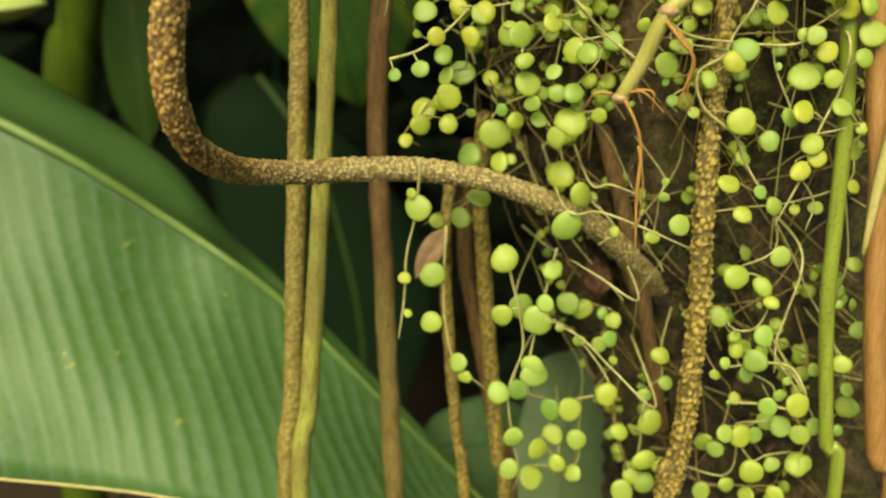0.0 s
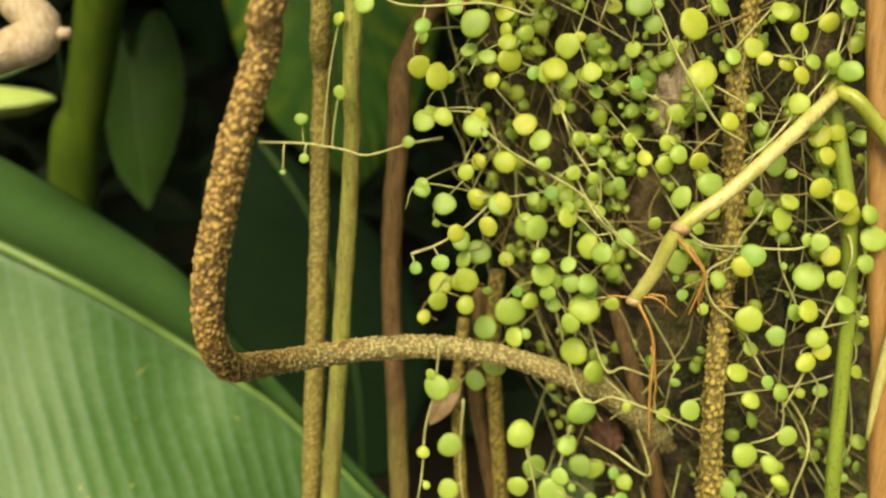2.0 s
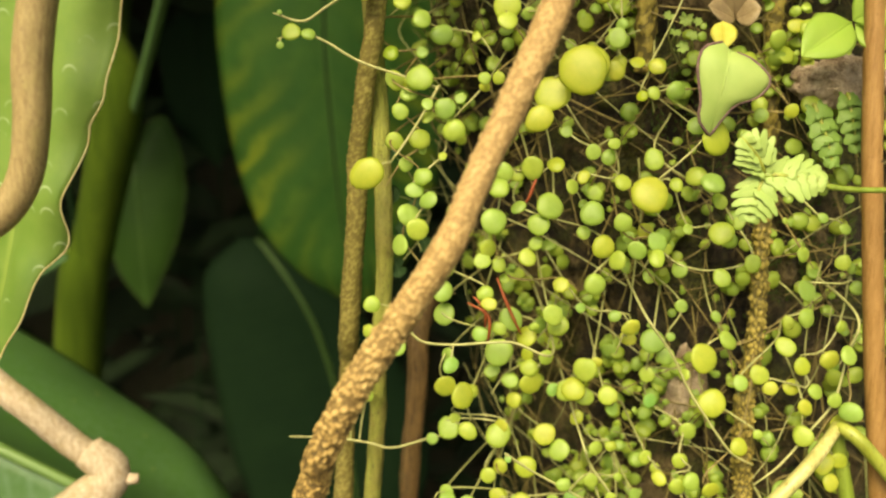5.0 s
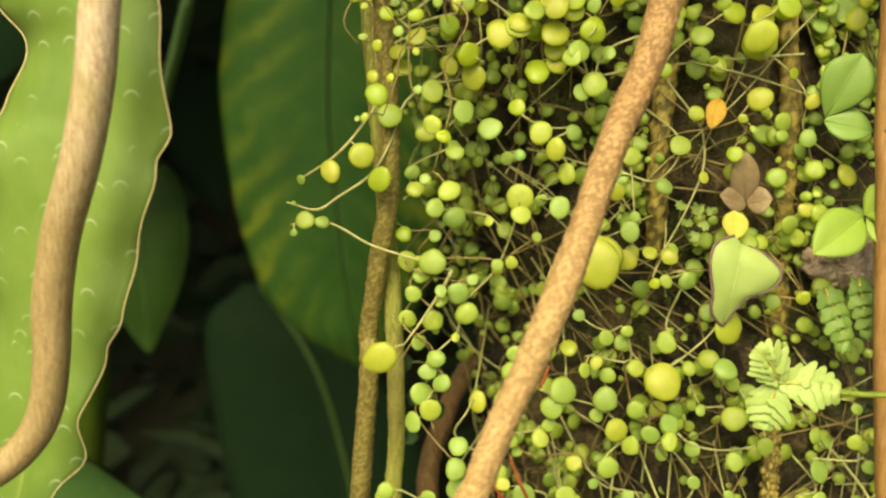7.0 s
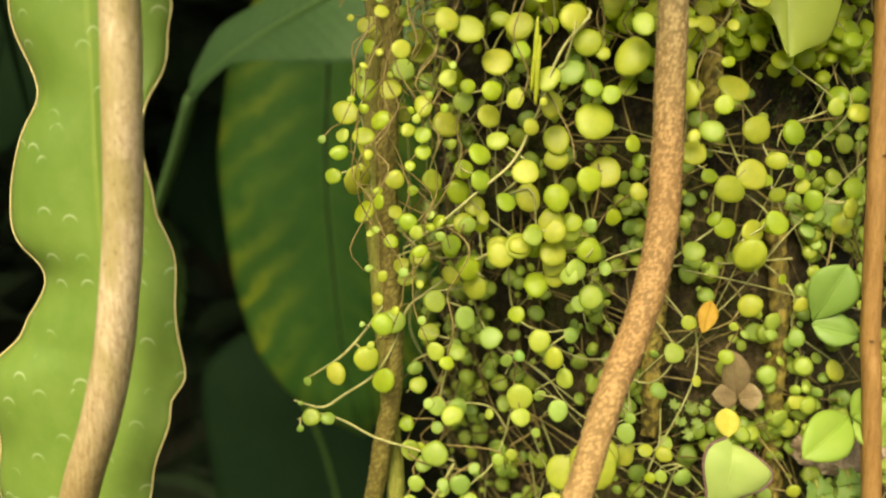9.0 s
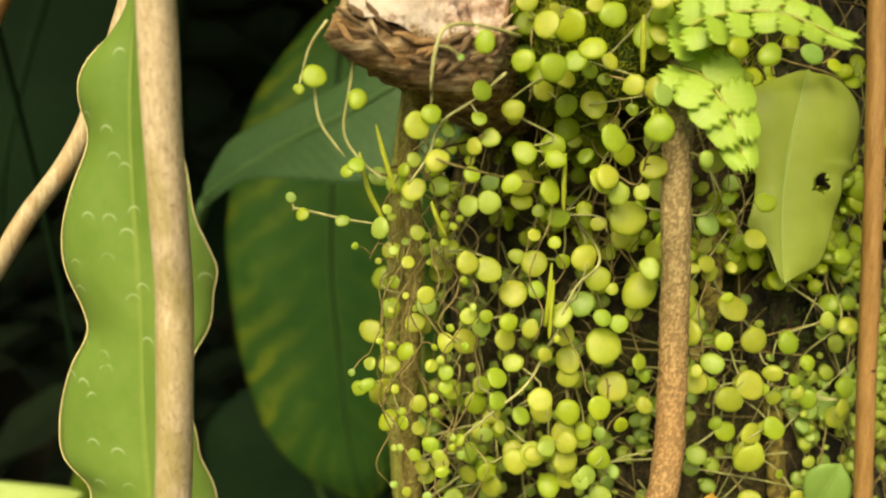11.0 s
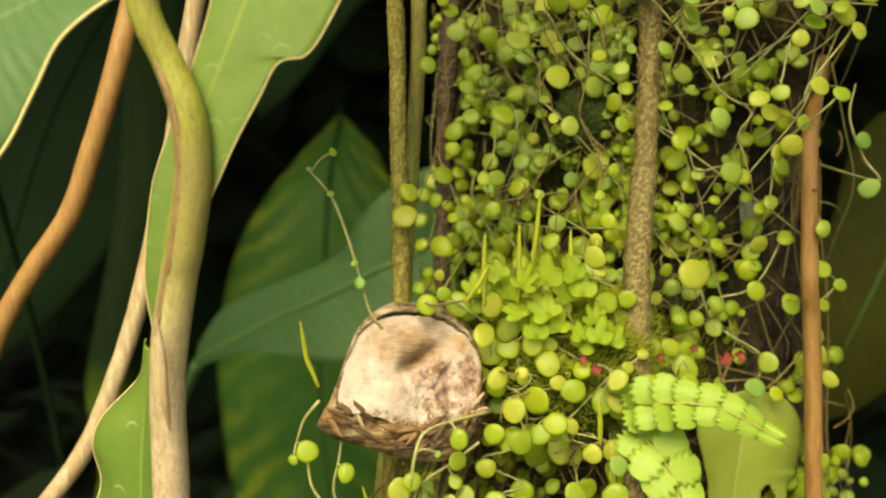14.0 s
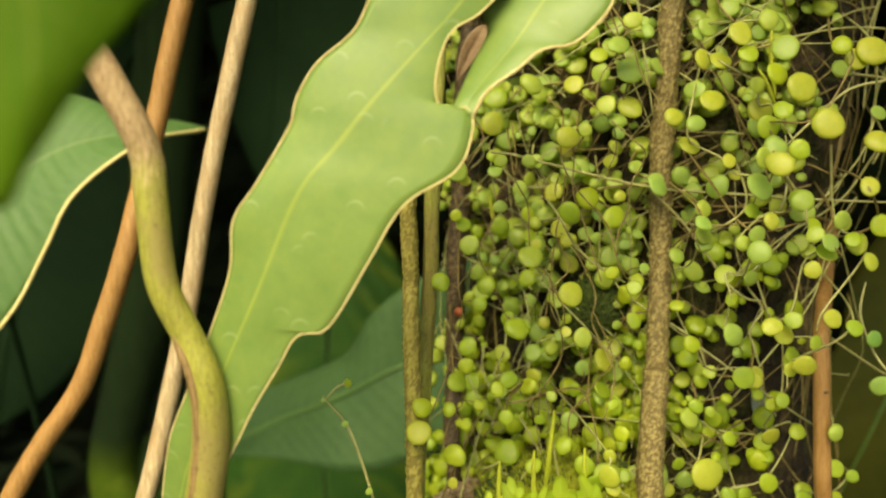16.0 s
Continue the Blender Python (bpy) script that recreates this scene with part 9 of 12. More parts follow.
sprig([(0.1038, 0.3695, 1.5549), (0.1013, 0.3479, 1.5354), (0.1231, 0.3481, 1.5177), (0.1055, 0.3483, 1.5088), (0.1017, 0.3460, 1.5013)],
      [(0.0993, 0.3413, 1.5335, 0.0037), (0.1223, 0.3443, 1.5162, 0.0031), (0.1076, 0.3460, 1.5066, 0.0043)], GREEN_SPRIG, 160)
sprig([(0.0815, 0.3682, 1.5330), (0.0786, 0.3414, 1.5260), (0.0945, 0.3500, 1.5103), (0.0981, 0.3457, 1.4982), (0.1087, 0.3426, 1.4936), (0.1108, 0.3479, 1.4878), (0.1050, 0.3516, 1.4841), (0.1083, 0.3501, 1.4725)],
      [(0.0809, 0.3380, 1.5232, 0.0056), (0.0936, 0.3460, 1.5077, 0.0051), (0.0981, 0.3370, 1.4966, 0.0035), (0.1089, 0.3414, 1.4921, 0.0027), (0.1114, 0.3436, 1.4864, 0.0028), (0.1037, 0.3477, 1.4828, 0.0029)], YELLOW_SPRIG, 161, yellow=(0, 1, 2, 4, 5))
sprig([(0.1367, 0.3797, 1.5315), (0.1295, 0.3475, 1.5159), (0.1196, 0.3566, 1.4982), (0.1212, 0.3619, 1.4814), (0.1355, 0.3554, 1.4787), (0.1260, 0.3595, 1.4777), (0.1285, 0.3601, 1.4711)],
      [(0.1304, 0.3431, 1.5140, 0.0038), (0.1182, 0.3506, 1.4967, 0.0030), (0.1212, 0.3541, 1.4798, 0.0038), (0.1340, 0.3499, 1.4770, 0.0037), (0.1322, 0.3640, 1.4739, 0.0053)], GREEN_SPRIG, 162, yellow=(0, 3), pale=(4,))
sprig([(0.0895, 0.3680, 1.5070), (0.0858, 0.3385, 1.4943), (0.0959, 0.3442, 1.4904), (0.0806, 0.3456, 1.4887), (0.0783, 0.3456, 1.4759), (0.0806, 0.3441, 1.4718)],
      [(0.0894, 0.3380, 1.4914, 0.0053), (0.0955, 0.3396, 1.4891, 0.0025), (0.0810, 0.3360, 1.4863, 0.0056), (0.0779, 0.3419, 1.4743, 0.0027)], YELLOW_SPRIG, 163, yellow=(0, 2))
sprig([(0.0646, 0.3709, 1.4997), (0.0763, 0.3467, 1.4919), (0.0990, 0.3424, 1.4753), (0.0874, 0.3393, 1.4651), (0.0941, 0.3373, 1.4533)],
      [(0.0753, 0.3430, 1.4905, 0.0029), (0.1005, 0.3386, 1.4732, 0.0043), (0.0894, 0.3342, 1.4621, 0.0057)], GREEN_SPRIG, 164, yellow=(2,))
sprig([(0.1442, 0.3818, 1.4944), (0.1395, 0.3615, 1.4859), (0.1432, 0.3595, 1.4784)],
      [(0.1381, 0.3570, 1.4839, 0.0040)], GREEN_SPRIG, 165)
sprig([(0.0656, 0.3708, 1.4920), (0.0469, 0.3349, 1.4874), (0.0371, 0.3424, 1.4771), (0.0321, 0.3403, 1.4698)],
      [(0.0456, 0.3313, 1.4859, 0.0031), (0.0383, 0.3381, 1.4756, 0.0029)], YELLOW_SPRIG, 166, yellow=(0,), material=THREAD_OLD)
sprig([(0.1260, 0.3809, 1.6617), (0.1253, 0.3536, 1.6553), (0.1366, 0.3514, 1.6408), (0.1142, 0.3445, 1.6178), (0.1059, 0.3411, 1.6220), (0.0848, 0.3358, 1.6209), (0.0873, 0.3343, 1.6103)],
      [(0.1243, 0.3493, 1.6535, 0.0034), (0.1348, 0.3475, 1.6391, 0.0038), (0.1156, 0.3400, 1.6161, 0.0029), (0.1043, 0.3351, 1.6200, 0.0043), (0.0860, 0.3298, 1.6192, 0.0044)], GREEN_SPRIG, 167, yellow=(1,), pale=(3,), material=THREAD_OLD)
sprig([(0.0651, 0.3693, 1.6679), (0.0776, 0.3532, 1.6483), (0.0738, 0.3512, 1.6437)],
      [(0.0766, 0.3495, 1.6468, 0.0030)], SMALL_SPRIG, 168, material=THREAD_OLD)
sprig([(0.0435, 0.3760, 1.6507), (0.0496, 0.3142, 1.6423), (0.0374, 0.3097, 1.6331), (0.0207, 0.3080, 1.6166), (0.0165, 0.3046, 1.6202), (0.0078, 0.3017, 1.6163), (0.0148, 0.3023, 1.6147), (0.0353, 0.3059, 1.6084), (0.0425, 0.3040, 1.5989)],
      [(0.0495, 0.3099, 1.6411, 0.0021), (0.0384, 0.3039, 1.6312, 0.0038), (0.0217, 0.3042, 1.6152, 0.0027), (0.0143, 0.2969, 1.6187, 0.0041), (0.0088, 0.2972, 1.6147, 0.0034), (0.0150, 0.3045, 1.6124, 0.0028), (0.0369, 0.3019, 1.6064, 0.0038)], GREEN_SPRIG, 169, yellow=(0, 2, 6))
sprig([(0.0212, 0.3905, 1.6576), (0.0132, 0.3067, 1.6423), (0.0147, 0.3060, 1.6343), (0.0225, 0.3027, 1.6320), (-0.0026, 0.3007, 1.6273), (-0.0055, 0.2987, 1.6189)],
      [(0.0119, 0.3020, 1.6400, 0.0045), (0.0156, 0.3008, 1.6329, 0.0028), (0.0213, 0.3004, 1.6299, 0.0042), (-0.0017, 0.2915, 1.6257, 0.0040)], YELLOW_SPRIG, 170, yellow=(0, 1, 3), material=THREAD_OLD)
sprig([(0.0043, 0.4108, 1.6558), (0.0013, 0.3032, 1.6385), (-0.0081, 0.3034, 1.6365), (-0.0187, 0.3074, 1.6200), (-0.0094, 0.3023, 1.6168), (-0.0041, 0.3045, 1.6131), (-0.0053, 0.3023, 1.6021)],
      [(0.0019, 0.2979, 1.6375, 0.0022), (-0.0066, 0.3012, 1.6344, 0.0040), (-0.0200, 0.3013, 1.6184, 0.0034), (-0.0081, 0.2977, 1.6150, 0.0035), (-0.0029, 0.3005, 1.6113, 0.0034)], GREEN_SPRIG, 171, yellow=(0, 1), material=THREAD_OLD)
sprig([(0.0363, 0.3798, 1.6153), (0.0218, 0.3118, 1.6108), (0.0275, 0.3018, 1.6084), (0.0390, 0.3039, 1.5985), (0.0352, 0.3021, 1.5895)],
      [(0.0212, 0.3091, 1.6095, 0.0024), (0.0281, 0.2968, 1.6071, 0.0032), (0.0378, 0.2997, 1.5972, 0.0029)], SMALL_SPRIG, 172, yellow=(1,), material=THREAD_OLD)
sprig([(-0.0020, 0.4190, 1.6226), (0.0033, 0.3021, 1.6143), (-0.0113, 0.3103, 1.6007), (0.0053, 0.3121, 1.5899), (-0.0042, 0.3120, 1.5864), (0.0041, 0.3141, 1.5839), (-0.0004, 0.3117, 1.5799)],
      [(0.0012, 0.2960, 1.6126, 0.0043), (-0.0102, 0.3054, 1.5992, 0.0035), (0.0047, 0.3140, 1.5867, 0.0042), (-0.0058, 0.3080, 1.5848, 0.0040), (0.0049, 0.3086, 1.5826, 0.0034)], GREEN_SPRIG, 173, yellow=(1,))
sprig([(0.0518, 0.3730, 1.6171), (0.0369, 0.3023, 1.6047), (0.0373, 0.2968, 1.5953), (0.0352, 0.3039, 1.5836), (0.0334, 0.3084, 1.5735), (0.0240, 0.3109, 1.5779), (0.0228, 0.3101, 1.5680)],
      [(0.0368, 0.2932, 1.6039, 0.0032), (0.0355, 0.2911, 1.5934, 0.0043), (0.0383, 0.3062, 1.5800, 0.0043), (0.0350, 0.3075, 1.5714, 0.0028), (0.0217, 0.3025, 1.5770, 0.0039)], YELLOW_SPRIG, 174, yellow=(2, 3, 4), material=THREAD_OLD)
sprig([(0.1380, 0.3841, 1.5941), (0.1341, 0.3372, 1.5904), (0.1300, 0.3352, 1.5796)],
      [(0.1329, 0.3329, 1.5888, 0.0033)], GREEN_SPRIG, 175)
sprig([(0.0315, 0.3826, 1.5939), (0.0248, 0.3061, 1.5917), (0.0199, 0.3140, 1.5765), (0.0200, 0.3301, 1.5652), (0.0076, 0.3280, 1.5616), (0.0233, 0.3211, 1.5612), (0.0258, 0.3193, 1.5559)],
      [(0.0229, 0.3008, 1.5898, 0.0045), (0.0207, 0.3066, 1.5752, 0.0044), (0.0194, 0.3287, 1.5632, 0.0028), (0.0085, 0.3208, 1.5607, 0.0038), (0.0232, 0.3209, 1.5586, 0.0027)], GREEN_SPRIG, 176, yellow=(1, 4))
sprig([(0.0007, 0.4121, 1.5935), (-0.0192, 0.3086, 1.5913), (-0.0224, 0.3066, 1.5882), (-0.0251, 0.3079, 1.5790), (-0.0262, 0.3107, 1.5691), (-0.0169, 0.3104, 1.5694), (-0.0127, 0.3083, 1.5645)],
      [(-0.0181, 0.3032, 1.5899, 0.0031), (-0.0235, 0.3028, 1.5871, 0.0027), (-0.0241, 0.3053, 1.5776, 0.0027), (-0.0249, 0.3082, 1.5667, 0.0036), (-0.0184, 0.3030, 1.5683, 0.0036)], GREEN_SPRIG, 177, yellow=(1,), material=THREAD_OLD)
sprig([(0.0548, 0.3723, 1.5812), (0.0504, 0.2941, 1.5839), (0.0590, 0.3086, 1.5637), (0.0338, 0.3164, 1.5651), (0.0288, 0.3150, 1.5601)],
      [(0.0501, 0.2877, 1.5835, 0.0026), (0.0595, 0.3099, 1.5600, 0.0041), (0.0319, 0.3137, 1.5617, 0.0061)], GREEN_SPRIG, 178, yellow=(2,))
sprig([(-0.0113, 0.4332, 1.5771), (-0.0571, 0.3228, 1.5781), (-0.0485, 0.3183, 1.5758), (-0.0424, 0.3147, 1.5732), (-0.0439, 0.3126, 1.5654)],
      [(-0.0560, 0.3199, 1.5758, 0.0035), (-0.0498, 0.3161, 1.5737, 0.0036), (-0.0438, 0.3063, 1.5724, 0.0040)], GREEN_SPRIG, 179, yellow=(2,), material=THREAD_OLD)
sprig([(-0.0103, 0.4321, 1.5865), (-0.0373, 0.2977, 1.5845), (-0.0093, 0.3084, 1.5756), (0.0025, 0.3157, 1.5734), (0.0048, 0.3130, 1.5657)],
      [(-0.0361, 0.2927, 1.5830, 0.0038), (-0.0108, 0.3014, 1.5747, 0.0033), (0.0043, 0.3151, 1.5708, 0.0041)], GREEN_SPRIG, 180, yellow=(0,), material=THREAD_OLD)
sprig([(0.0320, 0.3830, 1.7202), (0.0405, 0.3597, 1.7122), (0.0462, 0.3545, 1.7109), (0.0413, 0.3602, 1.6981), (0.0240, 0.3504, 1.6900), (0.0184, 0.3539, 1.6795)],
      [(0.0390, 0.3549, 1.7100, 0.0046), (0.0472, 0.3511, 1.7095, 0.0027), (0.0448, 0.3620, 1.6962, 0.0051), (0.0221, 0.3429, 1.6881, 0.0032)], YELLOW_SPRIG, 181, yellow=(0, 2), pale=(3,), material=THREAD_OLD)
sprig([(-0.0005, 0.4237, 1.7271), (-0.0061, 0.3404, 1.7038), (0.0034, 0.3446, 1.7039), (-0.0041, 0.3365, 1.6975), (0.0255, 0.3490, 1.7001), (0.0310, 0.3438, 1.6933)],
      [(-0.0070, 0.3350, 1.7026, 0.0022), (0.0052, 0.3433, 1.7027, 0.0033), (-0.0061, 0.3247, 1.6952, 0.0027), (0.0254, 0.3494, 1.6993, 0.0027)], SMALL_SPRIG, 182, pale=(0,), material=THREAD_OLD)
sprig([(0.0279, 0.3861, 1.7262), (0.0325, 0.3651, 1.7068), (0.0270, 0.3631, 1.7005)],
      [(0.0314, 0.3618, 1.7052, 0.0030)], SMALL_SPRIG, 183, pale=(0,), material=THREAD_OLD)
sprig([(0.0215, 0.3909, 1.6935), (0.0298, 0.3147, 1.6857), (0.0302, 0.3084, 1.6805), (0.0298, 0.3097, 1.6752), (0.0291, 0.3077, 1.6695)],
      [(0.0306, 0.3091, 1.6845, 0.0024), (0.0289, 0.3033, 1.6787, 0.0038), (0.0307, 0.3044, 1.6739, 0.0027)], YELLOW_SPRIG, 184, yellow=(0, 1, 2))
sprig([(0.0208, 0.3913, 1.6850), (0.0140, 0.3128, 1.6684), (0.0236, 0.3082, 1.6503), (0.0136, 0.3095, 1.6474), (0.0263, 0.3073, 1.6390), (0.0359, 0.3049, 1.6364), (0.0315, 0.3037, 1.6248)],
      [(0.0161, 0.3120, 1.6662, 0.0046), (0.0227, 0.3027, 1.6489, 0.0027), (0.0124, 0.3059, 1.6457, 0.0034), (0.0249, 0.3018, 1.6374, 0.0034), (0.0366, 0.2968, 1.6347, 0.0038)], YELLOW_SPRIG, 185, yellow=(0, 1, 2, 4))
sprig([(-0.0015, 0.4237, 1.6768), (-0.0251, 0.3120, 1.6672), (-0.0223, 0.3142, 1.6617), (-0.0096, 0.3091, 1.6528), (-0.0085, 0.3073, 1.6413)],
      [(-0.0262, 0.3024, 1.6659, 0.0025), (-0.0201, 0.3160, 1.6595, 0.0046), (-0.0114, 0.3020, 1.6507, 0.0044)], GREEN_SPRIG, 186, yellow=(2,))
sprig([(-0.0014, 0.4237, 1.6803), (-0.0336, 0.3032, 1.6646), (-0.0099, 0.3069, 1.6636), (0.0183, 0.3126, 1.6614), (0.0184, 0.3105, 1.6561)],
      [(-0.0324, 0.2977, 1.6628, 0.0034), (-0.0083, 0.3040, 1.6615, 0.0043), (0.0166, 0.3080, 1.6591, 0.0047)], YELLOW_SPRIG, 187, yellow=(1, 2), material=THREAD_OLD)
sprig([(0.1090, 0.3725, 1.7232), (0.0917, 0.3325, 1.7094), (0.0760, 0.3491, 1.7050), (0.0753, 0.3450, 1.6948), (0.0708, 0.3428, 1.6879)],
      [(0.0920, 0.3273, 1.7074, 0.0032), (0.0776, 0.3459, 1.7035, 0.0031), (0.0745, 0.3425, 1.6933, 0.0029)], SMALL_SPRIG, 188, yellow=(0,), material=THREAD_OLD)
sprig([(0.0603, 0.3705, 1.7203), (0.0710, 0.3568, 1.7038), (0.0811, 0.3523, 1.6905), (0.0760, 0.3581, 1.6804), (0.0845, 0.3577, 1.6806), (0.0913, 0.3493, 1.6797), (0.1053, 0.3553, 1.6764), (0.1044, 0.3533, 1.6715)],
      [(0.0719, 0.3521, 1.7020, 0.0034), (0.0821, 0.3469, 1.6894, 0.0022), (0.0773, 0.3534, 1.6786, 0.0037), (0.0836, 0.3527, 1.6792, 0.0027), (0.0903, 0.3460, 1.6782, 0.0029), (0.1066, 0.3509, 1.6747, 0.0034)], SMALL_SPRIG, 189, yellow=(0, 2))
sprig([(0.1276, 0.3813, 1.7187), (0.1097, 0.3414, 1.6983), (0.1073, 0.3520, 1.6802), (0.1192, 0.3495, 1.6832), (0.1074, 0.3469, 1.6611), (0.0914, 0.3491, 1.6551), (0.0825, 0.3473, 1.6495), (0.0825, 0.3448, 1.6388)],
      [(0.1081, 0.3372, 1.6967, 0.0029), (0.1085, 0.3470, 1.6784, 0.0036), (0.1177, 0.3432, 1.6815, 0.0031), (0.1069, 0.3446, 1.6592, 0.0038), (0.0906, 0.3465, 1.6534, 0.0032), (0.0816, 0.3436, 1.6479, 0.0031)], GREEN_SPRIG, 190, yellow=(1,))
sprig([(0.1474, 0.3984, 1.7027), (0.1273, 0.3331, 1.6890), (0.1286, 0.3398, 1.6718), (0.1422, 0.3464, 1.6627), (0.1338, 0.3442, 1.6548), (0.1225, 0.3464, 1.6541), (0.1236, 0.3446, 1.6487)],
      [(0.1241, 0.3242, 1.6870, 0.0032), (0.1277, 0.3307, 1.6701, 0.0033), (0.1430, 0.3448, 1.6614, 0.0025), (0.1347, 0.3414, 1.6535, 0.0025), (0.1224, 0.3444, 1.6523, 0.0032)], GREEN_SPRIG, 191)
sprig([(0.0690, 0.3688, 1.6972), (0.0750, 0.3601, 1.6786), (0.0690, 0.3545, 1.6695), (0.0834, 0.3587, 1.6590), (0.0675, 0.3553, 1.6571), (0.0767, 0.3612, 1.6501), (0.0750, 0.3591, 1.6446)],
      [(0.0737, 0.3560, 1.6764, 0.0044), (0.0687, 0.3453, 1.6681, 0.0027), (0.0861, 0.3660, 1.6567, 0.0046), (0.0656, 0.3483, 1.6557, 0.0027), (0.0767, 0.3526, 1.6487, 0.0030)], GREEN_SPRIG, 192, yellow=(0, 3))
sprig([(0.0884, 0.3684, 1.6816), (0.0735, 0.3365, 1.6714), (0.0731, 0.3529, 1.6619), (0.0641, 0.3540, 1.6445), (0.0640, 0.3438, 1.6396), (0.0608, 0.3373, 1.6348)],
      [(0.0761, 0.3326, 1.6682, 0.0064), (0.0722, 0.3477, 1.6602, 0.0034), (0.0662, 0.3519, 1.6429, 0.0030), (0.0599, 0.3309, 1.6384, 0.0033)], YELLOW_SPRIG, 193, yellow=(0, 2))
sprig([(0.0904, 0.3686, 1.6616), (0.0939, 0.3563, 1.6435), (0.1132, 0.3503, 1.6301), (0.1113, 0.3491, 1.6200)],
      [(0.0930, 0.3537, 1.6416, 0.0035), (0.1142, 0.3460, 1.6281, 0.0039)], GREEN_SPRIG, 194)
sprig([(0.1373, 0.3878, 1.6460), (0.1277, 0.3395, 1.6367), (0.1383, 0.3406, 1.6244), (0.1391, 0.3386, 1.6193)],
      [(0.1294, 0.3356, 1.6347, 0.0038), (0.1364, 0.3365, 1.6229, 0.0034)], YELLOW_SPRIG, 195, yellow=(0, 1), material=THREAD_OLD)
sprig([(0.0191, 0.3974, 1.8027), (0.0280, 0.3669, 1.7935), (0.0196, 0.3899, 1.7838), (0.0058, 0.3844, 1.7809), (0.0111, 0.3773, 1.7603), (0.0279, 0.3735, 1.7517), (0.0283, 0.3715, 1.7440)],
      [(0.0290, 0.3608, 1.7912, 0.0039), (0.0189, 0.3920, 1.7822, 0.0045), (0.0065, 0.3760, 1.7791, 0.0031), (0.0121, 0.3712, 1.7582, 0.0039), (0.0265, 0.3690, 1.7497, 0.0038)], GREEN_SPRIG, 196, yellow=(4,))
sprig([(0.0005, 0.4268, 1.8040), (-0.0062, 0.3812, 1.7912), (-0.0010, 0.3787, 1.7648), (0.0103, 0.3791, 1.7444), (0.0192, 0.3796, 1.7354), (0.0241, 0.3737, 1.7196), (0.0112, 0.3673, 1.7145), (0.0086, 0.3645, 1.7048), (0.0067, 0.3622, 1.7002)],
      [(-0.0051, 0.3760, 1.7898, 0.0031), (-0.0020, 0.3760, 1.7633, 0.0029), (0.0093, 0.3760, 1.7427, 0.0034), (0.0206, 0.3760, 1.7340, 0.0027), (0.0232, 0.3686, 1.7183, 0.0027), (0.0094, 0.3584, 1.7128, 0.0036), (0.0094, 0.3574, 1.7034, 0.0031)], SMALL_SPRIG, 197, yellow=(6,), pale=(0, 4))
sprig([(0.0243, 0.3916, 1.7933), (0.0388, 0.3708, 1.7775), (0.0292, 0.3830, 1.7716), (0.0348, 0.3721, 1.7645), (0.0372, 0.3753, 1.7425), (0.0411, 0.3687, 1.7161), (0.0466, 0.3664, 1.7044)],
      [(0.0372, 0.3641, 1.7755, 0.0035), (0.0283, 0.3800, 1.7699, 0.0043), (0.0332, 0.3667, 1.7628, 0.0031), (0.0359, 0.3720, 1.7401, 0.0049), (0.0432, 0.3640, 1.7136, 0.0048)], GREEN_SPRIG, 198, yellow=(4,), material=THREAD_OLD)
sprig([(0.0041, 0.4147, 1.7535), (0.0087, 0.3750, 1.7342), (0.0077, 0.3689, 1.7247), (0.0006, 0.3698, 1.7271), (-0.0029, 0.3577, 1.7150), (-0.0090, 0.3441, 1.7066), (-0.0019, 0.3468, 1.7078), (-0.0065, 0.3392, 1.6996)],
      [(0.0106, 0.3760, 1.7328, 0.0027), (0.0066, 0.3648, 1.7233, 0.0028), (0.0000, 0.3704, 1.7256, 0.0029), (-0.0038, 0.3576, 1.7130, 0.0036), (-0.0099, 0.3228, 1.7068, 0.0026), (-0.0037, 0.3383, 1.7064, 0.0036)], SMALL_SPRIG, 199, pale=(0,))
sprig([(0.0244, 0.3891, 1.7396), (0.0159, 0.3804, 1.7242), (0.0232, 0.3784, 1.7181)],
      [(0.0168, 0.3751, 1.7229, 0.0025)], YELLOW_SPRIG, 200, yellow=(0,))
sprig([(0.1072, 0.3702, 1.8052), (0.0919, 0.2947, 1.7810), (0.0939, 0.2914, 1.7695), (0.1026, 0.2958, 1.7632), (0.0969, 0.3001, 1.7573), (0.0925, 0.2996, 1.7389), (0.0818, 0.2955, 1.7371), (0.0812, 0.2938, 1.7335)],
      [(0.0922, 0.2940, 1.7796, 0.0039), (0.0950, 0.2888, 1.7680, 0.0028), (0.1009, 0.2920, 1.7614, 0.0034), (0.0954, 0.2904, 1.7556, 0.0027), (0.0909, 0.2938, 1.7375, 0.0029), (0.0831, 0.2932, 1.7355, 0.0033)], GREEN_SPRIG, 201, yellow=(3, 5))
sprig([(0.1202, 0.3745, 1.7970), (0.0957, 0.3077, 1.7771), (0.0818, 0.2986, 1.7745), (0.0743, 0.3024, 1.7659), (0.0765, 0.2969, 1.7642), (0.0790, 0.3094, 1.7518), (0.0731, 0.3115, 1.7525), (0.0738, 0.3066, 1.7434)],
      [(0.0972, 0.3040, 1.7752, 0.0038), (0.0808, 0.2913, 1.7725, 0.0027), (0.0728, 0.2958, 1.7645, 0.0025), (0.0763, 0.2900, 1.7621, 0.0036), (0.0816, 0.3087, 1.7507, 0.0027), (0.0745, 0.3155, 1.7510, 0.0037)], GREEN_SPRIG, 202, yellow=(1,))
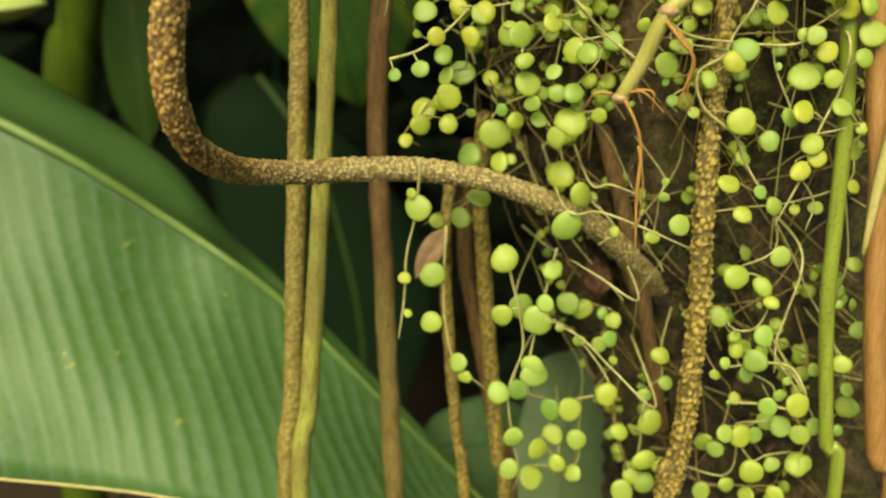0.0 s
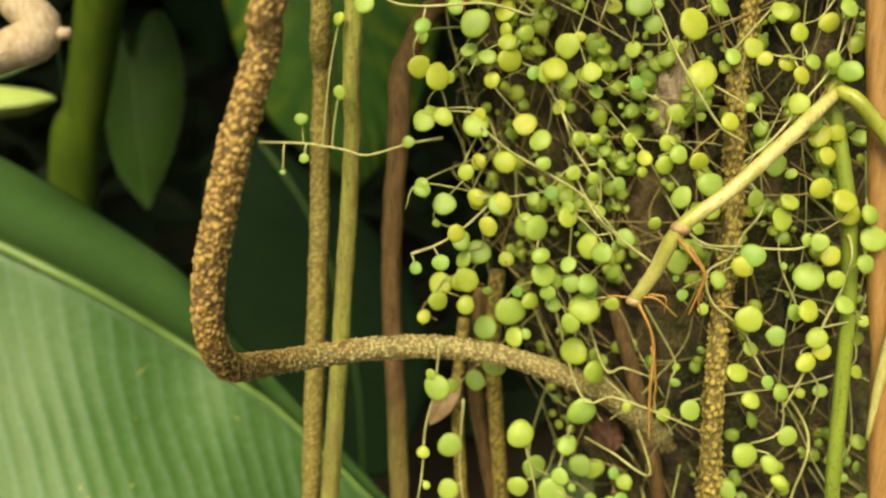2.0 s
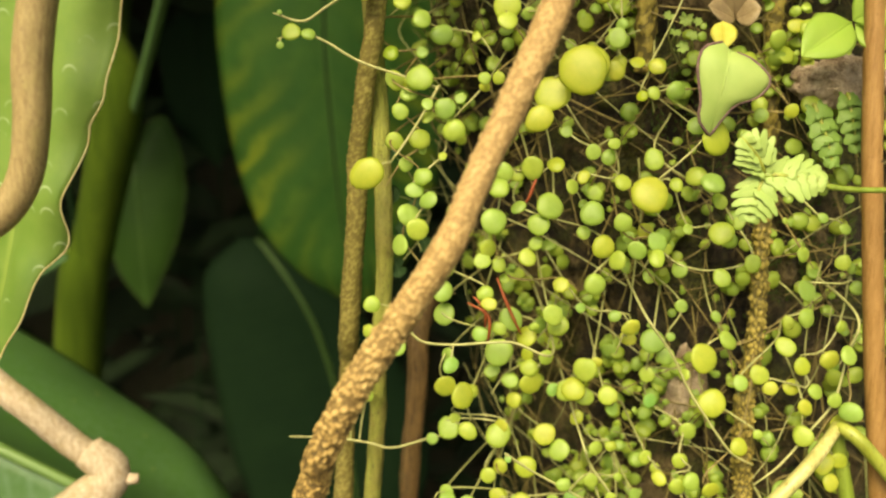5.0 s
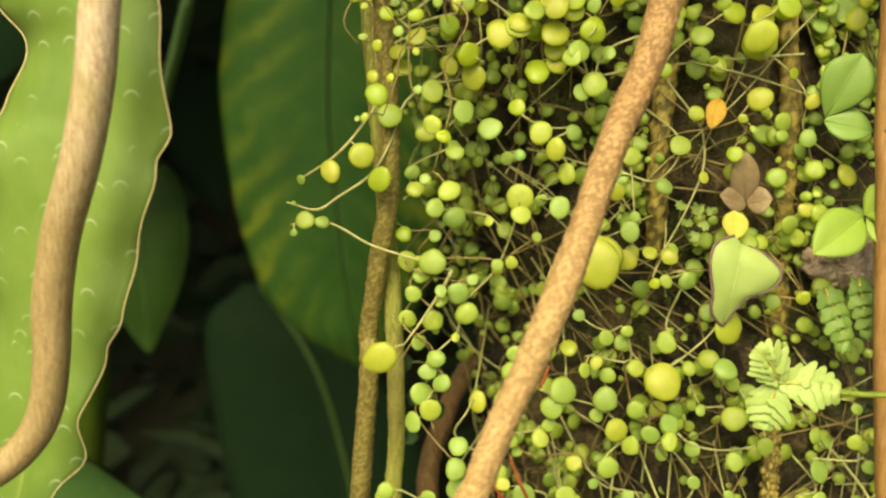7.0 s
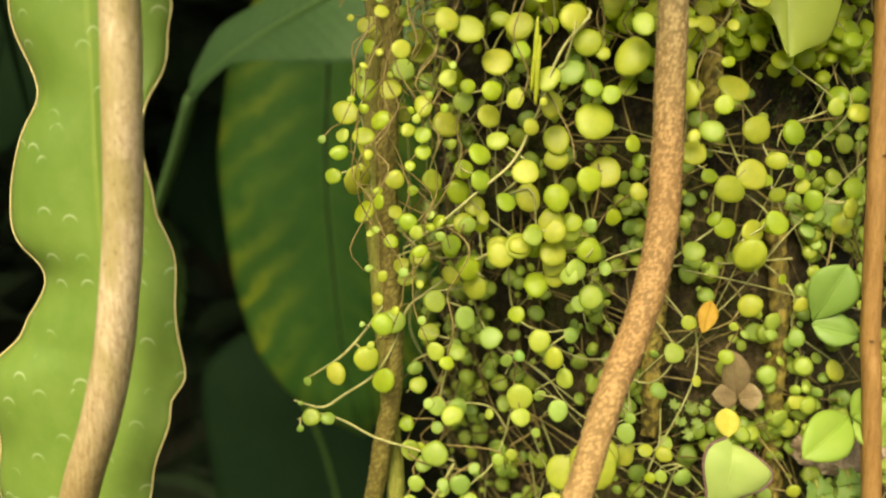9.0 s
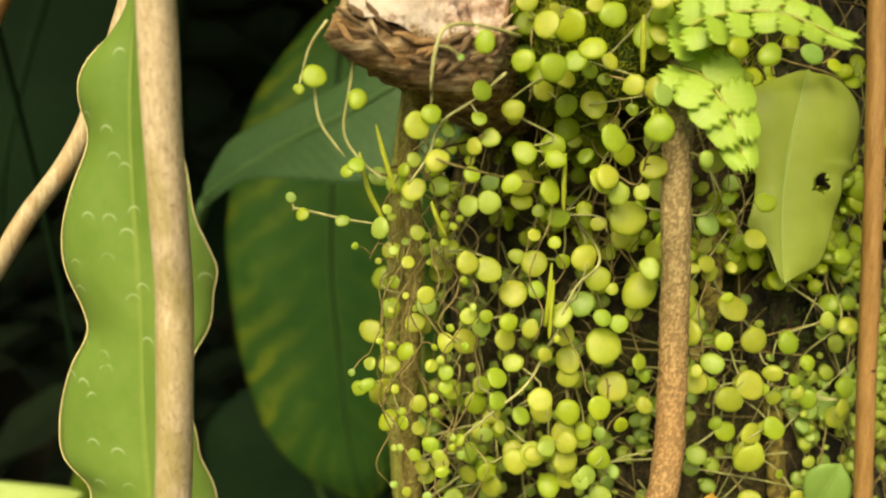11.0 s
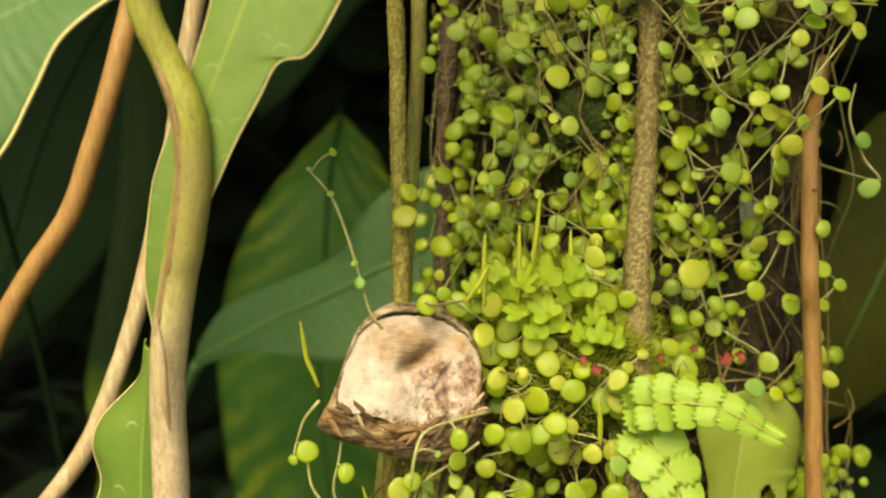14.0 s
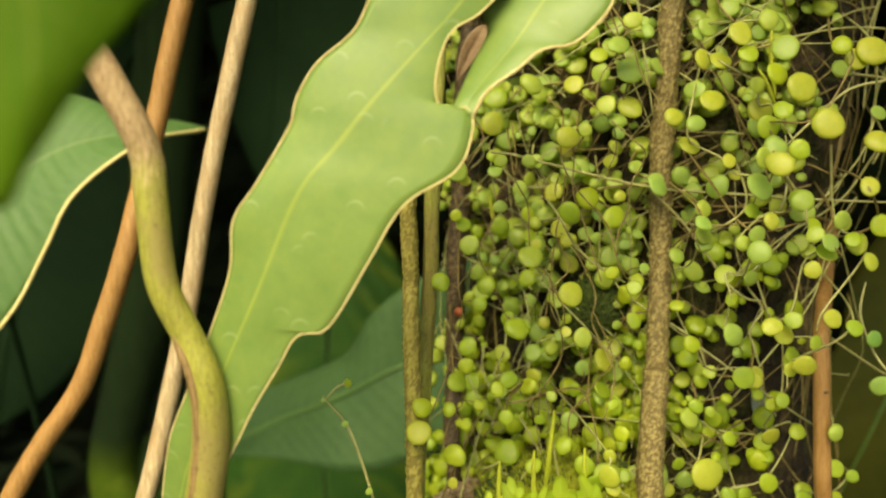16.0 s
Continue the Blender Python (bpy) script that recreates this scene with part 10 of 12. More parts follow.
sprig([(0.1565, 0.3996, 1.8017), (0.1056, 0.2965, 1.7733), (0.1135, 0.2960, 1.7663), (0.1161, 0.2949, 1.7601), (0.1004, 0.2918, 1.7410), (0.0974, 0.2898, 1.7345)],
      [(0.1065, 0.2924, 1.7719, 0.0027), (0.1127, 0.2940, 1.7645, 0.0039), (0.1157, 0.2900, 1.7584, 0.0029), (0.1008, 0.2860, 1.7393, 0.0032)], YELLOW_SPRIG, 203, yellow=(0, 1, 2, 3))
sprig([(0.0971, 0.3686, 1.7972), (0.0794, 0.3101, 1.7770), (0.0668, 0.3175, 1.7647), (0.0701, 0.3458, 1.7508), (0.0534, 0.3609, 1.7450), (0.0520, 0.3591, 1.7382)],
      [(0.0793, 0.3042, 1.7755, 0.0024), (0.0646, 0.3113, 1.7629, 0.0030), (0.0733, 0.3460, 1.7489, 0.0041), (0.0528, 0.3571, 1.7435, 0.0033)], GREEN_SPRIG, 204)
sprig([(0.0627, 0.3709, 1.7909), (0.0645, 0.3137, 1.7731), (0.0598, 0.3337, 1.7585), (0.0652, 0.3422, 1.7367), (0.0479, 0.3502, 1.7300), (0.0541, 0.3474, 1.7228)],
      [(0.0617, 0.3040, 1.7711, 0.0030), (0.0609, 0.3299, 1.7569, 0.0030), (0.0650, 0.3409, 1.7353, 0.0027), (0.0495, 0.3478, 1.7284, 0.0032)], SMALL_SPRIG, 205, pale=(0,), material=THREAD_OLD)
sprig([(0.0324, 0.3846, 1.7832), (0.0411, 0.3498, 1.7734), (0.0461, 0.3478, 1.7672)],
      [(0.0395, 0.3440, 1.7712, 0.0045)], GREEN_SPRIG, 206, material=THREAD_OLD)
sprig([(0.0456, 0.3758, 1.7558), (0.0471, 0.3613, 1.7394), (0.0710, 0.3399, 1.7224), (0.0782, 0.3399, 1.7098), (0.0894, 0.3325, 1.7109), (0.1058, 0.3445, 1.6955), (0.1082, 0.3424, 1.6883)],
      [(0.0484, 0.3581, 1.7376, 0.0036), (0.0692, 0.3343, 1.7210, 0.0032), (0.0791, 0.3405, 1.7081, 0.0025), (0.0870, 0.3257, 1.7093, 0.0038), (0.1054, 0.3408, 1.6940, 0.0025)], SMALL_SPRIG, 207)
sprig([(0.1488, 0.3991, 1.7476), (0.1103, 0.2901, 1.7379), (0.0986, 0.3058, 1.7212), (0.0961, 0.3076, 1.7187), (0.0946, 0.3046, 1.7108)],
      [(0.1077, 0.2842, 1.7364, 0.0028), (0.0994, 0.3014, 1.7194, 0.0039), (0.0967, 0.3063, 1.7171, 0.0028)], YELLOW_SPRIG, 208, yellow=(1, 2))
sprig([(0.1089, 0.3723, 1.7479), (0.0902, 0.3056, 1.7325), (0.1045, 0.3065, 1.7287), (0.1101, 0.3045, 1.7247)],
      [(0.0909, 0.3007, 1.7309, 0.0034), (0.1035, 0.3022, 1.7274, 0.0027)], YELLOW_SPRIG, 209, yellow=(0,))
sprig([(0.0993, 0.3698, 1.7370), (0.0754, 0.3160, 1.7313), (0.0753, 0.3140, 1.7245)],
      [(0.0767, 0.3110, 1.7292, 0.0041)], GREEN_SPRIG, 210, pale=(0,))
sprig([(0.0521, 0.3729, 1.7144), (0.0471, 0.3678, 1.7016), (0.0443, 0.3658, 1.6912)],
      [(0.0454, 0.3621, 1.6992, 0.0049)], YELLOW_SPRIG, 211, yellow=(0,))
sprig([(0.0488, 0.3791, 1.8722), (0.0431, 0.3328, 1.8484), (0.0463, 0.3362, 1.8478), (0.0395, 0.3387, 1.8400), (0.0406, 0.3367, 1.8329)],
      [(0.0417, 0.3288, 1.8464, 0.0034), (0.0472, 0.3332, 1.8466, 0.0023), (0.0380, 0.3350, 1.8380, 0.0041)], GREEN_SPRIG, 212, pale=(1,), material=THREAD_OLD)
sprig([(0.0408, 0.3827, 1.8512), (0.0361, 0.3580, 1.8383), (0.0364, 0.3554, 1.8309), (0.0466, 0.3488, 1.8318), (0.0442, 0.3515, 1.8176), (0.0429, 0.3536, 1.8064), (0.0423, 0.3636, 1.8012), (0.0407, 0.3579, 1.7952), (0.0405, 0.3567, 1.7847)],
      [(0.0352, 0.3558, 1.8369, 0.0032), (0.0344, 0.3486, 1.8288, 0.0034), (0.0451, 0.3445, 1.8294, 0.0049), (0.0469, 0.3500, 1.8154, 0.0048), (0.0422, 0.3490, 1.8051, 0.0025), (0.0429, 0.3561, 1.7997, 0.0031), (0.0404, 0.3549, 1.7938, 0.0028)], GREEN_SPRIG, 213, yellow=(3, 6), pale=(4,), material=THREAD_OLD)
sprig([(0.0236, 0.3950, 1.8358), (0.0241, 0.3619, 1.8271), (0.0144, 0.3737, 1.8246), (0.0294, 0.3616, 1.8081), (0.0271, 0.3738, 1.8021), (0.0327, 0.3777, 1.7948), (0.0346, 0.3717, 1.7883), (0.0440, 0.3639, 1.7816), (0.0408, 0.3618, 1.7717)],
      [(0.0244, 0.3533, 1.8247, 0.0037), (0.0135, 0.3711, 1.8229, 0.0036), (0.0306, 0.3595, 1.8068, 0.0028), (0.0258, 0.3712, 1.8002, 0.0039), (0.0314, 0.3740, 1.7929, 0.0039), (0.0337, 0.3671, 1.7868, 0.0029), (0.0428, 0.3591, 1.7798, 0.0038)], GREEN_SPRIG, 214, yellow=(0, 3, 6), material=THREAD_OLD)
sprig([(0.0005, 0.4270, 1.8066), (-0.0066, 0.3810, 1.7983), (0.0070, 0.3789, 1.7836), (0.0220, 0.3795, 1.7826), (0.0084, 0.3803, 1.7724), (0.0119, 0.3776, 1.7629), (0.0232, 0.3667, 1.7623), (0.0303, 0.3647, 1.7560)],
      [(-0.0055, 0.3750, 1.7967, 0.0032), (0.0059, 0.3760, 1.7819, 0.0034), (0.0207, 0.3755, 1.7806, 0.0039), (0.0096, 0.3760, 1.7708, 0.0032), (0.0104, 0.3724, 1.7611, 0.0037), (0.0244, 0.3616, 1.7607, 0.0033)], GREEN_SPRIG, 215, yellow=(2, 5))
sprig([(0.0217, 0.3954, 1.8132), (0.0122, 0.3809, 1.7957), (0.0293, 0.3763, 1.7735), (0.0406, 0.3722, 1.7742), (0.0464, 0.3663, 1.7728), (0.0238, 0.3763, 1.7667), (0.0265, 0.3748, 1.7587)],
      [(0.0130, 0.3752, 1.7941, 0.0029), (0.0330, 0.3800, 1.7705, 0.0053), (0.0383, 0.3652, 1.7724, 0.0038), (0.0491, 0.3640, 1.7700, 0.0053), (0.0218, 0.3671, 1.7651, 0.0036)], GREEN_SPRIG, 216, yellow=(1, 4), pale=(2,))
sprig([(0.0627, 0.3713, 1.8077), (0.0472, 0.3495, 1.7929), (0.0524, 0.3513, 1.7874), (0.0578, 0.3447, 1.7854), (0.0320, 0.3561, 1.7809), (0.0390, 0.3537, 1.7694)],
      [(0.0488, 0.3469, 1.7914, 0.0029), (0.0526, 0.3518, 1.7858, 0.0032), (0.0548, 0.3355, 1.7836, 0.0036), (0.0305, 0.3520, 1.7788, 0.0042)], GREEN_SPRIG, 217, pale=(2,), material=THREAD_OLD)
sprig([(0.0003, 0.4249, 1.7776), (-0.0024, 0.3729, 1.7682), (-0.0097, 0.3709, 1.7632)],
      [(-0.0037, 0.3689, 1.7663, 0.0037)], GREEN_SPRIG, 218)
sprig([(0.0851, 0.3685, 1.8724), (0.0701, 0.3157, 1.8490), (0.0759, 0.3106, 1.8401), (0.0763, 0.3108, 1.8326), (0.0898, 0.3060, 1.8345), (0.0886, 0.3102, 1.8260), (0.0914, 0.3015, 1.8209), (0.0955, 0.2989, 1.8172)],
      [(0.0733, 0.3156, 1.8483, 0.0033), (0.0745, 0.3077, 1.8381, 0.0042), (0.0773, 0.3066, 1.8310, 0.0032), (0.0885, 0.3023, 1.8324, 0.0043), (0.0851, 0.3005, 1.8234, 0.0039), (0.0918, 0.2960, 1.8181, 0.0049)], GREEN_SPRIG, 219, yellow=(1, 5), material=THREAD_OLD)
sprig([(0.0932, 0.3680, 1.8627), (0.0878, 0.3166, 1.8456), (0.0687, 0.3332, 1.8456), (0.0680, 0.3340, 1.8428), (0.0713, 0.3368, 1.8341), (0.0772, 0.3337, 1.8244)],
      [(0.0850, 0.3086, 1.8432, 0.0034), (0.0710, 0.3306, 1.8442, 0.0037), (0.0674, 0.3309, 1.8417, 0.0024), (0.0695, 0.3301, 1.8321, 0.0037)], GREEN_SPRIG, 220, yellow=(3,), pale=(2,))
sprig([(0.1434, 0.3815, 1.8599), (0.1041, 0.2999, 1.8340), (0.1092, 0.2950, 1.8288), (0.0952, 0.2903, 1.8075), (0.0833, 0.3018, 1.8066), (0.0847, 0.2989, 1.7998), (0.0799, 0.2921, 1.7942), (0.0773, 0.2938, 1.7956), (0.0786, 0.2890, 1.7859)],
      [(0.1029, 0.2911, 1.8318, 0.0030), (0.1103, 0.2954, 1.8277, 0.0035), (0.0945, 0.2820, 1.8049, 0.0047), (0.0833, 0.3020, 1.8050, 0.0036), (0.0833, 0.2960, 1.7979, 0.0037), (0.0779, 0.2800, 1.7919, 0.0043), (0.0771, 0.2914, 1.7940, 0.0034)], GREEN_SPRIG, 221, yellow=(1, 2, 5), material=THREAD_OLD)
sprig([(0.1519, 0.3869, 1.8609), (0.1174, 0.2981, 1.8330), (0.1219, 0.3028, 1.8110), (0.1168, 0.2965, 1.8017), (0.1138, 0.2943, 1.7925)],
      [(0.1154, 0.2940, 1.8304, 0.0052), (0.1214, 0.2994, 1.8098, 0.0026), (0.1159, 0.2891, 1.7996, 0.0039)], YELLOW_SPRIG, 222, yellow=(0, 2))
sprig([(0.0771, 0.3691, 1.8453), (0.0712, 0.3246, 1.8321), (0.0844, 0.3182, 1.8222), (0.0863, 0.3175, 1.8138), (0.0874, 0.3068, 1.8125), (0.0899, 0.2942, 1.7984), (0.0968, 0.2931, 1.7935)],
      [(0.0733, 0.3227, 1.8305, 0.0038), (0.0833, 0.3125, 1.8207, 0.0027), (0.0878, 0.3200, 1.8122, 0.0043), (0.0835, 0.2916, 1.8101, 0.0031), (0.0853, 0.2821, 1.7966, 0.0031)], GREEN_SPRIG, 223, yellow=(0, 2))
sprig([(0.0837, 0.3683, 1.8424), (0.0670, 0.3308, 1.8222), (0.0616, 0.3216, 1.8089), (0.0623, 0.3224, 1.8009), (0.0710, 0.3131, 1.7944), (0.0719, 0.3055, 1.7892), (0.0820, 0.3057, 1.7865), (0.0797, 0.3042, 1.7778)],
      [(0.0672, 0.3320, 1.8205, 0.0041), (0.0603, 0.3103, 1.8068, 0.0034), (0.0628, 0.3240, 1.7992, 0.0038), (0.0695, 0.3021, 1.7931, 0.0024), (0.0732, 0.3058, 1.7882, 0.0020), (0.0792, 0.2980, 1.7842, 0.0046)], YELLOW_SPRIG, 224, yellow=(2, 3, 4), pale=(0,))
sprig([(0.0639, 0.3719, 1.8381), (0.0727, 0.3298, 1.8184), (0.0697, 0.3278, 1.8127)],
      [(0.0710, 0.3239, 1.8160, 0.0047)], YELLOW_SPRIG, 225, yellow=(0,))
sprig([(0.0764, 0.3686, 1.7992), (0.0756, 0.3368, 1.7859), (0.0770, 0.2997, 1.7689), (0.0983, 0.2994, 1.7720), (0.1017, 0.2977, 1.7664)],
      [(0.0785, 0.3360, 1.7835, 0.0044), (0.0765, 0.2928, 1.7678, 0.0028), (0.0959, 0.2918, 1.7707, 0.0029)], GREEN_SPRIG, 226, material=THREAD_OLD)
sprig([(0.1708, 0.4259, 1.7917), (0.1060, 0.2800, 1.7861), (0.1191, 0.2931, 1.7725), (0.1098, 0.2930, 1.7673), (0.0990, 0.2888, 1.7669), (0.1026, 0.2838, 1.7608)],
      [(0.1051, 0.2740, 1.7846, 0.0031), (0.1180, 0.2887, 1.7708, 0.0035), (0.1085, 0.2890, 1.7660, 0.0027), (0.0994, 0.2867, 1.7653, 0.0029)], GREEN_SPRIG, 227, yellow=(0,), material=THREAD_OLD)
sprig([(0.1146, 0.3725, 1.7966), (0.0907, 0.2967, 1.7813), (0.0858, 0.3033, 1.7725), (0.0625, 0.3119, 1.7684), (0.0628, 0.3093, 1.7607)],
      [(0.0907, 0.2900, 1.7795, 0.0036), (0.0869, 0.3006, 1.7712, 0.0026), (0.0638, 0.3095, 1.7666, 0.0033)], GREEN_SPRIG, 228, pale=(1,), material=THREAD_OLD)
sprig([(0.0681, 0.3696, 1.7885), (0.0689, 0.3302, 1.7766), (0.0625, 0.3282, 1.7672)],
      [(0.0699, 0.3272, 1.7751, 0.0030)], SMALL_SPRIG, 229, material=THREAD_OLD)
sprig([(0.1450, 0.3909, 1.7843), (0.1042, 0.2954, 1.7741), (0.0981, 0.2934, 1.7657)],
      [(0.1045, 0.2895, 1.7728, 0.0029)], GREEN_SPRIG, 230, material=THREAD_OLD)


def crowded(x, z, rad, k=0.75):
    return any((x - a) ** 2 + (z - b) ** 2 < (k * (rad + c)) ** 2 for a, b, c in taken)


def leaf_mass(seed, count, z0, z1, size, lift, material):
    """Small leaves on creeping shoots close to the bark, in the places that the sprigs leave free."""
    rng = random.Random(seed)
    stem_bm = bmesh.new()
    verts, faces, uvs = [], [], []
    shapes = []
    for me in [disc_mesh("small_leaf", 40 + i, material, False) for i in range(5)]:
        lay = me.uv_layers[0].data
        shapes.append(([v.co.copy() for v in me.vertices], [(tuple(p.vertices), [tuple(lay[k].uv) for k in p.loop_indices]) for p in me.polygons]))
    for i in range(count):
        z = rng.uniform(z0, z1)
        ang = rng.uniform(186, 334 if z < 1.54 else 312 if z < 1.64 else 286)
        dz, da = rng.choice((-1, -1, 1)) * rng.uniform(0.2, 1.0), rng.uniform(-1, 1)
        path, out = [], rng.uniform(0.0, 0.003)
        for k in range(rng.randrange(5, 8)):
            path.append(tuple(trunk_point(ang, z, out)))
            ang += da * rng.uniform(3, 7)
            z += dz * rng.uniform(0.006, 0.013)
            da += rng.uniform(-0.15, 0.15)
            out = min(lift, out + rng.uniform(0, lift / 4))
        tube(path, rng.uniform(0.00025, 0.0004), 5, 0.004, bm=stem_bm, cap=False)
        line = resample(path, 30)[0]
        for k in range(rng.randrange(6, 11)):
            rad = size * rng.choice((0.35, 0.5, 0.62, 0.75, 0.9, 1.0))
            q = Vector(line[rng.randrange(2, 30)]) + Vector((rng.uniform(-1, 1), -rng.uniform(0.1, 1.0), rng.uniform(-1, 1))) * 0.005
            if crowded(q.x, q.z, rad, 0.55):
                continue
            m = Matrix.Translation(q) @ facing(leaf_normal(rng, 0.6), rng.uniform(0, 6.28)) @ Matrix.Diagonal((rad, rad * rng.uniform(0.85, 1.05), rad, 1))
            vs, fs = rng.choice(shapes)
            n = len(verts)
            verts.extend(tuple(m @ v) for v in vs)
            for f, u in fs:
                faces.append(tuple(n + a for a in f))
                uvs.extend(u)
    me = bpy.data.meshes.new("creeper_leaves")
    me.from_pydata(verts, [], faces)
    lay = me.uv_layers.new(name="UVMap")
    for d, u in zip(lay.data, uvs):
        d.uv = u
    me.shade_smooth()
    me.materials.append(material)
    tagged(new("creeper_leaves", me), "small round green creeper leaves close to the bark", "creeper", kind="stuff")
    tagged(finish_mesh("creeper_threads", stem_bm, THREAD_OLD), "thin creeping shoots close to the bark", "creeper", kind="stuff")


taken.append((0.0367, 1.7287, 0.014))  # the dark moss clump
leaf_mass(21, 34, 0.96, 1.16, 0.0036, 0.012, ROUND_STUFF)
leaf_mass(24, 270, 1.16, 1.54, 0.0042, 0.015, ROUND_STUFF)
leaf_mass(22, 170, 1.54, 1.73, 0.0050, 0.022, YOUNG_STUFF)
leaf_mass(25, 230, 1.73, 2.00, 0.0050, 0.022, ROUND_STUFF)


def thread_mass(count, seed, z0, z1, wide, material, label, off=0.0):
    """The tangle of bare old shoots over the bark."""
    rng = random.Random(seed)
    bm = bmesh.new()
    for i in range(count):
        z, ang, out = rng.uniform(z0, z1), rng.uniform(185, wide), off + rng.uniform(0.002, 0.014)
        dz, da = rng.gauss(0, 1), rng.gauss(0, 1)
        path = []
        for k in range(rng.randrange(4, 7)):
            path.append(tuple(trunk_point(ang, z, out)))
            ang += da * 9
            z += dz * 0.018
            dz += rng.gauss(0, 0.12)
            da += rng.gauss(0, 0.12)
            out = max(0.001, out + rng.uniform(-0.004, 0.004))
        tube(path, rng.uniform(0.00022, 0.0005), 5, 0.004, bm=bm, cap=False)
    return tagged(finish_mesh("creeper_tangle", bm, material), label, "creeper", kind="stuff")


thread_mass(420, 11, 0.95, 1.98, 335, THREAD_OLD, "tangle of bare brown creeper threads over the bark")
thread_mass(110, 12, 1.66, 2.0, 322, THREAD, "loose pale creeper threads high on the trunk", 0.008)
thread_mass(90, 13, 0.98, 1.6, 330, THREAD, "loose pale creeper threads over the bark", 0.008)


# ---- the branch stub with its moss ----
FACE = Vector((-0.0378, 0.2970, 1.6388))
ROOT = Vector((0.004, 0.440, 1.612))
TILTED = Vector((0.29, -1.0, 0.40)).normalized()
# the stub's outline: angle, radius of the wood, radius of the bark (millimetres)
RIM = ((0, 24.8, 26.0), (20, 23.8, 25.4), (40, 20.7, 24.4), (59, 19.7, 22.6), (75, 19.1, 22.6), (90, 19.1, 23.0), (105, 19.9, 25.2), (121, 21.6, 25.0), (138, 23.2, 24.8), (153, 23.2, 23.9), (165, 23.2, 23.8), (180, 24.4, 25.2),
       (194, 26.7, 28.5), (204, 27.0, 34.5), (216, 20.5, 31.2), (235, 17.5, 26.6), (255, 18.0, 26.2), (275, 19.6, 28.4), (294, 19.7, 33.0), (309, 22.0, 35.8), (325, 27.2, 33.2), (342, 25.6, 27.2))


def rim(a):
    """Radii of wood and bark at the angle a, in metres."""
    deg = [r[0] for r in RIM] + [360]
    return tuple(0.001 * float(np.interp(math.degrees(a) % 360, deg, [r[k] for r in RIM] + [RIM[0][k]])) for k in (1, 2))


def on_cut(u, v, out=0.0):
    """A point u across and v up on the slanting cut, out metres before it."""
    return FACE + Vector((u, 0.29 * u + 0.40 * v, v)) + TILTED * out


def cut_wood_mat():
    """Weathered end grain: cream wood, a tan wash, a brown rotten hollow, a mottled torn patch."""
    n = Nodes("weathered_cut_wood")
    sep = n.add("ShaderNodeSeparateXYZ", Vector=n.add("ShaderNodeTexCoord").outputs["UV"])
    u, v = sep.outputs[0], sep.outputs[1]
    fine = n.noise(n.coords("Object"), 800.0, 5.0, 0.7)
    mid = n.noise(n.coords("Object"), 170.0, 4.0)
    turned = n.coords("UV", (1.0, 1.0, 1.0))
    turned.node.inputs["Rotation"].default_value = (0, 0, radians(38))
    turned.node.inputs["Scale"].default_value = (5.0, 34.0, 1.0)
    streak = n.noise(turned, 2.4, 4.0)

    def spread(u0, v0, wide, tall, turn, near, far, most):
        du, dv = n.math("SUBTRACT", u, u0), n.math("SUBTRACT", v, v0)
        a = n.math("ADD", n.math("MULTIPLY", du, math.cos(turn) / wide), n.math("MULTIPLY", dv, math.sin(turn) / wide))
        b = n.math("SUBTRACT", n.math("MULTIPLY", dv, math.cos(turn) / tall), n.math("MULTIPLY", du, math.sin(turn) / tall))
        d = n.math("SQRT", n.math("ADD", n.math("MULTIPLY", a, a), n.math("MULTIPLY", b, b)))
        d = n.math("ADD", d, n.math("MULTIPLY", n.math("SUBTRACT", mid, 0.5), 1.1))
        return n.ramp(d, [(near, (most,) * 3), (far, (0, 0, 0))])

    c = n.ramp(n.math("ADD", n.math("ADD", n.math("MULTIPLY", fine, 0.35), n.math("MULTIPLY", mid, 0.45)), n.math("MULTIPLY", streak, 0.20)), [(0.36, (0.40, 0.295, 0.230)), (0.46, (0.53, 0.425, 0.365)), (0.60, (0.60, 0.51, 0.46))])
    c = n.mix(spread(0.52, 0.64, 0.36, 0.21, -0.25, 0.3, 1.0, 0.85), c, n.ramp(streak, [(0.35, (0.23, 0.125, 0.055)), (0.62, (0.44, 0.30, 0.17))]))
    c = n.mix(spread(0.80, 0.63, 0.10, 0.09, 0.0, 0.2, 0.95, 0.7), c, (0.50, 0.31, 0.14))
    torn = n.ramp(n.math("ADD", n.math("MULTIPLY", fine, 0.35), n.math("MULTIPLY", mid, 0.65)), [(0.38, (0.15, 0.075, 0.045)), (0.48, (0.36, 0.235, 0.180)), (0.60, (0.56, 0.44, 0.40))])
    c = n.mix(spread(0.73, 0.43, 0.26, 0.21, 0.2, 0.6, 0.98, 0.95), c, torn)
    c = n.mix(spread(0.55, 0.575, 0.16, 0.060, 0.45, 0.20, 0.95, 0.85), c, (0.14, 0.060, 0.022))
    low = n.math("ADD", n.math("ADD", v, n.math("MULTIPLY", n.math("SUBTRACT", mid, 0.5), 0.55)), n.math("MULTIPLY", n.math("SUBTRACT", fine, 0.5), 0.25))
    c = n.mix(n.ramp(low, [(0.20, (0.9, 0.9, 0.9)), (0.30, (0, 0, 0))]), c, n.ramp(fine, [(0.38, (0.07, 0.036, 0.015)), (0.62, (0.34, 0.215, 0.105))]))
    return n.finish(c, 0.85, n.bump(n.math("ADD", fine, n.math("ADD", mid, n.math("MULTIPLY", streak, 0.25))), 0.7, 0.0010))


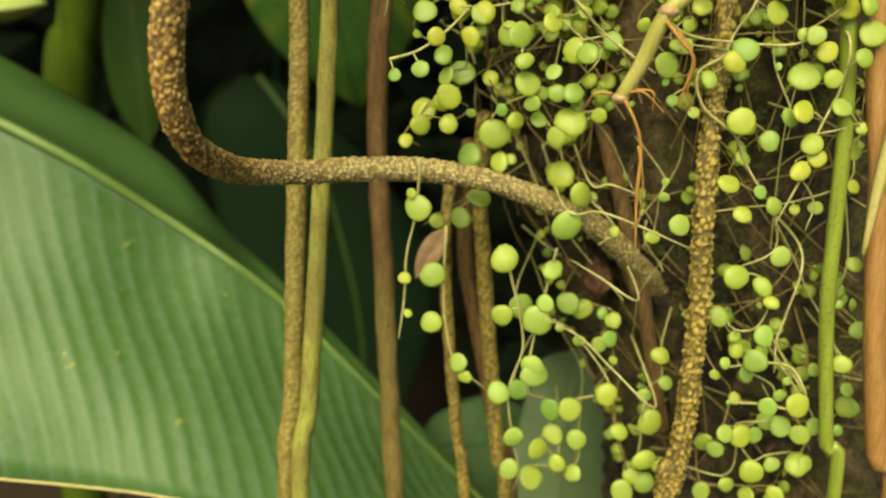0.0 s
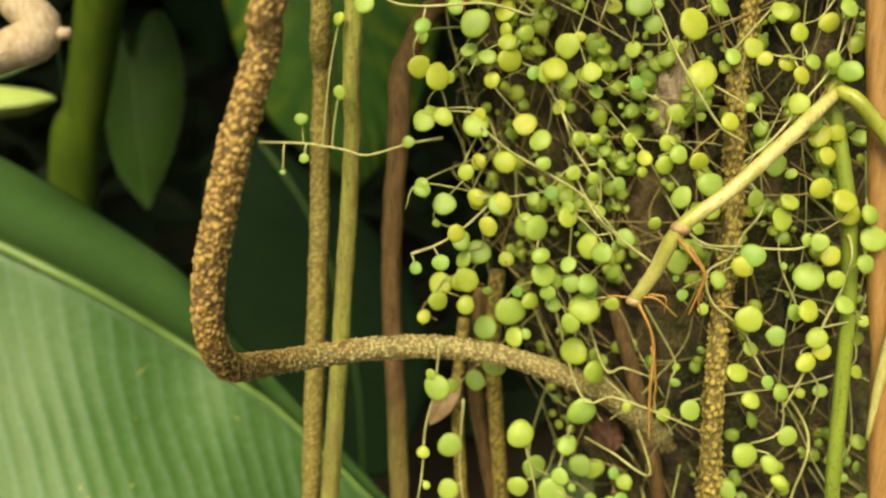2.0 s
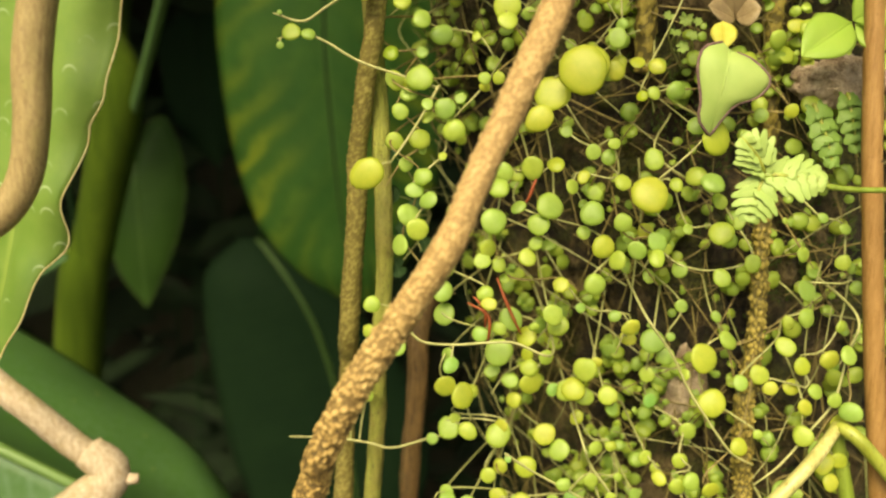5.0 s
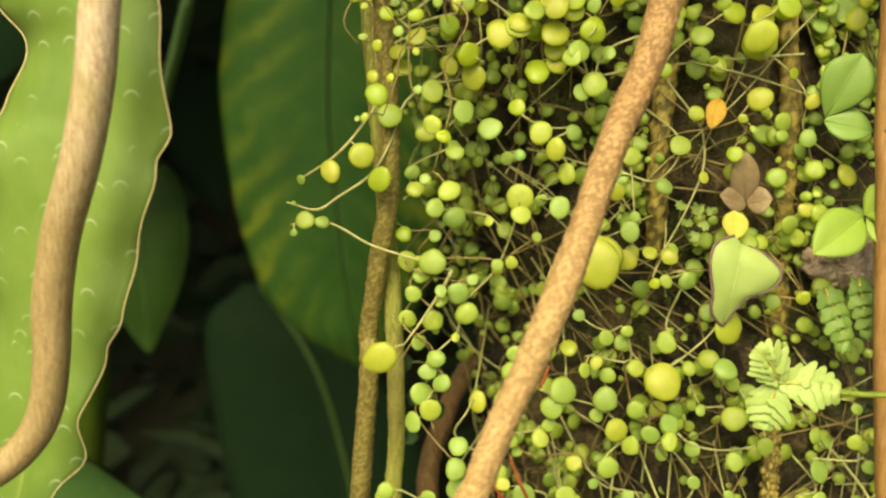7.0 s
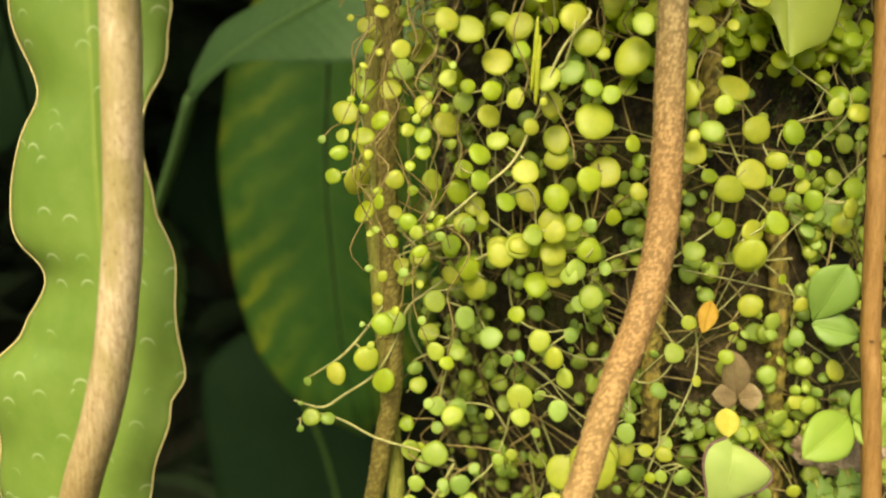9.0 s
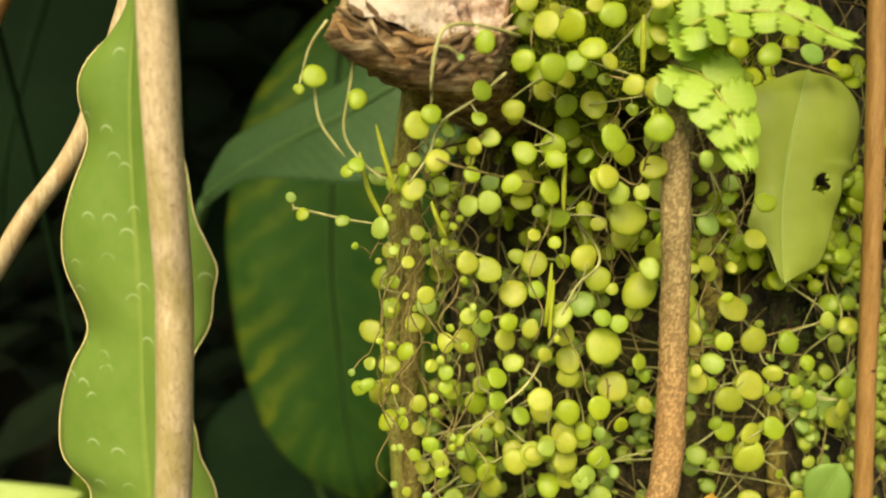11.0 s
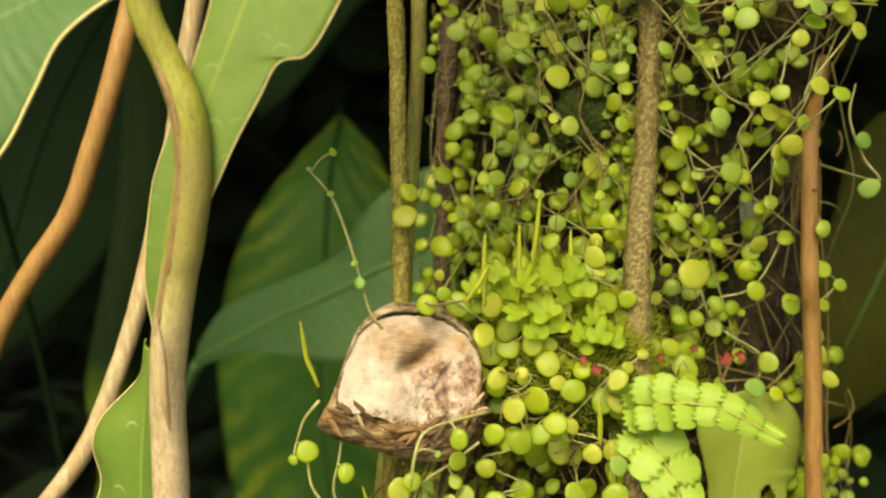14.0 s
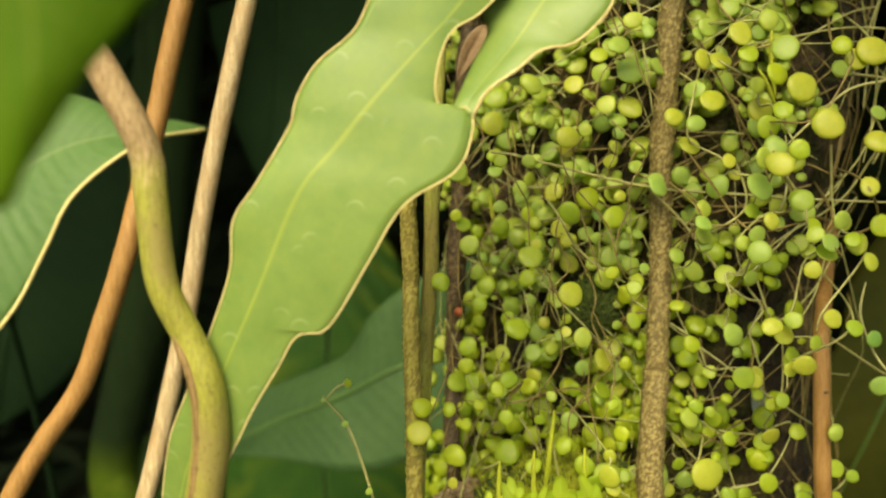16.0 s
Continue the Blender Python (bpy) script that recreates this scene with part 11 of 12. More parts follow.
def stub_bark_mat():
    """Layered, flaking bark: dark clefts between grey, brown and orange-tan plates."""
    n = Nodes("flaky_stub_bark")
    layers = n.noise(n.coords("Object", (0.35, 0.35, 1.5)), 330.0, 5.0, 0.65)
    patch = n.noise(n.coords("Object"), 95.0, 3.0)
    fine = n.noise(n.coords("Object"), 900.0, 4.0)
    c = n.ramp(layers, [(0.34, (0.035, 0.019, 0.008)), (0.43, (0.17, 0.098, 0.045)), (0.54, (0.36, 0.24, 0.125)), (0.68, (0.60, 0.48, 0.33))])
    c = n.mix(n.ramp(patch, [(0.52, (0, 0, 0)), (0.64, (0.7, 0.7, 0.7))]), c, n.ramp(fine, [(0.4, (0.20, 0.09, 0.03)), (0.62, (0.48, 0.27, 0.10))]))
    z = n.add("ShaderNodeSeparateXYZ", Vector=n.coords("Object")).outputs[2]
    upper = n.math("MULTIPLY", n.math("ADD", n.math("SUBTRACT", z, 1.630), n.math("MULTIPLY", n.math("SUBTRACT", patch, 0.5), 0.03)), 40.0)
    c = n.mix(n.ramp(upper, [(0.15, (0, 0, 0)), (0.55, (0.75, 0.75, 0.75))]), c, n.ramp(layers, [(0.36, (0.17, 0.11, 0.06)), (0.50, (0.44, 0.34, 0.23)), (0.64, (0.60, 0.50, 0.39))]))
    return n.finish(c, 0.85, n.bump(n.math("ADD", layers, n.math("MULTIPLY", fine, 0.3)), 1.0, 0.0026))


def build_stub():
    ob = thing("branch_stub", ROOT, "sawn-off branch stub with pale weathered end and rough bark", "branch stub")
    na = 120
    turn = [2 * math.pi * k / na for k in range(na)]
    bm = bmesh.new()
    rings = [[] for i in range(60)]
    back = ROOT - FACE
    for a in turn:
        wood, bark = rim(a)
        wood *= 1 + 0.025 * noise.noise(Vector((math.cos(a) * 9, math.sin(a) * 9, 3))) + 0.02 * noise.noise(Vector((math.cos(a) * 24, math.sin(a) * 24, 3)))
        deg = math.degrees(a)
        gap = 0.0011 * max(0.0, min(1.0, (deg - 15) / 20, (128 - deg) / 15))
        low = max(0.0, min(1.0, (deg - 190) / 20, (345 - deg) / 20))
        q = Vector((math.cos(a) * 5, math.sin(a) * 5, 0))
        lip = 0.0010 * noise.noise(q * 2.0) + 0.0005 * noise.noise(q * 7.0)
        inner = wood + gap
        middle = inner + (bark - inner) * 0.5
        w = Vector((math.cos(a), math.sin(a)))

        def at(r, out):
            return on_cut(w.x * r, w.y * r, out)

        front = [at(inner, -0.005 + 0.0046 * low), at(inner, lip - 0.0005 + gap * 0.8 - low * 0.001), at(inner + (middle - inner) * 0.5, lip + 0.0004 + gap * 0.6 - low * 0.0025), at(middle, lip - low * 0.004), at(middle + (bark - middle) * 0.6, lip - 0.0008 - low * 0.006), at(bark, -0.0025 - low * 0.009)]
        edge = front[-1]
        for i, p in enumerate(front):
            if low and i > 1:
                t = Vector((p.x * 60, p.y * 60, p.z * 420))
                p = p + TILTED * low * (0.0026 * noise.noise(t) + 0.0016 * noise.noise(t * 2.6))
            rings[i].append(bm.verts.new(p))
        for i in range(6, 60):
            f = (i - 5) / 54
            t = Vector((math.cos(a) * 4, math.sin(a) * 4, f * 22))
            d = noise.voronoi(t * 0.9)[0]
            swell = 0.0030 * (min(1, (d[1] - d[0]) * 1.5) - 0.5) + 0.0018 * noise.noise(t * 2.4)
            p = edge + back * f + Vector((w.x, 0, w.y)) * (swell * min(1, f * 8) - 0.004 * f)
            rings[i].append(bm.verts.new(p))
    for x, y in zip(rings, rings[1:]):
        for k in range(na):
            bm.faces.new((x[k], x[(k + 1) % na], y[(k + 1) % na], y[k]))
    bmesh.ops.recalc_face_normals(bm, faces=bm.faces)
    part("bark", bm, stub_bark_mat(), ob, "rough flaky grey-brown bark")
    bm = bmesh.new()
    uv = bm.loops.layers.uv.new("UVMap")
    where, rings, steps = {}, [], 44
    for i in range(steps + 1):
        t = i / steps
        ring = []
        for a in turn:
            wood, bark = rim(a)
            wood *= 1 + 0.025 * noise.noise(Vector((math.cos(a) * 9, math.sin(a) * 9, 3))) + 0.02 * noise.noise(Vector((math.cos(a) * 24, math.sin(a) * 24, 3)))
            u, v = math.cos(a) * wood * t, math.sin(a) * wood * t
            q = Vector((u * 110, v * 110, 0.5))
            along, over = (u - 0.003) * 0.9 + (v - 0.0040) * 0.44, (v - 0.0040) * 0.9 - (u - 0.003) * 0.44
            h = -0.0065 * math.exp(-(along / 0.0075) ** 2 - (over / 0.0032) ** 2)
            ragged = math.exp(-((u - 0.013) / 0.010) ** 2 - ((v + 0.005) / 0.0085) ** 2)
            h += ragged * (-0.0022 + 0.0034 * noise.noise(q * 3.2) + 0.0018 * noise.noise(q * 7.5))
            h += 0.0024 * math.exp(-((u + 0.010) / 0.014) ** 2 - ((v + 0.008) / 0.008) ** 2)
            h += 0.0012 * noise.noise(q) + 0.0004 * noise.noise(q * 3.0)
            h -= 0.0014 * max(0.0, (t - 0.88) / 0.12) * max(0.0, math.sin(a))
            if i == 0 and ring:
                ring.append(ring[0])
                continue
            vert = bm.verts.new(on_cut(u, v, h))
            where[vert] = (0.5 + u / 0.060, 0.5 + v / 0.060)
            ring.append(vert)
        rings.append(ring)
    for i, (x, y) in enumerate(zip(rings, rings[1:])):
        for k in range(na):
            j = (k + 1) % na
            f = (x[0], y[k], y[j]) if i == 0 else (x[k], y[k], y[j], x[j])
            for lo in bm.faces.new(f).loops:
                lo[uv].uv = where[lo.vert]
    bmesh.ops.recalc_face_normals(bm, faces=bm.faces)
    part("cut_end", bm, cut_wood_mat(), ob, "pale weathered cut wood with a brown hollow")
    rng = random.Random(33)
    chips = (plain_mat("cream_wood_chip", (0.28, 0.19, 0.11), (0.48, 0.37, 0.26), 300.0), plain_mat("orange_brown_chip", (0.13, 0.065, 0.025), (0.34, 0.20, 0.09), 300.0), plain_mat("dark_bark_chip", (0.05, 0.028, 0.013), (0.20, 0.12, 0.06), 300.0))
    for i in range(30):
        a = radians(rng.uniform(203, 338))
        wood, bark = rim(a)
        r = wood * rng.uniform(0.92, 1.0) + (bark - wood) * rng.random() ** 1.3 * 0.8
        deep = max(0.0, (r - wood) / (bark - wood))
        at = on_cut(math.cos(a) * r, math.sin(a) * r, 0.0004 - 0.005 * deep)
        bm = bmesh.new()
        bmesh.ops.create_icosphere(bm, subdivisions=2, radius=1.0)
        m = Matrix.Translation(at) @ facing(TILTED + Vector((rng.gauss(0, 0.25), 0, rng.gauss(-0.2, 0.25))), a + 1.57 + rng.gauss(0, 0.3)) @ Matrix.Diagonal((rng.uniform(0.0028, 0.0064), rng.uniform(0.0006, 0.0013), rng.uniform(0.0005, 0.0010), 1))
        for v in bm.verts:
            q = v.co + Vector((i, 0, 0))
            v.co = m @ (v.co * (1 + 0.45 * noise.noise(q * 1.7) + 0.2 * noise.noise(q * 4.5)))
        part("bark_chip", bm, chips[rng.choice((0, 1, 1, 2, 2) if deep < 0.25 else (1, 2, 2, 2))], ob)
    return ob


build_stub()


def tuft(points, material, name, label, seed, length, width=0.0006):
    """Moss: many fine upright blades, each rooted at one of the points (place, normal)."""
    rng = random.Random(seed)
    verts, faces = [], []
    for at, nrm in points:
        way = (Vector(nrm) * 0.6 + Vector((rng.gauss(0, 0.35), rng.gauss(0, 0.35), 0.7 + rng.gauss(0, 0.3)))).normalized()
        l = length * rng.uniform(0.5, 1.3)
        side = way.cross(Vector((rng.gauss(0, 1), rng.gauss(0, 1), rng.gauss(0, 1)))).normalized() * width
        third = way.cross(side)
        n = len(verts)
        mid = at + way * l * 0.5 + side * rng.gauss(0, 0.8)
        verts += [at + side, at - side * 0.5 + third * 0.8, at - side * 0.5 - third * 0.8, mid + side * 0.7, mid - side * 0.4 + third * 0.6, mid - side * 0.4 - third * 0.6, at + way * l + side * rng.gauss(0, 1.5)]
        for k in range(3):
            j = (k + 1) % 3
            faces += [(n + k, n + j, n + 3 + j, n + 3 + k), (n + 3 + k, n + 3 + j, n + 6)]
    me = bpy.data.meshes.new(name)
    me.from_pydata([tuple(v) for v in verts], [], faces)
    me.shade_smooth()
    me.materials.append(material)
    return tagged(new(name, me), label, "moss", kind="stuff")


CUSHION = Vector((0.0241, 0.3520, 1.6336))
CUSHION_R = Vector((0.043, 0.043, 0.036))


def on_cushion(way, lift=0.0):
    """A point on the mossy swelling beside the stub, in the direction way."""
    k = 1 + 0.12 * noise.noise(way * 2.2) + 0.07 * noise.noise(way * 6.0)
    return CUSHION + Vector((way.x * (CUSHION_R.x * k + lift), way.y * (CUSHION_R.y * k + lift), way.z * (CUSHION_R.z * k + lift)))


def front_way(rng):
    w = Vector((rng.gauss(0, 0.65), -0.8 + rng.gauss(0, 0.45), 0.35 + rng.gauss(0, 0.65)))
    return w.normalized()


bm = bmesh.new()
bmesh.ops.create_icosphere(bm, subdivisions=5, radius=1.0)
for v in bm.verts:
    v.co = on_cushion(v.co.normalized())
tagged(finish_mesh("moss_cushion", bm, MOSS_DARK), "swelling of the trunk beside the stub, under dark moss", "moss", kind="stuff")


def stub_moss(count, seed):
    rng = random.Random(seed)
    return [(on_cushion(w, -0.001), w) for w in (front_way(rng) for i in range(count))]


def bark_moss(count, seed, angle, z, da, dz):
    rng = random.Random(seed)
    out = []
    for i in range(count):
        a, h = rng.gauss(angle, da), rng.gauss(z, dz)
        out.append((trunk_point(a, h, -0.001), Vector((math.cos(radians(a)), math.sin(radians(a)), 0))))
    return out


tuft(stub_moss(9000, 3), MOSS, "stub_moss", "bright yellow-green moss on the stub", 3, 0.0050, 0.0006)
tuft(bark_moss(1400, 4, 262, FACE.z - 0.012, 9, 0.012), MOSS, "trunk_moss", "green moss at the foot of the stub", 4, 0.005)
tuft(bark_moss(1200, 5, 244, (0.0378, 0.3700, 1.7188)[2], 6, 0.014), MOSS_DARK, "trunk_moss", "dark green moss cushion on the bark", 5, 0.006, 0.0008)
CLUMP = Vector((0.0367, 0.3680, 1.7287))


def clump_moss(count, seed):
    rng = random.Random(seed)
    ways = [Vector((rng.gauss(0, 1), -abs(rng.gauss(0, 1)), rng.gauss(0, 1))).normalized() for i in range(count)]
    return [(CLUMP + Vector((w.x * 0.0105, w.y * 0.006, w.z * 0.0115)) * rng.uniform(0.7, 1.05), w) for w in ways]


tuft(clump_moss(900, 6), MOSS_DARK, "moss_clump", "dark green feathery moss clump on the bark", 6, 0.0058, 0.0007)
for k, (ang, z) in enumerate(((250, 1.08), (275, 1.16), (285, 1.30), (262, 1.36), (235, 1.47), (290, 1.50), (280, 1.84), (255, 1.90), (300, 1.05))):
    tuft(bark_moss(420, 30 + k, ang, z, 9, 0.022), MOSS_DARK, "trunk_moss", "thin dark moss film on the bark", 30 + k, 0.0035)



def stub_sprigs(count, seed):
    """Creeper sprigs that lie over the mossy swelling."""
    rng = random.Random(seed)
    for i in range(count):
        w = front_way(rng)
        path, leaves = [tuple(on_cushion(w, -0.001))], []
        for k in range(4):
            w = (w + Vector((rng.gauss(0, 0.14), 0, rng.gauss(-0.04, 0.14)))).normalized()
            path.append(tuple(on_cushion(w, 0.003 + 0.002 * k)))
            for j in range(rng.choice((1, 2, 2))):
                q = on_cushion((w + Vector((rng.gauss(0, 0.09), 0, rng.gauss(0, 0.09)))).normalized(), 0.005 + rng.uniform(0, 0.006))
                r = rng.choice((0.0022, 0.003, 0.0038, 0.0045, 0.005))
                if not crowded(q.x, q.z, r, 0.62):
                    leaves.append((*q, r))
                    taken.append((q.x, q.z, r))
        if leaves:
            sprig(path, leaves, seed=500 + i, yellow=tuple(k for k in range(len(leaves)) if rng.random() < 0.3))


def curtain(count, seed, x0, x1, z0, z1, y0, y1, start=None, sizes=(0.0022, 0.003, 0.0038, 0.0045)):
    """Sprigs that hang clear of the bark below the stub."""
    rng = random.Random(seed)
    for i in range(count):
        x, z, y = rng.uniform(x0, x1), rng.uniform(z0, z1), rng.uniform(y0, y1)
        path, leaves = [(start[0], start[1], z + 0.012) if start else (x + rng.uniform(-0.01, 0.01), FRONT + 0.004, z + 0.02)], []
        for k in range(6):
            path.append((x, y, z))
            for j in range(rng.choice((1, 1, 2))):
                r = rng.choice(sizes)
                q = (x + rng.uniform(-0.007, 0.007), y - 0.003 - rng.uniform(0, 0.005), z + rng.uniform(-0.006, 0.006))
                if not crowded(q[0], q[2], r, 0.8):
                    leaves.append((*q, r))
                    taken.append((q[0], q[2], r))
            x += rng.uniform(-0.007, 0.007)
            z -= rng.uniform(0.006, 0.013)
            y += rng.uniform(-0.003, 0.001)
        if leaves:
            sprig(path, leaves, seed=700 + i, r=0.0003, material=THREAD_OLD, yellow=tuple(k for k in range(len(leaves)) if rng.random() < 0.3))


sprig([(-0.0089, 0.3000, 1.6229), (-0.0196, 0.2880, 1.6242), (-0.0286, 0.2800, 1.6246), (-0.0346, 0.2760, 1.6227), (-0.0369, 0.2740, 1.6175), (-0.0380, 0.2740, 1.6110), (-0.0385, 0.2750, 1.6047)],
      [(-0.0220, 0.2800, 1.6193, 0.0033), (-0.0294, 0.2790, 1.6147, 0.0012)], GREEN_SPRIG, 480, pale=(1,), r=0.0006, material=THREAD_PALE)
stub_sprigs(24, 8)
curtain(16, 21, -0.026, 0.045, 1.70, 1.87, 0.322, 0.345, None, (0.0020, 0.0026, 0.0034, 0.0042))
curtain(15, 4, -0.01, 0.066, 1.54, 1.625, 0.315, 0.338)
curtain(12, 5, -0.050, -0.014, 1.47, 1.60, 0.318, 0.335, (-0.045, 0.350), (0.0014, 0.0018, 0.0024, 0.003, 0.0036))
curtain(14, 9, -0.057, -0.030, 1.49, 1.605, 0.315, 0.335, (-0.045, 0.350), (0.0012, 0.0016, 0.0022, 0.0028, 0.0034))

# pale torn patches of the bark
TORN_BARK = plain_mat("pale_torn_bark", (0.16, 0.100, 0.060), (0.60, 0.47, 0.35), 150.0, 0.85, 1.0, 0.003)
for at, size, says in (((0.1417, 0.3560, 1.3751), (0.019, 0.009, 0.010), "pale fibrous torn patch on the bark"), ((0.0917, 0.3720, 1.2366), (0.010, 0.008, 0.021), "worn tan patch on the mossy bark")):
    bm = bmesh.new()
    bmesh.ops.create_icosphere(bm, subdivisions=5, radius=1.0)
    for v in bm.verts:
        d = v.co.copy()
        k = 1 + 0.22 * noise.noise(d * 2.0) + 0.14 * noise.noise(Vector((d.x * 9, d.y * 4, d.z * 4))) + 0.06 * noise.noise(d * 16)
        v.co = Vector(at) + Vector((d.x * size[0], d.y * size[1], d.z * size[2])) * k
    tagged(finish_mesh("bark_patch", bm, TORN_BARK), says, "bark patch")

# a rusty wart and dead scraps on the bark
knob = bmesh.new()
bmesh.ops.create_icosphere(knob, subdivisions=4, radius=1.0)
KNOB = Vector((0.0752, 0.3880, 1.0673))
for v in knob.verts:
    d = v.co.copy()
    v.co = KNOB + Vector((d.x * 0.0072, d.y * 0.012, d.z * 0.0090)) * (1 + 0.22 * noise.noise(d * 2.2) + 0.12 * noise.noise(d * 6.0))
tagged(finish_mesh("bark_wart", knob, plain_mat("dark_red_brown_wart", (0.04, 0.016, 0.008), (0.12, 0.052, 0.026), 160.0)), "dark reddish-brown wart on the bark", "wart")


# ---- leaves, ferns and spikes on the trunk ----
def spike(points, r=0.0009):
    bm = tube(points, [r * 0.6, r, r, r * 0.9, r * 0.35], 8, 0.0015, 0.18, 700.0)
    return tagged(finish_mesh("flower_spike", bm, SPIKE), "slender yellow-green creeper flower spike", "flower spike", "flower spikes of the creeper")


for pts in ([(-0.0117, 0.3000, 1.6620), (-0.0120, 0.2980, 1.6762), (-0.0120, 0.2960, 1.6883)], [(0.0005, 0.3020, 1.6620), (0.0007, 0.3000, 1.6764), (0.0005, 0.2980, 1.6910)], [(0.0074, 0.3150, 1.6692), (0.0086, 0.3120, 1.6850), (0.0099, 0.3100, 1.7020)], [(0.0214, 0.3100, 1.6621), (0.0211, 0.3080, 1.6769), (0.0208, 0.3080, 1.6883)], [(-0.0191, 0.2950, 1.6638), (-0.0146, 0.2930, 1.6704), (-0.0110, 0.2920, 1.6774)], [(0.0303, 0.2950, 1.6112), (0.0297, 0.2930, 1.6204), (0.0290, 0.2920, 1.6288)]):
    a, b, c = (Vector(p) for p in pts)
    spike([a, (a + b) / 2, b, (b + c) / 2, c])
for pts in ([(-0.0499, 0.3050, 1.5716), (-0.0532, 0.3030, 1.5825), (-0.0561, 0.3020, 1.5941)], [(-0.0536, 0.3100, 1.5599), (-0.0593, 0.3080, 1.5722), (-0.0621, 0.3080, 1.5850)], [(-0.0326, 0.3100, 1.5557), (-0.0357, 0.3080, 1.5621), (-0.0377, 0.3080, 1.5681)], [(0.0094, 0.3150, 1.5639), (0.0088, 0.3130, 1.5734), (0.0090, 0.3120, 1.5845)], [(0.0052, 0.3150, 1.5175), (0.0053, 0.3130, 1.5277), (0.0059, 0.3120, 1.5396)], [(-0.0715, 0.3000, 1.6328), (-0.0755, 0.2990, 1.6436), (-0.0774, 0.2980, 1.6571)]):
    a, b, c = (Vector(p) for p in pts)
    spike([a, (a + b) / 2, b, (b + c) / 2, c])
for pts in ([(-0.0523, 0.3450, 1.4930), (-0.0556, 0.3430, 1.5015), (-0.0574, 0.3420, 1.5109)], [(0.0036, 0.3150, 1.5220), (0.0046, 0.3130, 1.5348), (0.0050, 0.3120, 1.5456)], [(0.1001, 0.3350, 1.8187), (0.0972, 0.3330, 1.8315), (0.0965, 0.3320, 1.8463)], [(0.1002, 0.3350, 1.8155), (0.0959, 0.3330, 1.8229), (0.0918, 0.3320, 1.8288)], [(-0.0016, 0.3800, 1.7618), (-0.0058, 0.3780, 1.7695), (-0.0074, 0.3770, 1.7795)]):
    a, b, c = (Vector(p) for p in pts)
    spike([a, (a + b) / 2, b, (b + c) / 2, c])


def scalloped(at, r, normal, spin, lobes=7, depth=0.16, cup=0.12):
    """A small leaf with a scalloped rim, as a bmesh."""
    bm = bmesh.new()
    uv = bm.loops.layers.uv.new("UVMap")
    seg = lobes * 4
    m = Matrix.Translation(at) @ facing(normal, spin)
    c = bm.verts.new(m @ Vector((0, 0, 0)))
    rings, where = [], {c: (0.5, 0.5)}
    for f in (0.35, 0.7, 1.0):
        ring = []
        for k in range(seg):
            a = 2 * math.pi * k / seg
            notch = 1 - 0.75 * math.exp(-((a - 1.5 * math.pi) / 0.22) ** 2)
            q = r * f * (1 - depth * (0.5 - 0.5 * math.cos(lobes * a)) * f) * notch
            v = bm.verts.new(m @ Vector((q * math.cos(a), q * math.sin(a), r * cup * f * f + 0.04 * r * math.sin(lobes * a))))
            where[v] = (0.5 + 0.5 * f * math.cos(a), 0.5 + 0.5 * f * math.sin(a))
            ring.append(v)
        rings.append(ring)
    for k in range(seg):
        j = (k + 1) % seg
        bm.faces.new((c, rings[0][k], rings[0][j]))
        for a, b in zip(rings, rings[1:]):
            bm.faces.new((a[k], b[k], b[j], a[j]))
    for f in bm.faces:
        for lo in f.loops:
            lo[uv].uv = where[lo.vert]
    bmesh.ops.solidify(bm, geom=bm.faces[:], thickness=0.0003)
    return bm


def herb(label, leaves, material, foot, seed, depth=0.16):
    """A small herb: thin stalks from its foot, each with one scalloped leaf (place and radius)."""
    rng = random.Random(seed)
    ob = thing("small_herb", foot, label, "herb")
    for x, y, z, r in leaves:
        at = Vector((x, y, z))
        nrm = Vector((rng.gauss(-0.1, 0.25), -1, 0.55 + rng.gauss(0, 0.25))).normalized()
        part("leaflet", scalloped(at, r, nrm, rng.uniform(0, 6.28), rng.choice((6, 7, 8)), depth), material, ob)
        mid = (Vector(foot) + at) / 2 + Vector((rng.gauss(0, 0.002), 0.002, 0.002))
        part("stalk", tube([foot, mid, at + Vector((0, 0.0006, 0))], 0.0004, 5, 0.003), THREAD, ob)
    return ob


herb("tiny pale herb with lobed leaflets on the bark", [(0.0675, 0.3450, 1.3993, 0.0028), (0.0741, 0.3450, 1.3982, 0.0033), (0.0694, 0.3430, 1.3930, 0.0030), (0.0760, 0.3430, 1.3919, 0.0028), (0.0726, 0.3430, 1.3875, 0.0030), (0.0786, 0.3450, 1.3971, 0.0022)], PALEGREEN, (0.0829, 0.3720, 1.3772), 3, 0.32)
herb("clump of small shaded leaflets on the bark", [(-0.0401, 0.3750, 1.3447, 0.0043), (-0.0342, 0.3750, 1.3107, 0.0049), (-0.0293, 0.3780, 1.3203, 0.0044), (-0.0404, 0.3780, 1.3251, 0.0044), (-0.0380, 0.3750, 1.2932, 0.0047), (-0.0256, 0.3780, 1.3028, 0.0042)], BLUISH, (-0.0230, 0.4000, 1.3126), 4, 0.06)


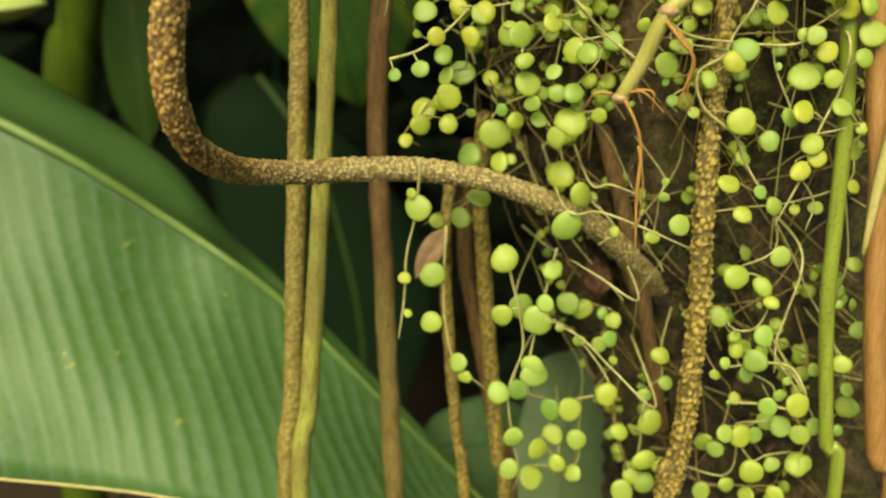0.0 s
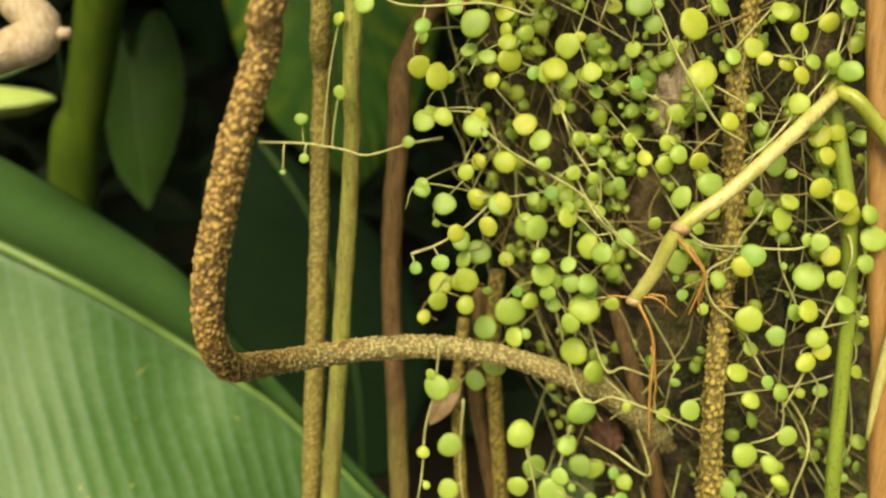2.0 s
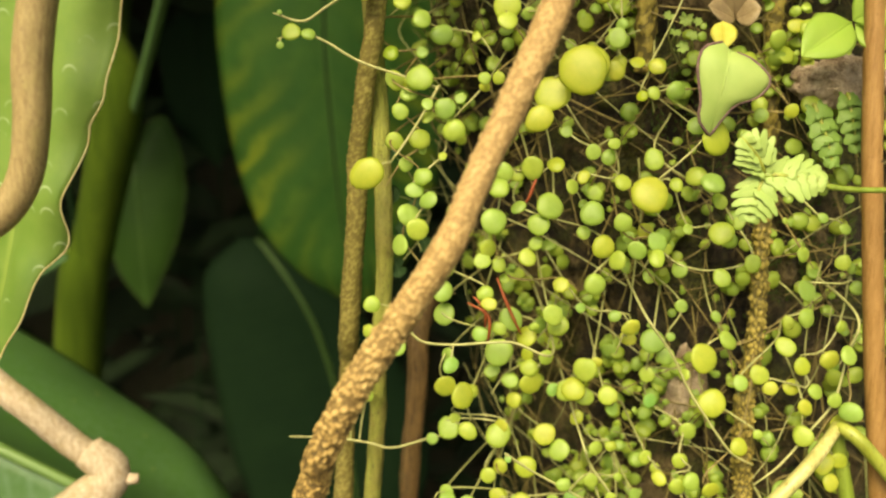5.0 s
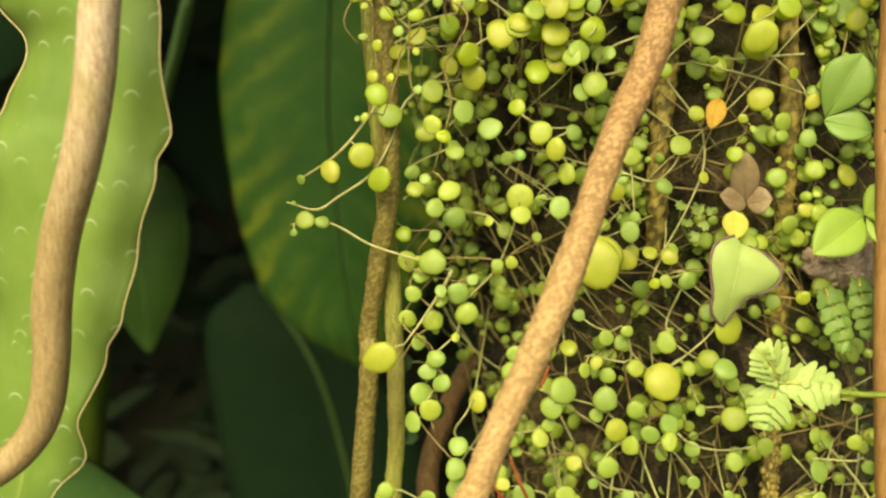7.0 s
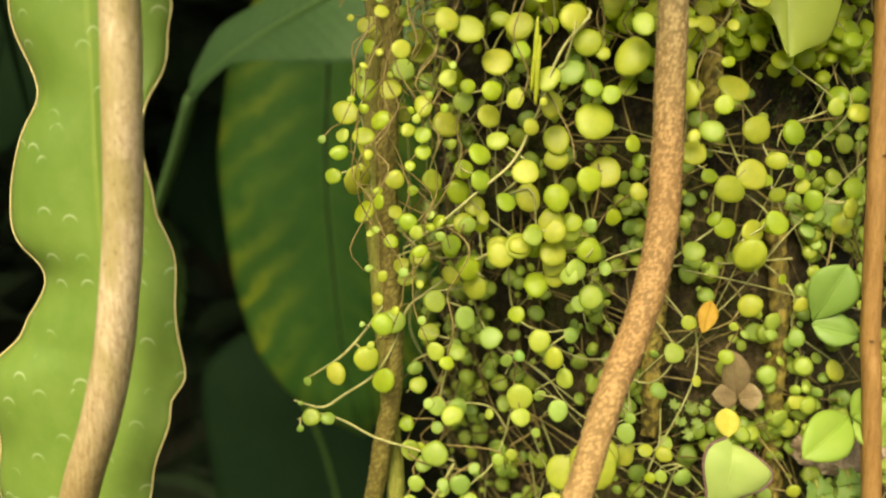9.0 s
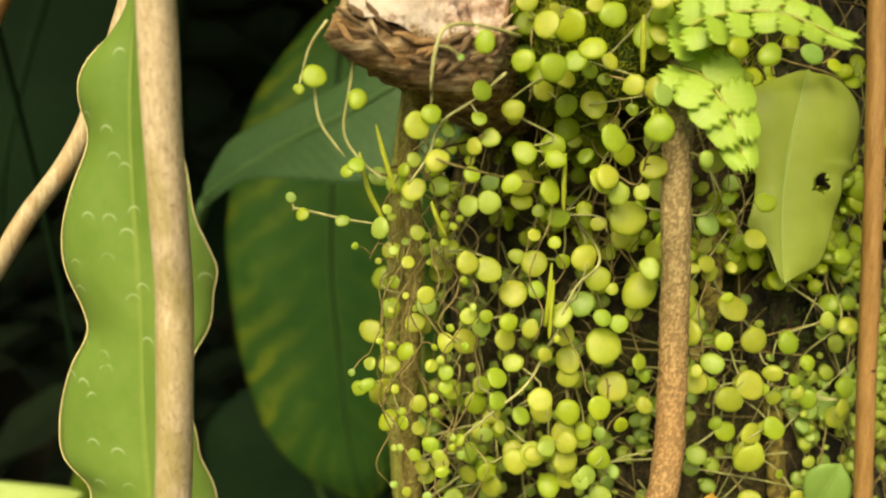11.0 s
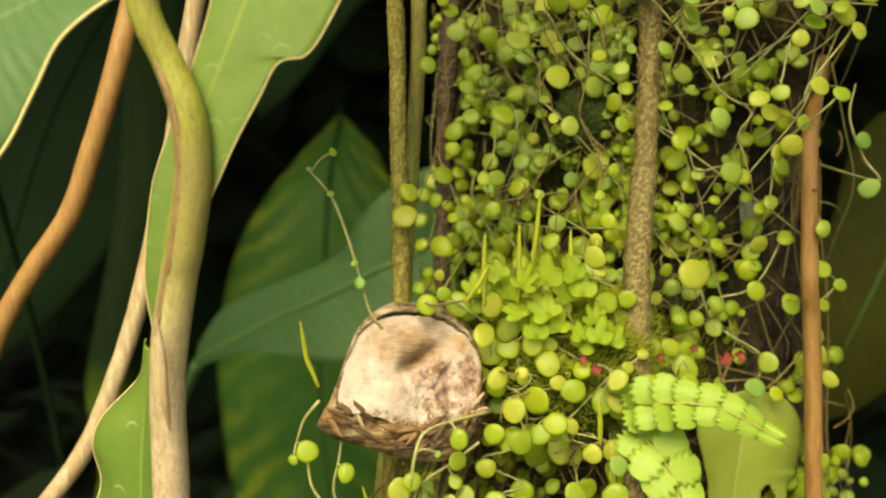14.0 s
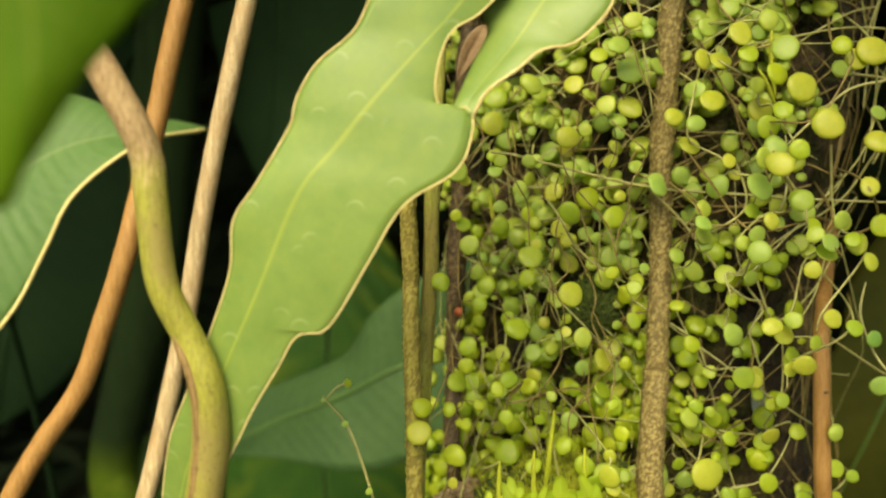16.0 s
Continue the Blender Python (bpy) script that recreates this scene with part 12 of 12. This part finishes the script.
def fan_leaf(at, r, normal, spin, lobes, depth):
    """A fan-shaped leaflet, its base below and its upper rim cut into lobes."""
    bm = bmesh.new()
    uv = bm.loops.layers.uv.new("UVMap")
    m = Matrix.Translation(at) @ facing(normal, spin)
    seg = lobes * 6
    base = bm.verts.new(m @ Vector((0, -0.75 * r, 0)))
    where, rings = {base: (0.0, 0.5)}, []
    for f in (0.35, 0.65, 0.86, 1.0):
        ring = []
        for k in range(seg + 1):
            a = radians(-8 + 196 * k / seg)
            cut = depth * (0.5 + 0.5 * math.cos(2 * math.pi * lobes * k / seg)) ** 2 * f ** 3
            q = 1.55 * r * f * (1 - cut) * (0.72 + 0.28 * math.sin(a))
            v = bm.verts.new(m @ Vector((q * math.cos(a) * 0.68, q * math.sin(a) - 0.75 * r, r * (0.10 * f * f + 0.03 * math.cos(2 * math.pi * lobes * k / seg) * f))))
            where[v] = (f, k / seg)
            ring.append(v)
        rings.append(ring)
    for k in range(seg):
        bm.faces.new((base, rings[0][k], rings[0][k + 1]))
        for x, y in zip(rings, rings[1:]):
            bm.faces.new((x[k], y[k], y[k + 1], x[k + 1]))
    for f in bm.faces:
        for lo in f.loops:
            lo[uv].uv = where[lo.vert]
    bmesh.ops.solidify(bm, geom=bm.faces[:], thickness=0.0003)
    return bm


def fan_herb(label, leaves, foot, seed):
    """A small herb of fan-shaped leaflets on thin stalks from its foot."""
    rng = random.Random(seed)
    ob = thing("small_herb", foot, label, "herb")
    for x, y, z, r in leaves:
        at = Vector((x, y, z))
        nrm = Vector((rng.gauss(-0.1, 0.25), -1, 0.40 + rng.gauss(0, 0.28))).normalized()
        part("leaflet", fan_leaf(at, r * 1.35, nrm, rng.gauss(0, 0.35), rng.choice((3, 4, 5, 5)), rng.uniform(0.30, 0.48)), LIME_FAN, ob)
        low = at - Vector((0, -0.0005, 0.7 * r))
        part("stalk", tube([foot, (Vector(foot) + low) / 2 + Vector((rng.gauss(0, 0.002), 0.002, 0.001)), low], 0.0004, 5, 0.003), THREAD, ob)
    return ob


fan_herb("lime-green herb with fan-shaped lobed leaflets in the moss", [(-0.0108, 0.3085, 1.6640, 0.0054), (-0.0028, 0.3084, 1.6690, 0.0060), (0.0033, 0.2977, 1.6734, 0.0052), (0.0102, 0.2980, 1.6754, 0.0058), (0.0182, 0.3070, 1.6670, 0.0056), (0.0249, 0.3058, 1.6690, 0.0052), (-0.0001, 0.3050, 1.6601, 0.0056), (0.0090, 0.3007, 1.6620, 0.0059), (-0.0074, 0.3043, 1.6747, 0.0043), (0.0204, 0.3043, 1.6748, 0.0047), (-0.0153, 0.3040, 1.6698, 0.0043), (0.0069, 0.2989, 1.6548, 0.0047), (0.0154, 0.3022, 1.6562, 0.0047)], (0.0053, 0.3250, 1.6485), 11)
fan_herb("lime-green herb with fan-shaped lobed leaflets beside the root", [(0.0305, 0.2987, 1.6533, 0.0051), (0.0267, 0.3027, 1.6493, 0.0052), (0.0370, 0.3059, 1.6502, 0.0048), (0.0301, 0.3054, 1.6581, 0.0044), (0.0221, 0.3005, 1.6523, 0.0039)], (0.0358, 0.3250, 1.6399), 12)


def pinna(base, tip, width, teeth, normal, name, parent, material, pointed):
    """One leaflet of a fern, toothed along both edges."""
    base, tip = Vector(base), Vector(tip)
    way = tip - base
    side = way.cross(Vector(normal)).normalized()
    left, right, mid = [], [], []
    n = teeth * 2 + 1
    for i in range(n):
        t = i / (n - 1)
        w = width * (0.55 + 0.45 * math.sin(math.pi * min(0.62, t * 0.72 + 0.05))) * math.sqrt(max(0.02, 1 - t ** 5)) * (1.0 if i % 2 else 0.70)
        if pointed:
            w = width * 1.7 * (1 - 0.9 * t) ** 0.8 * (1.0 if i % 2 else 0.80)
        elif i == n - 1:
            w = width * 0.30
        c = base + way * t + Vector(normal) * 0.0008 * math.sin(math.pi * t)
        mid.append(tuple(c))
        left.append(tuple(c - side * w))
        right.append(tuple(c + side * w))
    bm, _ = blade(left, mid, right, rows=n * 4, cols=3, camber=0.03, thick=0.0003)
    return part(name, bm, material, parent)


def fern(label, path, span, pairs, material=None, teeth=4, tilt=0.35, lean=0.35, seed=1, flat=None, fill=0.52, pointed=False):
    """A frond: a rachis with two rows of leaflets that shorten towards the tip."""
    rng = random.Random(seed)
    ob = thing("fern_frond", path[0], label, "fern")
    line = resample(path, pairs * 2 + 2)[0]
    length = resample(path, 8)[1]
    part("rachis", tube(path, [0.0008] + [0.0006] * (len(path) - 2) + [0.0003], 6, 0.003), STEM_FRESH, ob)
    normal = Vector(flat or (-0.1, -0.9, 0.45)).normalized()
    for i in range(pairs):
        k = 1 + i * 2
        t = i / pairs
        at = Vector(line[k])
        way = (Vector(line[k + 1]) - Vector(line[k - 1])).normalized()
        side = way.cross(normal).normalized()
        reach = span * (1 - t ** 1.6) * (0.75 + 0.25 * min(1, t * 5)) + 0.0016
        for s in (-1, 1):
            nn = (normal + side * s * tilt * 0.6 + Vector((rng.gauss(0, 0.2), 0, rng.gauss(0, 0.2)))).normalized()
            tip = at + (side * s + way * lean).normalized() * reach * rng.uniform(0.9, 1.08) - normal * reach * 0.06
            pinna(at, tip, length / pairs * fill, teeth, nn, "leaflet", ob, material or FERN, pointed)
    return ob


fern("bright yellow-green arching fern frond", [(0.0421, 0.3050, 1.6207), (0.0474, 0.2930, 1.6270), (0.0567, 0.2860, 1.6291), (0.0678, 0.2820, 1.6285), (0.0788, 0.2780, 1.6240), (0.0911, 0.2740, 1.6168)], 0.0100, 8, seed=2, teeth=4, fill=0.72, tilt=0.12, lean=0.22)
fern("bright yellow-green hanging fern frond", [(0.0433, 0.3050, 1.6140), (0.0498, 0.2950, 1.6102), (0.0551, 0.2900, 1.6020), (0.0592, 0.2870, 1.5911), (0.0626, 0.2850, 1.5765)], 0.0125, 5, seed=3, teeth=4, fill=0.72, tilt=0.12, lean=0.30)
three = [(0.1435, 0.3050, 1.3380), (0.1224, 0.3030, 1.3386), (0.1017, 0.3020, 1.3419), (0.0917, 0.3020, 1.3438)]
tagged(finish_mesh("fern_stalk", tube(three, 0.0011, 8, 0.003), STEM_VINE), "smooth pale green fern stalk across the trunk", "fern")
fern("pale green toothed fern blade", [(0.0921, 0.3020, 1.3438), (0.0880, 0.3000, 1.3506), (0.0816, 0.2990, 1.3572)], 0.0100, 5, PALEGREEN, 3, seed=4, fill=0.62, tilt=0.05, lean=0.75, pointed=True)
fern("pale green toothed fern blade", [(0.0917, 0.3020, 1.3434), (0.0887, 0.3000, 1.3362), (0.0865, 0.2990, 1.3271)], 0.0096, 5, PALEGREEN, 3, seed=5, fill=0.62, tilt=0.05, lean=0.75, pointed=True)
fern("pale green toothed fern blade", [(0.0927, 0.3020, 1.3438), (0.1017, 0.3000, 1.3434), (0.1127, 0.2990, 1.3412)], 0.0100, 5, PALEGREEN, 3, seed=6, fill=0.62, tilt=0.05, lean=0.75, pointed=True)
fern("shaded green fern blade on the bark", [(0.1266, 0.3450, 1.3665), (0.1314, 0.3420, 1.3536), (0.1348, 0.3400, 1.3402)], 0.0072, 5, SHADE_FERN, 3, seed=7, fill=0.56, tilt=0.05, lean=0.75, pointed=True)
fern("shaded green fern blade on the bark", [(0.1395, 0.3450, 1.3708), (0.1410, 0.3420, 1.3601), (0.1438, 0.3400, 1.3461)], 0.0062, 5, SHADE_FERN, 3, seed=8, fill=0.56, tilt=0.05, lean=0.75, pointed=True)


def oval_leaf(name, label, base, tip, width, material, category="leaf", fold=0.12, belly=0.45, side_tilt=0.0, normal=(-0.1, -0.9, 0.4), margin=None, rib=0.0004, group=""):
    """A plain pointed-oval leaf between base and tip."""
    base, tip = Vector(base), Vector(tip)
    way = tip - base
    nrm = Vector(normal).normalized()
    side = way.cross(nrm).normalized()
    left, mid, right = [], [], []
    for i in range(9):
        t = i / 8
        w = width * math.sin(math.pi * t ** (math.log(0.5) / math.log(belly))) ** 0.75 if 0 < i < 8 else width * 0.03
        c = base + way * t - nrm * way.length * 0.06 * (2 * t - 1) ** 2
        mid.append(tuple(c))
        left.append(tuple(c - side * w + nrm * w * fold))
        right.append(tuple(c + side * w + nrm * w * (fold + side_tilt)))
    return big_leaf(name, label, left, mid, right, material, rib, material, 0.0004 if margin else 0, margin, rows=26, cols=6, camber=0.10, thick=0.0005, category=category, group=group)


heart = big_leaf("heart_leaf", "pale green heart-shaped leaf with a burnt purple edge",
         [(0.0853, 0.3350, 1.3894), (0.0776, 0.3320, 1.3874), (0.0749, 0.3300, 1.3803), (0.0769, 0.3300, 1.3684), (0.0769, 0.3310, 1.3611), (0.0816, 0.3330, 1.3552)],
         [(0.0877, 0.3340, 1.3866), (0.0862, 0.3300, 1.3814), (0.0852, 0.3290, 1.3751), (0.0838, 0.3290, 1.3686), (0.0829, 0.3310, 1.3615), (0.0819, 0.3330, 1.3549)],
         [(0.0910, 0.3350, 1.3855), (0.0965, 0.3320, 1.3826), (0.1030, 0.3310, 1.3757), (0.0986, 0.3310, 1.3692), (0.0899, 0.3310, 1.3659), (0.0821, 0.3330, 1.3547)],
         PALEGREEN, 0.0005, PALEGREEN, 0.0006, BURNT, rows=40, cols=7, camber=0.08)
oval_leaf("oval_leaf", "fresh bright green oval leaf beside the vine", (0.1335, 0.3350, 1.3975), (0.1116, 0.3250, 1.3849), 0.0093, BRIGHT)
oval_leaf("oval_leaf", "fresh bright green oval leaf beside the vine", (0.1339, 0.3350, 1.3979), (0.1452, 0.3300, 1.4057), 0.0084, BRIGHT)
oval_leaf("oval_leaf", "fresh bright green oval leaf beside the vine", (0.1351, 0.3350, 1.3964), (0.1472, 0.3300, 1.3877), 0.0066, BRIGHT)
oval_leaf("oval_leaf", "dull blue-green oval leaf on a thin thread", (0.1209, 0.3450, 1.4337), (0.1304, 0.3400, 1.4571), 0.0096, blade_mat("dull_green_leaf", (0.16, 0.30, 0.055), (0.21, 0.35, 0.075), (0.26, 0.39, 0.10), 0.5, 0.25, 8.0, 2.0, 0.04, bump=0.03), belly=0.55)
oval_leaf("oval_leaf", "dull blue-green oval leaf on a thin thread", (0.1204, 0.3450, 1.4323), (0.1372, 0.3400, 1.4283), 0.0068, bpy.data.materials["dull_green_leaf"])
for tip, w in (((0.0893, 0.3450, 1.4216), 26), ((0.0825, 0.3450, 1.4036), 22), ((0.1029, 0.3450, 1.4025), 24)):
    oval_leaf("purple_leaflet", "dusky purplish leaflet of a seedling on the bark", (0.0957, 0.3520, 1.3993), tip, w * 0.00023, PURPLE, group="leaflets of one seedling")
oval_leaf("yellow_sheath", "withered yellow leaf sheath on the bark", (0.0884, 0.3450, 1.3977), (0.0878, 0.3400, 1.3869), 0.0050, YELLOWSHEATH)
oval_leaf("withered_leaf", "small withered orange leaf on the bark", (0.0817, 0.3500, 1.4405), (0.0771, 0.3450, 1.4288), 0.0039, ORANGELEAF)
oval_leaf("withered_leaf", "small orange leaf beneath the heart-shaped leaf", (0.0943, 0.3430, 1.3722), (0.0840, 0.3380, 1.3640), 0.0041, ORANGELEAF)
big_leaf("holed_leaf", "pale olive-green leaf with a hole and ragged edge",
         [(0.1062, 0.3520, 1.6141), (0.0907, 0.3500, 1.6096), (0.0844, 0.3480, 1.6009), (0.0875, 0.3460, 1.5845), (0.0896, 0.3430, 1.5708), (0.0856, 0.3400, 1.5573), (0.0876, 0.3380, 1.5526), (0.0924, 0.3370, 1.5480), (0.0954, 0.3350, 1.5395), (0.0976, 0.3330, 1.5347)],
         [(0.1110, 0.3520, 1.6150), (0.1061, 0.3460, 1.6035), (0.1015, 0.3430, 1.5851), (0.0984, 0.3400, 1.5667), (0.0980, 0.3370, 1.5508), (0.0981, 0.3330, 1.5339)],
         [(0.1134, 0.3520, 1.6140), (0.1257, 0.3520, 1.6101), (0.1316, 0.3510, 1.6021), (0.1326, 0.3500, 1.5906), (0.1300, 0.3500, 1.5804), (0.1307, 0.3500, 1.5773), (0.1256, 0.3480, 1.5736), (0.1242, 0.3450, 1.5651), (0.1196, 0.3420, 1.5539), (0.1151, 0.3380, 1.5411), (0.1045, 0.3350, 1.5365), (0.0988, 0.3330, 1.5339)],
         blade_mat("pale_olive_leaf", (0.33, 0.42, 0.070), (0.42, 0.51, 0.100), (0.46, 0.53, 0.14), 0.42, 0.42, 9.0, 2.0, 0.06, bump=0.06), 0.0005, PALEGREEN, rows=130, cols=26, camber=0.10, wave=0.0010, waves=3.0, holes=(((0.1149, 0.3425, 1.5712), 0.0046),))
for at, r, n in (((0.0249, 0.3000, 1.6415), 22, 1), ((0.0294, 0.3000, 1.6379), 26, 2), ((0.0852, 0.3200, 1.6364), 36, 3), ((0.0910, 0.3200, 1.6370), 28, 4), ((0.0724, 0.3200, 1.6402), 20, 5), ((0.0592, 0.3200, 1.6370), 20, 6)):
    bm = scalloped(Vector(at), r * 0.0001, Vector((0.1 * n - 0.3, -1, 0.5)).normalized(), n * 1.3, 5, 0.3, 0.3)
    tagged(finish_mesh("red_leaflet", bm, REDBIT), "small dusky red leaflet among the creeper", "leaflet", "dusky red leaflets")
for pts in ([(0.0034, 0.3450, 1.2962), (0.0066, 0.3430, 1.2878), (0.0100, 0.3430, 1.2804), (0.0138, 0.3460, 1.2718)], [(-0.0085, 0.3450, 1.2857), (-0.0009, 0.3430, 1.2819), (0.0007, 0.3430, 1.2762), (0.0000, 0.3460, 1.2686)], [(0.0174, 0.3380, 1.3375), (0.0161, 0.3380, 1.3342), (0.0153, 0.3380, 1.3314), (0.0136, 0.3380, 1.3282)], [(-0.0059, 0.3450, 1.2883), (-0.0014, 0.3430, 1.2829), (-0.0011, 0.3450, 1.2753)]):
    tagged(finish_mesh("red_twig", tube(pts, [0.0004, 0.0007, 0.0007, 0.0004], 6, 0.002), REDTWIG), "thin rust-red twig on the bark", "twig", "rust-red twigs")
oval_leaf("dead_leaf", "shrivelled grey-blue dead leaf hanging in the creeper", (0.1072, 0.3620, 1.7012), (0.1131, 0.3600, 1.6650), 0.0040, GREYBLUE, fold=0.6)
oval_leaf("dry_leaf", "curled dry brown leaf caught behind the lobed leaf", (-0.0163, 0.3000, 1.8401), (-0.0268, 0.3000, 1.8211), 0.0032, DRY, fold=0.7)
oval_leaf("dry_leaf", "dull pinkish dry leaf hanging beside the trunk", (0.0018, 0.4200, 1.0826), (-0.0146, 0.4200, 1.0557), 0.0062, DRY, fold=0.5)
big_leaf("broad_leaf", "broad yellowish-green leaf behind the vine",
         [(0.3538, 0.6200, 1.7580), (0.3004, 0.6000, 1.7440), (0.2743, 0.5900, 1.7119), (0.2612, 0.5800, 1.6726), (0.2431, 0.5800, 1.6330), (0.2337, 0.5800, 1.5806), (0.2547, 0.6000, 1.5166)],
         [(0.3632, 0.6200, 1.7457), (0.3295, 0.5900, 1.7119), (0.3105, 0.5750, 1.6767), (0.2940, 0.5700, 1.6378), (0.2764, 0.5700, 1.5983), (0.2637, 0.5800, 1.5557), (0.2570, 0.6000, 1.5144)],
         [(0.3728, 0.6200, 1.7334), (0.3709, 0.6000, 1.6919), (0.3671, 0.5900, 1.6517), (0.3550, 0.5800, 1.6123), (0.3331, 0.5800, 1.5715), (0.2998, 0.5900, 1.5318), (0.2592, 0.6000, 1.5131)],
         blade_mat("yellowish_green_leaf", (0.038, 0.045, 0.007), (0.058, 0.062, 0.009), (0.08, 0.085, 0.015), 0.7, 0.1, 12.0, 4.0, 0.12, spec=0.15), 0.002, MIDGREEN, rows=50, cols=10, camber=0.06)
oval_leaf("oval_leaf", "pale green leaf behind the ribbed leaf", (-0.3463, 0.6000, 1.2312), (-0.2875, 0.6200, 1.2440), 0.0137, BLUISH)
big_leaf("pale_leaf", "pale leaf edge high in the undergrowth",
         [(-0.5196, 0.9000, 1.2079), (-0.4745, 0.9000, 1.2025), (-0.4293, 0.9000, 1.1969), (-0.4071, 0.9000, 1.1903)], [(-0.5245, 0.9000, 1.1803), (-0.4675, 0.8800, 1.1807), (-0.4273, 0.8800, 1.1840), (-0.4062, 0.9000, 1.1886)], [(-0.5285, 0.9000, 1.1578), (-0.4803, 0.9000, 1.1668), (-0.4386, 0.9000, 1.1724), (-0.4052, 0.9000, 1.1870)], PALEGREEN, rows=24, cols=5)
